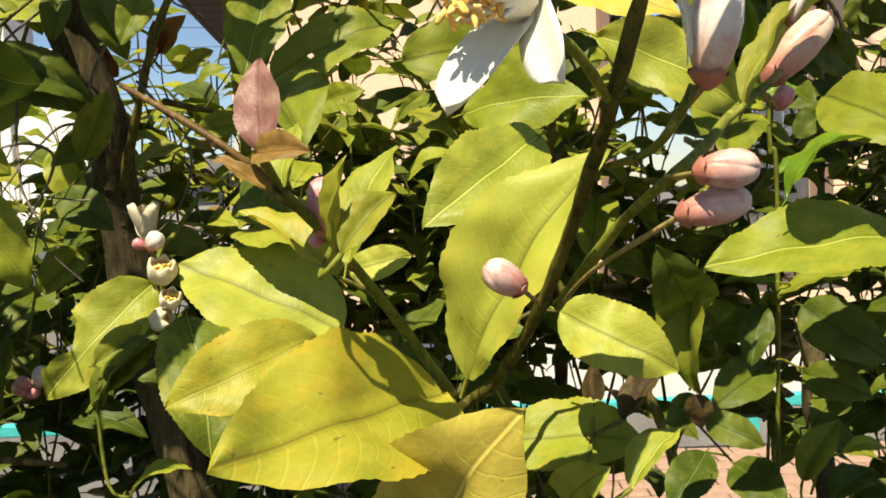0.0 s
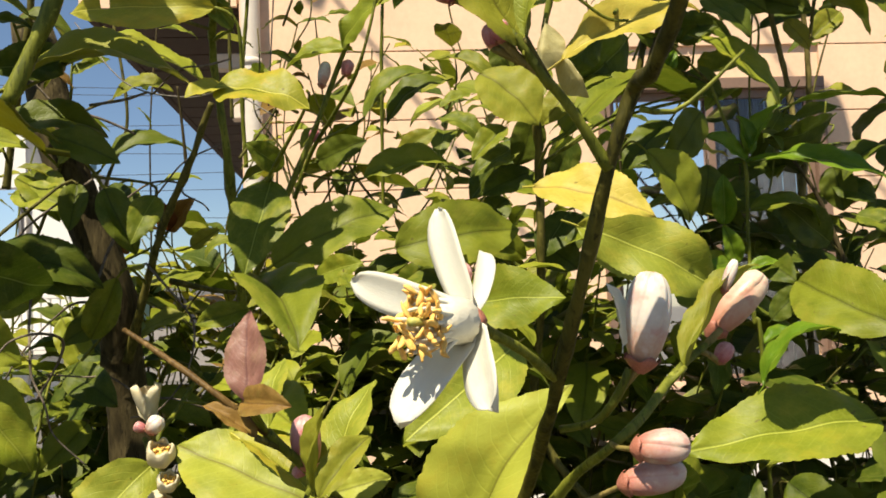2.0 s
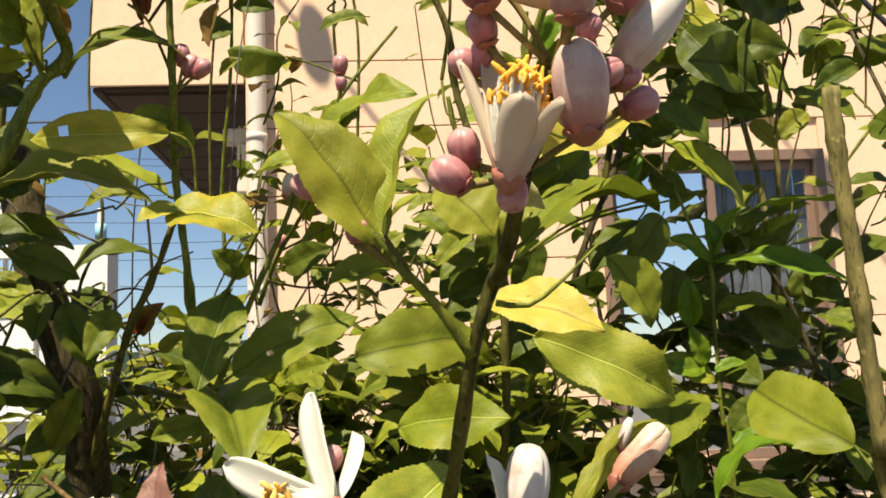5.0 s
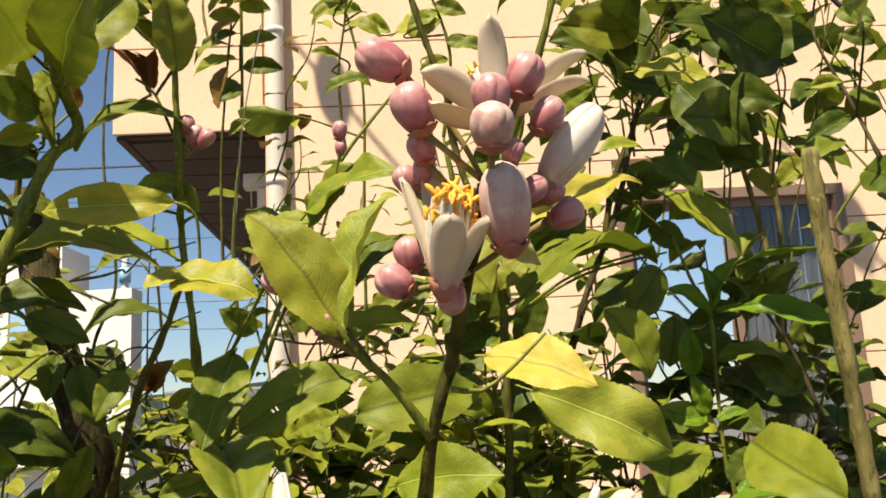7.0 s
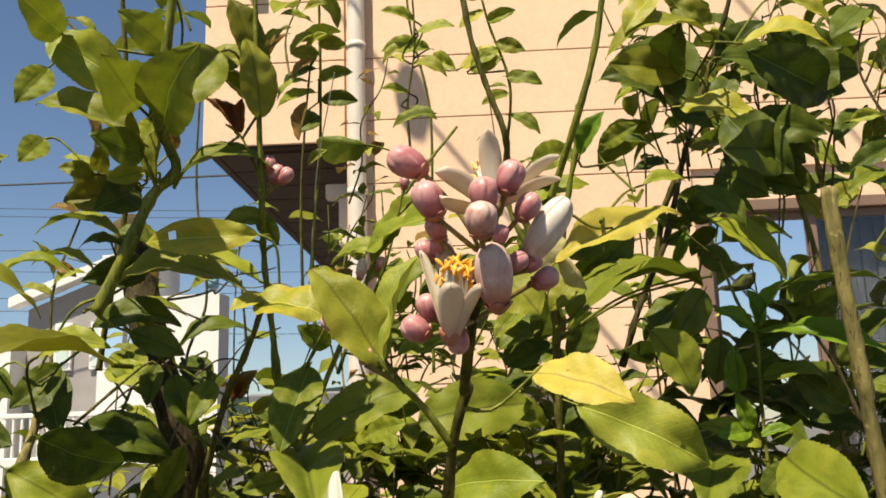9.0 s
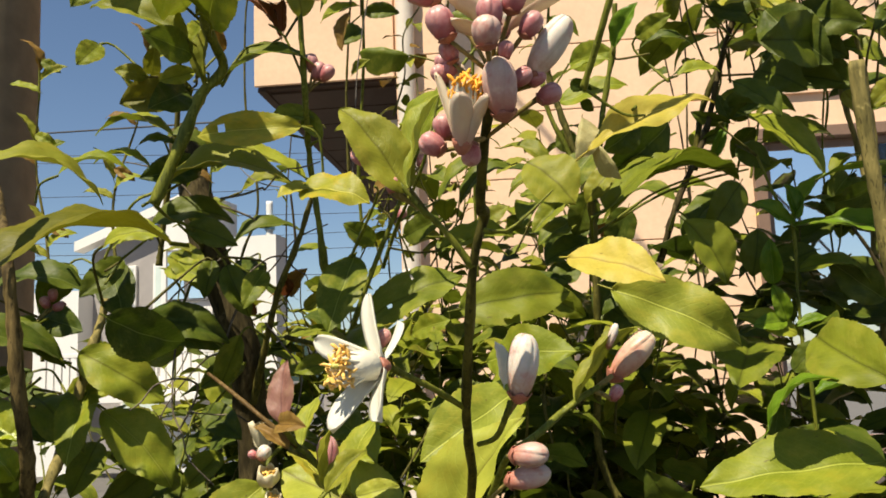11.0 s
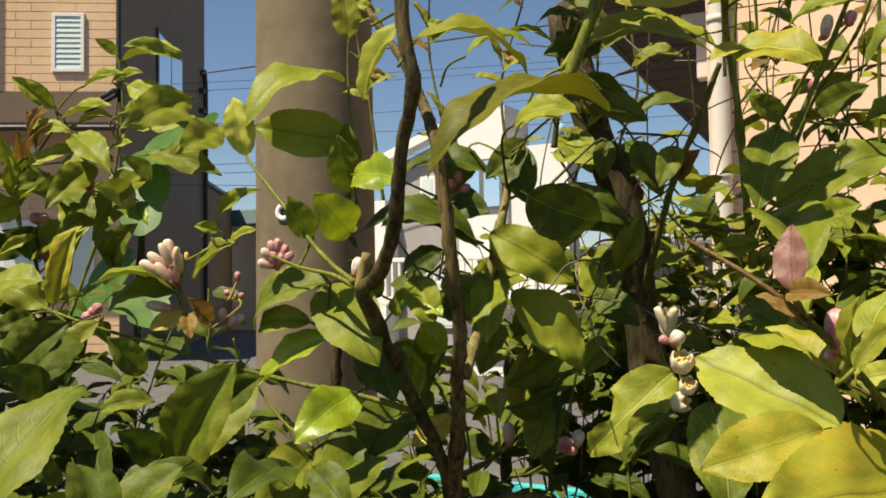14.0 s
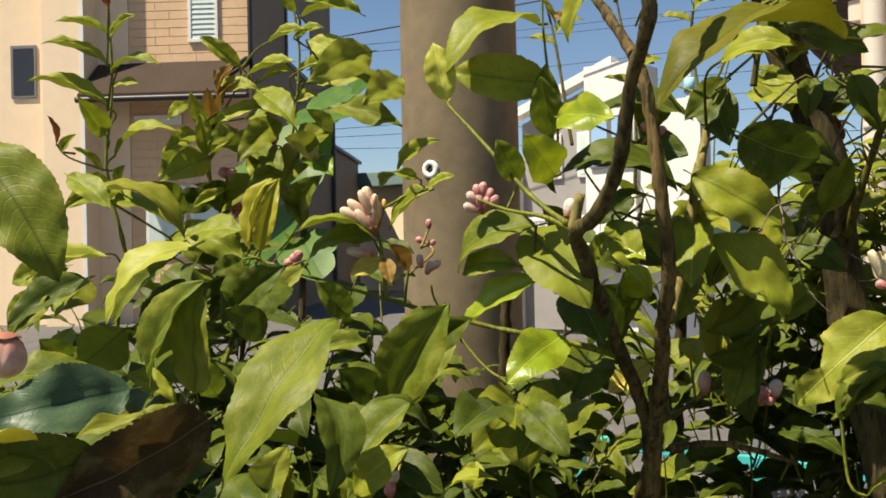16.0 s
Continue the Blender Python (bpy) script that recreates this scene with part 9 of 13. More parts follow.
leaf(tree_old, (-0.190, 0.593, 1.487), (-0.198, 0.563, 1.454), 0.022, (0.48, -0.57, 0.66), "flat", GREEN)
leaf(tree_fork, (-0.323, 0.563, 1.512), (-0.283, 0.560, 1.519), 0.019, (-0.20, -0.78, 0.59), "arch", LIGHT)
leaf(tree_bush, (-0.680, 0.392, 1.337), (-0.718, 0.351, 1.291), 0.037, (0.64, -0.69, 0.34), "flat", DARK)
leaf(tree_bush, (-0.900, 0.298, 1.443), (-0.837, 0.308, 1.405), 0.029, (0.29, -0.61, 0.74), "lance", LIGHT)
leaf(tree_bush, (-0.901, 0.323, 1.427), (-0.814, 0.377, 1.387), 0.052, (0.30, -0.09, 0.95), "arch", OLIVE)
leaf(tree_bush, (-0.726, 0.206, 1.293), (-0.645, 0.195, 1.276), 0.039, (0.00, -0.44, 0.90), "flat", DARK)
leaf(tree_bush, (-0.680, 0.216, 1.267), (-0.640, 0.234, 1.250), 0.022, (0.34, -0.35, 0.87), "wavy", LIGHT)
leaf(tree_bush, (-0.495, 0.207, 1.195), (-0.453, 0.176, 1.238), 0.032, (-0.06, -0.94, -0.35), "wavy", LIGHT)
leaf(tree_bush, (-0.473, 0.248, 1.189), (-0.441, 0.260, 1.225), 0.027, (0.33, -0.91, 0.24), "wavy", GREEN)
leaf(tree_bush, (-0.451, 0.290, 1.250), (-0.480, 0.256, 1.222), 0.025, (0.31, -0.66, 0.68), "arch", DARK)
leaf(tree_bush, (-0.422, 0.288, 1.191), (-0.386, 0.303, 1.205), 0.020, (-0.23, -0.28, 0.93), "arch", LIGHT)
leaf(tree_bush, (-0.808, 0.243, 1.352), (-0.839, 0.207, 1.338), 0.025, (0.69, -0.66, 0.28), "arch", LIGHT)
leaf(tree_bush, (-0.828, 0.228, 1.327), (-0.803, 0.189, 1.296), 0.030, (0.60, 0.03, 0.80), "fold", GREEN)
leaf(tree_bush, (-0.829, 0.278, 1.336), (-0.803, 0.229, 1.315), 0.032, (0.65, 0.21, 0.73), "flat", OLIVE)
leaf(tree_bush, (-0.544, 0.345, 1.288), (-0.566, 0.315, 1.281), 0.018, (0.67, -0.60, 0.44), "arch", LIGHT)
leaf(tree_fork, (-0.331, 0.671, 1.317), (-0.329, 0.600, 1.264), 0.043, (0.27, -0.43, 0.86), "flat", DARK)

# leaves and buds low below the forked stems
leaf(tree_fork, (-0.482, 0.469, 1.235), (-0.460, 0.460, 1.168), 0.046, (0.35, -0.65, 0.68), "flat", GREEN)
leaf(tree_fork, (-0.474, 0.508, 1.231), (-0.448, 0.503, 1.196), 0.046, (0.35, -0.65, 0.68), "wavy", GREEN)
leaf(tree_fork, (-0.503, 0.478, 1.227), (-0.516, 0.442, 1.208), 0.036, (0.35, -0.65, 0.68), "fold", LIGHT)
leaf(tree_bush, (-0.510, 0.345, 1.201), (-0.519, 0.300, 1.174), 0.036, (0.35, -0.65, 0.68), "flat", LIGHT)
leaf(tree_bush, (-0.513, 0.229, 1.221), (-0.507, 0.208, 1.190), 0.028, (0.35, -0.65, 0.68), "fold", LIGHT)
leaf(tree_bush, (-0.514, 0.354, 1.233), (-0.544, 0.306, 1.204), 0.036, (0.30, -0.50, 0.80), "arch", DARK)
leaf(tree_bush, (-0.508, 0.448, 1.174), (-0.505, 0.439, 1.150), 0.020, (0.35, -0.65, 0.68), "fold", LIGHT)
leaf(tree_bush, (-0.690, 0.366, 1.362), (-0.668, 0.370, 1.427), 0.020, (0.60, -0.75, 0.20), "fold", YELLOWISH)
leaf(tree_bush, (-0.847, 0.405, 1.382), (-0.784, 0.427, 1.384), 0.045, (0.20, -0.60, 0.75), "lance", LIGHT)
stem(tree_bush, "branch", [(-0.508, 0.334, 1.157), (-0.507, 0.335, 1.168), (-0.506, 0.335, 1.182), (-0.505, 0.336, 1.194)], 0.0014, 0.0010, SHOOT)
bud(tree_bush, (-0.503, 0.333, 1.192), (-0.10, -0.40, 0.91), 0.0085, 0.72, BUD_CREAM)
bud(tree_bush, (-0.504, 0.332, 1.182), (-0.10, -0.40, 0.91), 0.0080, 0.72, BUD_PALE)
bud(tree_bush, (-0.505, 0.331, 1.170), (-0.10, -0.40, 0.91), 0.0085, 0.72, BUD_PINK)

# thin shoots against the sky
stem(tree_old, "branch", [(-0.431, 0.619, 1.415), (-0.434, 0.628, 1.518), (-0.454, 0.633, 1.615), (-0.447, 0.626, 1.690)], 0.0019, 0.0009, TWIG)
leaf(tree_old, (-0.434, 0.628, 1.518), (-0.462, 0.619, 1.529), 0.015, (0.29, -0.44, 0.85), "fold", OLIVE)
leaf(tree_old, (-0.434, 0.627, 1.529), (-0.407, 0.633, 1.543), 0.015, (-0.05, -0.83, 0.55), "arch", LIGHT)
leaf(tree_old, (-0.433, 0.626, 1.539), (-0.448, 0.618, 1.572), 0.018, (0.75, -0.08, 0.66), "flat", OLIVE)
leaf(tree_old, (-0.433, 0.625, 1.549), (-0.414, 0.632, 1.537), 0.011, (0.21, -0.93, 0.29), "fold", BRONZE)
leaf(tree_old, (-0.454, 0.633, 1.615), (-0.483, 0.623, 1.626), 0.015, (0.29, -0.51, 0.81), "arch", BRONZE)
leaf(tree_old, (-0.454, 0.632, 1.625), (-0.426, 0.638, 1.640), 0.015, (-0.01, -0.87, 0.50), "flat", GREEN)
leaf(tree_old, (-0.453, 0.631, 1.636), (-0.469, 0.623, 1.670), 0.018, (0.75, -0.10, 0.65), "fold", OLIVE)
leaf(tree_old, (-0.453, 0.630, 1.646), (-0.433, 0.636, 1.634), 0.012, (0.18, -0.96, 0.23), "arch", LIGHT)
leaf(tree_old, (-0.447, 0.626, 1.690), (-0.476, 0.617, 1.701), 0.015, (0.29, -0.56, 0.78), "flat", LIGHT)
leaf(tree_old, (-0.447, 0.625, 1.701), (-0.419, 0.631, 1.715), 0.015, (0.02, -0.89, 0.46), "fold", OLIVE)
leaf(tree_old, (-0.446, 0.624, 1.711), (-0.462, 0.616, 1.745), 0.018, (0.75, -0.14, 0.64), "arch", BRONZE)
leaf(tree_old, (-0.446, 0.623, 1.722), (-0.426, 0.630, 1.710), 0.012, (0.14, -0.98, 0.17), "flat", GREEN)
stem(tree_old, "branch", [(-0.381, 0.667, 1.491), (-0.392, 0.675, 1.583), (-0.371, 0.682, 1.662), (-0.357, 0.680, 1.716)], 0.0019, 0.0009, TWIG)
leaf(tree_old, (-0.392, 0.675, 1.583), (-0.421, 0.665, 1.594), 0.015, (0.29, -0.50, 0.82), "fold", OLIVE)
leaf(tree_old, (-0.391, 0.674, 1.593), (-0.363, 0.680, 1.608), 0.015, (-0.04, -0.84, 0.54), "arch", LIGHT)
leaf(tree_old, (-0.391, 0.673, 1.604), (-0.406, 0.664, 1.639), 0.018, (0.75, -0.15, 0.64), "flat", OLIVE)
leaf(tree_old, (-0.390, 0.672, 1.615), (-0.370, 0.679, 1.602), 0.012, (0.17, -0.96, 0.22), "fold", BRONZE)
leaf(tree_old, (-0.371, 0.682, 1.662), (-0.401, 0.672, 1.674), 0.016, (0.29, -0.56, 0.78), "arch", BRONZE)
leaf(tree_old, (-0.371, 0.681, 1.673), (-0.342, 0.687, 1.688), 0.016, (-0.01, -0.86, 0.51), "flat", GREEN)
leaf(tree_old, (-0.370, 0.680, 1.684), (-0.386, 0.672, 1.719), 0.019, (0.75, -0.21, 0.63), "fold", OLIVE)
leaf(tree_old, (-0.370, 0.679, 1.695), (-0.349, 0.686, 1.683), 0.012, (0.13, -0.98, 0.15), "arch", LIGHT)
leaf(tree_old, (-0.357, 0.680, 1.716), (-0.387, 0.671, 1.728), 0.016, (0.29, -0.60, 0.75), "flat", LIGHT)
leaf(tree_old, (-0.357, 0.679, 1.727), (-0.328, 0.685, 1.742), 0.016, (0.00, -0.88, 0.48), "fold", OLIVE)
leaf(tree_old, (-0.356, 0.678, 1.738), (-0.372, 0.670, 1.773), 0.019, (0.75, -0.24, 0.62), "arch", BRONZE)
leaf(tree_old, (-0.356, 0.677, 1.749), (-0.335, 0.684, 1.736), 0.012, (0.10, -0.99, 0.11), "flat", GREEN)
stem(tree_old, "branch", [(-0.478, 0.580, 1.459), (-0.497, 0.585, 1.561), (-0.516, 0.592, 1.634), (-0.509, 0.588, 1.691)], 0.0019, 0.0009, TWIG)
leaf(tree_old, (-0.497, 0.585, 1.561), (-0.525, 0.576, 1.572), 0.014, (0.29, -0.46, 0.84), "fold", OLIVE)
leaf(tree_old, (-0.497, 0.584, 1.571), (-0.470, 0.590, 1.585), 0.014, (-0.01, -0.86, 0.50), "arch", LIGHT)
leaf(tree_old, (-0.496, 0.583, 1.581), (-0.511, 0.575, 1.614), 0.017, (0.75, -0.03, 0.66), "flat", OLIVE)
leaf(tree_old, (-0.496, 0.582, 1.591), (-0.477, 0.588, 1.580), 0.011, (0.21, -0.93, 0.29), "fold", BRONZE)
leaf(tree_old, (-0.516, 0.592, 1.634), (-0.544, 0.583, 1.645), 0.015, (0.29, -0.50, 0.81), "arch", BRONZE)
leaf(tree_old, (-0.515, 0.591, 1.644), (-0.488, 0.597, 1.658), 0.015, (0.02, -0.89, 0.46), "flat", GREEN)
leaf(tree_old, (-0.515, 0.590, 1.654), (-0.530, 0.583, 1.688), 0.018, (0.75, -0.05, 0.66), "fold", OLIVE)
leaf(tree_old, (-0.514, 0.589, 1.665), (-0.495, 0.596, 1.653), 0.011, (0.19, -0.95, 0.24), "arch", LIGHT)
leaf(tree_old, (-0.509, 0.588, 1.691), (-0.537, 0.579, 1.701), 0.015, (0.29, -0.55, 0.79), "flat", LIGHT)
leaf(tree_old, (-0.509, 0.587, 1.701), (-0.482, 0.593, 1.715), 0.015, (0.04, -0.90, 0.43), "fold", OLIVE)
leaf(tree_old, (-0.508, 0.586, 1.711), (-0.523, 0.578, 1.745), 0.018, (0.75, -0.08, 0.66), "arch", BRONZE)
leaf(tree_old, (-0.508, 0.585, 1.721), (-0.488, 0.592, 1.710), 0.011, (0.16, -0.97, 0.20), "flat", GREEN)
stem(tree_old, "branch", [(-0.346, 0.713, 1.439), (-0.314, 0.714, 1.523), (-0.298, 0.709, 1.601)], 0.0019, 0.0009, TWIG)
leaf(tree_old, (-0.314, 0.714, 1.523), (-0.343, 0.704, 1.534), 0.016, (0.29, -0.48, 0.83), "fold", OLIVE)
leaf(tree_old, (-0.313, 0.713, 1.534), (-0.284, 0.719, 1.549), 0.016, (-0.08, -0.80, 0.60), "arch", LIGHT)
leaf(tree_old, (-0.313, 0.711, 1.545), (-0.328, 0.703, 1.580), 0.019, (0.75, -0.20, 0.63), "flat", OLIVE)
leaf(tree_old, (-0.312, 0.710, 1.555), (-0.292, 0.718, 1.543), 0.012, (0.18, -0.96, 0.23), "fold", BRONZE)
leaf(tree_old, (-0.298, 0.709, 1.601), (-0.328, 0.700, 1.612), 0.016, (0.29, -0.54, 0.79), "arch", BRONZE)
leaf(tree_old, (-0.298, 0.708, 1.612), (-0.269, 0.715, 1.627), 0.016, (-0.05, -0.83, 0.56), "flat", GREEN)
leaf(tree_old, (-0.297, 0.707, 1.623), (-0.313, 0.699, 1.658), 0.019, (0.75, -0.25, 0.62), "fold", OLIVE)
leaf(tree_old, (-0.297, 0.706, 1.633), (-0.276, 0.713, 1.621), 0.012, (0.14, -0.98, 0.17), "arch", LIGHT)

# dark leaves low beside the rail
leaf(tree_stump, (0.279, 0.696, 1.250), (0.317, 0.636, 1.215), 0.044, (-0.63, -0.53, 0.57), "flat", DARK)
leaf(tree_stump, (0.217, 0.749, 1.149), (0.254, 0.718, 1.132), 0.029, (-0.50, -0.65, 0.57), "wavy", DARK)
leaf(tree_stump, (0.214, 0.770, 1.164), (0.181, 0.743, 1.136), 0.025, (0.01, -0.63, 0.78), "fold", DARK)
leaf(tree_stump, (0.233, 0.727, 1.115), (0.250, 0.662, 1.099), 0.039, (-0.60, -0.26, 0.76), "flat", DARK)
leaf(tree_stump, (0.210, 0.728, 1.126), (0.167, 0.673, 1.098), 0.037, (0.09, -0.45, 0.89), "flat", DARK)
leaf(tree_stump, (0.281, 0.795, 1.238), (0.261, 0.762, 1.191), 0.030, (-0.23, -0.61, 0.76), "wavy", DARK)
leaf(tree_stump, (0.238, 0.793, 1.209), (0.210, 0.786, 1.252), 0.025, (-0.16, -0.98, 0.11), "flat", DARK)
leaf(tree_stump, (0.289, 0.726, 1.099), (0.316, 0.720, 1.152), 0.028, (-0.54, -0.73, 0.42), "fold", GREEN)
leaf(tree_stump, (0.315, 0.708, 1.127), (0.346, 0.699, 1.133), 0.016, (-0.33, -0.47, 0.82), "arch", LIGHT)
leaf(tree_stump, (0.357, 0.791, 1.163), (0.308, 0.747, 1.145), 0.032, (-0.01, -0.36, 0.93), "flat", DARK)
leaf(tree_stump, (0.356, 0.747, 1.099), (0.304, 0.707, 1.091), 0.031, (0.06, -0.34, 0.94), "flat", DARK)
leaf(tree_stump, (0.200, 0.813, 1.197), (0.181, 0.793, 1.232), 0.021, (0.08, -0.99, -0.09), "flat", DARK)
stem(tree_stump, "trunk", [(0.300, 0.660, 0.000), (0.310, 0.640, 0.600), (0.300, 0.620, 1.000), (0.338, 0.784, 1.061), (0.327, 0.788, 1.124), (0.327, 0.792, 1.185), (0.329, 0.814, 1.207)], 0.0144, 0.0101, BARK)
leaf(tree_old, (-0.202, 0.615, 1.253), (-0.240, 0.592, 1.219), 0.026, (-0.29, -0.50, 0.82), "wavy", GREEN)
leaf(tree_old, (-0.220, 0.588, 1.154), (-0.177, 0.589, 1.171), 0.022, (-0.33, -0.20, 0.92), "arch", LIGHT)

# small leaved shoots before the wall
stem(tree_stump, "branch", [(-0.061, 0.885, 1.735), (-0.064, 0.866, 1.821), (-0.051, 0.851, 1.899), (-0.052, 0.832, 1.990)], 0.0017, 0.0010, TWIG)
stem(tree_stump, "branch", [(0.050, 0.845, 1.736), (0.062, 0.828, 1.823), (0.041, 0.810, 1.899), (0.026, 0.792, 1.974)], 0.0019, 0.0012, SHOOT)
stem(tree_stump, "branch", [(0.102, 0.586, 1.626), (0.128, 0.555, 1.688), (0.145, 0.546, 1.742), (0.159, 0.532, 1.815)], 0.0030, 0.0024, SHOOT)
leaf(tree_stump, (-0.042, 0.800, 1.902), (-0.078, 0.784, 1.912), 0.019, (0.33, -0.85, 0.41), "fold", LIGHT)
leaf(tree_stump, (-0.050, 0.805, 1.876), (-0.081, 0.796, 1.854), 0.018, (-0.04, -0.83, 0.56), "fold", OLIVE)
leaf(tree_stump, (-0.040, 0.803, 1.889), (0.003, 0.797, 1.893), 0.020, (-0.23, -0.84, 0.49), "flat", LIGHT)
leaf(tree_stump, (-0.048, 0.810, 1.854), (-0.007, 0.807, 1.837), 0.021, (-0.03, -0.83, 0.55), "arch", OLIVE)
leaf(tree_stump, (-0.054, 0.816, 1.821), (-0.083, 0.802, 1.825), 0.015, (0.32, -0.82, 0.47), "fold", LIGHT)
leaf(tree_stump, (-0.053, 0.820, 1.803), (-0.022, 0.816, 1.789), 0.016, (-0.04, -0.80, 0.60), "fold", GREEN)
leaf(tree_stump, (0.040, 0.810, 1.899), (0.073, 0.801, 1.905), 0.016, (-0.24, -0.95, -0.18), "fold", LIGHT)
leaf(tree_stump, (0.048, 0.816, 1.874), (0.082, 0.812, 1.861), 0.018, (-0.34, -0.94, -0.01), "flat", OLIVE)
leaf(tree_stump, (0.051, 0.817, 1.867), (0.019, 0.808, 1.846), 0.019, (0.14, -0.93, 0.34), "flat", LIGHT)
leaf(tree_stump, (0.058, 0.825, 1.836), (0.099, 0.821, 1.824), 0.020, (-0.19, -0.95, 0.27), "wavy", GREEN)
leaf(tree_stump, (0.060, 0.829, 1.817), (0.029, 0.819, 1.802), 0.017, (0.11, -0.87, 0.48), "fold", OLIVE)
leaf(tree_stump, (0.059, 0.834, 1.792), (0.095, 0.833, 1.769), 0.021, (0.05, -0.83, 0.56), "fold", GREEN)
leaf(tree_stump, (0.032, 0.803, 1.924), (0.005, 0.788, 1.933), 0.015, (0.20, -0.94, -0.26), "fold", LIGHT)
leaf(tree_stump, (0.037, 0.807, 1.911), (0.009, 0.798, 1.889), 0.017, (0.04, -0.88, 0.47), "flat", YELLOWISH)

# pale young sprays with a small flower
stem(tree_old, "branch", [(-0.146, 1.077, 1.368), (-0.154, 1.071, 1.417), (-0.156, 1.065, 1.459), (-0.140, 1.060, 1.500)], 0.0018, 0.0010, SHOOT)
leaf(tree_old, (-0.158, 1.066, 1.452), (-0.181, 1.052, 1.480), 0.018, (0.62, -0.36, 0.70), "fold", PALE)
leaf(tree_old, (-0.155, 1.065, 1.458), (-0.138, 1.051, 1.492), 0.019, (-0.75, -0.54, 0.38), "fold", PALE)
leaf(tree_old, (-0.153, 1.067, 1.448), (-0.118, 1.054, 1.469), 0.020, (-0.52, -0.47, 0.71), "fold", PALE)
leaf(tree_old, (-0.157, 1.067, 1.445), (-0.195, 1.054, 1.458), 0.020, (0.27, -0.36, 0.89), "fold", PALE)
leaf(tree_old, (-0.144, 1.063, 1.479), (-0.109, 1.050, 1.505), 0.021, (-0.57, -0.45, 0.69), "fold", PALE)
leaf(tree_old, (-0.144, 1.061, 1.489), (-0.159, 1.047, 1.520), 0.018, (0.75, -0.36, 0.55), "fold", PALE)
leaf(tree_old, (-0.152, 1.069, 1.431), (-0.114, 1.061, 1.422), 0.018, (-0.02, -0.42, 0.91), "fold", LIGHT)
leaf(tree_old, (-0.154, 1.070, 1.424), (-0.190, 1.059, 1.422), 0.018, (0.01, -0.46, 0.89), "fold", OLIVE)
spent_flower(tree_old, (-0.167, 1.056, 1.404), (0.12, -0.49, 0.86), 0.0234)
bud(tree_old, (-0.176, 1.052, 1.400), (-0.74, -0.10, 0.67), 0.0179, 0.75, BUD_PINK)
bud(tree_old, (-0.163, 1.055, 1.383), (0.53, -0.10, 0.84), 0.0165, 0.70, BUD_PALE)

# stalks that join leaves and buds to the wood
stem(tree_shoot, "twig", [(0.001, 0.380, 1.262), (0.034, 0.415, 1.290), (0.053, 0.417, 1.292)], 0.0015, 0.0010, TWIG)
stem(tree_shoot, "twig", [(-0.003, 0.387, 1.205), (0.006, 0.411, 1.222), (0.021, 0.413, 1.228)], 0.0012, 0.0010, SHOOT)
stem(tree_shoot, "twig", [(-0.004, 0.391, 1.188), (-0.017, 0.367, 1.194), (-0.016, 0.351, 1.204)], 0.0012, 0.0010, SHOOT)
stem(tree_shoot, "twig", [(0.016, 0.408, 1.224), (0.042, 0.419, 1.197), (0.051, 0.411, 1.199)], 0.0012, 0.0010, TWIG)
stem(tree_shoot, "twig", [(0.044, 0.411, 1.204), (0.065, 0.391, 1.207), (0.079, 0.392, 1.214)], 0.0012, 0.0010, SHOOT)
stem(tree_shoot, "twig", [(-0.042, 0.333, 1.333), (-0.043, 0.302, 1.323), (-0.035, 0.299, 1.331)], 0.0012, 0.0010, SHOOT)
stem(tree_shoot, "twig", [(-0.034, 0.343, 1.322), (-0.036, 0.336, 1.323), (-0.037, 0.329, 1.325)], 0.0012, 0.0010, TWIG)
stem(tree_shoot, "twig", [(-0.036, 0.306, 1.331), (-0.037, 0.308, 1.331), (-0.037, 0.309, 1.330)], 0.0012, 0.0010, SHOOT)
stem(tree_shoot, "twig", [(-0.023, 0.360, 1.303), (-0.032, 0.364, 1.311), (-0.041, 0.369, 1.319)], 0.0012, 0.0010, SHOOT)
stem(tree_shoot, "twig", [(-0.030, 0.364, 1.309), (-0.037, 0.361, 1.314), (-0.044, 0.359, 1.318)], 0.0012, 0.0010, TWIG)
stem(tree_shoot, "twig", [(-0.057, 0.316, 1.353), (-0.059, 0.310, 1.360), (-0.061, 0.303, 1.366)], 0.0012, 0.0010, SHOOT)
stem(tree_shoot, "twig", [(-0.058, 0.313, 1.356), (-0.061, 0.310, 1.361), (-0.064, 0.306, 1.366)], 0.0012, 0.0010, SHOOT)
stem(tree_shoot, "twig", [(-0.052, 0.322, 1.346), (-0.056, 0.316, 1.349), (-0.060, 0.311, 1.352)], 0.0012, 0.0010, TWIG)
stem(tree_shoot, "twig", [(-0.047, 0.327, 1.339), (-0.053, 0.329, 1.346), (-0.060, 0.331, 1.353)], 0.0012, 0.0010, SHOOT)
stem(tree_shoot, "twig", [(0.058, 0.403, 1.208), (0.068, 0.431, 1.225), (0.072, 0.444, 1.240)], 0.0012, 0.0010, SHOOT)
stem(tree_shoot, "twig", [(0.066, 0.428, 1.227), (0.075, 0.431, 1.231), (0.084, 0.434, 1.234)], 0.0012, 0.0010, TWIG)
stem(tree_shoot, "pedicel", [(0.066, 0.251, 1.368), (0.070, 0.249, 1.373), (0.074, 0.247, 1.378)], 0.0012, 0.0012, PEDICEL)
stem(tree_shoot, "pedicel", [(0.108, 0.297, 1.381), (0.111, 0.299, 1.383), (0.115, 0.301, 1.386)], 0.0012, 0.0012, PEDICEL)
stem(tree_shoot, "pedicel", [(0.105, 0.295, 1.379), (0.110, 0.299, 1.377), (0.114, 0.303, 1.374)], 0.0012, 0.0012, PEDICEL)
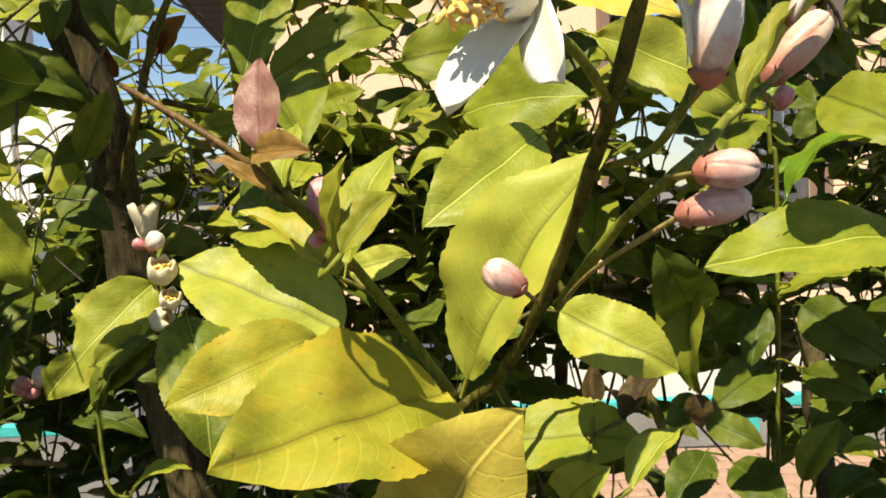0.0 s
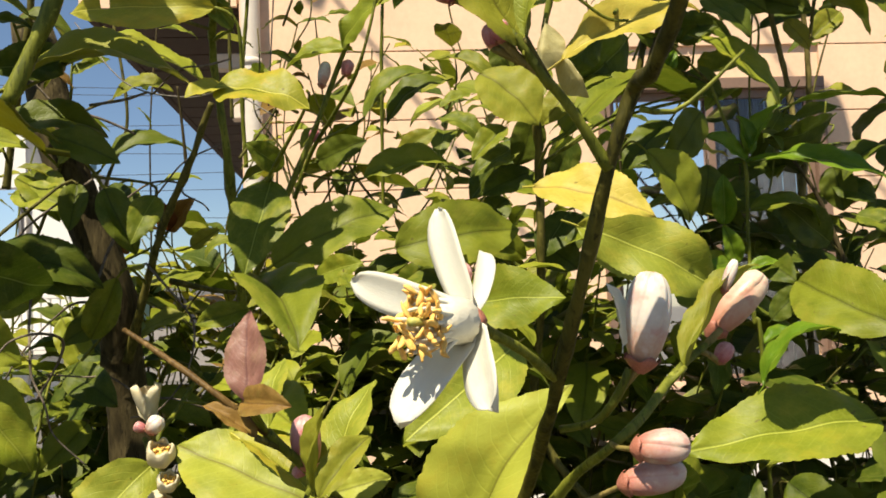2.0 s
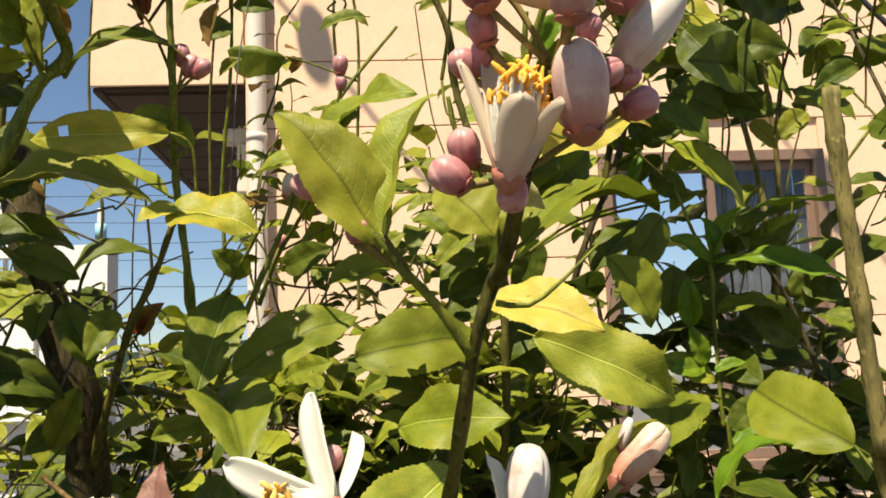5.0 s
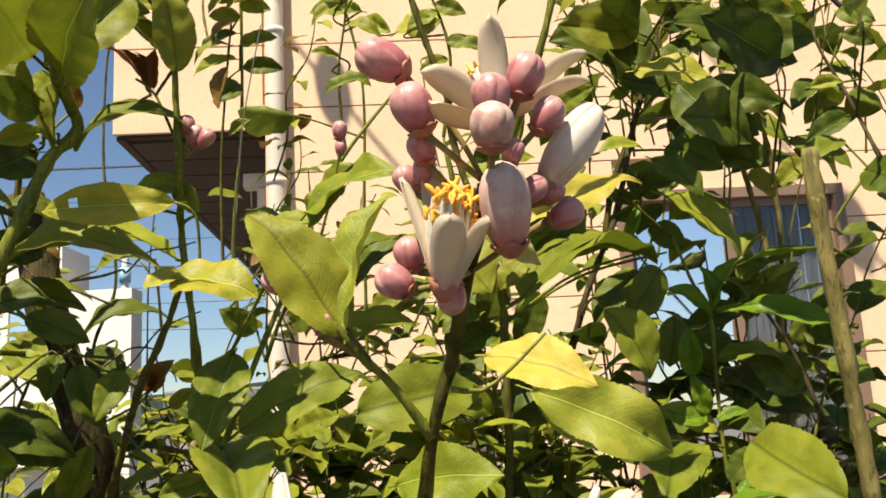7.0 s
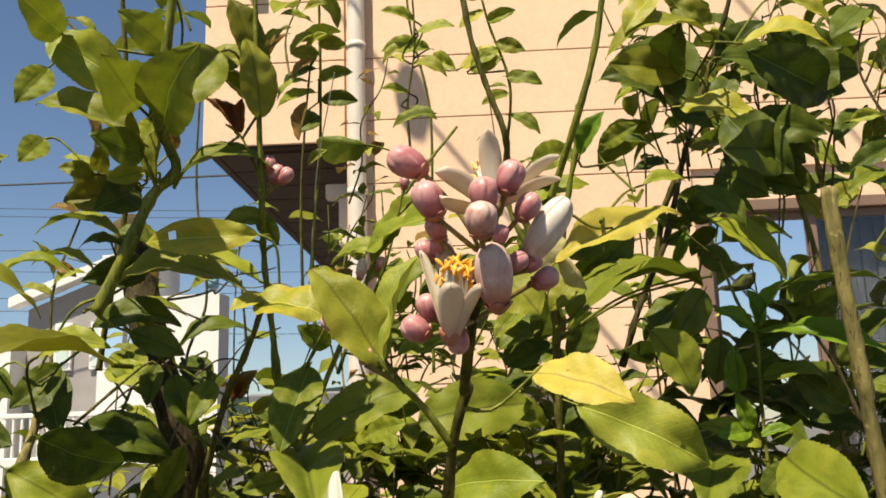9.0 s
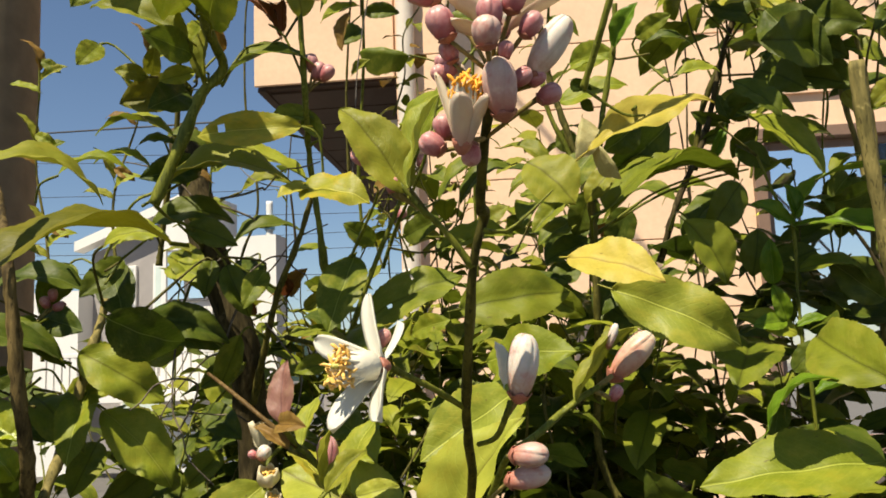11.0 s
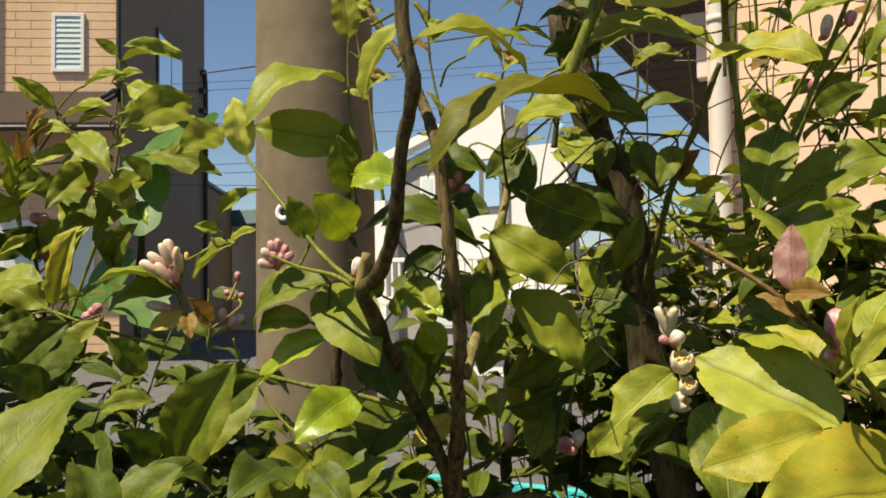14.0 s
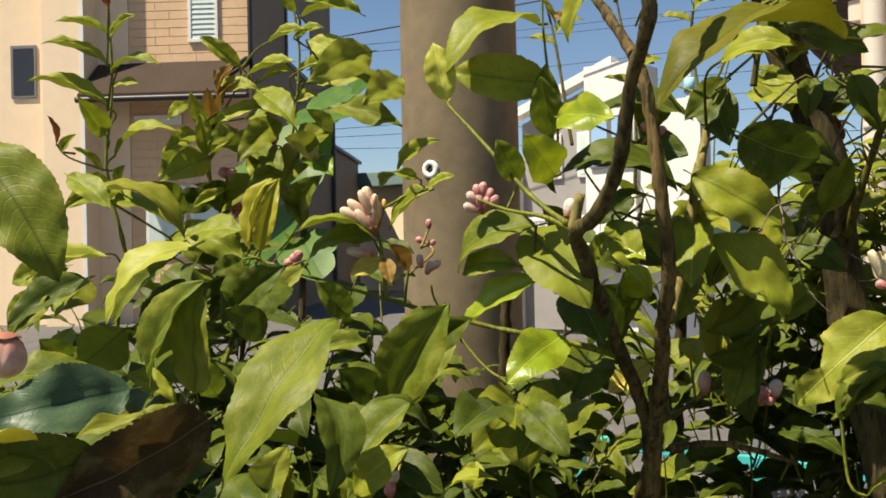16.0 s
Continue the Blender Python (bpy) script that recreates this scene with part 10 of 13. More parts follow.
stem(tree_shoot, "twig", [(0.089, 0.281, 1.368), (0.093, 0.283, 1.371), (0.097, 0.285, 1.374)], 0.0012, 0.0010, SHOOT)
stem(tree_shoot, "twig", [(0.045, 0.203, 1.455), (0.041, 0.200, 1.460), (0.037, 0.198, 1.465)], 0.0012, 0.0010, SHOOT)
stem(tree_shoot, "twig", [(0.044, 0.202, 1.457), (0.041, 0.200, 1.462), (0.038, 0.197, 1.467)], 0.0012, 0.0010, TWIG)
stem(tree_shoot, "pedicel", [(0.032, 0.199, 1.471), (0.026, 0.200, 1.476), (0.020, 0.202, 1.480)], 0.0012, 0.0012, PEDICEL)
stem(tree_shoot, "pedicel", [(0.043, 0.202, 1.458), (0.037, 0.200, 1.462), (0.032, 0.197, 1.467)], 0.0012, 0.0012, PEDICEL)
stem(tree_shoot, "pedicel", [(0.041, 0.201, 1.460), (0.035, 0.201, 1.463), (0.030, 0.201, 1.466)], 0.0012, 0.0012, PEDICEL)
stem(tree_old, "twig", [(-0.145, 0.653, 1.420), (-0.134, 0.658, 1.429), (-0.123, 0.663, 1.439)], 0.0012, 0.0010, SHOOT)
stem(tree_old, "twig", [(-0.144, 0.627, 1.479), (-0.118, 0.625, 1.502), (-0.113, 0.615, 1.498)], 0.0012, 0.0010, SHOOT)
stem(tree_old, "twig", [(-0.145, 0.653, 1.420), (-0.133, 0.635, 1.429), (-0.125, 0.619, 1.427)], 0.0012, 0.0010, TWIG)
stem(tree_old, "twig", [(-0.129, 0.625, 1.426), (-0.119, 0.613, 1.411), (-0.129, 0.606, 1.405)], 0.0012, 0.0010, SHOOT)
stem(tree_old, "twig", [(-0.119, 0.618, 1.494), (-0.079, 0.572, 1.541), (-0.074, 0.550, 1.547)], 0.0015, 0.0010, SHOOT)
stem(tree_old, "twig", [(-0.083, 0.564, 1.536), (-0.103, 0.536, 1.542), (-0.122, 0.529, 1.543)], 0.0012, 0.0010, TWIG)
stem(tree_old, "twig", [(-0.147, 0.608, 1.555), (-0.150, 0.631, 1.573), (-0.165, 0.635, 1.579)], 0.0012, 0.0010, SHOOT)
stem(tree_old, "twig", [(-0.114, 0.536, 1.542), (-0.113, 0.524, 1.585), (-0.126, 0.518, 1.595)], 0.0012, 0.0010, SHOOT)
stem(tree_old, "twig", [(-0.318, 0.640, 1.523), (-0.316, 0.627, 1.532), (-0.315, 0.615, 1.541)], 0.0012, 0.0010, TWIG)
stem(tree_old, "twig", [(-0.218, 0.695, 1.479), (-0.263, 0.678, 1.511), (-0.263, 0.679, 1.523)], 0.0012, 0.0010, SHOOT)
stem(tree_old, "twig", [(-0.312, 0.713, 1.533), (-0.320, 0.703, 1.544), (-0.328, 0.693, 1.555)], 0.0012, 0.0010, SHOOT)
stem(tree_old, "twig", [(-0.304, 0.711, 1.572), (-0.284, 0.711, 1.582), (-0.265, 0.711, 1.588)], 0.0012, 0.0010, TWIG)
stem(tree_old, "twig", [(-0.322, 0.714, 1.502), (-0.331, 0.716, 1.517), (-0.340, 0.719, 1.531)], 0.0012, 0.0010, SHOOT)
stem(tree_old, "twig", [(-0.330, 0.714, 1.481), (-0.338, 0.708, 1.496), (-0.346, 0.702, 1.510)], 0.0012, 0.0010, SHOOT)
stem(tree_old, "twig", [(-0.317, 0.824, 1.516), (-0.311, 0.798, 1.527), (-0.301, 0.783, 1.524)], 0.0012, 0.0010, TWIG)
stem(tree_old, "twig", [(-0.304, 0.791, 1.522), (-0.281, 0.792, 1.533), (-0.276, 0.784, 1.525)], 0.0012, 0.0010, SHOOT)
stem(tree_old, "twig", [(-0.286, 0.738, 1.445), (-0.253, 0.783, 1.470), (-0.242, 0.783, 1.483)], 0.0015, 0.0010, SHOOT)
stem(tree_old, "twig", [(-0.251, 0.774, 1.475), (-0.245, 0.778, 1.479), (-0.240, 0.783, 1.483)], 0.0012, 0.0010, TWIG)
stem(tree_old, "twig", [(-0.247, 0.778, 1.478), (-0.233, 0.769, 1.463), (-0.217, 0.767, 1.465)], 0.0012, 0.0010, SHOOT)
stem(tree_old, "twig", [(-0.205, 0.517, 1.680), (-0.201, 0.506, 1.677), (-0.193, 0.492, 1.679)], 0.0012, 0.0010, SHOOT)
stem(tree_old, "twig", [(-0.206, 0.510, 1.687), (-0.214, 0.508, 1.695), (-0.222, 0.506, 1.703)], 0.0012, 0.0010, TWIG)
stem(tree_old, "twig", [(-0.217, 0.531, 1.639), (-0.219, 0.522, 1.653), (-0.221, 0.514, 1.666)], 0.0012, 0.0010, SHOOT)
stem(tree_old, "twig", [(-0.220, 0.530, 1.636), (-0.226, 0.554, 1.662), (-0.239, 0.554, 1.665)], 0.0012, 0.0010, SHOOT)
stem(tree_old, "twig", [(-0.235, 0.549, 1.659), (-0.251, 0.580, 1.662), (-0.256, 0.575, 1.657)], 0.0012, 0.0010, TWIG)
stem(tree_old, "twig", [(-0.206, 0.539, 1.644), (-0.207, 0.543, 1.648), (-0.208, 0.548, 1.652)], 0.0012, 0.0010, SHOOT)
stem(tree_old, "twig", [(-0.147, 0.594, 1.598), (-0.139, 0.587, 1.600), (-0.130, 0.581, 1.601)], 0.0012, 0.0010, SHOOT)
stem(tree_old, "twig", [(-0.146, 0.589, 1.604), (-0.178, 0.566, 1.611), (-0.175, 0.566, 1.616)], 0.0012, 0.0010, TWIG)
stem(tree_old, "twig", [(-0.299, 0.624, 1.606), (-0.297, 0.613, 1.613), (-0.295, 0.601, 1.621)], 0.0012, 0.0010, SHOOT)
stem(tree_old, "twig", [(-0.240, 0.716, 1.431), (-0.238, 0.669, 1.442), (-0.244, 0.660, 1.434)], 0.0012, 0.0010, SHOOT)
stem(tree_old, "pedicel", [(-0.076, 0.677, 1.578), (-0.069, 0.677, 1.585), (-0.062, 0.676, 1.592)], 0.0012, 0.0012, PEDICEL)
stem(tree_old, "pedicel", [(-0.103, 0.705, 1.517), (-0.107, 0.742, 1.535), (-0.102, 0.750, 1.554)], 0.0012, 0.0012, PEDICEL)
stem(tree_old, "twig", [(-0.088, 0.687, 1.540), (-0.068, 0.703, 1.553), (-0.052, 0.710, 1.563)], 0.0012, 0.0010, SHOOT)
stem(tree_old, "twig", [(-0.103, 0.705, 1.517), (-0.074, 0.711, 1.511), (-0.054, 0.716, 1.513)], 0.0012, 0.0010, TWIG)
stem(tree_old, "twig", [(-0.103, 0.732, 1.539), (-0.108, 0.754, 1.534), (-0.099, 0.752, 1.535)], 0.0012, 0.0010, SHOOT)
stem(tree_old, "twig", [(-0.032, 0.610, 1.626), (-0.013, 0.630, 1.651), (-0.018, 0.640, 1.650)], 0.0012, 0.0010, SHOOT)
stem(tree_old, "twig", [(-0.113, 0.714, 1.498), (-0.119, 0.723, 1.513), (-0.125, 0.732, 1.528)], 0.0012, 0.0010, TWIG)
stem(tree_old, "twig", [(-0.099, 0.748, 1.536), (-0.054, 0.793, 1.537), (-0.031, 0.803, 1.545)], 0.0015, 0.0010, SHOOT)
stem(tree_old, "twig", [(-0.197, 0.666, 1.336), (-0.163, 0.683, 1.329), (-0.148, 0.675, 1.327)], 0.0012, 0.0010, SHOOT)
stem(tree_old, "pedicel", [(-0.147, 1.076, 1.374), (-0.179, 1.115, 1.379), (-0.179, 1.124, 1.393)], 0.0012, 0.0012, PEDICEL)
stem(tree_old, "pedicel", [(-0.202, 0.625, 1.306), (-0.202, 0.616, 1.313), (-0.201, 0.607, 1.320)], 0.0012, 0.0012, PEDICEL)
stem(tree_old, "pedicel", [(-0.202, 0.618, 1.312), (-0.204, 0.615, 1.317), (-0.207, 0.612, 1.322)], 0.0012, 0.0012, PEDICEL)
stem(tree_old, "pedicel", [(-0.202, 0.634, 1.284), (-0.199, 0.623, 1.291), (-0.197, 0.613, 1.297)], 0.0012, 0.0012, PEDICEL)
stem(tree_old, "pedicel", [(-0.202, 0.640, 1.268), (-0.197, 0.627, 1.274), (-0.193, 0.614, 1.280)], 0.0012, 0.0012, PEDICEL)
stem(tree_old, "pedicel", [(-0.196, 0.624, 1.275), (-0.213, 0.615, 1.268), (-0.206, 0.611, 1.269)], 0.0012, 0.0012, PEDICEL)
stem(tree_old, "twig", [(-0.204, 0.614, 1.270), (-0.237, 0.592, 1.229), (-0.236, 0.593, 1.227)], 0.0015, 0.0010, TWIG)
stem(tree_old, "twig", [(-0.230, 0.597, 1.236), (-0.247, 0.593, 1.212), (-0.242, 0.592, 1.216)], 0.0012, 0.0010, SHOOT)
stem(tree_old, "pedicel", [(-0.345, 0.715, 1.197), (-0.343, 0.713, 1.200), (-0.341, 0.711, 1.202)], 0.0012, 0.0012, PEDICEL)
stem(tree_old, "pedicel", [(-0.342, 0.713, 1.198), (-0.340, 0.712, 1.202), (-0.337, 0.711, 1.205)], 0.0012, 0.0012, PEDICEL)
stem(tree_stump, "twig", [(0.328, 0.551, 1.347), (0.323, 0.561, 1.360), (0.318, 0.571, 1.373)], 0.0012, 0.0010, SHOOT)
stem(tree_stump, "twig", [(0.333, 0.552, 1.316), (0.334, 0.608, 1.326), (0.321, 0.620, 1.325)], 0.0015, 0.0010, SHOOT)
stem(tree_stump, "twig", [(0.274, 0.818, 1.607), (0.237, 0.802, 1.639), (0.240, 0.801, 1.642)], 0.0012, 0.0010, TWIG)
stem(tree_stump, "twig", [(0.098, 0.759, 1.521), (0.101, 0.693, 1.531), (0.113, 0.684, 1.537)], 0.0015, 0.0010, SHOOT)
stem(tree_stump, "twig", [(0.179, 0.840, 1.536), (0.184, 0.774, 1.545), (0.193, 0.759, 1.536)], 0.0015, 0.0010, SHOOT)
stem(tree_stump, "twig", [(0.305, 0.828, 1.400), (0.262, 0.828, 1.415), (0.249, 0.815, 1.415)], 0.0012, 0.0010, TWIG)
stem(tree_stump, "twig", [(0.102, 0.586, 1.626), (0.133, 0.594, 1.603), (0.152, 0.602, 1.602)], 0.0015, 0.0010, SHOOT)
stem(tree_stump, "twig", [(0.142, 0.599, 1.607), (0.167, 0.649, 1.643), (0.186, 0.664, 1.654)], 0.0015, 0.0010, SHOOT)
stem(tree_stump, "twig", [(0.257, 0.856, 1.746), (0.280, 0.816, 1.766), (0.292, 0.801, 1.761)], 0.0015, 0.0010, TWIG)
stem(tree_stump, "twig", [(0.285, 0.812, 1.758), (0.265, 0.766, 1.789), (0.247, 0.751, 1.797)], 0.0015, 0.0010, SHOOT)
stem(tree_stump, "twig", [(0.254, 0.763, 1.789), (0.241, 0.766, 1.798), (0.228, 0.769, 1.806)], 0.0012, 0.0010, SHOOT)
stem(tree_stump, "twig", [(0.270, 0.787, 1.773), (0.276, 0.783, 1.814), (0.290, 0.789, 1.823)], 0.0012, 0.0010, TWIG)
stem(tree_stump, "twig", [(0.423, 0.897, 1.818), (0.369, 0.862, 1.813), (0.366, 0.845, 1.811)], 0.0015, 0.0010, SHOOT)
stem(tree_stump, "twig", [(0.377, 0.855, 1.812), (0.356, 0.844, 1.848), (0.363, 0.836, 1.853)], 0.0012, 0.0010, SHOOT)
stem(tree_stump, "twig", [(0.245, 0.852, 1.710), (0.304, 0.866, 1.711), (0.329, 0.864, 1.706)], 0.0015, 0.0010, TWIG)
stem(tree_stump, "twig", [(0.296, 0.859, 1.708), (0.292, 0.860, 1.711), (0.287, 0.860, 1.714)], 0.0012, 0.0010, SHOOT)
stem(tree_stump, "twig", [(0.231, 0.845, 1.663), (0.240, 0.856, 1.669), (0.249, 0.867, 1.674)], 0.0012, 0.0010, SHOOT)
stem(tree_stump, "twig", [(0.274, 0.818, 1.607), (0.258, 0.855, 1.630), (0.260, 0.856, 1.628)], 0.0012, 0.0010, TWIG)
stem(tree_stump, "twig", [(0.263, 0.848, 1.624), (0.259, 0.882, 1.599), (0.249, 0.884, 1.585)], 0.0015, 0.0010, SHOOT)
stem(tree_stump, "twig", [(0.439, 0.765, 1.733), (0.432, 0.788, 1.751), (0.421, 0.788, 1.747)], 0.0012, 0.0010, SHOOT)
stem(tree_stump, "twig", [(0.443, 0.754, 1.703), (0.444, 0.765, 1.706), (0.444, 0.776, 1.708)], 0.0012, 0.0010, TWIG)
stem(tree_stump, "twig", [(0.428, 0.775, 1.778), (0.432, 0.761, 1.791), (0.435, 0.747, 1.804)], 0.0012, 0.0010, SHOOT)
stem(tree_stump, "twig", [(0.433, 0.771, 1.760), (0.438, 0.766, 1.773), (0.443, 0.761, 1.787)], 0.0012, 0.0010, SHOOT)
stem(tree_stump, "twig", [(0.450, 0.728, 1.640), (0.441, 0.728, 1.641), (0.431, 0.727, 1.641)], 0.0012, 0.0010, TWIG)
stem(tree_stump, "twig", [(0.435, 0.727, 1.641), (0.402, 0.734, 1.598), (0.407, 0.737, 1.585)], 0.0015, 0.0010, SHOOT)
stem(tree_stump, "twig", [(0.304, 0.827, 1.450), (0.292, 0.824, 1.460), (0.280, 0.821, 1.470)], 0.0012, 0.0010, SHOOT)
stem(tree_stump, "twig", [(0.304, 0.828, 1.420), (0.317, 0.867, 1.438), (0.323, 0.864, 1.438)], 0.0012, 0.0010, TWIG)
stem(tree_stump, "twig", [(0.375, 0.877, 1.530), (0.420, 0.889, 1.570), (0.418, 0.892, 1.576)], 0.0012, 0.0010, SHOOT)
stem(tree_stump, "twig", [(0.410, 0.889, 1.567), (0.412, 0.888, 1.584), (0.414, 0.887, 1.600)], 0.0012, 0.0010, SHOOT)
stem(tree_stump, "twig", [(0.412, 0.873, 1.438), (0.406, 0.869, 1.444), (0.399, 0.865, 1.451)], 0.0012, 0.0010, TWIG)
stem(tree_stump, "twig", [(0.327, 0.791, 1.170), (0.303, 0.798, 1.186), (0.287, 0.792, 1.186)], 0.0012, 0.0010, SHOOT)
stem(tree_stump, "twig", [(0.327, 0.791, 1.170), (0.324, 0.760, 1.182), (0.326, 0.743, 1.194)], 0.0012, 0.0010, SHOOT)
stem(tree_stump, "twig", [(0.326, 0.752, 1.189), (0.297, 0.753, 1.188), (0.297, 0.742, 1.186)], 0.0012, 0.0010, TWIG)
stem(tree_stump, "twig", [(0.311, 0.834, 1.235), (0.313, 0.804, 1.252), (0.300, 0.797, 1.257)], 0.0012, 0.0010, SHOOT)
stem(tree_stump, "twig", [(0.304, 0.811, 1.248), (0.302, 0.804, 1.248), (0.299, 0.796, 1.247)], 0.0012, 0.0010, SHOOT)
stem(tree_stump, "twig", [(0.329, 0.788, 1.116), (0.317, 0.788, 1.123), (0.305, 0.789, 1.130)], 0.0012, 0.0010, TWIG)
stem(tree_stump, "twig", [(0.050, 0.845, 1.736), (0.054, 0.840, 1.698), (0.068, 0.839, 1.691)], 0.0015, 0.0010, SHOOT)
stem(tree_stump, "twig", [(0.061, 0.841, 1.709), (0.071, 0.838, 1.723), (0.082, 0.834, 1.736)], 0.0012, 0.0010, SHOOT)
stem(tree_stump, "twig", [(0.312, 0.861, 1.707), (0.345, 0.814, 1.719), (0.344, 0.793, 1.719)], 0.0015, 0.0010, TWIG)
stem(tree_stump, "twig", [(-0.048, 0.938, 1.772), (-0.102, 0.932, 1.794), (-0.128, 0.929, 1.802)], 0.0015, 0.0010, SHOOT)
stem(tree_stump, "twig", [(-0.213, 0.946, 1.859), (-0.203, 0.945, 1.866), (-0.192, 0.944, 1.873)], 0.0012, 0.0010, SHOOT)
stem(tree_stump, "twig", [(-0.196, 0.944, 1.870), (-0.195, 0.941, 1.885), (-0.194, 0.938, 1.900)], 0.0012, 0.0010, TWIG)
stem(tree_stump, "twig", [(-0.216, 0.950, 1.835), (-0.207, 0.949, 1.844), (-0.197, 0.947, 1.853)], 0.0012, 0.0010, SHOOT)
stem(tree_stump, "twig", [(-0.204, 0.935, 1.918), (-0.198, 0.933, 1.926), (-0.192, 0.932, 1.934)], 0.0012, 0.0010, SHOOT)
stem(tree_stump, "twig", [(-0.054, 0.855, 1.879), (-0.045, 0.859, 1.888), (-0.035, 0.864, 1.896)], 0.0012, 0.0010, TWIG)
stem(tree_stump, "twig", [(-0.056, 0.857, 1.869), (-0.044, 0.862, 1.877), (-0.033, 0.866, 1.884)], 0.0012, 0.0010, SHOOT)
stem(tree_stump, "twig", [(-0.037, 0.864, 1.881), (-0.016, 0.869, 1.868), (0.001, 0.870, 1.869)], 0.0012, 0.0010, SHOOT)
stem(tree_stump, "twig", [(0.057, 0.823, 1.842), (0.015, 0.828, 1.844), (0.017, 0.824, 1.847)], 0.0012, 0.0010, TWIG)
stem(tree_fork, "twig", [(-0.492, 0.404, 1.476), (-0.496, 0.405, 1.479), (-0.499, 0.407, 1.483)], 0.0012, 0.0010, SHOOT)
stem(tree_fork, "twig", [(-0.358, 0.385, 1.565), (-0.353, 0.420, 1.585), (-0.359, 0.428, 1.578)], 0.0012, 0.0010, SHOOT)
stem(tree_fork, "twig", [(-0.415, 0.443, 1.423), (-0.411, 0.436, 1.443), (-0.406, 0.428, 1.463)], 0.0012, 0.0010, TWIG)
stem(tree_fork, "twig", [(-0.412, 0.439, 1.418), (-0.411, 0.434, 1.417), (-0.410, 0.429, 1.416)], 0.0012, 0.0010, SHOOT)
stem(tree_fork, "twig", [(-0.427, 0.384, 1.389), (-0.425, 0.391, 1.401), (-0.423, 0.397, 1.412)], 0.0012, 0.0010, SHOOT)
stem(tree_fork, "twig", [(-0.379, 0.458, 1.295), (-0.398, 0.442, 1.294), (-0.405, 0.426, 1.289)], 0.0012, 0.0010, TWIG)
stem(tree_fork, "twig", [(-0.539, 0.456, 1.296), (-0.546, 0.460, 1.301), (-0.553, 0.463, 1.305)], 0.0012, 0.0010, SHOOT)
stem(tree_fork, "twig", [(-0.417, 0.403, 1.338), (-0.419, 0.409, 1.335), (-0.420, 0.415, 1.333)], 0.0012, 0.0010, SHOOT)
stem(tree_fork, "twig", [(-0.418, 0.405, 1.337), (-0.418, 0.409, 1.357), (-0.419, 0.413, 1.377)], 0.0012, 0.0010, TWIG)
stem(tree_fork, "twig", [(-0.420, 0.412, 1.334), (-0.426, 0.409, 1.340), (-0.433, 0.406, 1.346)], 0.0012, 0.0010, SHOOT)
stem(tree_fork, "twig", [(-0.430, 0.407, 1.344), (-0.434, 0.417, 1.358), (-0.437, 0.426, 1.373)], 0.0012, 0.0010, SHOOT)
stem(tree_fork, "twig", [(-0.354, 0.566, 1.390), (-0.349, 0.557, 1.405), (-0.345, 0.549, 1.420)], 0.0012, 0.0010, TWIG)
stem(tree_fork, "twig", [(-0.355, 0.554, 1.362), (-0.352, 0.578, 1.375), (-0.343, 0.588, 1.368)], 0.0012, 0.0010, SHOOT)
stem(tree_fork, "twig", [(-0.350, 0.568, 1.365), (-0.364, 0.573, 1.373), (-0.377, 0.578, 1.382)], 0.0012, 0.0010, SHOOT)
stem(tree_fork, "twig", [(-0.362, 0.514, 1.374), (-0.401, 0.519, 1.389), (-0.404, 0.515, 1.382)], 0.0012, 0.0010, TWIG)
stem(tree_fork, "twig", [(-0.378, 0.450, 1.303), (-0.373, 0.459, 1.323), (-0.369, 0.468, 1.342)], 0.0012, 0.0010, SHOOT)
stem(tree_fork, "twig", [(-0.388, 0.545, 1.444), (-0.394, 0.575, 1.453), (-0.402, 0.572, 1.451)], 0.0012, 0.0010, SHOOT)
stem(tree_fork, "twig", [(-0.399, 0.566, 1.450), (-0.406, 0.577, 1.453), (-0.414, 0.588, 1.456)], 0.0012, 0.0010, TWIG)
stem(tree_fork, "twig", [(-0.372, 0.576, 1.379), (-0.400, 0.590, 1.405), (-0.418, 0.588, 1.405)], 0.0012, 0.0010, SHOOT)
stem(tree_fork, "twig", [(-0.327, 0.371, 1.527), (-0.323, 0.377, 1.538), (-0.319, 0.383, 1.548)], 0.0012, 0.0010, SHOOT)
stem(tree_fork, "twig", [(-0.347, 0.590, 1.460), (-0.329, 0.542, 1.499), (-0.311, 0.530, 1.509)], 0.0015, 0.0010, TWIG)
stem(tree_fork, "twig", [(-0.332, 0.566, 1.480), (-0.327, 0.574, 1.494), (-0.322, 0.582, 1.508)], 0.0012, 0.0010, SHOOT)
stem(tree_fork, "twig", [(-0.348, 0.587, 1.451), (-0.340, 0.617, 1.460), (-0.326, 0.628, 1.456)], 0.0012, 0.0010, SHOOT)
stem(tree_fork, "twig", [(-0.347, 0.590, 1.460), (-0.363, 0.616, 1.505), (-0.361, 0.617, 1.506)], 0.0012, 0.0010, TWIG)
stem(tree_fork, "twig", [(-0.318, 0.542, 1.499), (-0.295, 0.544, 1.544), (-0.276, 0.548, 1.556)], 0.0012, 0.0010, SHOOT)
stem(tree_fork, "twig", [(-0.285, 0.547, 1.545), (-0.263, 0.609, 1.587), (-0.263, 0.613, 1.594)], 0.0015, 0.0010, SHOOT)
stem(tree_fork, "twig", [(-0.331, 0.620, 1.455), (-0.288, 0.662, 1.509), (-0.277, 0.667, 1.510)], 0.0015, 0.0010, TWIG)
stem(tree_fork, "twig", [(-0.454, 0.467, 1.265), (-0.430, 0.476, 1.244), (-0.421, 0.466, 1.236)], 0.0012, 0.0010, SHOOT)
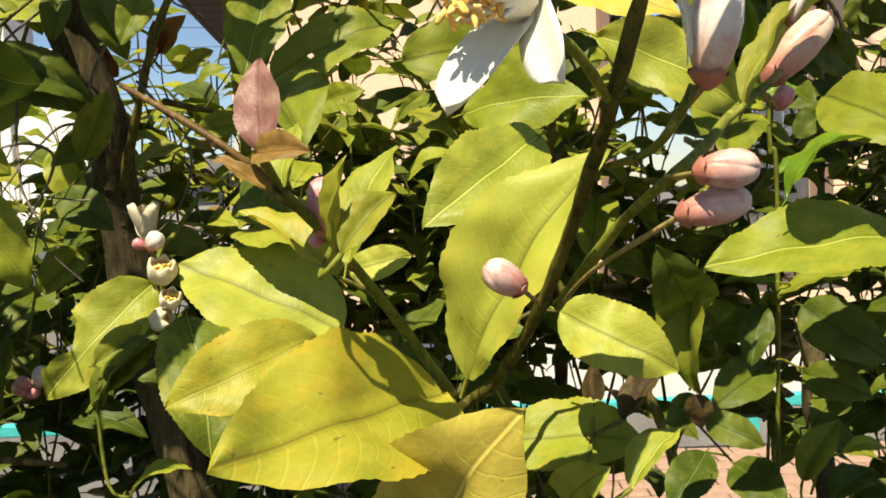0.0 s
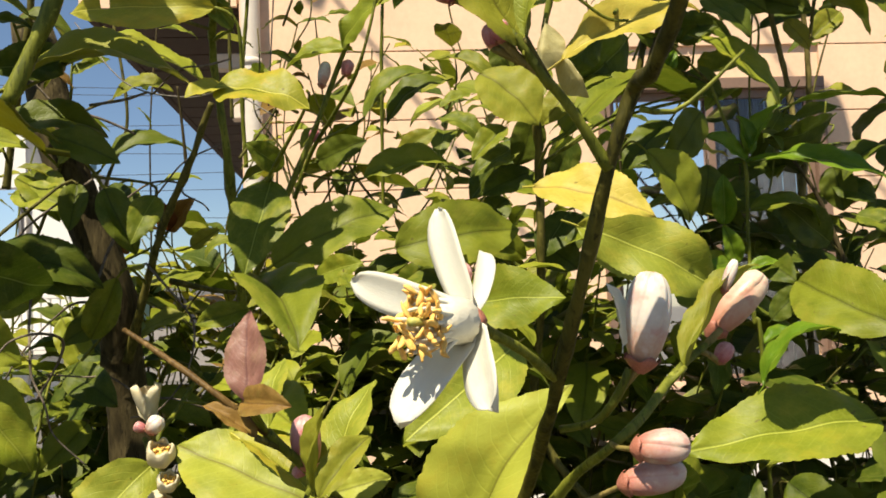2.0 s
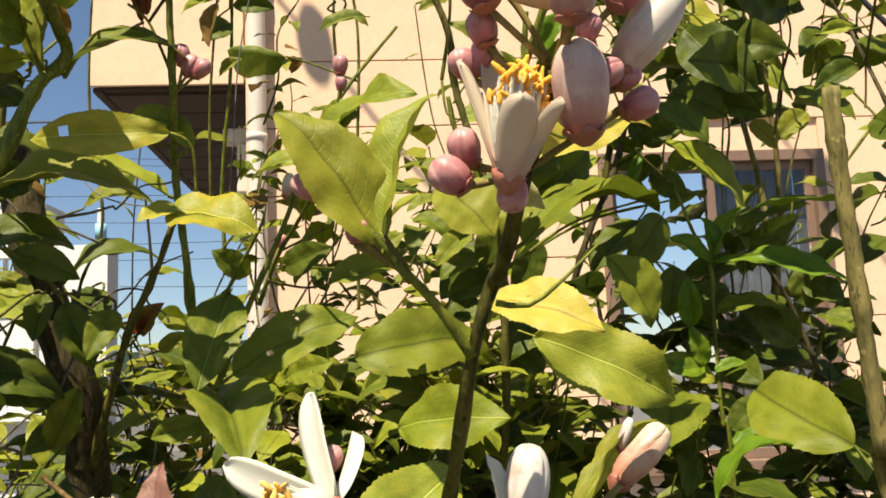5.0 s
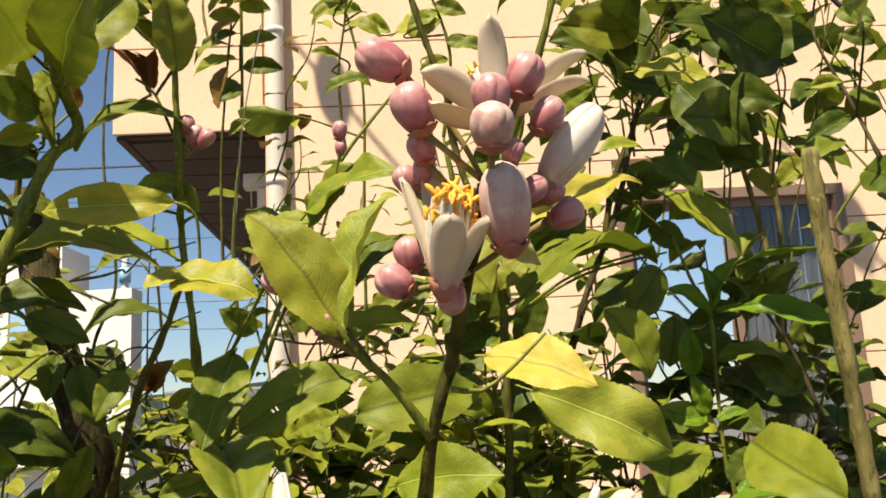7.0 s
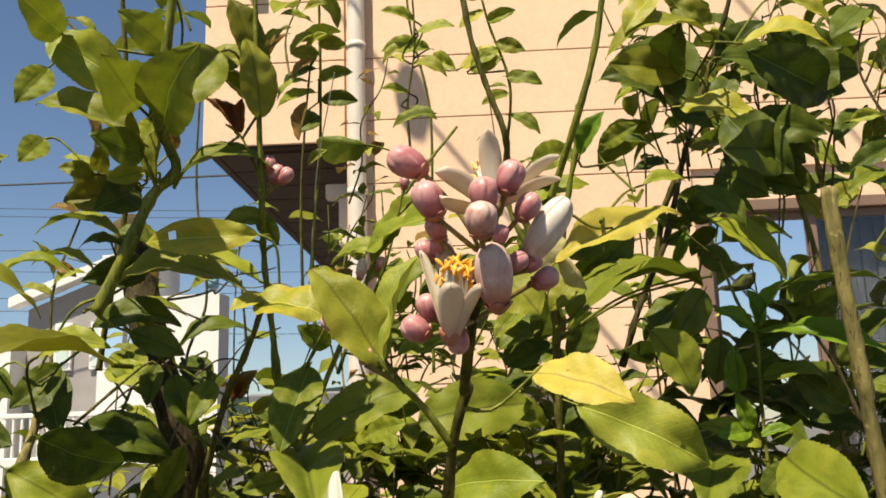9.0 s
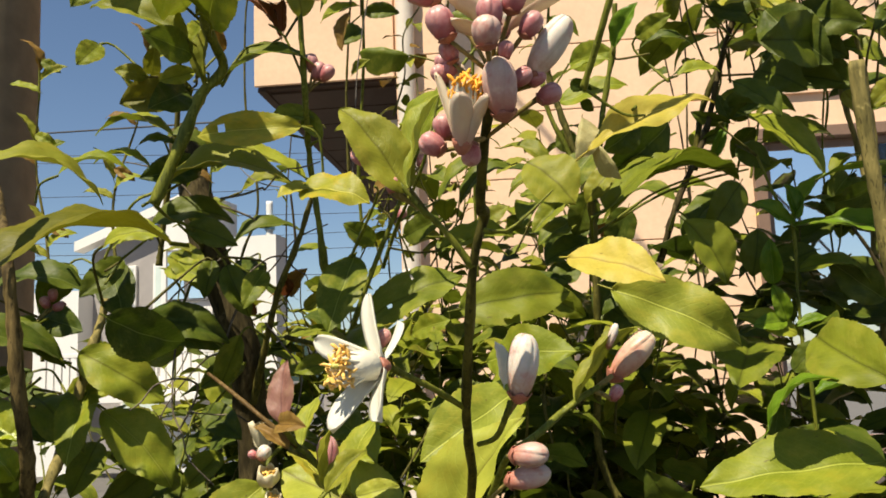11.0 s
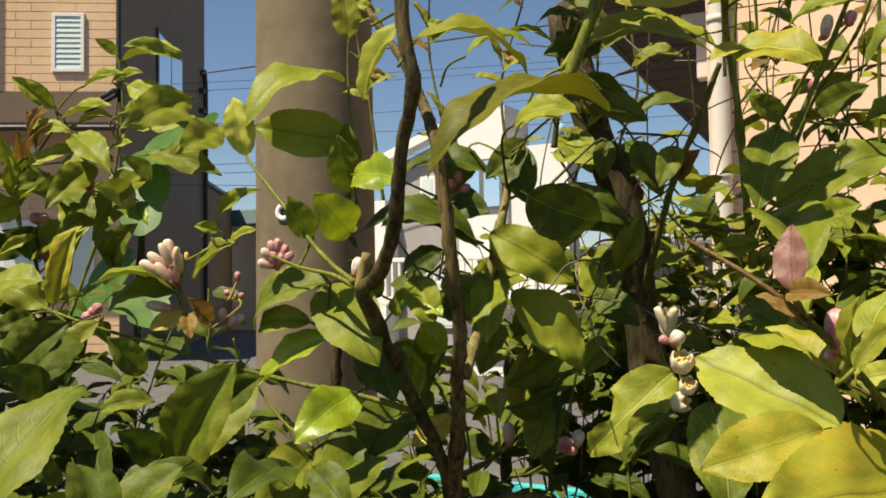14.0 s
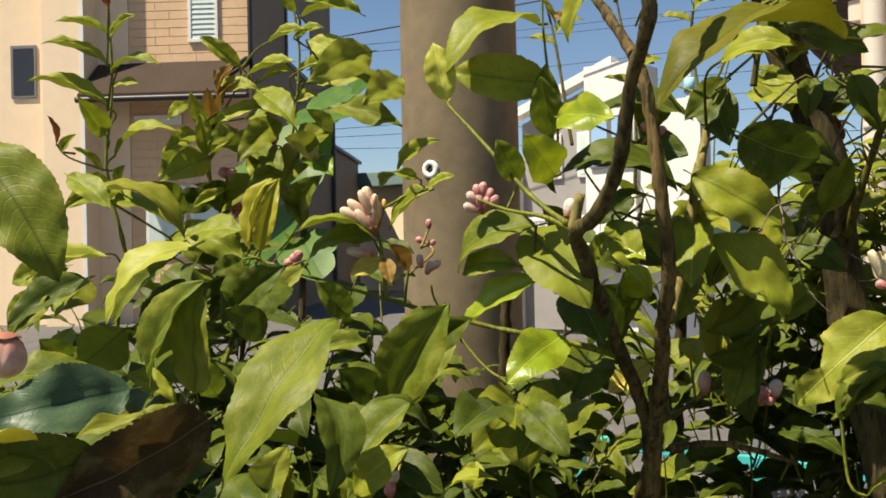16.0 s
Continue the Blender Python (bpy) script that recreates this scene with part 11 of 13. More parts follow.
stem(tree_fork, "twig", [(-0.481, 0.452, 1.248), (-0.459, 0.441, 1.240), (-0.449, 0.425, 1.236)], 0.0012, 0.0010, SHOOT)
stem(tree_fork, "twig", [(-0.455, 0.431, 1.238), (-0.452, 0.440, 1.242), (-0.449, 0.448, 1.246)], 0.0012, 0.0010, TWIG)
stem(tree_fork, "twig", [(-0.432, 0.477, 1.279), (-0.428, 0.474, 1.302), (-0.423, 0.472, 1.325)], 0.0012, 0.0010, SHOOT)
stem(tree_fork, "twig", [(-0.384, 0.511, 1.239), (-0.428, 0.532, 1.268), (-0.435, 0.525, 1.271)], 0.0012, 0.0010, SHOOT)
stem(tree_fork, "twig", [(-0.379, 0.569, 1.205), (-0.390, 0.579, 1.248), (-0.399, 0.571, 1.252)], 0.0012, 0.0010, TWIG)
stem(tree_fork, "twig", [(-0.378, 0.628, 1.212), (-0.383, 0.628, 1.262), (-0.378, 0.618, 1.269)], 0.0012, 0.0010, SHOOT)
stem(tree_fork, "twig", [(-0.338, 0.702, 1.238), (-0.324, 0.699, 1.291), (-0.322, 0.685, 1.303)], 0.0012, 0.0010, SHOOT)
stem(tree_fork, "twig", [(-0.371, 0.661, 1.223), (-0.339, 0.656, 1.267), (-0.332, 0.646, 1.268)], 0.0012, 0.0010, TWIG)
stem(tree_fork, "twig", [(-0.579, 0.442, 1.310), (-0.576, 0.441, 1.327), (-0.572, 0.440, 1.344)], 0.0012, 0.0010, SHOOT)
stem(tree_fork, "twig", [(-0.592, 0.428, 1.350), (-0.598, 0.429, 1.360), (-0.605, 0.430, 1.370)], 0.0012, 0.0010, SHOOT)
stem(tree_fork, "pedicel", [(-0.680, 0.398, 1.342), (-0.683, 0.402, 1.347), (-0.686, 0.406, 1.352)], 0.0012, 0.0012, PEDICEL)
stem(tree_fork, "pedicel", [(-0.675, 0.401, 1.340), (-0.678, 0.405, 1.346), (-0.682, 0.408, 1.351)], 0.0012, 0.0012, PEDICEL)
stem(tree_fork, "pedicel", [(-0.680, 0.398, 1.342), (-0.683, 0.402, 1.347), (-0.686, 0.406, 1.353)], 0.0012, 0.0012, PEDICEL)
stem(tree_fork, "pedicel", [(-0.574, 0.440, 1.337), (-0.582, 0.489, 1.357), (-0.596, 0.494, 1.368)], 0.0012, 0.0012, PEDICEL)
stem(tree_fork, "pedicel", [(-0.592, 0.483, 1.362), (-0.592, 0.490, 1.372), (-0.592, 0.496, 1.381)], 0.0012, 0.0012, PEDICEL)
stem(tree_fork, "pedicel", [(-0.592, 0.483, 1.362), (-0.593, 0.489, 1.363), (-0.594, 0.496, 1.365)], 0.0012, 0.0012, PEDICEL)
stem(tree_fork, "pedicel", [(-0.402, 0.571, 1.451), (-0.398, 0.573, 1.457), (-0.395, 0.575, 1.463)], 0.0012, 0.0012, PEDICEL)
stem(tree_fork, "pedicel", [(-0.402, 0.571, 1.451), (-0.397, 0.574, 1.457), (-0.391, 0.578, 1.462)], 0.0012, 0.0012, PEDICEL)
stem(tree_fork, "pedicel", [(-0.378, 0.628, 1.212), (-0.373, 0.627, 1.216), (-0.368, 0.626, 1.221)], 0.0012, 0.0012, PEDICEL)
stem(tree_fork, "pedicel", [(-0.346, 0.697, 1.236), (-0.323, 0.693, 1.212), (-0.328, 0.685, 1.214)], 0.0012, 0.0012, PEDICEL)
stem(tree_fork, "pedicel", [(-0.332, 0.688, 1.218), (-0.328, 0.688, 1.215), (-0.323, 0.688, 1.211)], 0.0012, 0.0012, PEDICEL)
stem(tree_fork, "pedicel", [(-0.325, 0.688, 1.213), (-0.325, 0.688, 1.213), (-0.324, 0.688, 1.213)], 0.0012, 0.0012, PEDICEL)
stem(tree_bush, "twig", [(-0.998, 0.412, 1.563), (-0.975, 0.403, 1.575), (-0.976, 0.391, 1.582)], 0.0012, 0.0010, TWIG)
stem(tree_bush, "twig", [(-1.001, 0.409, 1.513), (-0.975, 0.402, 1.524), (-0.976, 0.391, 1.532)], 0.0012, 0.0010, SHOOT)
stem(tree_bush, "twig", [(-0.981, 0.395, 1.579), (-0.977, 0.394, 1.598), (-0.973, 0.393, 1.617)], 0.0012, 0.0010, SHOOT)
stem(tree_bush, "twig", [(-0.981, 0.395, 1.528), (-0.976, 0.395, 1.549), (-0.971, 0.395, 1.571)], 0.0012, 0.0010, TWIG)
stem(tree_bush, "twig", [(-1.003, 0.408, 1.488), (-0.989, 0.401, 1.494), (-0.979, 0.389, 1.502)], 0.0012, 0.0010, SHOOT)
stem(tree_bush, "twig", [(-1.002, 0.409, 1.449), (-0.985, 0.395, 1.467), (-0.969, 0.396, 1.476)], 0.0012, 0.0010, SHOOT)
stem(tree_bush, "twig", [(-0.975, 0.393, 1.610), (-0.974, 0.393, 1.629), (-0.973, 0.393, 1.648)], 0.0012, 0.0010, TWIG)
stem(tree_bush, "twig", [(-0.989, 0.404, 1.460), (-0.986, 0.395, 1.460), (-0.982, 0.386, 1.460)], 0.0012, 0.0010, SHOOT)
stem(tree_bush, "twig", [(-0.984, 0.390, 1.460), (-1.019, 0.367, 1.476), (-1.023, 0.355, 1.491)], 0.0012, 0.0010, SHOOT)
stem(tree_bush, "twig", [(-1.007, 0.369, 1.479), (-1.013, 0.364, 1.480), (-1.018, 0.359, 1.481)], 0.0012, 0.0010, TWIG)
stem(tree_bush, "twig", [(-0.964, 0.397, 1.416), (-0.995, 0.379, 1.432), (-0.991, 0.380, 1.431)], 0.0012, 0.0010, SHOOT)
stem(tree_bush, "twig", [(-0.905, 0.421, 1.380), (-0.906, 0.433, 1.387), (-0.906, 0.445, 1.394)], 0.0012, 0.0010, SHOOT)
stem(tree_bush, "twig", [(-0.905, 0.421, 1.380), (-0.915, 0.436, 1.368), (-0.922, 0.433, 1.355)], 0.0012, 0.0010, TWIG)
stem(tree_bush, "twig", [(-0.919, 0.430, 1.360), (-0.907, 0.446, 1.347), (-0.907, 0.444, 1.332)], 0.0012, 0.0010, SHOOT)
stem(tree_bush, "twig", [(-0.910, 0.442, 1.338), (-0.901, 0.452, 1.330), (-0.900, 0.450, 1.315)], 0.0012, 0.0010, SHOOT)
stem(tree_bush, "twig", [(-0.990, 0.419, 1.337), (-0.979, 0.401, 1.361), (-0.984, 0.385, 1.363)], 0.0012, 0.0010, TWIG)
stem(tree_bush, "twig", [(-0.902, 0.448, 1.320), (-0.856, 0.487, 1.347), (-0.840, 0.496, 1.366)], 0.0015, 0.0010, SHOOT)
stem(tree_bush, "twig", [(-0.913, 0.630, 1.640), (-0.885, 0.610, 1.656), (-0.875, 0.593, 1.664)], 0.0012, 0.0010, SHOOT)
stem(tree_bush, "twig", [(-0.883, 0.600, 1.659), (-0.876, 0.599, 1.658), (-0.869, 0.597, 1.658)], 0.0012, 0.0010, TWIG)
stem(tree_bush, "twig", [(-0.872, 0.597, 1.658), (-0.868, 0.605, 1.648), (-0.873, 0.595, 1.640)], 0.0012, 0.0010, SHOOT)
stem(tree_bush, "twig", [(-0.873, 0.596, 1.644), (-0.881, 0.598, 1.634), (-0.870, 0.597, 1.633)], 0.0012, 0.0010, SHOOT)
stem(tree_bush, "twig", [(-0.959, 0.526, 1.517), (-0.942, 0.557, 1.580), (-0.943, 0.555, 1.603)], 0.0015, 0.0010, TWIG)
stem(tree_bush, "twig", [(-0.953, 0.538, 1.551), (-0.957, 0.541, 1.560), (-0.962, 0.545, 1.568)], 0.0012, 0.0010, SHOOT)
stem(tree_bush, "twig", [(-0.963, 0.525, 1.496), (-0.968, 0.533, 1.508), (-0.973, 0.541, 1.519)], 0.0012, 0.0010, SHOOT)
stem(tree_bush, "twig", [(-0.971, 0.538, 1.515), (-0.967, 0.542, 1.531), (-0.963, 0.546, 1.547)], 0.0012, 0.0010, TWIG)
stem(tree_bush, "twig", [(-0.969, 0.523, 1.469), (-0.976, 0.530, 1.480), (-0.983, 0.537, 1.492)], 0.0012, 0.0010, SHOOT)
stem(tree_bush, "twig", [(-0.980, 0.534, 1.487), (-1.007, 0.533, 1.501), (-1.006, 0.522, 1.499)], 0.0012, 0.0010, SHOOT)
stem(tree_bush, "twig", [(-0.949, 0.544, 1.569), (-0.935, 0.568, 1.573), (-0.920, 0.570, 1.568)], 0.0012, 0.0010, TWIG)
stem(tree_bush, "twig", [(-0.918, 0.630, 1.566), (-0.896, 0.600, 1.582), (-0.877, 0.595, 1.588)], 0.0012, 0.0010, SHOOT)
stem(tree_bush, "twig", [(-0.886, 0.602, 1.584), (-0.880, 0.599, 1.575), (-0.866, 0.603, 1.574)], 0.0012, 0.0010, SHOOT)
stem(tree_bush, "twig", [(-0.870, 0.603, 1.576), (-0.846, 0.618, 1.596), (-0.829, 0.624, 1.594)], 0.0012, 0.0010, TWIG)
stem(tree_bush, "twig", [(-0.870, 0.603, 1.576), (-0.887, 0.601, 1.558), (-0.879, 0.596, 1.553)], 0.0012, 0.0010, SHOOT)
stem(tree_bush, "twig", [(-0.968, 0.541, 1.528), (-0.955, 0.554, 1.531), (-0.939, 0.561, 1.533)], 0.0012, 0.0010, SHOOT)
stem(tree_bush, "twig", [(-0.934, 0.625, 1.475), (-0.913, 0.602, 1.494), (-0.904, 0.583, 1.497)], 0.0012, 0.0010, TWIG)
stem(tree_bush, "twig", [(-0.910, 0.592, 1.493), (-0.913, 0.584, 1.495), (-0.916, 0.576, 1.498)], 0.0012, 0.0010, SHOOT)
stem(tree_bush, "twig", [(-0.951, 0.538, 1.404), (-0.962, 0.542, 1.413), (-0.973, 0.546, 1.422)], 0.0012, 0.0010, SHOOT)
stem(tree_bush, "twig", [(-0.969, 0.544, 1.418), (-0.974, 0.543, 1.423), (-0.979, 0.542, 1.429)], 0.0012, 0.0010, TWIG)
stem(tree_bush, "twig", [(-0.955, 0.539, 1.408), (-0.955, 0.548, 1.414), (-0.955, 0.557, 1.421)], 0.0012, 0.0010, SHOOT)
stem(tree_bush, "twig", [(-0.947, 0.619, 1.434), (-0.918, 0.599, 1.451), (-0.900, 0.588, 1.448)], 0.0012, 0.0010, SHOOT)
stem(tree_bush, "twig", [(-0.910, 0.592, 1.493), (-0.886, 0.607, 1.502), (-0.874, 0.601, 1.497)], 0.0012, 0.0010, TWIG)
stem(tree_bush, "twig", [(-0.952, 0.553, 1.325), (-0.964, 0.550, 1.338), (-0.975, 0.548, 1.352)], 0.0012, 0.0010, SHOOT)
stem(tree_bush, "twig", [(-0.966, 0.550, 1.341), (-0.986, 0.552, 1.344), (-0.988, 0.541, 1.338)], 0.0012, 0.0010, SHOOT)
stem(tree_bush, "twig", [(-0.954, 0.562, 1.264), (-0.963, 0.558, 1.273), (-0.971, 0.553, 1.282)], 0.0012, 0.0010, TWIG)
stem(tree_bush, "twig", [(-0.953, 0.554, 1.313), (-0.946, 0.562, 1.325), (-0.940, 0.570, 1.337)], 0.0012, 0.0010, SHOOT)
stem(tree_bush, "pedicel", [(-0.903, 0.594, 1.494), (-0.886, 0.578, 1.483), (-0.892, 0.568, 1.490)], 0.0012, 0.0012, PEDICEL)
stem(tree_bush, "pedicel", [(-0.894, 0.573, 1.491), (-0.894, 0.570, 1.493), (-0.894, 0.566, 1.495)], 0.0012, 0.0012, PEDICEL)
stem(tree_bush, "pedicel", [(-0.894, 0.573, 1.491), (-0.895, 0.569, 1.492), (-0.896, 0.565, 1.494)], 0.0012, 0.0012, PEDICEL)
stem(tree_bush, "pedicel", [(-0.958, 0.531, 1.434), (-0.949, 0.535, 1.449), (-0.941, 0.540, 1.463)], 0.0012, 0.0012, PEDICEL)
stem(tree_bush, "pedicel", [(-0.951, 0.540, 1.395), (-0.941, 0.544, 1.405), (-0.932, 0.547, 1.416)], 0.0012, 0.0012, PEDICEL)
stem(tree_fork, "twig", [(-0.395, 0.515, 1.381), (-0.431, 0.518, 1.427), (-0.428, 0.522, 1.435)], 0.0012, 0.0010, SHOOT)
stem(tree_fork, "twig", [(-0.379, 0.515, 1.378), (-0.379, 0.520, 1.391), (-0.379, 0.525, 1.404)], 0.0012, 0.0010, SHOOT)
stem(tree_fork, "twig", [(-0.411, 0.583, 1.455), (-0.451, 0.565, 1.477), (-0.448, 0.565, 1.481)], 0.0012, 0.0010, TWIG)
stem(tree_fork, "twig", [(-0.395, 0.571, 1.243), (-0.411, 0.573, 1.274), (-0.413, 0.561, 1.287)], 0.0012, 0.0010, SHOOT)
stem(tree_fork, "twig", [(-0.340, 0.649, 1.259), (-0.351, 0.653, 1.309), (-0.356, 0.652, 1.309)], 0.0012, 0.0010, SHOOT)
stem(tree_fork, "twig", [(-0.340, 0.649, 1.259), (-0.329, 0.644, 1.263), (-0.319, 0.639, 1.268)], 0.0012, 0.0010, TWIG)
stem(tree_fork, "twig", [(-0.352, 0.651, 1.299), (-0.376, 0.649, 1.336), (-0.382, 0.638, 1.336)], 0.0012, 0.0010, SHOOT)
stem(tree_fork, "twig", [(-0.408, 0.585, 1.399), (-0.441, 0.589, 1.376), (-0.436, 0.589, 1.364)], 0.0015, 0.0010, SHOOT)
stem(tree_fork, "twig", [(-0.370, 0.644, 1.321), (-0.353, 0.669, 1.364), (-0.354, 0.671, 1.363)], 0.0012, 0.0010, TWIG)
stem(tree_fork, "twig", [(-0.358, 0.611, 1.497), (-0.394, 0.624, 1.514), (-0.402, 0.618, 1.509)], 0.0012, 0.0010, SHOOT)
stem(tree_fork, "twig", [(-0.326, 0.688, 1.290), (-0.321, 0.713, 1.353), (-0.309, 0.714, 1.362)], 0.0015, 0.0010, SHOOT)
stem(tree_fork, "twig", [(-0.322, 0.693, 1.305), (-0.297, 0.726, 1.319), (-0.295, 0.724, 1.316)], 0.0012, 0.0010, TWIG)
stem(tree_fork, "twig", [(-0.313, 0.709, 1.348), (-0.268, 0.718, 1.401), (-0.264, 0.710, 1.408)], 0.0015, 0.0010, SHOOT)
stem(tree_fork, "twig", [(-0.431, 0.589, 1.371), (-0.456, 0.570, 1.360), (-0.464, 0.554, 1.365)], 0.0012, 0.0010, SHOOT)
stem(tree_bush, "twig", [(-0.882, 0.599, 1.496), (-0.828, 0.582, 1.481), (-0.810, 0.564, 1.479)], 0.0015, 0.0010, TWIG)
stem(tree_bush, "twig", [(-0.845, 0.615, 1.587), (-0.828, 0.566, 1.612), (-0.812, 0.555, 1.612)], 0.0015, 0.0010, SHOOT)
stem(tree_old, "twig", [(-0.220, 0.517, 1.661), (-0.220, 0.509, 1.667), (-0.219, 0.501, 1.674)], 0.0012, 0.0010, SHOOT)
stem(tree_old, "twig", [(-0.139, 0.549, 1.727), (-0.150, 0.525, 1.752), (-0.158, 0.512, 1.748)], 0.0012, 0.0010, TWIG)
stem(tree_old, "twig", [(-0.200, 0.501, 1.735), (-0.207, 0.537, 1.754), (-0.213, 0.534, 1.763)], 0.0012, 0.0010, SHOOT)
stem(tree_old, "twig", [(-0.211, 0.527, 1.757), (-0.210, 0.561, 1.751), (-0.198, 0.568, 1.756)], 0.0012, 0.0010, SHOOT)
stem(tree_old, "twig", [(-0.153, 0.553, 1.687), (-0.151, 0.563, 1.700), (-0.148, 0.572, 1.713)], 0.0012, 0.0010, TWIG)
stem(tree_old, "twig", [(-0.252, 0.570, 1.657), (-0.253, 0.576, 1.658), (-0.255, 0.582, 1.659)], 0.0012, 0.0010, SHOOT)
stem(tree_old, "twig", [(-0.208, 0.521, 1.752), (-0.271, 0.511, 1.764), (-0.286, 0.494, 1.768)], 0.0015, 0.0010, SHOOT)
stem(tree_old, "twig", [(-0.235, 0.549, 1.659), (-0.231, 0.559, 1.709), (-0.230, 0.554, 1.711)], 0.0012, 0.0010, TWIG)
stem(tree_old, "twig", [(-0.243, 0.560, 1.658), (-0.235, 0.569, 1.675), (-0.226, 0.579, 1.691)], 0.0012, 0.0010, SHOOT)
stem(tree_old, "twig", [(-0.252, 0.570, 1.657), (-0.284, 0.567, 1.661), (-0.284, 0.557, 1.668)], 0.0012, 0.0010, SHOOT)
stem(tree_old, "twig", [(-0.278, 0.559, 1.666), (-0.283, 0.558, 1.666), (-0.288, 0.557, 1.666)], 0.0012, 0.0010, TWIG)
stem(tree_old, "twig", [(-0.296, 0.606, 1.618), (-0.263, 0.580, 1.613), (-0.268, 0.570, 1.613)], 0.0012, 0.0010, SHOOT)
stem(tree_old, "twig", [(-0.274, 0.577, 1.614), (-0.271, 0.580, 1.610), (-0.269, 0.582, 1.606)], 0.0012, 0.0010, SHOOT)
stem(tree_old, "twig", [(-0.270, 0.500, 1.764), (-0.282, 0.505, 1.777), (-0.294, 0.510, 1.789)], 0.0012, 0.0010, TWIG)
stem(tree_old, "twig", [(-0.270, 0.581, 1.607), (-0.278, 0.577, 1.588), (-0.293, 0.573, 1.586)], 0.0012, 0.0010, SHOOT)
stem(tree_old, "twig", [(-0.139, 0.548, 1.737), (-0.141, 0.560, 1.748), (-0.143, 0.573, 1.759)], 0.0012, 0.0010, SHOOT)
stem(tree_old, "twig", [(-0.167, 0.553, 1.682), (-0.168, 0.568, 1.691), (-0.168, 0.583, 1.700)], 0.0012, 0.0010, TWIG)
stem(tree_old, "twig", [(-0.275, 0.502, 1.769), (-0.301, 0.520, 1.762), (-0.310, 0.516, 1.749)], 0.0012, 0.0010, SHOOT)
stem(tree_old, "twig", [(-0.286, 0.557, 1.666), (-0.320, 0.556, 1.699), (-0.329, 0.546, 1.698)], 0.0012, 0.0010, SHOOT)
stem(tree_stump, "twig", [(0.254, 0.763, 1.789), (0.267, 0.697, 1.803), (0.257, 0.678, 1.804)], 0.0015, 0.0010, TWIG)
stem(tree_stump, "twig", [(0.256, 0.695, 1.801), (0.225, 0.683, 1.845), (0.210, 0.674, 1.846)], 0.0012, 0.0010, SHOOT)
stem(tree_stump, "twig", [(0.286, 0.788, 1.813), (0.275, 0.797, 1.825), (0.265, 0.806, 1.836)], 0.0012, 0.0010, SHOOT)
stem(tree_stump, "twig", [(0.269, 0.802, 1.832), (0.241, 0.811, 1.864), (0.237, 0.808, 1.860)], 0.0012, 0.0010, TWIG)
stem(tree_stump, "twig", [(0.256, 0.695, 1.801), (0.271, 0.678, 1.792), (0.288, 0.674, 1.787)], 0.0012, 0.0010, SHOOT)
stem(tree_stump, "twig", [(0.389, 0.865, 1.814), (0.414, 0.852, 1.795), (0.411, 0.841, 1.793)], 0.0012, 0.0010, SHOOT)
stem(tree_stump, "twig", [(0.371, 0.848, 1.829), (0.329, 0.845, 1.831), (0.331, 0.845, 1.828)], 0.0012, 0.0010, TWIG)
stem(tree_stump, "twig", [(0.264, 0.845, 1.749), (0.233, 0.828, 1.778), (0.238, 0.825, 1.781)], 0.0012, 0.0010, SHOOT)
stem(tree_stump, "twig", [(0.325, 0.834, 1.712), (0.322, 0.844, 1.759), (0.329, 0.838, 1.765)], 0.0012, 0.0010, SHOOT)
stem(tree_stump, "twig", [(0.327, 0.835, 1.733), (0.327, 0.848, 1.743), (0.327, 0.861, 1.754)], 0.0012, 0.0010, TWIG)
stem(tree_stump, "twig", [(0.281, 0.679, 1.790), (0.317, 0.703, 1.840), (0.337, 0.709, 1.846)], 0.0015, 0.0010, SHOOT)
stem(tree_stump, "twig", [(0.439, 0.786, 1.852), (0.442, 0.796, 1.862), (0.446, 0.807, 1.873)], 0.0012, 0.0010, SHOOT)
stem(tree_stump, "twig", [(0.443, 0.754, 1.703), (0.433, 0.699, 1.748), (0.423, 0.674, 1.759)], 0.0015, 0.0010, TWIG)
stem(tree_stump, "twig", [(0.435, 0.722, 1.725), (0.388, 0.724, 1.719), (0.389, 0.720, 1.719)], 0.0012, 0.0010, SHOOT)
stem(tree_stump, "twig", [(0.425, 0.783, 1.744), (0.443, 0.824, 1.769), (0.439, 0.829, 1.766)], 0.0012, 0.0010, SHOOT)
stem(tree_stump, "twig", [(0.444, 0.771, 1.707), (0.424, 0.826, 1.712), (0.427, 0.828, 1.713)], 0.0015, 0.0010, TWIG)
stem(tree_stump, "twig", [(0.435, 0.727, 1.641), (0.427, 0.735, 1.659), (0.419, 0.743, 1.676)], 0.0012, 0.0010, SHOOT)
stem(tree_stump, "twig", [(0.177, 0.651, 1.645), (0.149, 0.665, 1.683), (0.151, 0.659, 1.694)], 0.0012, 0.0010, SHOOT)
stem(tree_stump, "twig", [(0.162, 0.656, 1.675), (0.131, 0.647, 1.670), (0.130, 0.640, 1.679)], 0.0012, 0.0010, TWIG)
stem(tree_stump, "twig", [(0.234, 0.768, 1.803), (0.179, 0.787, 1.810), (0.177, 0.792, 1.806)], 0.0015, 0.0010, SHOOT)
stem(tree_stump, "twig", [(0.312, 0.861, 1.707), (0.325, 0.865, 1.715), (0.337, 0.868, 1.722)], 0.0012, 0.0010, SHOOT)
stem(tree_stump, "twig", [(0.291, 0.860, 1.712), (0.294, 0.871, 1.724), (0.298, 0.882, 1.736)], 0.0012, 0.0010, TWIG)
stem(tree_stump, "twig", [(0.339, 0.846, 1.828), (0.326, 0.862, 1.844), (0.317, 0.863, 1.836)], 0.0012, 0.0010, SHOOT)
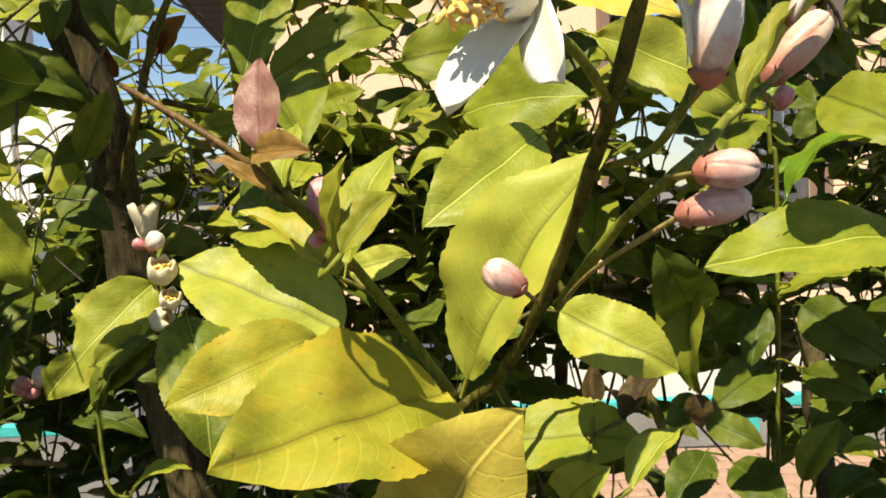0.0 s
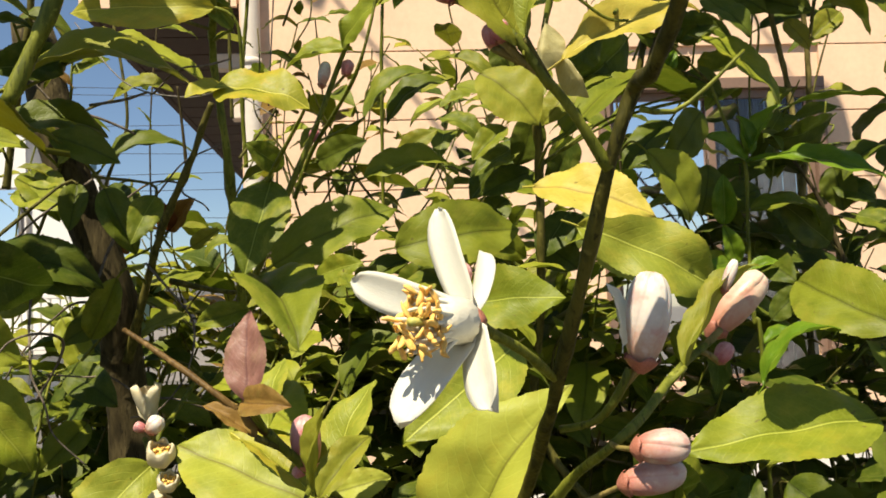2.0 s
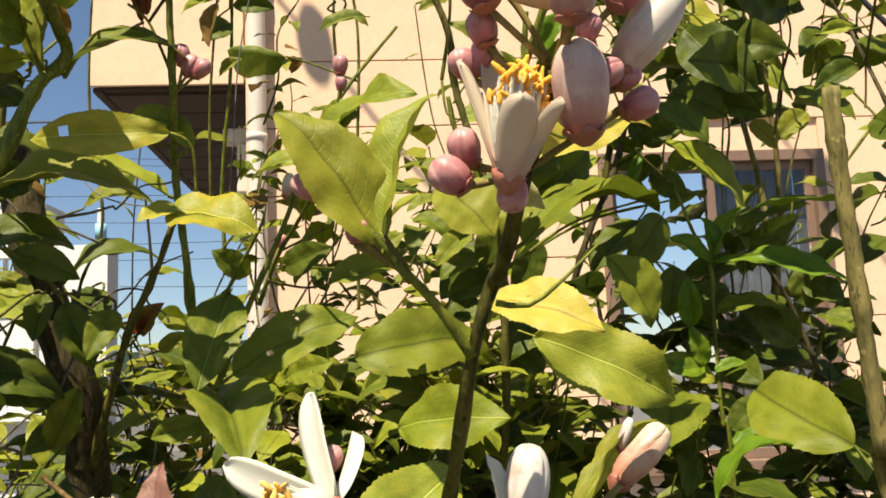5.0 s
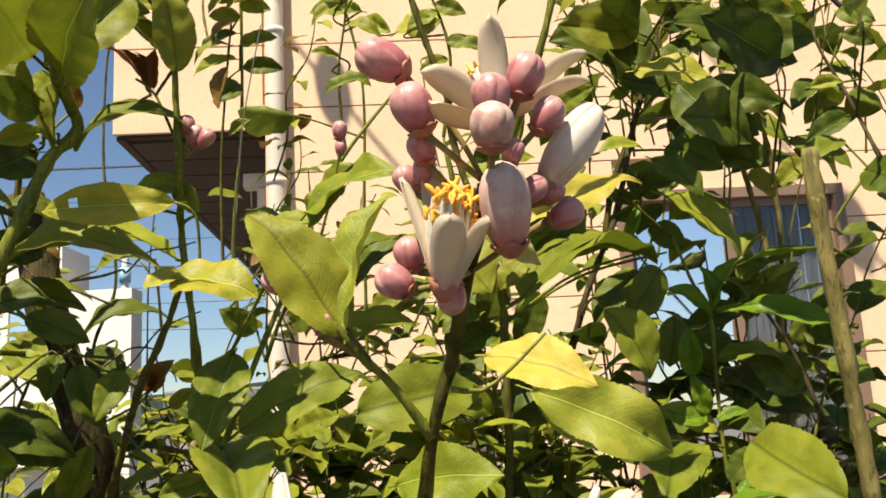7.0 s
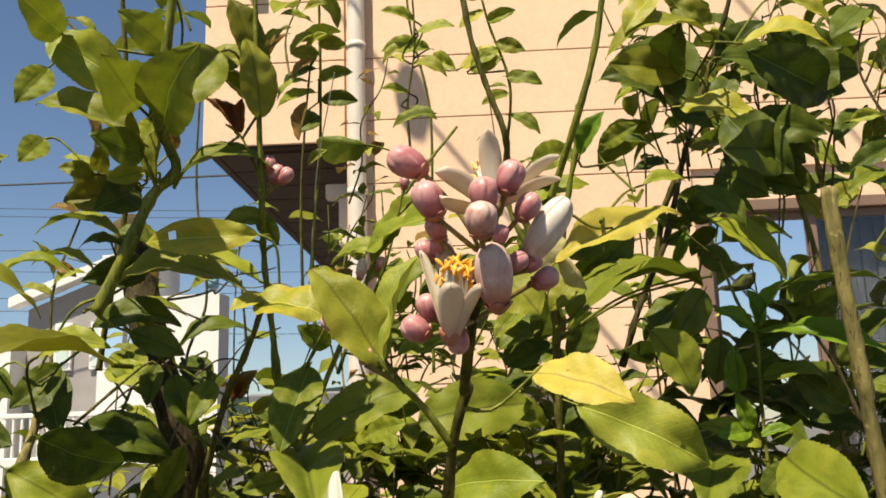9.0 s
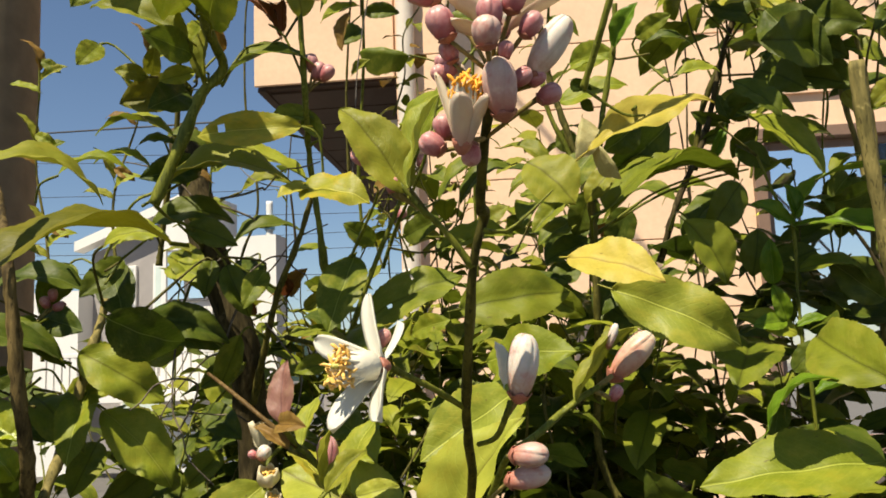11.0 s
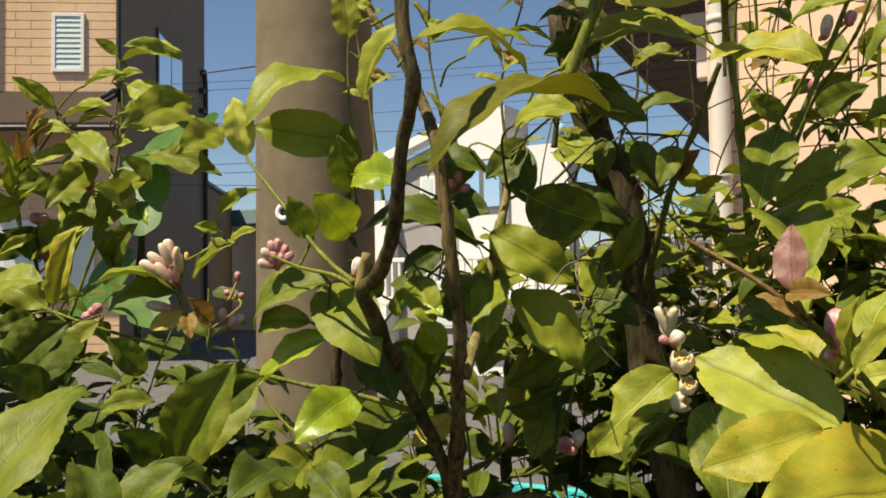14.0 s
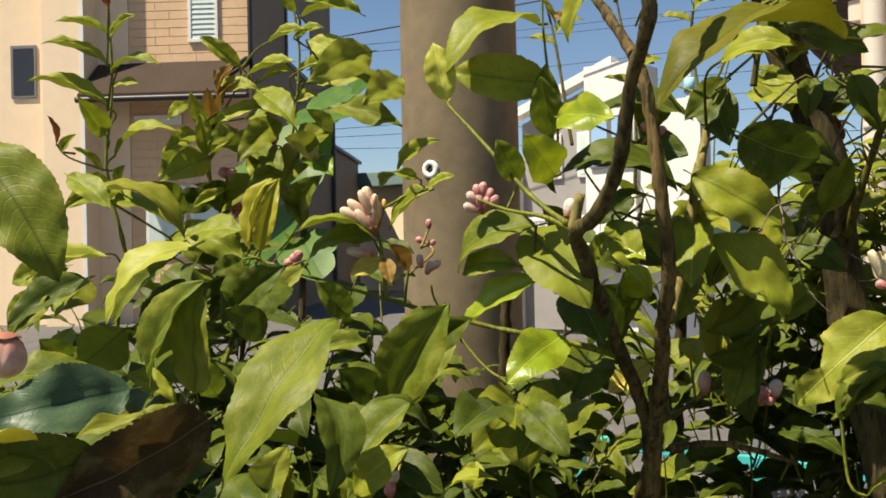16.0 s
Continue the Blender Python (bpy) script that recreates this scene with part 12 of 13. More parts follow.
stem(tree_stump, "twig", [(0.397, 0.856, 1.805), (0.392, 0.854, 1.812), (0.387, 0.853, 1.819)], 0.0012, 0.0010, SHOOT)
stem(tree_stump, "twig", [(0.286, 0.858, 1.829), (0.292, 0.859, 1.836), (0.298, 0.859, 1.843)], 0.0012, 0.0010, TWIG)
stem(tree_bush, "twig", [(-0.932, 0.560, 1.568), (-0.909, 0.543, 1.580), (-0.909, 0.529, 1.591)], 0.0012, 0.0010, SHOOT)
stem(tree_bush, "twig", [(-0.914, 0.535, 1.587), (-0.894, 0.543, 1.610), (-0.876, 0.548, 1.618)], 0.0012, 0.0010, SHOOT)
stem(tree_bush, "twig", [(-0.825, 0.579, 1.602), (-0.837, 0.571, 1.611), (-0.849, 0.564, 1.621)], 0.0012, 0.0010, TWIG)
stem(tree_bush, "twig", [(-0.918, 0.541, 1.582), (-0.908, 0.539, 1.581), (-0.898, 0.537, 1.581)], 0.0012, 0.0010, SHOOT)
stem(tree_bush, "twig", [(-0.902, 0.537, 1.581), (-0.900, 0.541, 1.571), (-0.887, 0.544, 1.571)], 0.0012, 0.0010, SHOOT)
stem(tree_bush, "twig", [(-0.877, 0.597, 1.558), (-0.853, 0.576, 1.569), (-0.835, 0.575, 1.570)], 0.0012, 0.0010, TWIG)
stem(tree_bush, "twig", [(-0.890, 0.542, 1.573), (-0.899, 0.545, 1.565), (-0.890, 0.542, 1.557)], 0.0012, 0.0010, SHOOT)
stem(tree_bush, "twig", [(-0.853, 0.585, 1.489), (-0.865, 0.569, 1.531), (-0.854, 0.565, 1.543)], 0.0012, 0.0010, SHOOT)
stem(tree_bush, "twig", [(-0.962, 0.525, 1.503), (-0.958, 0.515, 1.512), (-0.955, 0.505, 1.521)], 0.0012, 0.0010, TWIG)
stem(tree_bush, "twig", [(-0.956, 0.509, 1.517), (-0.950, 0.511, 1.524), (-0.943, 0.512, 1.531)], 0.0012, 0.0010, SHOOT)
stem(tree_bush, "twig", [(-0.946, 0.511, 1.528), (-0.940, 0.514, 1.541), (-0.933, 0.516, 1.554)], 0.0012, 0.0010, SHOOT)
stem(tree_bush, "twig", [(-0.948, 0.511, 1.526), (-0.943, 0.513, 1.530), (-0.937, 0.515, 1.534)], 0.0012, 0.0010, TWIG)
stem(tree_bush, "twig", [(-0.966, 0.524, 1.462), (-0.958, 0.517, 1.473), (-0.950, 0.510, 1.484)], 0.0012, 0.0010, SHOOT)
stem(tree_bush, "twig", [(-0.854, 0.569, 1.532), (-0.869, 0.560, 1.544), (-0.882, 0.548, 1.544)], 0.0012, 0.0010, SHOOT)
stem(tree_bush, "twig", [(-0.956, 0.509, 1.517), (-0.962, 0.503, 1.533), (-0.968, 0.496, 1.548)], 0.0012, 0.0010, TWIG)
stem(tree_bush, "twig", [(-0.894, 0.568, 1.494), (-0.882, 0.562, 1.509), (-0.871, 0.555, 1.523)], 0.0012, 0.0010, SHOOT)
stem(tree_bush, "twig", [(-0.960, 0.519, 1.471), (-0.954, 0.515, 1.476), (-0.947, 0.512, 1.480)], 0.0012, 0.0010, SHOOT)
stem(tree_bush, "twig", [(-0.839, 0.578, 1.486), (-0.858, 0.577, 1.479), (-0.861, 0.564, 1.472)], 0.0012, 0.0010, TWIG)
stem(tree_bush, "twig", [(-0.964, 0.526, 1.455), (-0.956, 0.519, 1.464), (-0.948, 0.512, 1.474)], 0.0012, 0.0010, SHOOT)
stem(tree_bush, "twig", [(-0.852, 0.570, 1.478), (-0.848, 0.572, 1.477), (-0.843, 0.574, 1.475)], 0.0012, 0.0010, SHOOT)
stem(tree_bush, "twig", [(-0.909, 0.594, 1.445), (-0.876, 0.577, 1.407), (-0.857, 0.569, 1.405)], 0.0015, 0.0010, TWIG)
stem(tree_bush, "twig", [(-0.983, 0.543, 1.338), (-1.005, 0.495, 1.371), (-0.997, 0.487, 1.380)], 0.0015, 0.0010, SHOOT)
stem(tree_bush, "twig", [(-0.952, 0.545, 1.366), (-0.945, 0.533, 1.373), (-0.939, 0.521, 1.379)], 0.0012, 0.0010, SHOOT)
stem(tree_bush, "twig", [(-0.951, 0.536, 1.414), (-0.941, 0.530, 1.427), (-0.931, 0.523, 1.440)], 0.0012, 0.0010, TWIG)
stem(tree_bush, "twig", [(-0.994, 0.498, 1.372), (-0.986, 0.497, 1.393), (-0.979, 0.496, 1.414)], 0.0012, 0.0010, SHOOT)
stem(tree_bush, "twig", [(-0.824, 0.571, 1.482), (-0.825, 0.577, 1.497), (-0.825, 0.584, 1.512)], 0.0012, 0.0010, SHOOT)
stem(tree_bush, "twig", [(-0.895, 0.567, 1.493), (-0.914, 0.544, 1.498), (-0.907, 0.536, 1.493)], 0.0012, 0.0010, TWIG)
stem(tree_bush, "twig", [(-0.825, 0.576, 1.494), (-0.819, 0.583, 1.500), (-0.814, 0.591, 1.505)], 0.0012, 0.0010, SHOOT)
stem(tree_bush, "twig", [(-0.953, 0.513, 1.479), (-0.959, 0.506, 1.497), (-0.964, 0.500, 1.514)], 0.0012, 0.0010, SHOOT)
stem(tree_bush, "twig", [(-0.904, 0.542, 1.493), (-0.911, 0.535, 1.503), (-0.917, 0.528, 1.514)], 0.0012, 0.0010, TWIG)
stem(tree_bush, "twig", [(-0.852, 0.486, 1.357), (-0.849, 0.486, 1.361), (-0.845, 0.485, 1.366)], 0.0012, 0.0010, SHOOT)
stem(tree_fork, "twig", [(-0.680, 0.398, 1.342), (-0.673, 0.377, 1.346), (-0.665, 0.361, 1.342)], 0.0012, 0.0010, SHOOT)
stem(tree_fork, "twig", [(-0.668, 0.368, 1.342), (-0.641, 0.379, 1.353), (-0.641, 0.375, 1.346)], 0.0012, 0.0010, TWIG)
stem(tree_fork, "twig", [(-0.668, 0.368, 1.342), (-0.685, 0.360, 1.355), (-0.690, 0.345, 1.354)], 0.0012, 0.0010, SHOOT)
stem(tree_fork, "twig", [(-0.589, 0.427, 1.399), (-0.552, 0.435, 1.417), (-0.549, 0.426, 1.424)], 0.0012, 0.0010, SHOOT)
stem(tree_fork, "twig", [(-0.557, 0.426, 1.419), (-0.554, 0.429, 1.411), (-0.541, 0.432, 1.414)], 0.0012, 0.0010, TWIG)
stem(tree_fork, "twig", [(-0.350, 0.559, 1.402), (-0.354, 0.550, 1.408), (-0.358, 0.541, 1.414)], 0.0012, 0.0010, SHOOT)
stem(tree_fork, "twig", [(-0.439, 0.473, 1.456), (-0.443, 0.479, 1.464), (-0.448, 0.485, 1.472)], 0.0012, 0.0010, SHOOT)
stem(tree_fork, "twig", [(-0.439, 0.473, 1.456), (-0.441, 0.481, 1.459), (-0.444, 0.488, 1.462)], 0.0012, 0.0010, TWIG)
stem(tree_fork, "twig", [(-0.398, 0.557, 1.558), (-0.377, 0.534, 1.569), (-0.359, 0.533, 1.575)], 0.0012, 0.0010, SHOOT)
stem(tree_fork, "twig", [(-0.324, 0.578, 1.503), (-0.297, 0.583, 1.524), (-0.293, 0.575, 1.519)], 0.0012, 0.0010, SHOOT)
stem(tree_fork, "twig", [(-0.325, 0.554, 1.490), (-0.320, 0.559, 1.495), (-0.315, 0.563, 1.500)], 0.0012, 0.0010, TWIG)
stem(tree_fork, "twig", [(-0.395, 0.515, 1.381), (-0.412, 0.520, 1.374), (-0.404, 0.516, 1.367)], 0.0012, 0.0010, SHOOT)
stem(tree_fork, "twig", [(-0.425, 0.473, 1.316), (-0.431, 0.502, 1.337), (-0.422, 0.506, 1.350)], 0.0012, 0.0010, SHOOT)
stem(tree_fork, "twig", [(-0.381, 0.578, 1.384), (-0.406, 0.572, 1.389), (-0.401, 0.566, 1.383)], 0.0012, 0.0010, TWIG)
stem(tree_old, "twig", [(-0.257, 0.517, 1.539), (-0.267, 0.562, 1.535), (-0.257, 0.574, 1.530)], 0.0015, 0.0010, SHOOT)
stem(tree_old, "twig", [(-0.257, 0.562, 1.532), (-0.235, 0.581, 1.511), (-0.224, 0.586, 1.493)], 0.0015, 0.0010, SHOOT)
stem(tree_old, "twig", [(-0.231, 0.581, 1.501), (-0.196, 0.598, 1.497), (-0.190, 0.593, 1.487)], 0.0012, 0.0010, TWIG)
stem(tree_fork, "twig", [(-0.326, 0.688, 1.290), (-0.328, 0.680, 1.304), (-0.331, 0.671, 1.317)], 0.0012, 0.0010, SHOOT)
stem(tree_old, "twig", [(-0.448, 0.627, 1.681), (-0.447, 0.625, 1.701), (-0.446, 0.623, 1.722)], 0.0012, 0.0010, SHOOT)
stem(tree_old, "twig", [(-0.359, 0.680, 1.710), (-0.357, 0.679, 1.729), (-0.356, 0.677, 1.749)], 0.0012, 0.0010, TWIG)
stem(tree_old, "twig", [(-0.510, 0.589, 1.684), (-0.509, 0.587, 1.702), (-0.508, 0.585, 1.721)], 0.0012, 0.0010, SHOOT)
stem(tree_old, "twig", [(-0.300, 0.710, 1.591), (-0.299, 0.709, 1.607), (-0.297, 0.707, 1.623)], 0.0012, 0.0010, SHOOT)
stem(tree_stump, "twig", [(0.303, 0.744, 1.187), (0.279, 0.714, 1.242), (0.279, 0.696, 1.250)], 0.0015, 0.0010, TWIG)
stem(tree_stump, "twig", [(0.200, 0.800, 1.100), (0.206, 0.766, 1.143), (0.217, 0.749, 1.149)], 0.0015, 0.0010, SHOOT)
stem(tree_stump, "twig", [(0.214, 0.760, 1.139), (0.214, 0.765, 1.151), (0.214, 0.770, 1.164)], 0.0012, 0.0010, SHOOT)
stem(tree_stump, "twig", [(0.214, 0.760, 1.139), (0.227, 0.744, 1.123), (0.233, 0.727, 1.115)], 0.0012, 0.0010, TWIG)
stem(tree_stump, "twig", [(0.230, 0.734, 1.120), (0.220, 0.731, 1.123), (0.210, 0.728, 1.126)], 0.0012, 0.0010, SHOOT)
stem(tree_stump, "twig", [(0.300, 0.799, 1.247), (0.289, 0.802, 1.248), (0.281, 0.795, 1.238)], 0.0012, 0.0010, SHOOT)
stem(tree_stump, "twig", [(0.214, 0.768, 1.159), (0.239, 0.790, 1.190), (0.238, 0.793, 1.209)], 0.0012, 0.0010, TWIG)
stem(tree_stump, "twig", [(0.323, 0.723, 1.038), (0.291, 0.727, 1.077), (0.289, 0.726, 1.099)], 0.0012, 0.0010, SHOOT)
stem(tree_stump, "twig", [(0.296, 0.726, 1.087), (0.301, 0.715, 1.117), (0.315, 0.708, 1.127)], 0.0012, 0.0010, SHOOT)
stem(tree_stump, "twig", [(0.327, 0.790, 1.147), (0.342, 0.790, 1.155), (0.357, 0.791, 1.163)], 0.0012, 0.0010, TWIG)
stem(tree_stump, "twig", [(0.333, 0.764, 1.054), (0.359, 0.757, 1.092), (0.356, 0.747, 1.099)], 0.0012, 0.0010, SHOOT)
stem(tree_stump, "twig", [(0.162, 0.807, 1.165), (0.197, 0.816, 1.182), (0.200, 0.813, 1.197)], 0.0012, 0.0010, SHOOT)
stem(tree_old, "twig", [(-0.217, 0.605, 1.253), (-0.210, 0.610, 1.253), (-0.202, 0.615, 1.253)], 0.0012, 0.0010, TWIG)
stem(tree_old, "twig", [(-0.240, 0.593, 1.220), (-0.234, 0.589, 1.163), (-0.220, 0.588, 1.154)], 0.0015, 0.0010, SHOOT)
stem(tree_stump, "twig", [(-0.053, 0.853, 1.889), (-0.035, 0.815, 1.897), (-0.042, 0.800, 1.902)], 0.0012, 0.0010, SHOOT)
stem(tree_stump, "twig", [(-0.044, 0.811, 1.899), (-0.040, 0.808, 1.887), (-0.050, 0.805, 1.876)], 0.0012, 0.0010, TWIG)
stem(tree_stump, "twig", [(-0.049, 0.806, 1.881), (-0.044, 0.805, 1.885), (-0.040, 0.803, 1.889)], 0.0012, 0.0010, SHOOT)
stem(tree_stump, "twig", [(-0.049, 0.806, 1.881), (-0.059, 0.810, 1.863), (-0.048, 0.810, 1.854)], 0.0012, 0.0010, SHOOT)
stem(tree_stump, "twig", [(-0.063, 0.869, 1.810), (-0.046, 0.831, 1.818), (-0.054, 0.816, 1.821)], 0.0012, 0.0010, TWIG)
stem(tree_stump, "twig", [(-0.056, 0.827, 1.819), (-0.064, 0.823, 1.810), (-0.053, 0.820, 1.803)], 0.0012, 0.0010, SHOOT)
stem(tree_old, "twig", [(-0.154, 1.065, 1.464), (-0.149, 1.064, 1.471), (-0.144, 1.063, 1.479)], 0.0012, 0.0010, SHOOT)
stem(tree_old, "pedicel", [(-0.150, 1.074, 1.392), (-0.159, 1.065, 1.398), (-0.167, 1.056, 1.404)], 0.0012, 0.0012, PEDICEL)
stem(tree_old, "pedicel", [(-0.164, 1.060, 1.401), (-0.170, 1.056, 1.401), (-0.176, 1.052, 1.400)], 0.0012, 0.0012, PEDICEL)
stem(tree_old, "pedicel", [(-0.146, 1.077, 1.368), (-0.154, 1.066, 1.375), (-0.163, 1.055, 1.383)], 0.0012, 0.0012, PEDICEL)

# leafy twigs behind
leaf(tree_old, (-0.119, 0.519, 1.542), (-0.140, 0.499, 1.536), 0.020, (0.2, -0.5, 0.8), "fold", YELLOWISH)
# single leaves before the window, and before the left house
leaf(tree_stump, (0.269, 0.824, 1.529), (0.262, 0.827, 1.479), 0.034, (-0.16, -0.69, -0.70), "flat", DARK)
leaf(tree_stump, (0.338, 0.885, 1.511), (0.284, 0.866, 1.493), 0.036, (0, -0.8, 0.4), "flat", DARK)
leaf(tree_stump, (0.415, 0.883, 1.531), (0.422, 0.886, 1.484), 0.036, (-0.29, -0.64, -0.71), "flat", DARK)
leaf(tree_stump, (0.414, 0.915, 1.494), (0.339, 0.898, 1.456), 0.046, (0, -0.8, 0.3), "flat", DARK)
leaf(tree_stump, (0.427, 0.866, 1.478), (0.465, 0.847, 1.455), 0.036, (0, -0.7, 0.6), "flat", GREEN)
leaf(tree_stump, (0.455, 0.914, 1.516), (0.427, 0.905, 1.492), 0.026, (0, -0.8, 0.5), "wavy", BRONZE)
leaf(tree_stump, (0.336, 0.982, 1.564), (0.288, 0.962, 1.568), 0.016, (0, -0.6, 0.8), "wavy", PALE)
leaf(tree_stump, (0.097, 0.762, 1.572), (0.080, 0.765, 1.526), 0.034, (0.01, -0.74, -0.68), "flat", DARK)
leaf(tree_stump, (0.095, 0.785, 1.524), (0.049, 0.766, 1.502), 0.034, (0, -0.75, 0.5), "flat", DARK)
leaf(tree_stump, (0.136, 0.803, 1.558), (0.111, 0.796, 1.507), 0.036, (-0.01, -0.73, -0.68), "flat", DARK)
leaf(tree_stump, (0.102, 0.808, 1.461), (0.134, 0.800, 1.432), 0.040, (0, -0.8, 0.3), "flat", DARK)
leaf(tree_stump, (0.146, 0.827, 1.485), (0.112, 0.829, 1.446), 0.040, (0, -0.85, 0.3), "flat", DARK)
leaf(tree_back, (0.013, 0.901, 1.602), (0.055, 0.884, 1.574), 0.030, (0, -0.7, 0.7), "arch", GREEN)
leaf(tree_back, (0.077, 0.880, 1.511), (0.044, 0.862, 1.485), 0.036, (0, -0.8, 0.5), "flat", DARK)
leaf(tree_back, (0.098, 0.885, 1.573), (0.038, 0.870, 1.512), 0.042, (0, -0.8, 0.5), "flat", DARK)
leaf(tree_stump, (0.414, 0.887, 1.512), (0.451, 0.869, 1.494), 0.036, (0, -0.8, 0.5), "flat", DARK)
leaf(tree_stump, (0.394, 0.929, 1.701), (0.417, 0.923, 1.667), 0.028, (0, -0.8, 0.4), "flat", OLIVE)
leaf(tree_stump, (0.463, 0.949, 1.715), (0.425, 0.942, 1.681), 0.030, (0, -0.8, 0.4), "fold", OLIVE)
leaf(tree_bush, (-0.775, 0.193, 1.345), (-0.706, 0.220, 1.363), 0.020, (0.2, -0.5, 0.85), "fold", LIGHT)
leaf(tree_bush, (-0.743, 0.193, 1.339), (-0.752, 0.160, 1.302), 0.026, (0.3, -0.75, 0.5), "flat", GREEN)
leaf(tree_bush, (-0.736, 0.223, 1.342), (-0.744, 0.191, 1.314), 0.029, (0.1, -0.6, 0.8), "lance", LIGHT)
leaf(tree_bush, (-0.731, 0.202, 1.302), (-0.727, 0.180, 1.265), 0.032, (0.1, -0.6, 0.8), "flat", LIGHT)
leaf(tree_bush, (-0.607, 0.171, 1.309), (-0.623, 0.146, 1.282), 0.040, (0.91, -0.33, -0.24), "lance", DARK)
leaf(tree_bush, (-0.440, 0.047, 1.266), (-0.468, -0.000, 1.254), 0.048, (0.95, -0.24, -0.19), "wavy", DARK)
leaf(tree_bush, (-0.463, 0.029, 1.259), (-0.449, -0.011, 1.284), 0.030, (0.1, -0.5, 0.85), "wavy", YELLOWISH)
leaf(tree_stump, (0.109, 0.649, 1.594), (0.131, 0.653, 1.560), 0.016, (-0.3, -0.55, 0.78), "curl", WILTED)
leaf(tree_stump, (0.123, 0.691, 1.580), (0.095, 0.684, 1.547), 0.026, (0.1, -0.75, 0.6), "flat", OLIVE)
leaf(tree_stump, (0.151, 0.707, 1.627), (0.116, 0.700, 1.595), 0.034, (-0.03, -0.73, -0.68), "flat", DARK)
leaf(tree_stump, (0.155, 0.729, 1.611), (0.132, 0.733, 1.574), 0.034, (-0.03, -0.73, -0.68), "flat", DARK)
leaf(tree_stump, (0.082, 0.837, 1.716), (0.105, 0.839, 1.698), 0.020, (0.02, -0.74, -0.67), "flat", DARK)
leaf(tree_stump, (0.092, 0.839, 1.694), (0.105, 0.841, 1.679), 0.014, (0.02, -0.74, -0.67), "flat", DARK)
leaf(tree_stump, (0.067, 0.823, 1.655), (0.081, 0.826, 1.629), 0.026, (0.05, -0.74, -0.67), "flat", DARK)
leaf(tree_stump, (0.081, 0.777, 1.707), (0.126, 0.767, 1.715), 0.018, (0.0, -0.6, 0.8), "flat", LIGHT)
leaf(tree_stump, (0.253, 0.847, 1.653), (0.211, 0.845, 1.668), 0.018, (-0.11, -0.71, -0.69), "flat", DARK)
leaf(tree_stump, (0.253, 0.847, 1.656), (0.241, 0.844, 1.686), 0.014, (-0.13, -0.71, -0.69), "flat", DARK)
leaf(tree_stump, (0.251, 0.847, 1.653), (0.219, 0.839, 1.632), 0.018, (-0.11, -0.71, -0.69), "fold", DARK)
leaf(tree_stump, (0.245, 0.828, 1.645), (0.227, 0.832, 1.604), 0.013, (0.3, -0.7, 0.6), "fold", SPRIG)
leaf(tree_stump, (0.254, 0.847, 1.658), (0.278, 0.846, 1.671), 0.022, (-0.15, -0.70, -0.69), "flat", DARK)
leaf(tree_stump, (0.043, 0.808, 1.604), (0.011, 0.799, 1.590), 0.020, (0.0, -0.6, 0.8), "fold", GREEN)
leaf(tree_stump, (0.027, 0.825, 1.626), (-0.005, 0.806, 1.611), 0.020, (0.0, -0.6, 0.8), "flat", OLIVE)
stem(tree_stump, "branch", [(0.081, 0.748, 1.604), (0.076, 0.747, 1.618), (0.067, 0.744, 1.637), (0.060, 0.742, 1.657), (0.056, 0.739, 1.683)], 0.0028, 0.0022, SHOOT)
stem(tree_stump, "branch", [(0.106, 0.809, 1.610), (0.111, 0.806, 1.637), (0.115, 0.803, 1.661), (0.122, 0.800, 1.696), (0.131, 0.796, 1.734), (0.136, 0.791, 1.783)], 0.0036, 0.0026, SHOOT)
stem(tree_stump, "branch", [(0.213, 0.871, 1.608), (0.220, 0.867, 1.649), (0.229, 0.864, 1.683), (0.254, 0.859, 1.735)], 0.0040, 0.0030, MAIN)

MIXED = (GREEN, DARK, GREEN, LIGHT, OLIVE)
# darker leaf mixes: shade inside and under the crowns is put into the colour
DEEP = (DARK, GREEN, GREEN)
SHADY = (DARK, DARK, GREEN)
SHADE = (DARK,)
_f = random.Random(21)


def thicket(owner, lo, hi, count, height, leaves, size, mats, joined=False):
    """Leafy twigs that fill a stretch of a crown."""
    for _ in range(count):
        p = Vector([_f.uniform(a, b) for a, b in zip(lo, hi)])
        top = p + Vector((_f.uniform(-.10, .10), _f.uniform(-.10, .10), height * _f.uniform(0.7, 1.2)))
        sprig(owner, p, top, leaves, size, mats, _f.random(), 0.0015, joined)


for _t, _x, _y in ((tree_back, 0.15, 1.15), (tree_side, 0.70, 1.15), (tree_rear, -0.55, 1.10), (tree_low, -0.75, 0.95)):
    stem(_t, "trunk", [(_x, _y, 0.0), (_x + 0.02, _y - 0.02, 0.5), (_x - 0.02, _y - 0.06, 0.95), (_x, _y - 0.08, 1.3)], 0.016, 0.007, BARK)


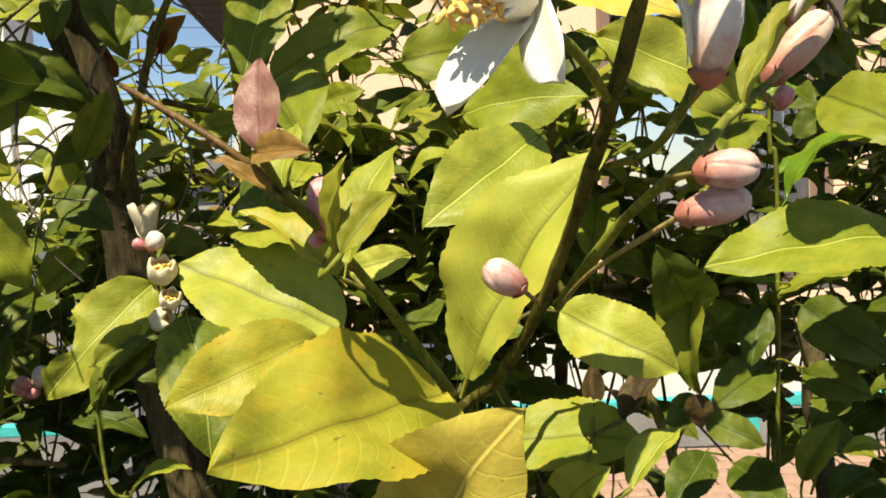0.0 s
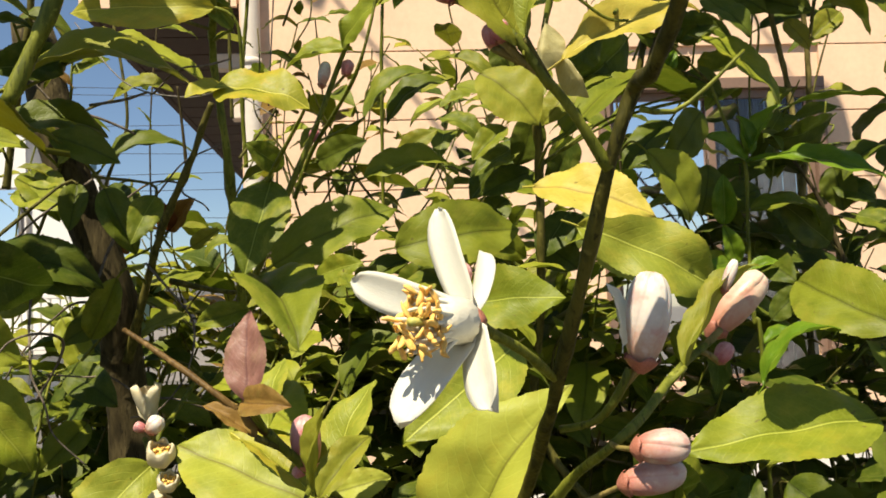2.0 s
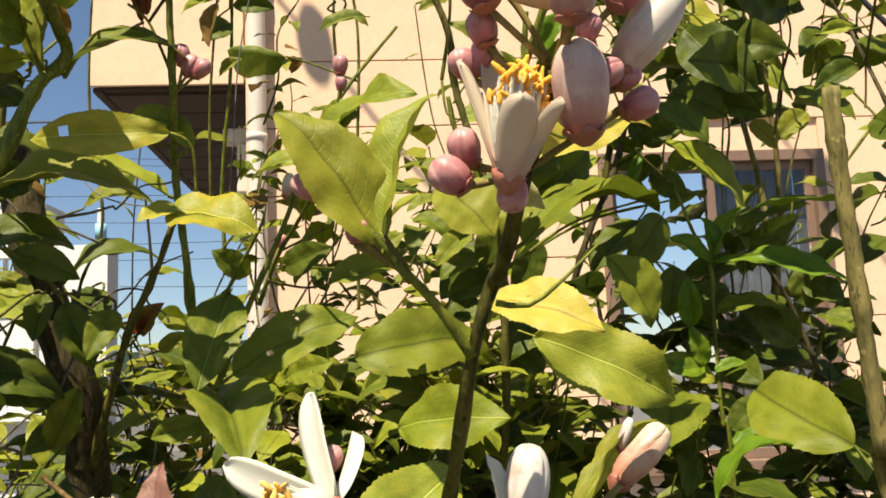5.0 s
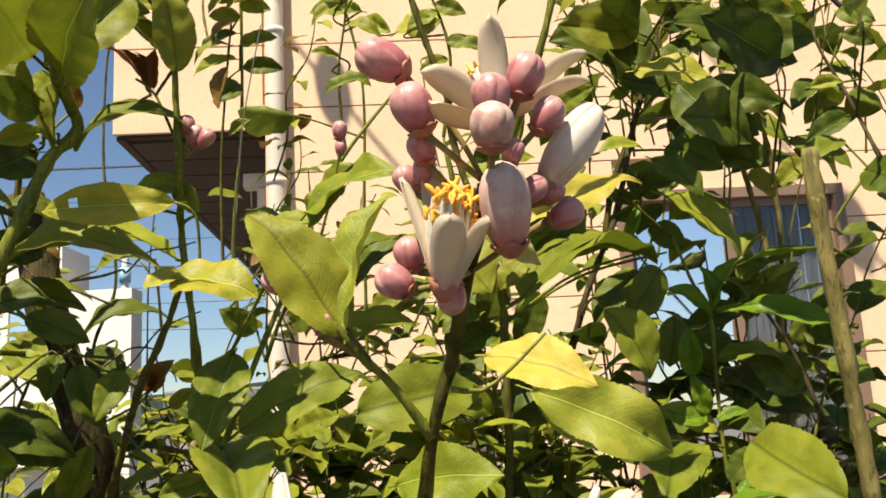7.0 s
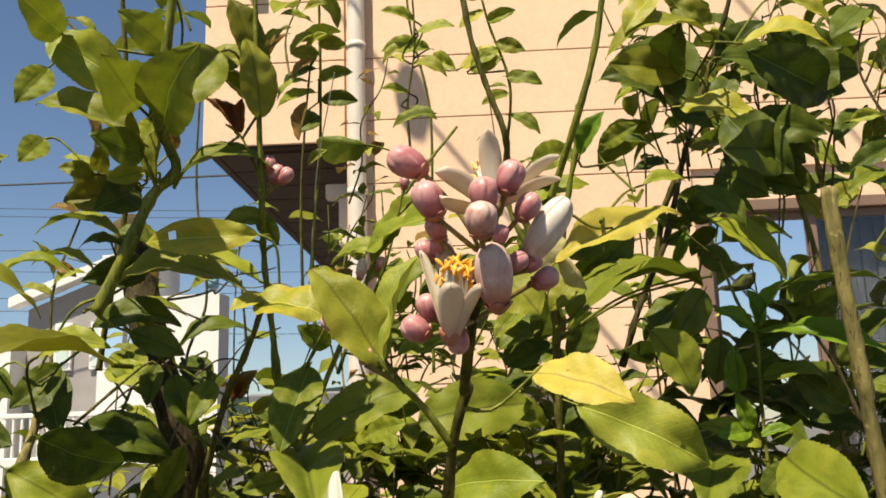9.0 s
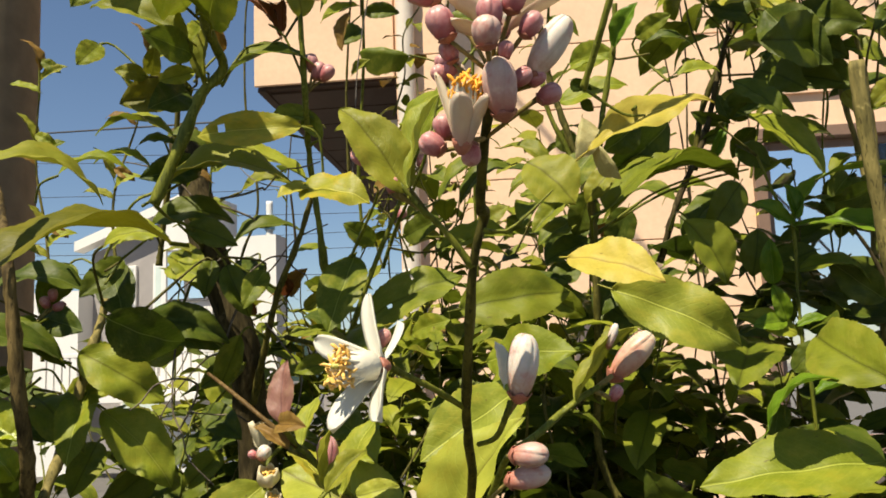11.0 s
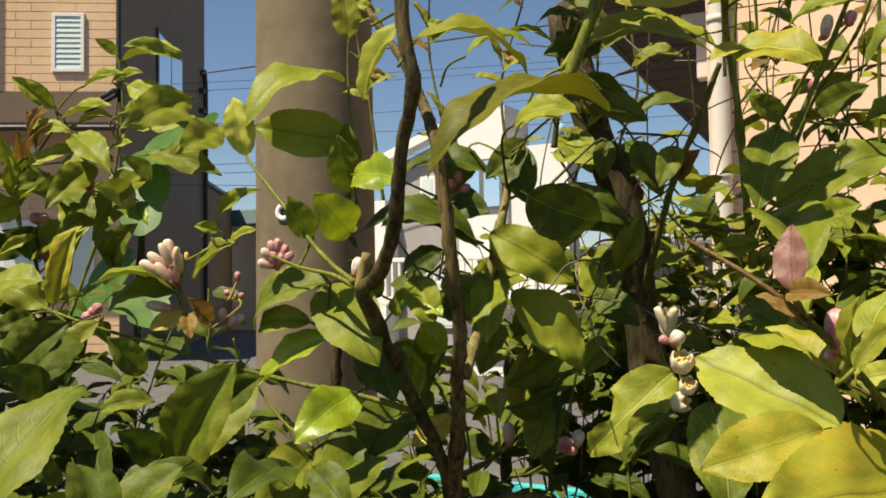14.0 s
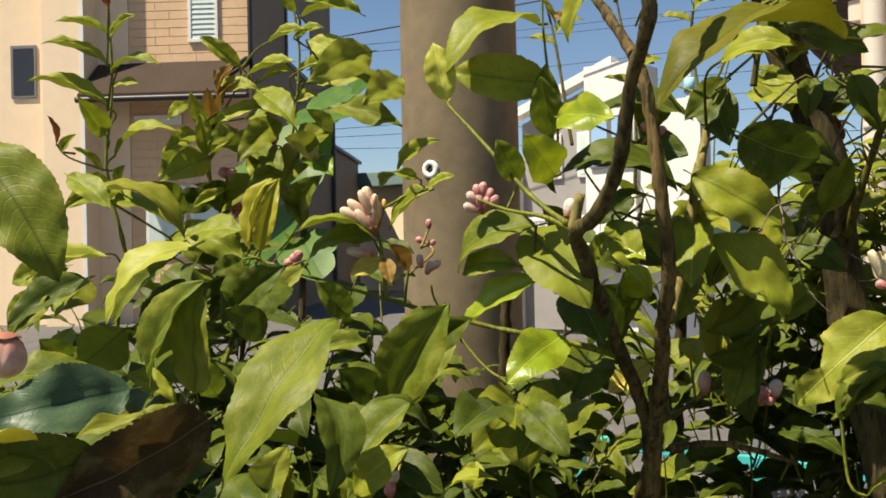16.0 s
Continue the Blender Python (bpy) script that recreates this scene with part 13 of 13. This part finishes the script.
def rods(owner, spots, mats):
    """Tall thin shoots with small leaves near their tops."""
    for x, y, z0, z1, n in spots:
        a = Vector((x, y, z0))
        b = Vector((x + _f.uniform(-.09, .09), y + _f.uniform(-.05, .05), z1 * _f.uniform(0.92, 1.0)))
        bend = Vector((_f.uniform(-.08, .08), _f.uniform(-.05, .05), 0))
        pts = [a.lerp(b, k / 6) + bend * math.sin(math.pi * k / 6) + Vector((_f.uniform(-.012, .012), _f.uniform(-.012, .012), 0)) for k in range(7)]
        stem(owner, "branch", [tuple(p) for p in pts], 0.0021, 0.0009, _f.choice((SHOOT, TWIG, BARK)))
        for i in range(n):
            t = 1.0 - 0.62 * i / max(1, n)
            p = a.lerp(b, t) + bend * math.sin(math.pi * t)
            ang = i * 2.4 + _f.uniform(-.6, .6)
            d = Vector((math.cos(ang), 0.7 * math.sin(ang), _f.uniform(-.3, .6))).normalized()
            ln = _f.uniform(0.03, 0.062)
            leaf(owner, p + d * 0.008, p + d * ln, ln * _f.uniform(0.38, 0.5), (_f.uniform(-.4, .4), -0.5, 1.0), _f.choice(("fold", "flat", "wavy", "arch")), _f.choice(mats), FILL_MESHES)


rods(tree_back, [(-0.08, 1.1, 1.0, 1.85, 9), (0.03, 1.12, 1.0, 2.0, 9), (0.17, 1.1, 1.0, 1.9, 9), (0.25, 1.0, 1.0, 2.0, 10)], MIXED)
rods(tree_side, [(0.40, 1.1, 1.0, 2.0, 9), (0.52, 1.1, 1.0, 2.05, 10), (0.66, 1.05, 1.0, 2.0, 9)], MIXED)
rods(tree_rear, [(-0.36, 1.1, 1.0, 1.9, 7), (-0.50, 1.05, 1.0, 1.7, 8), (-0.24, 1.1, 1.0, 1.85, 7)], MIXED)
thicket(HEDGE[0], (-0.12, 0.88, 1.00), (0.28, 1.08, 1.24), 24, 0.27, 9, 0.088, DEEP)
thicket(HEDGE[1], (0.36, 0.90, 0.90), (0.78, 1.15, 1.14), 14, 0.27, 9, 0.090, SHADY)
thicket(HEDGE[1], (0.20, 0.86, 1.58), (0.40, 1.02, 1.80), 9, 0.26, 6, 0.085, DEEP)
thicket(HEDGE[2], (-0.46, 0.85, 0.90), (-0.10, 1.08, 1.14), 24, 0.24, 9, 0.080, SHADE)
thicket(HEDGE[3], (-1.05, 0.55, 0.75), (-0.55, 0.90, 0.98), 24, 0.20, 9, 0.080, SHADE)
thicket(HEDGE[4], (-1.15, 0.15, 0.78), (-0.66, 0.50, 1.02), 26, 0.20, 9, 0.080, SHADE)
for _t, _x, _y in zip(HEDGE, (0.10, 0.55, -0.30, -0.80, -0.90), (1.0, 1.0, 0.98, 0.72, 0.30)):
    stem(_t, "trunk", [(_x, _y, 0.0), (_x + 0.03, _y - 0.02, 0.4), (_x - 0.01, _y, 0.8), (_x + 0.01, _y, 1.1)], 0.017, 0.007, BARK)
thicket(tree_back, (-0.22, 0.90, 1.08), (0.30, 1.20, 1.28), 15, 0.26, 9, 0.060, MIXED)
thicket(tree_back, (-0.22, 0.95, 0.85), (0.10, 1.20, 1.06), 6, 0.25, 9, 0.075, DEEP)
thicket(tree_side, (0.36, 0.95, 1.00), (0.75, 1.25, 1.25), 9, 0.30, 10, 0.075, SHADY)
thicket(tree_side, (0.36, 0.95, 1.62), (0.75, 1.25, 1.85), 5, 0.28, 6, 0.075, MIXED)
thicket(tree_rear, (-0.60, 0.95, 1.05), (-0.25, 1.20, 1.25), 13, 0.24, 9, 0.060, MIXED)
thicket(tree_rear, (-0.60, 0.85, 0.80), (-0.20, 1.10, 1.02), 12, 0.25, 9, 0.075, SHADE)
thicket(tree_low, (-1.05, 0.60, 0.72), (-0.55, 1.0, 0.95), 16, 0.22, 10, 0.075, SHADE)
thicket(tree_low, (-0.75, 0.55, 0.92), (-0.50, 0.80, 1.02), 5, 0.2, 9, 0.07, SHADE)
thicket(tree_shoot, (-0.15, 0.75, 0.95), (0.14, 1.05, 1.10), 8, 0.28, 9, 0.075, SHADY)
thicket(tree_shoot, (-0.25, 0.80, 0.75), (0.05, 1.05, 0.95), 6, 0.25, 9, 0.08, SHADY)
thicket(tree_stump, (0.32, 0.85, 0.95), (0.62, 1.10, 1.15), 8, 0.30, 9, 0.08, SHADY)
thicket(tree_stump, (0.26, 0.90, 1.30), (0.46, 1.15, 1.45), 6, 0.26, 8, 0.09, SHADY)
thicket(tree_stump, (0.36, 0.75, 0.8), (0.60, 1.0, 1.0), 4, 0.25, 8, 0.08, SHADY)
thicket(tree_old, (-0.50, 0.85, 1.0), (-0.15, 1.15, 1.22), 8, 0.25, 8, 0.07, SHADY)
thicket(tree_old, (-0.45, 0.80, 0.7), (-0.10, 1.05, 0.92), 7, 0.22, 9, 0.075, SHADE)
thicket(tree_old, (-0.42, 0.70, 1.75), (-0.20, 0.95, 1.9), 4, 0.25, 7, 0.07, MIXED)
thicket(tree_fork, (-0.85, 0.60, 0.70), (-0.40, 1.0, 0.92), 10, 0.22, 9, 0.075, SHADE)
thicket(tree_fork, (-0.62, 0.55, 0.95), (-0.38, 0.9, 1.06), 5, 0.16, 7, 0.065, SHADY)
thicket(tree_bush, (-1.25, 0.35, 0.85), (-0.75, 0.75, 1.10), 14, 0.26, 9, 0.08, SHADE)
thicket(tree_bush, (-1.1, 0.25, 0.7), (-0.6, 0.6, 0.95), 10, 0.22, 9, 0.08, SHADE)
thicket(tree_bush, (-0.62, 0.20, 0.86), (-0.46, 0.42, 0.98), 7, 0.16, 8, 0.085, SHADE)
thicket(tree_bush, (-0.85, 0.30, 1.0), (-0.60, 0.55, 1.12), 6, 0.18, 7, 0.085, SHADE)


# leaves deep in the crowns
YOUNG = (LIGHT, OLIVE, BRONZE, GREEN, OLIVE, YELLOWISH)
thicket(tree_back, (-0.25, 1.00, 1.20), (0.18, 1.20, 1.38), 18, 0.16, 11, 0.060, MIXED, True)
thicket(tree_back, (-0.28, 1.05, 1.22), (0.20, 1.25, 1.38), 13, 0.15, 12, 0.044, YOUNG, True)
thicket(HEDGE[0], (-0.20, 0.92, 1.08), (0.30, 1.15, 1.26), 18, 0.17, 11, 0.068, MIXED, True)
thicket(HEDGE[1], (0.30, 0.98, 1.20), (0.60, 1.16, 1.40), 9, 0.18, 10, 0.070, SHADY, True)
thicket(tree_side, (0.18, 0.98, 1.66), (0.50, 1.20, 1.95), 7, 0.18, 8, 0.065, MIXED, True)
thicket(HEDGE[2], (-0.40, 0.82, 1.08), (-0.12, 1.02, 1.28), 13, 0.16, 11, 0.062, MIXED, True)
thicket(tree_rear, (-0.50, 0.95, 1.18), (-0.18, 1.14, 1.36), 9, 0.16, 10, 0.050, MIXED, True)
thicket(tree_rear, (-0.48, 0.95, 1.20), (-0.18, 1.12, 1.38), 10, 0.14, 10, 0.038, YOUNG, True)
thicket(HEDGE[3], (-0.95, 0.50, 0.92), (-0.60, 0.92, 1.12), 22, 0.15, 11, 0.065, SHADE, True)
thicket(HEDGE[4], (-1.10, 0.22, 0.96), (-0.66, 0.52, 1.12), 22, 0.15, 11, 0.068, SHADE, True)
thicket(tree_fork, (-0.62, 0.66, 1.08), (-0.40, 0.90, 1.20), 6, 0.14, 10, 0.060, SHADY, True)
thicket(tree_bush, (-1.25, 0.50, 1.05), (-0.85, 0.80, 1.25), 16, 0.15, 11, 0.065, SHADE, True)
thicket(tree_back, (-0.20, 0.96, 1.42), (0.12, 1.16, 1.56), 6, 0.20, 9, 0.050, YOUNG, True)
thicket(tree_back, (-0.20, 1.00, 1.46), (0.10, 1.16, 1.58), 6, 0.18, 8, 0.060, MIXED, True)
thicket(tree_rear, (-0.24, 0.96, 1.42), (-0.06, 1.08, 1.75), 4, 0.22, 11, 0.036, YOUNG, True)
thicket(tree_shoot, (-0.14, 0.72, 1.28), (0.14, 0.92, 1.38), 7, 0.14, 9, 0.055, MIXED, True)
build_joined()


def fig_plant():
    """Shrub with large glossy lobed leaves behind the bush."""
    p = thing("fig_shrub", "shrub with large glossy lobed green leaves", "shrub", (-1.35, 1.02, 0.03))
    IN_WORLD.add(p.name)
    stem(p, "branch", [(-1.35, 1.02, 0.0), (-1.33, 1.0, 0.8), (-1.30, 1.0, 1.3), (-1.30, 1.02, 1.64)], 0.012, 0.005, BARK)
    for b, t, w in (((-1.30, 1.0, 1.64), (-1.16, 1.0, 1.62), 0.15), ((-1.30, 1.0, 1.62), (-1.23, 0.95, 1.48), 0.12), ((-1.31, 1.0, 1.56), (-1.46, 0.93, 1.49), 0.13), ((-1.30, 1.08, 1.62), (-1.20, 1.10, 1.71), 0.09), ((-1.30, 1.0, 1.45), (-1.42, 0.95, 1.33), 0.12), ((-1.31, 1.0, 1.40), (-1.20, 0.95, 1.32), 0.12)):
        bm = bmesh.new()
        uvl = bm.loops.layers.uv.new("UVMap")
        rim = []
        for i in range(48):
            a = 2 * math.pi * i / 48
            lobes = 0.72 + 0.30 * abs(math.cos(1.5 * a)) ** 0.7 + 0.02 * math.sin(9 * a)
            rim.append((0.5 * lobes * math.sin(a), 0.5 + 0.52 * lobes * math.cos(a)))
        c = bm.verts.new((0, 0.35, 0.0))
        vs = [bm.verts.new((x, y, 0.10 * abs(x) - 0.12 * (y - 0.4) ** 2)) for x, y in rim]
        for i in range(48):
            f = bm.faces.new((c, vs[i - 1], vs[i]))
            f.smooth = True
            for lp in f.loops:
                lp[uvl].uv = (lp.vert.co.x + 0.5, lp.vert.co.y)
        ob = part("leaf", bm, FIGLEAF, p)
        bb, tt = Vector(b), Vector(t)
        y = (tt - bb).normalized()
        z = Vector((0.25, -0.6, 0.75))
        z = (z - y * z.dot(y)).normalized()
        m = Matrix((y.cross(z) * w, y * (tt - bb).length, z * w)).transposed().to_4x4()
        m.translation = bb
        ob.matrix_basis = m
    return p


fig_plant()


def ground_cover():
    """Low green weeds on the bed, too many to count."""
    rnd = random.Random(9)
    verts, faces = [], []
    for _ in range(5200):
        x, y = rnd.uniform(-2.4, 2.2), rnd.uniform(0.2, 2.0)
        z = rnd.uniform(0.04, 0.34) * (0.5 + 0.5 * noise.noise(Vector((x * 2, y * 2, 1))) ** 2 + 0.3)
        a, l = rnd.uniform(0, 6.28), rnd.uniform(0.03, 0.07)
        d = Vector((math.cos(a), math.sin(a), rnd.uniform(-.3, .5))) * l
        s = Vector((-math.sin(a), math.cos(a), 0)) * l * 0.3
        p = Vector((x, y, z))
        i = len(verts)
        verts += [p, p + d * 0.5 + s + Vector((0, 0, 0.006)), p + d, p + d * 0.5 - s + Vector((0, 0, 0.006))]
        faces.append((i, i + 1, i + 2, i + 3))
    me = bpy.data.meshes.new("weeds")
    me.from_pydata([tuple(v) for v in verts], [], faces)
    me.uv_layers.new(name="UVMap")
    # dark leaf colour stands in for the shade low under the trees
    me.materials.append(DARK)
    tagged(new("weeds", me), "low green weeds covering the soil bed", "weeds", kind="stuff")


ground_cover()


def garden_wire():
    for pts in (((-0.30, 0.72, 1.66), (-0.25, 0.70, 1.60), (-0.20, 0.70, 1.585), (-0.16, 0.69, 1.585), (-0.12, 0.68, 1.56)), ((-0.11, 0.60, 1.55), (-0.105, 0.60, 1.62), (-0.10, 0.60, 1.68), (-0.085, 0.60, 1.76))):
        th = thing("garden_wire", "thin twisted garden wire tied between stems", "wire", pts[0], "garden wires")
        IN_WORLD.add(th.name)
        part("wire", tube(pts, [0.0006] * len(pts), 6), WIRE, th, smooth=True)


garden_wire()


def dead_tendrils():
    """Dry grey curls hanging round the old trunk."""
    rnd = random.Random(31)
    for i in range(10):
        p = Vector((rnd.uniform(-0.30, -0.18), rnd.uniform(0.62, 0.74), rnd.uniform(1.30, 1.62)))
        pts = [p]
        d = Vector((rnd.uniform(-1, 1), rnd.uniform(-.6, .3), rnd.uniform(-.5, 1))).normalized()
        for k in range(6):
            d = (d + Vector((rnd.uniform(-.7, .7), rnd.uniform(-.4, .4), rnd.uniform(-.7, .6)))).normalized()
            pts.append(pts[-1] + d * rnd.uniform(0.018, 0.034))
        stem(tree_old, "dead_twig", [tuple(v) for v in pts], 0.0011, 0.0006, DEAD)


dead_tendrils()
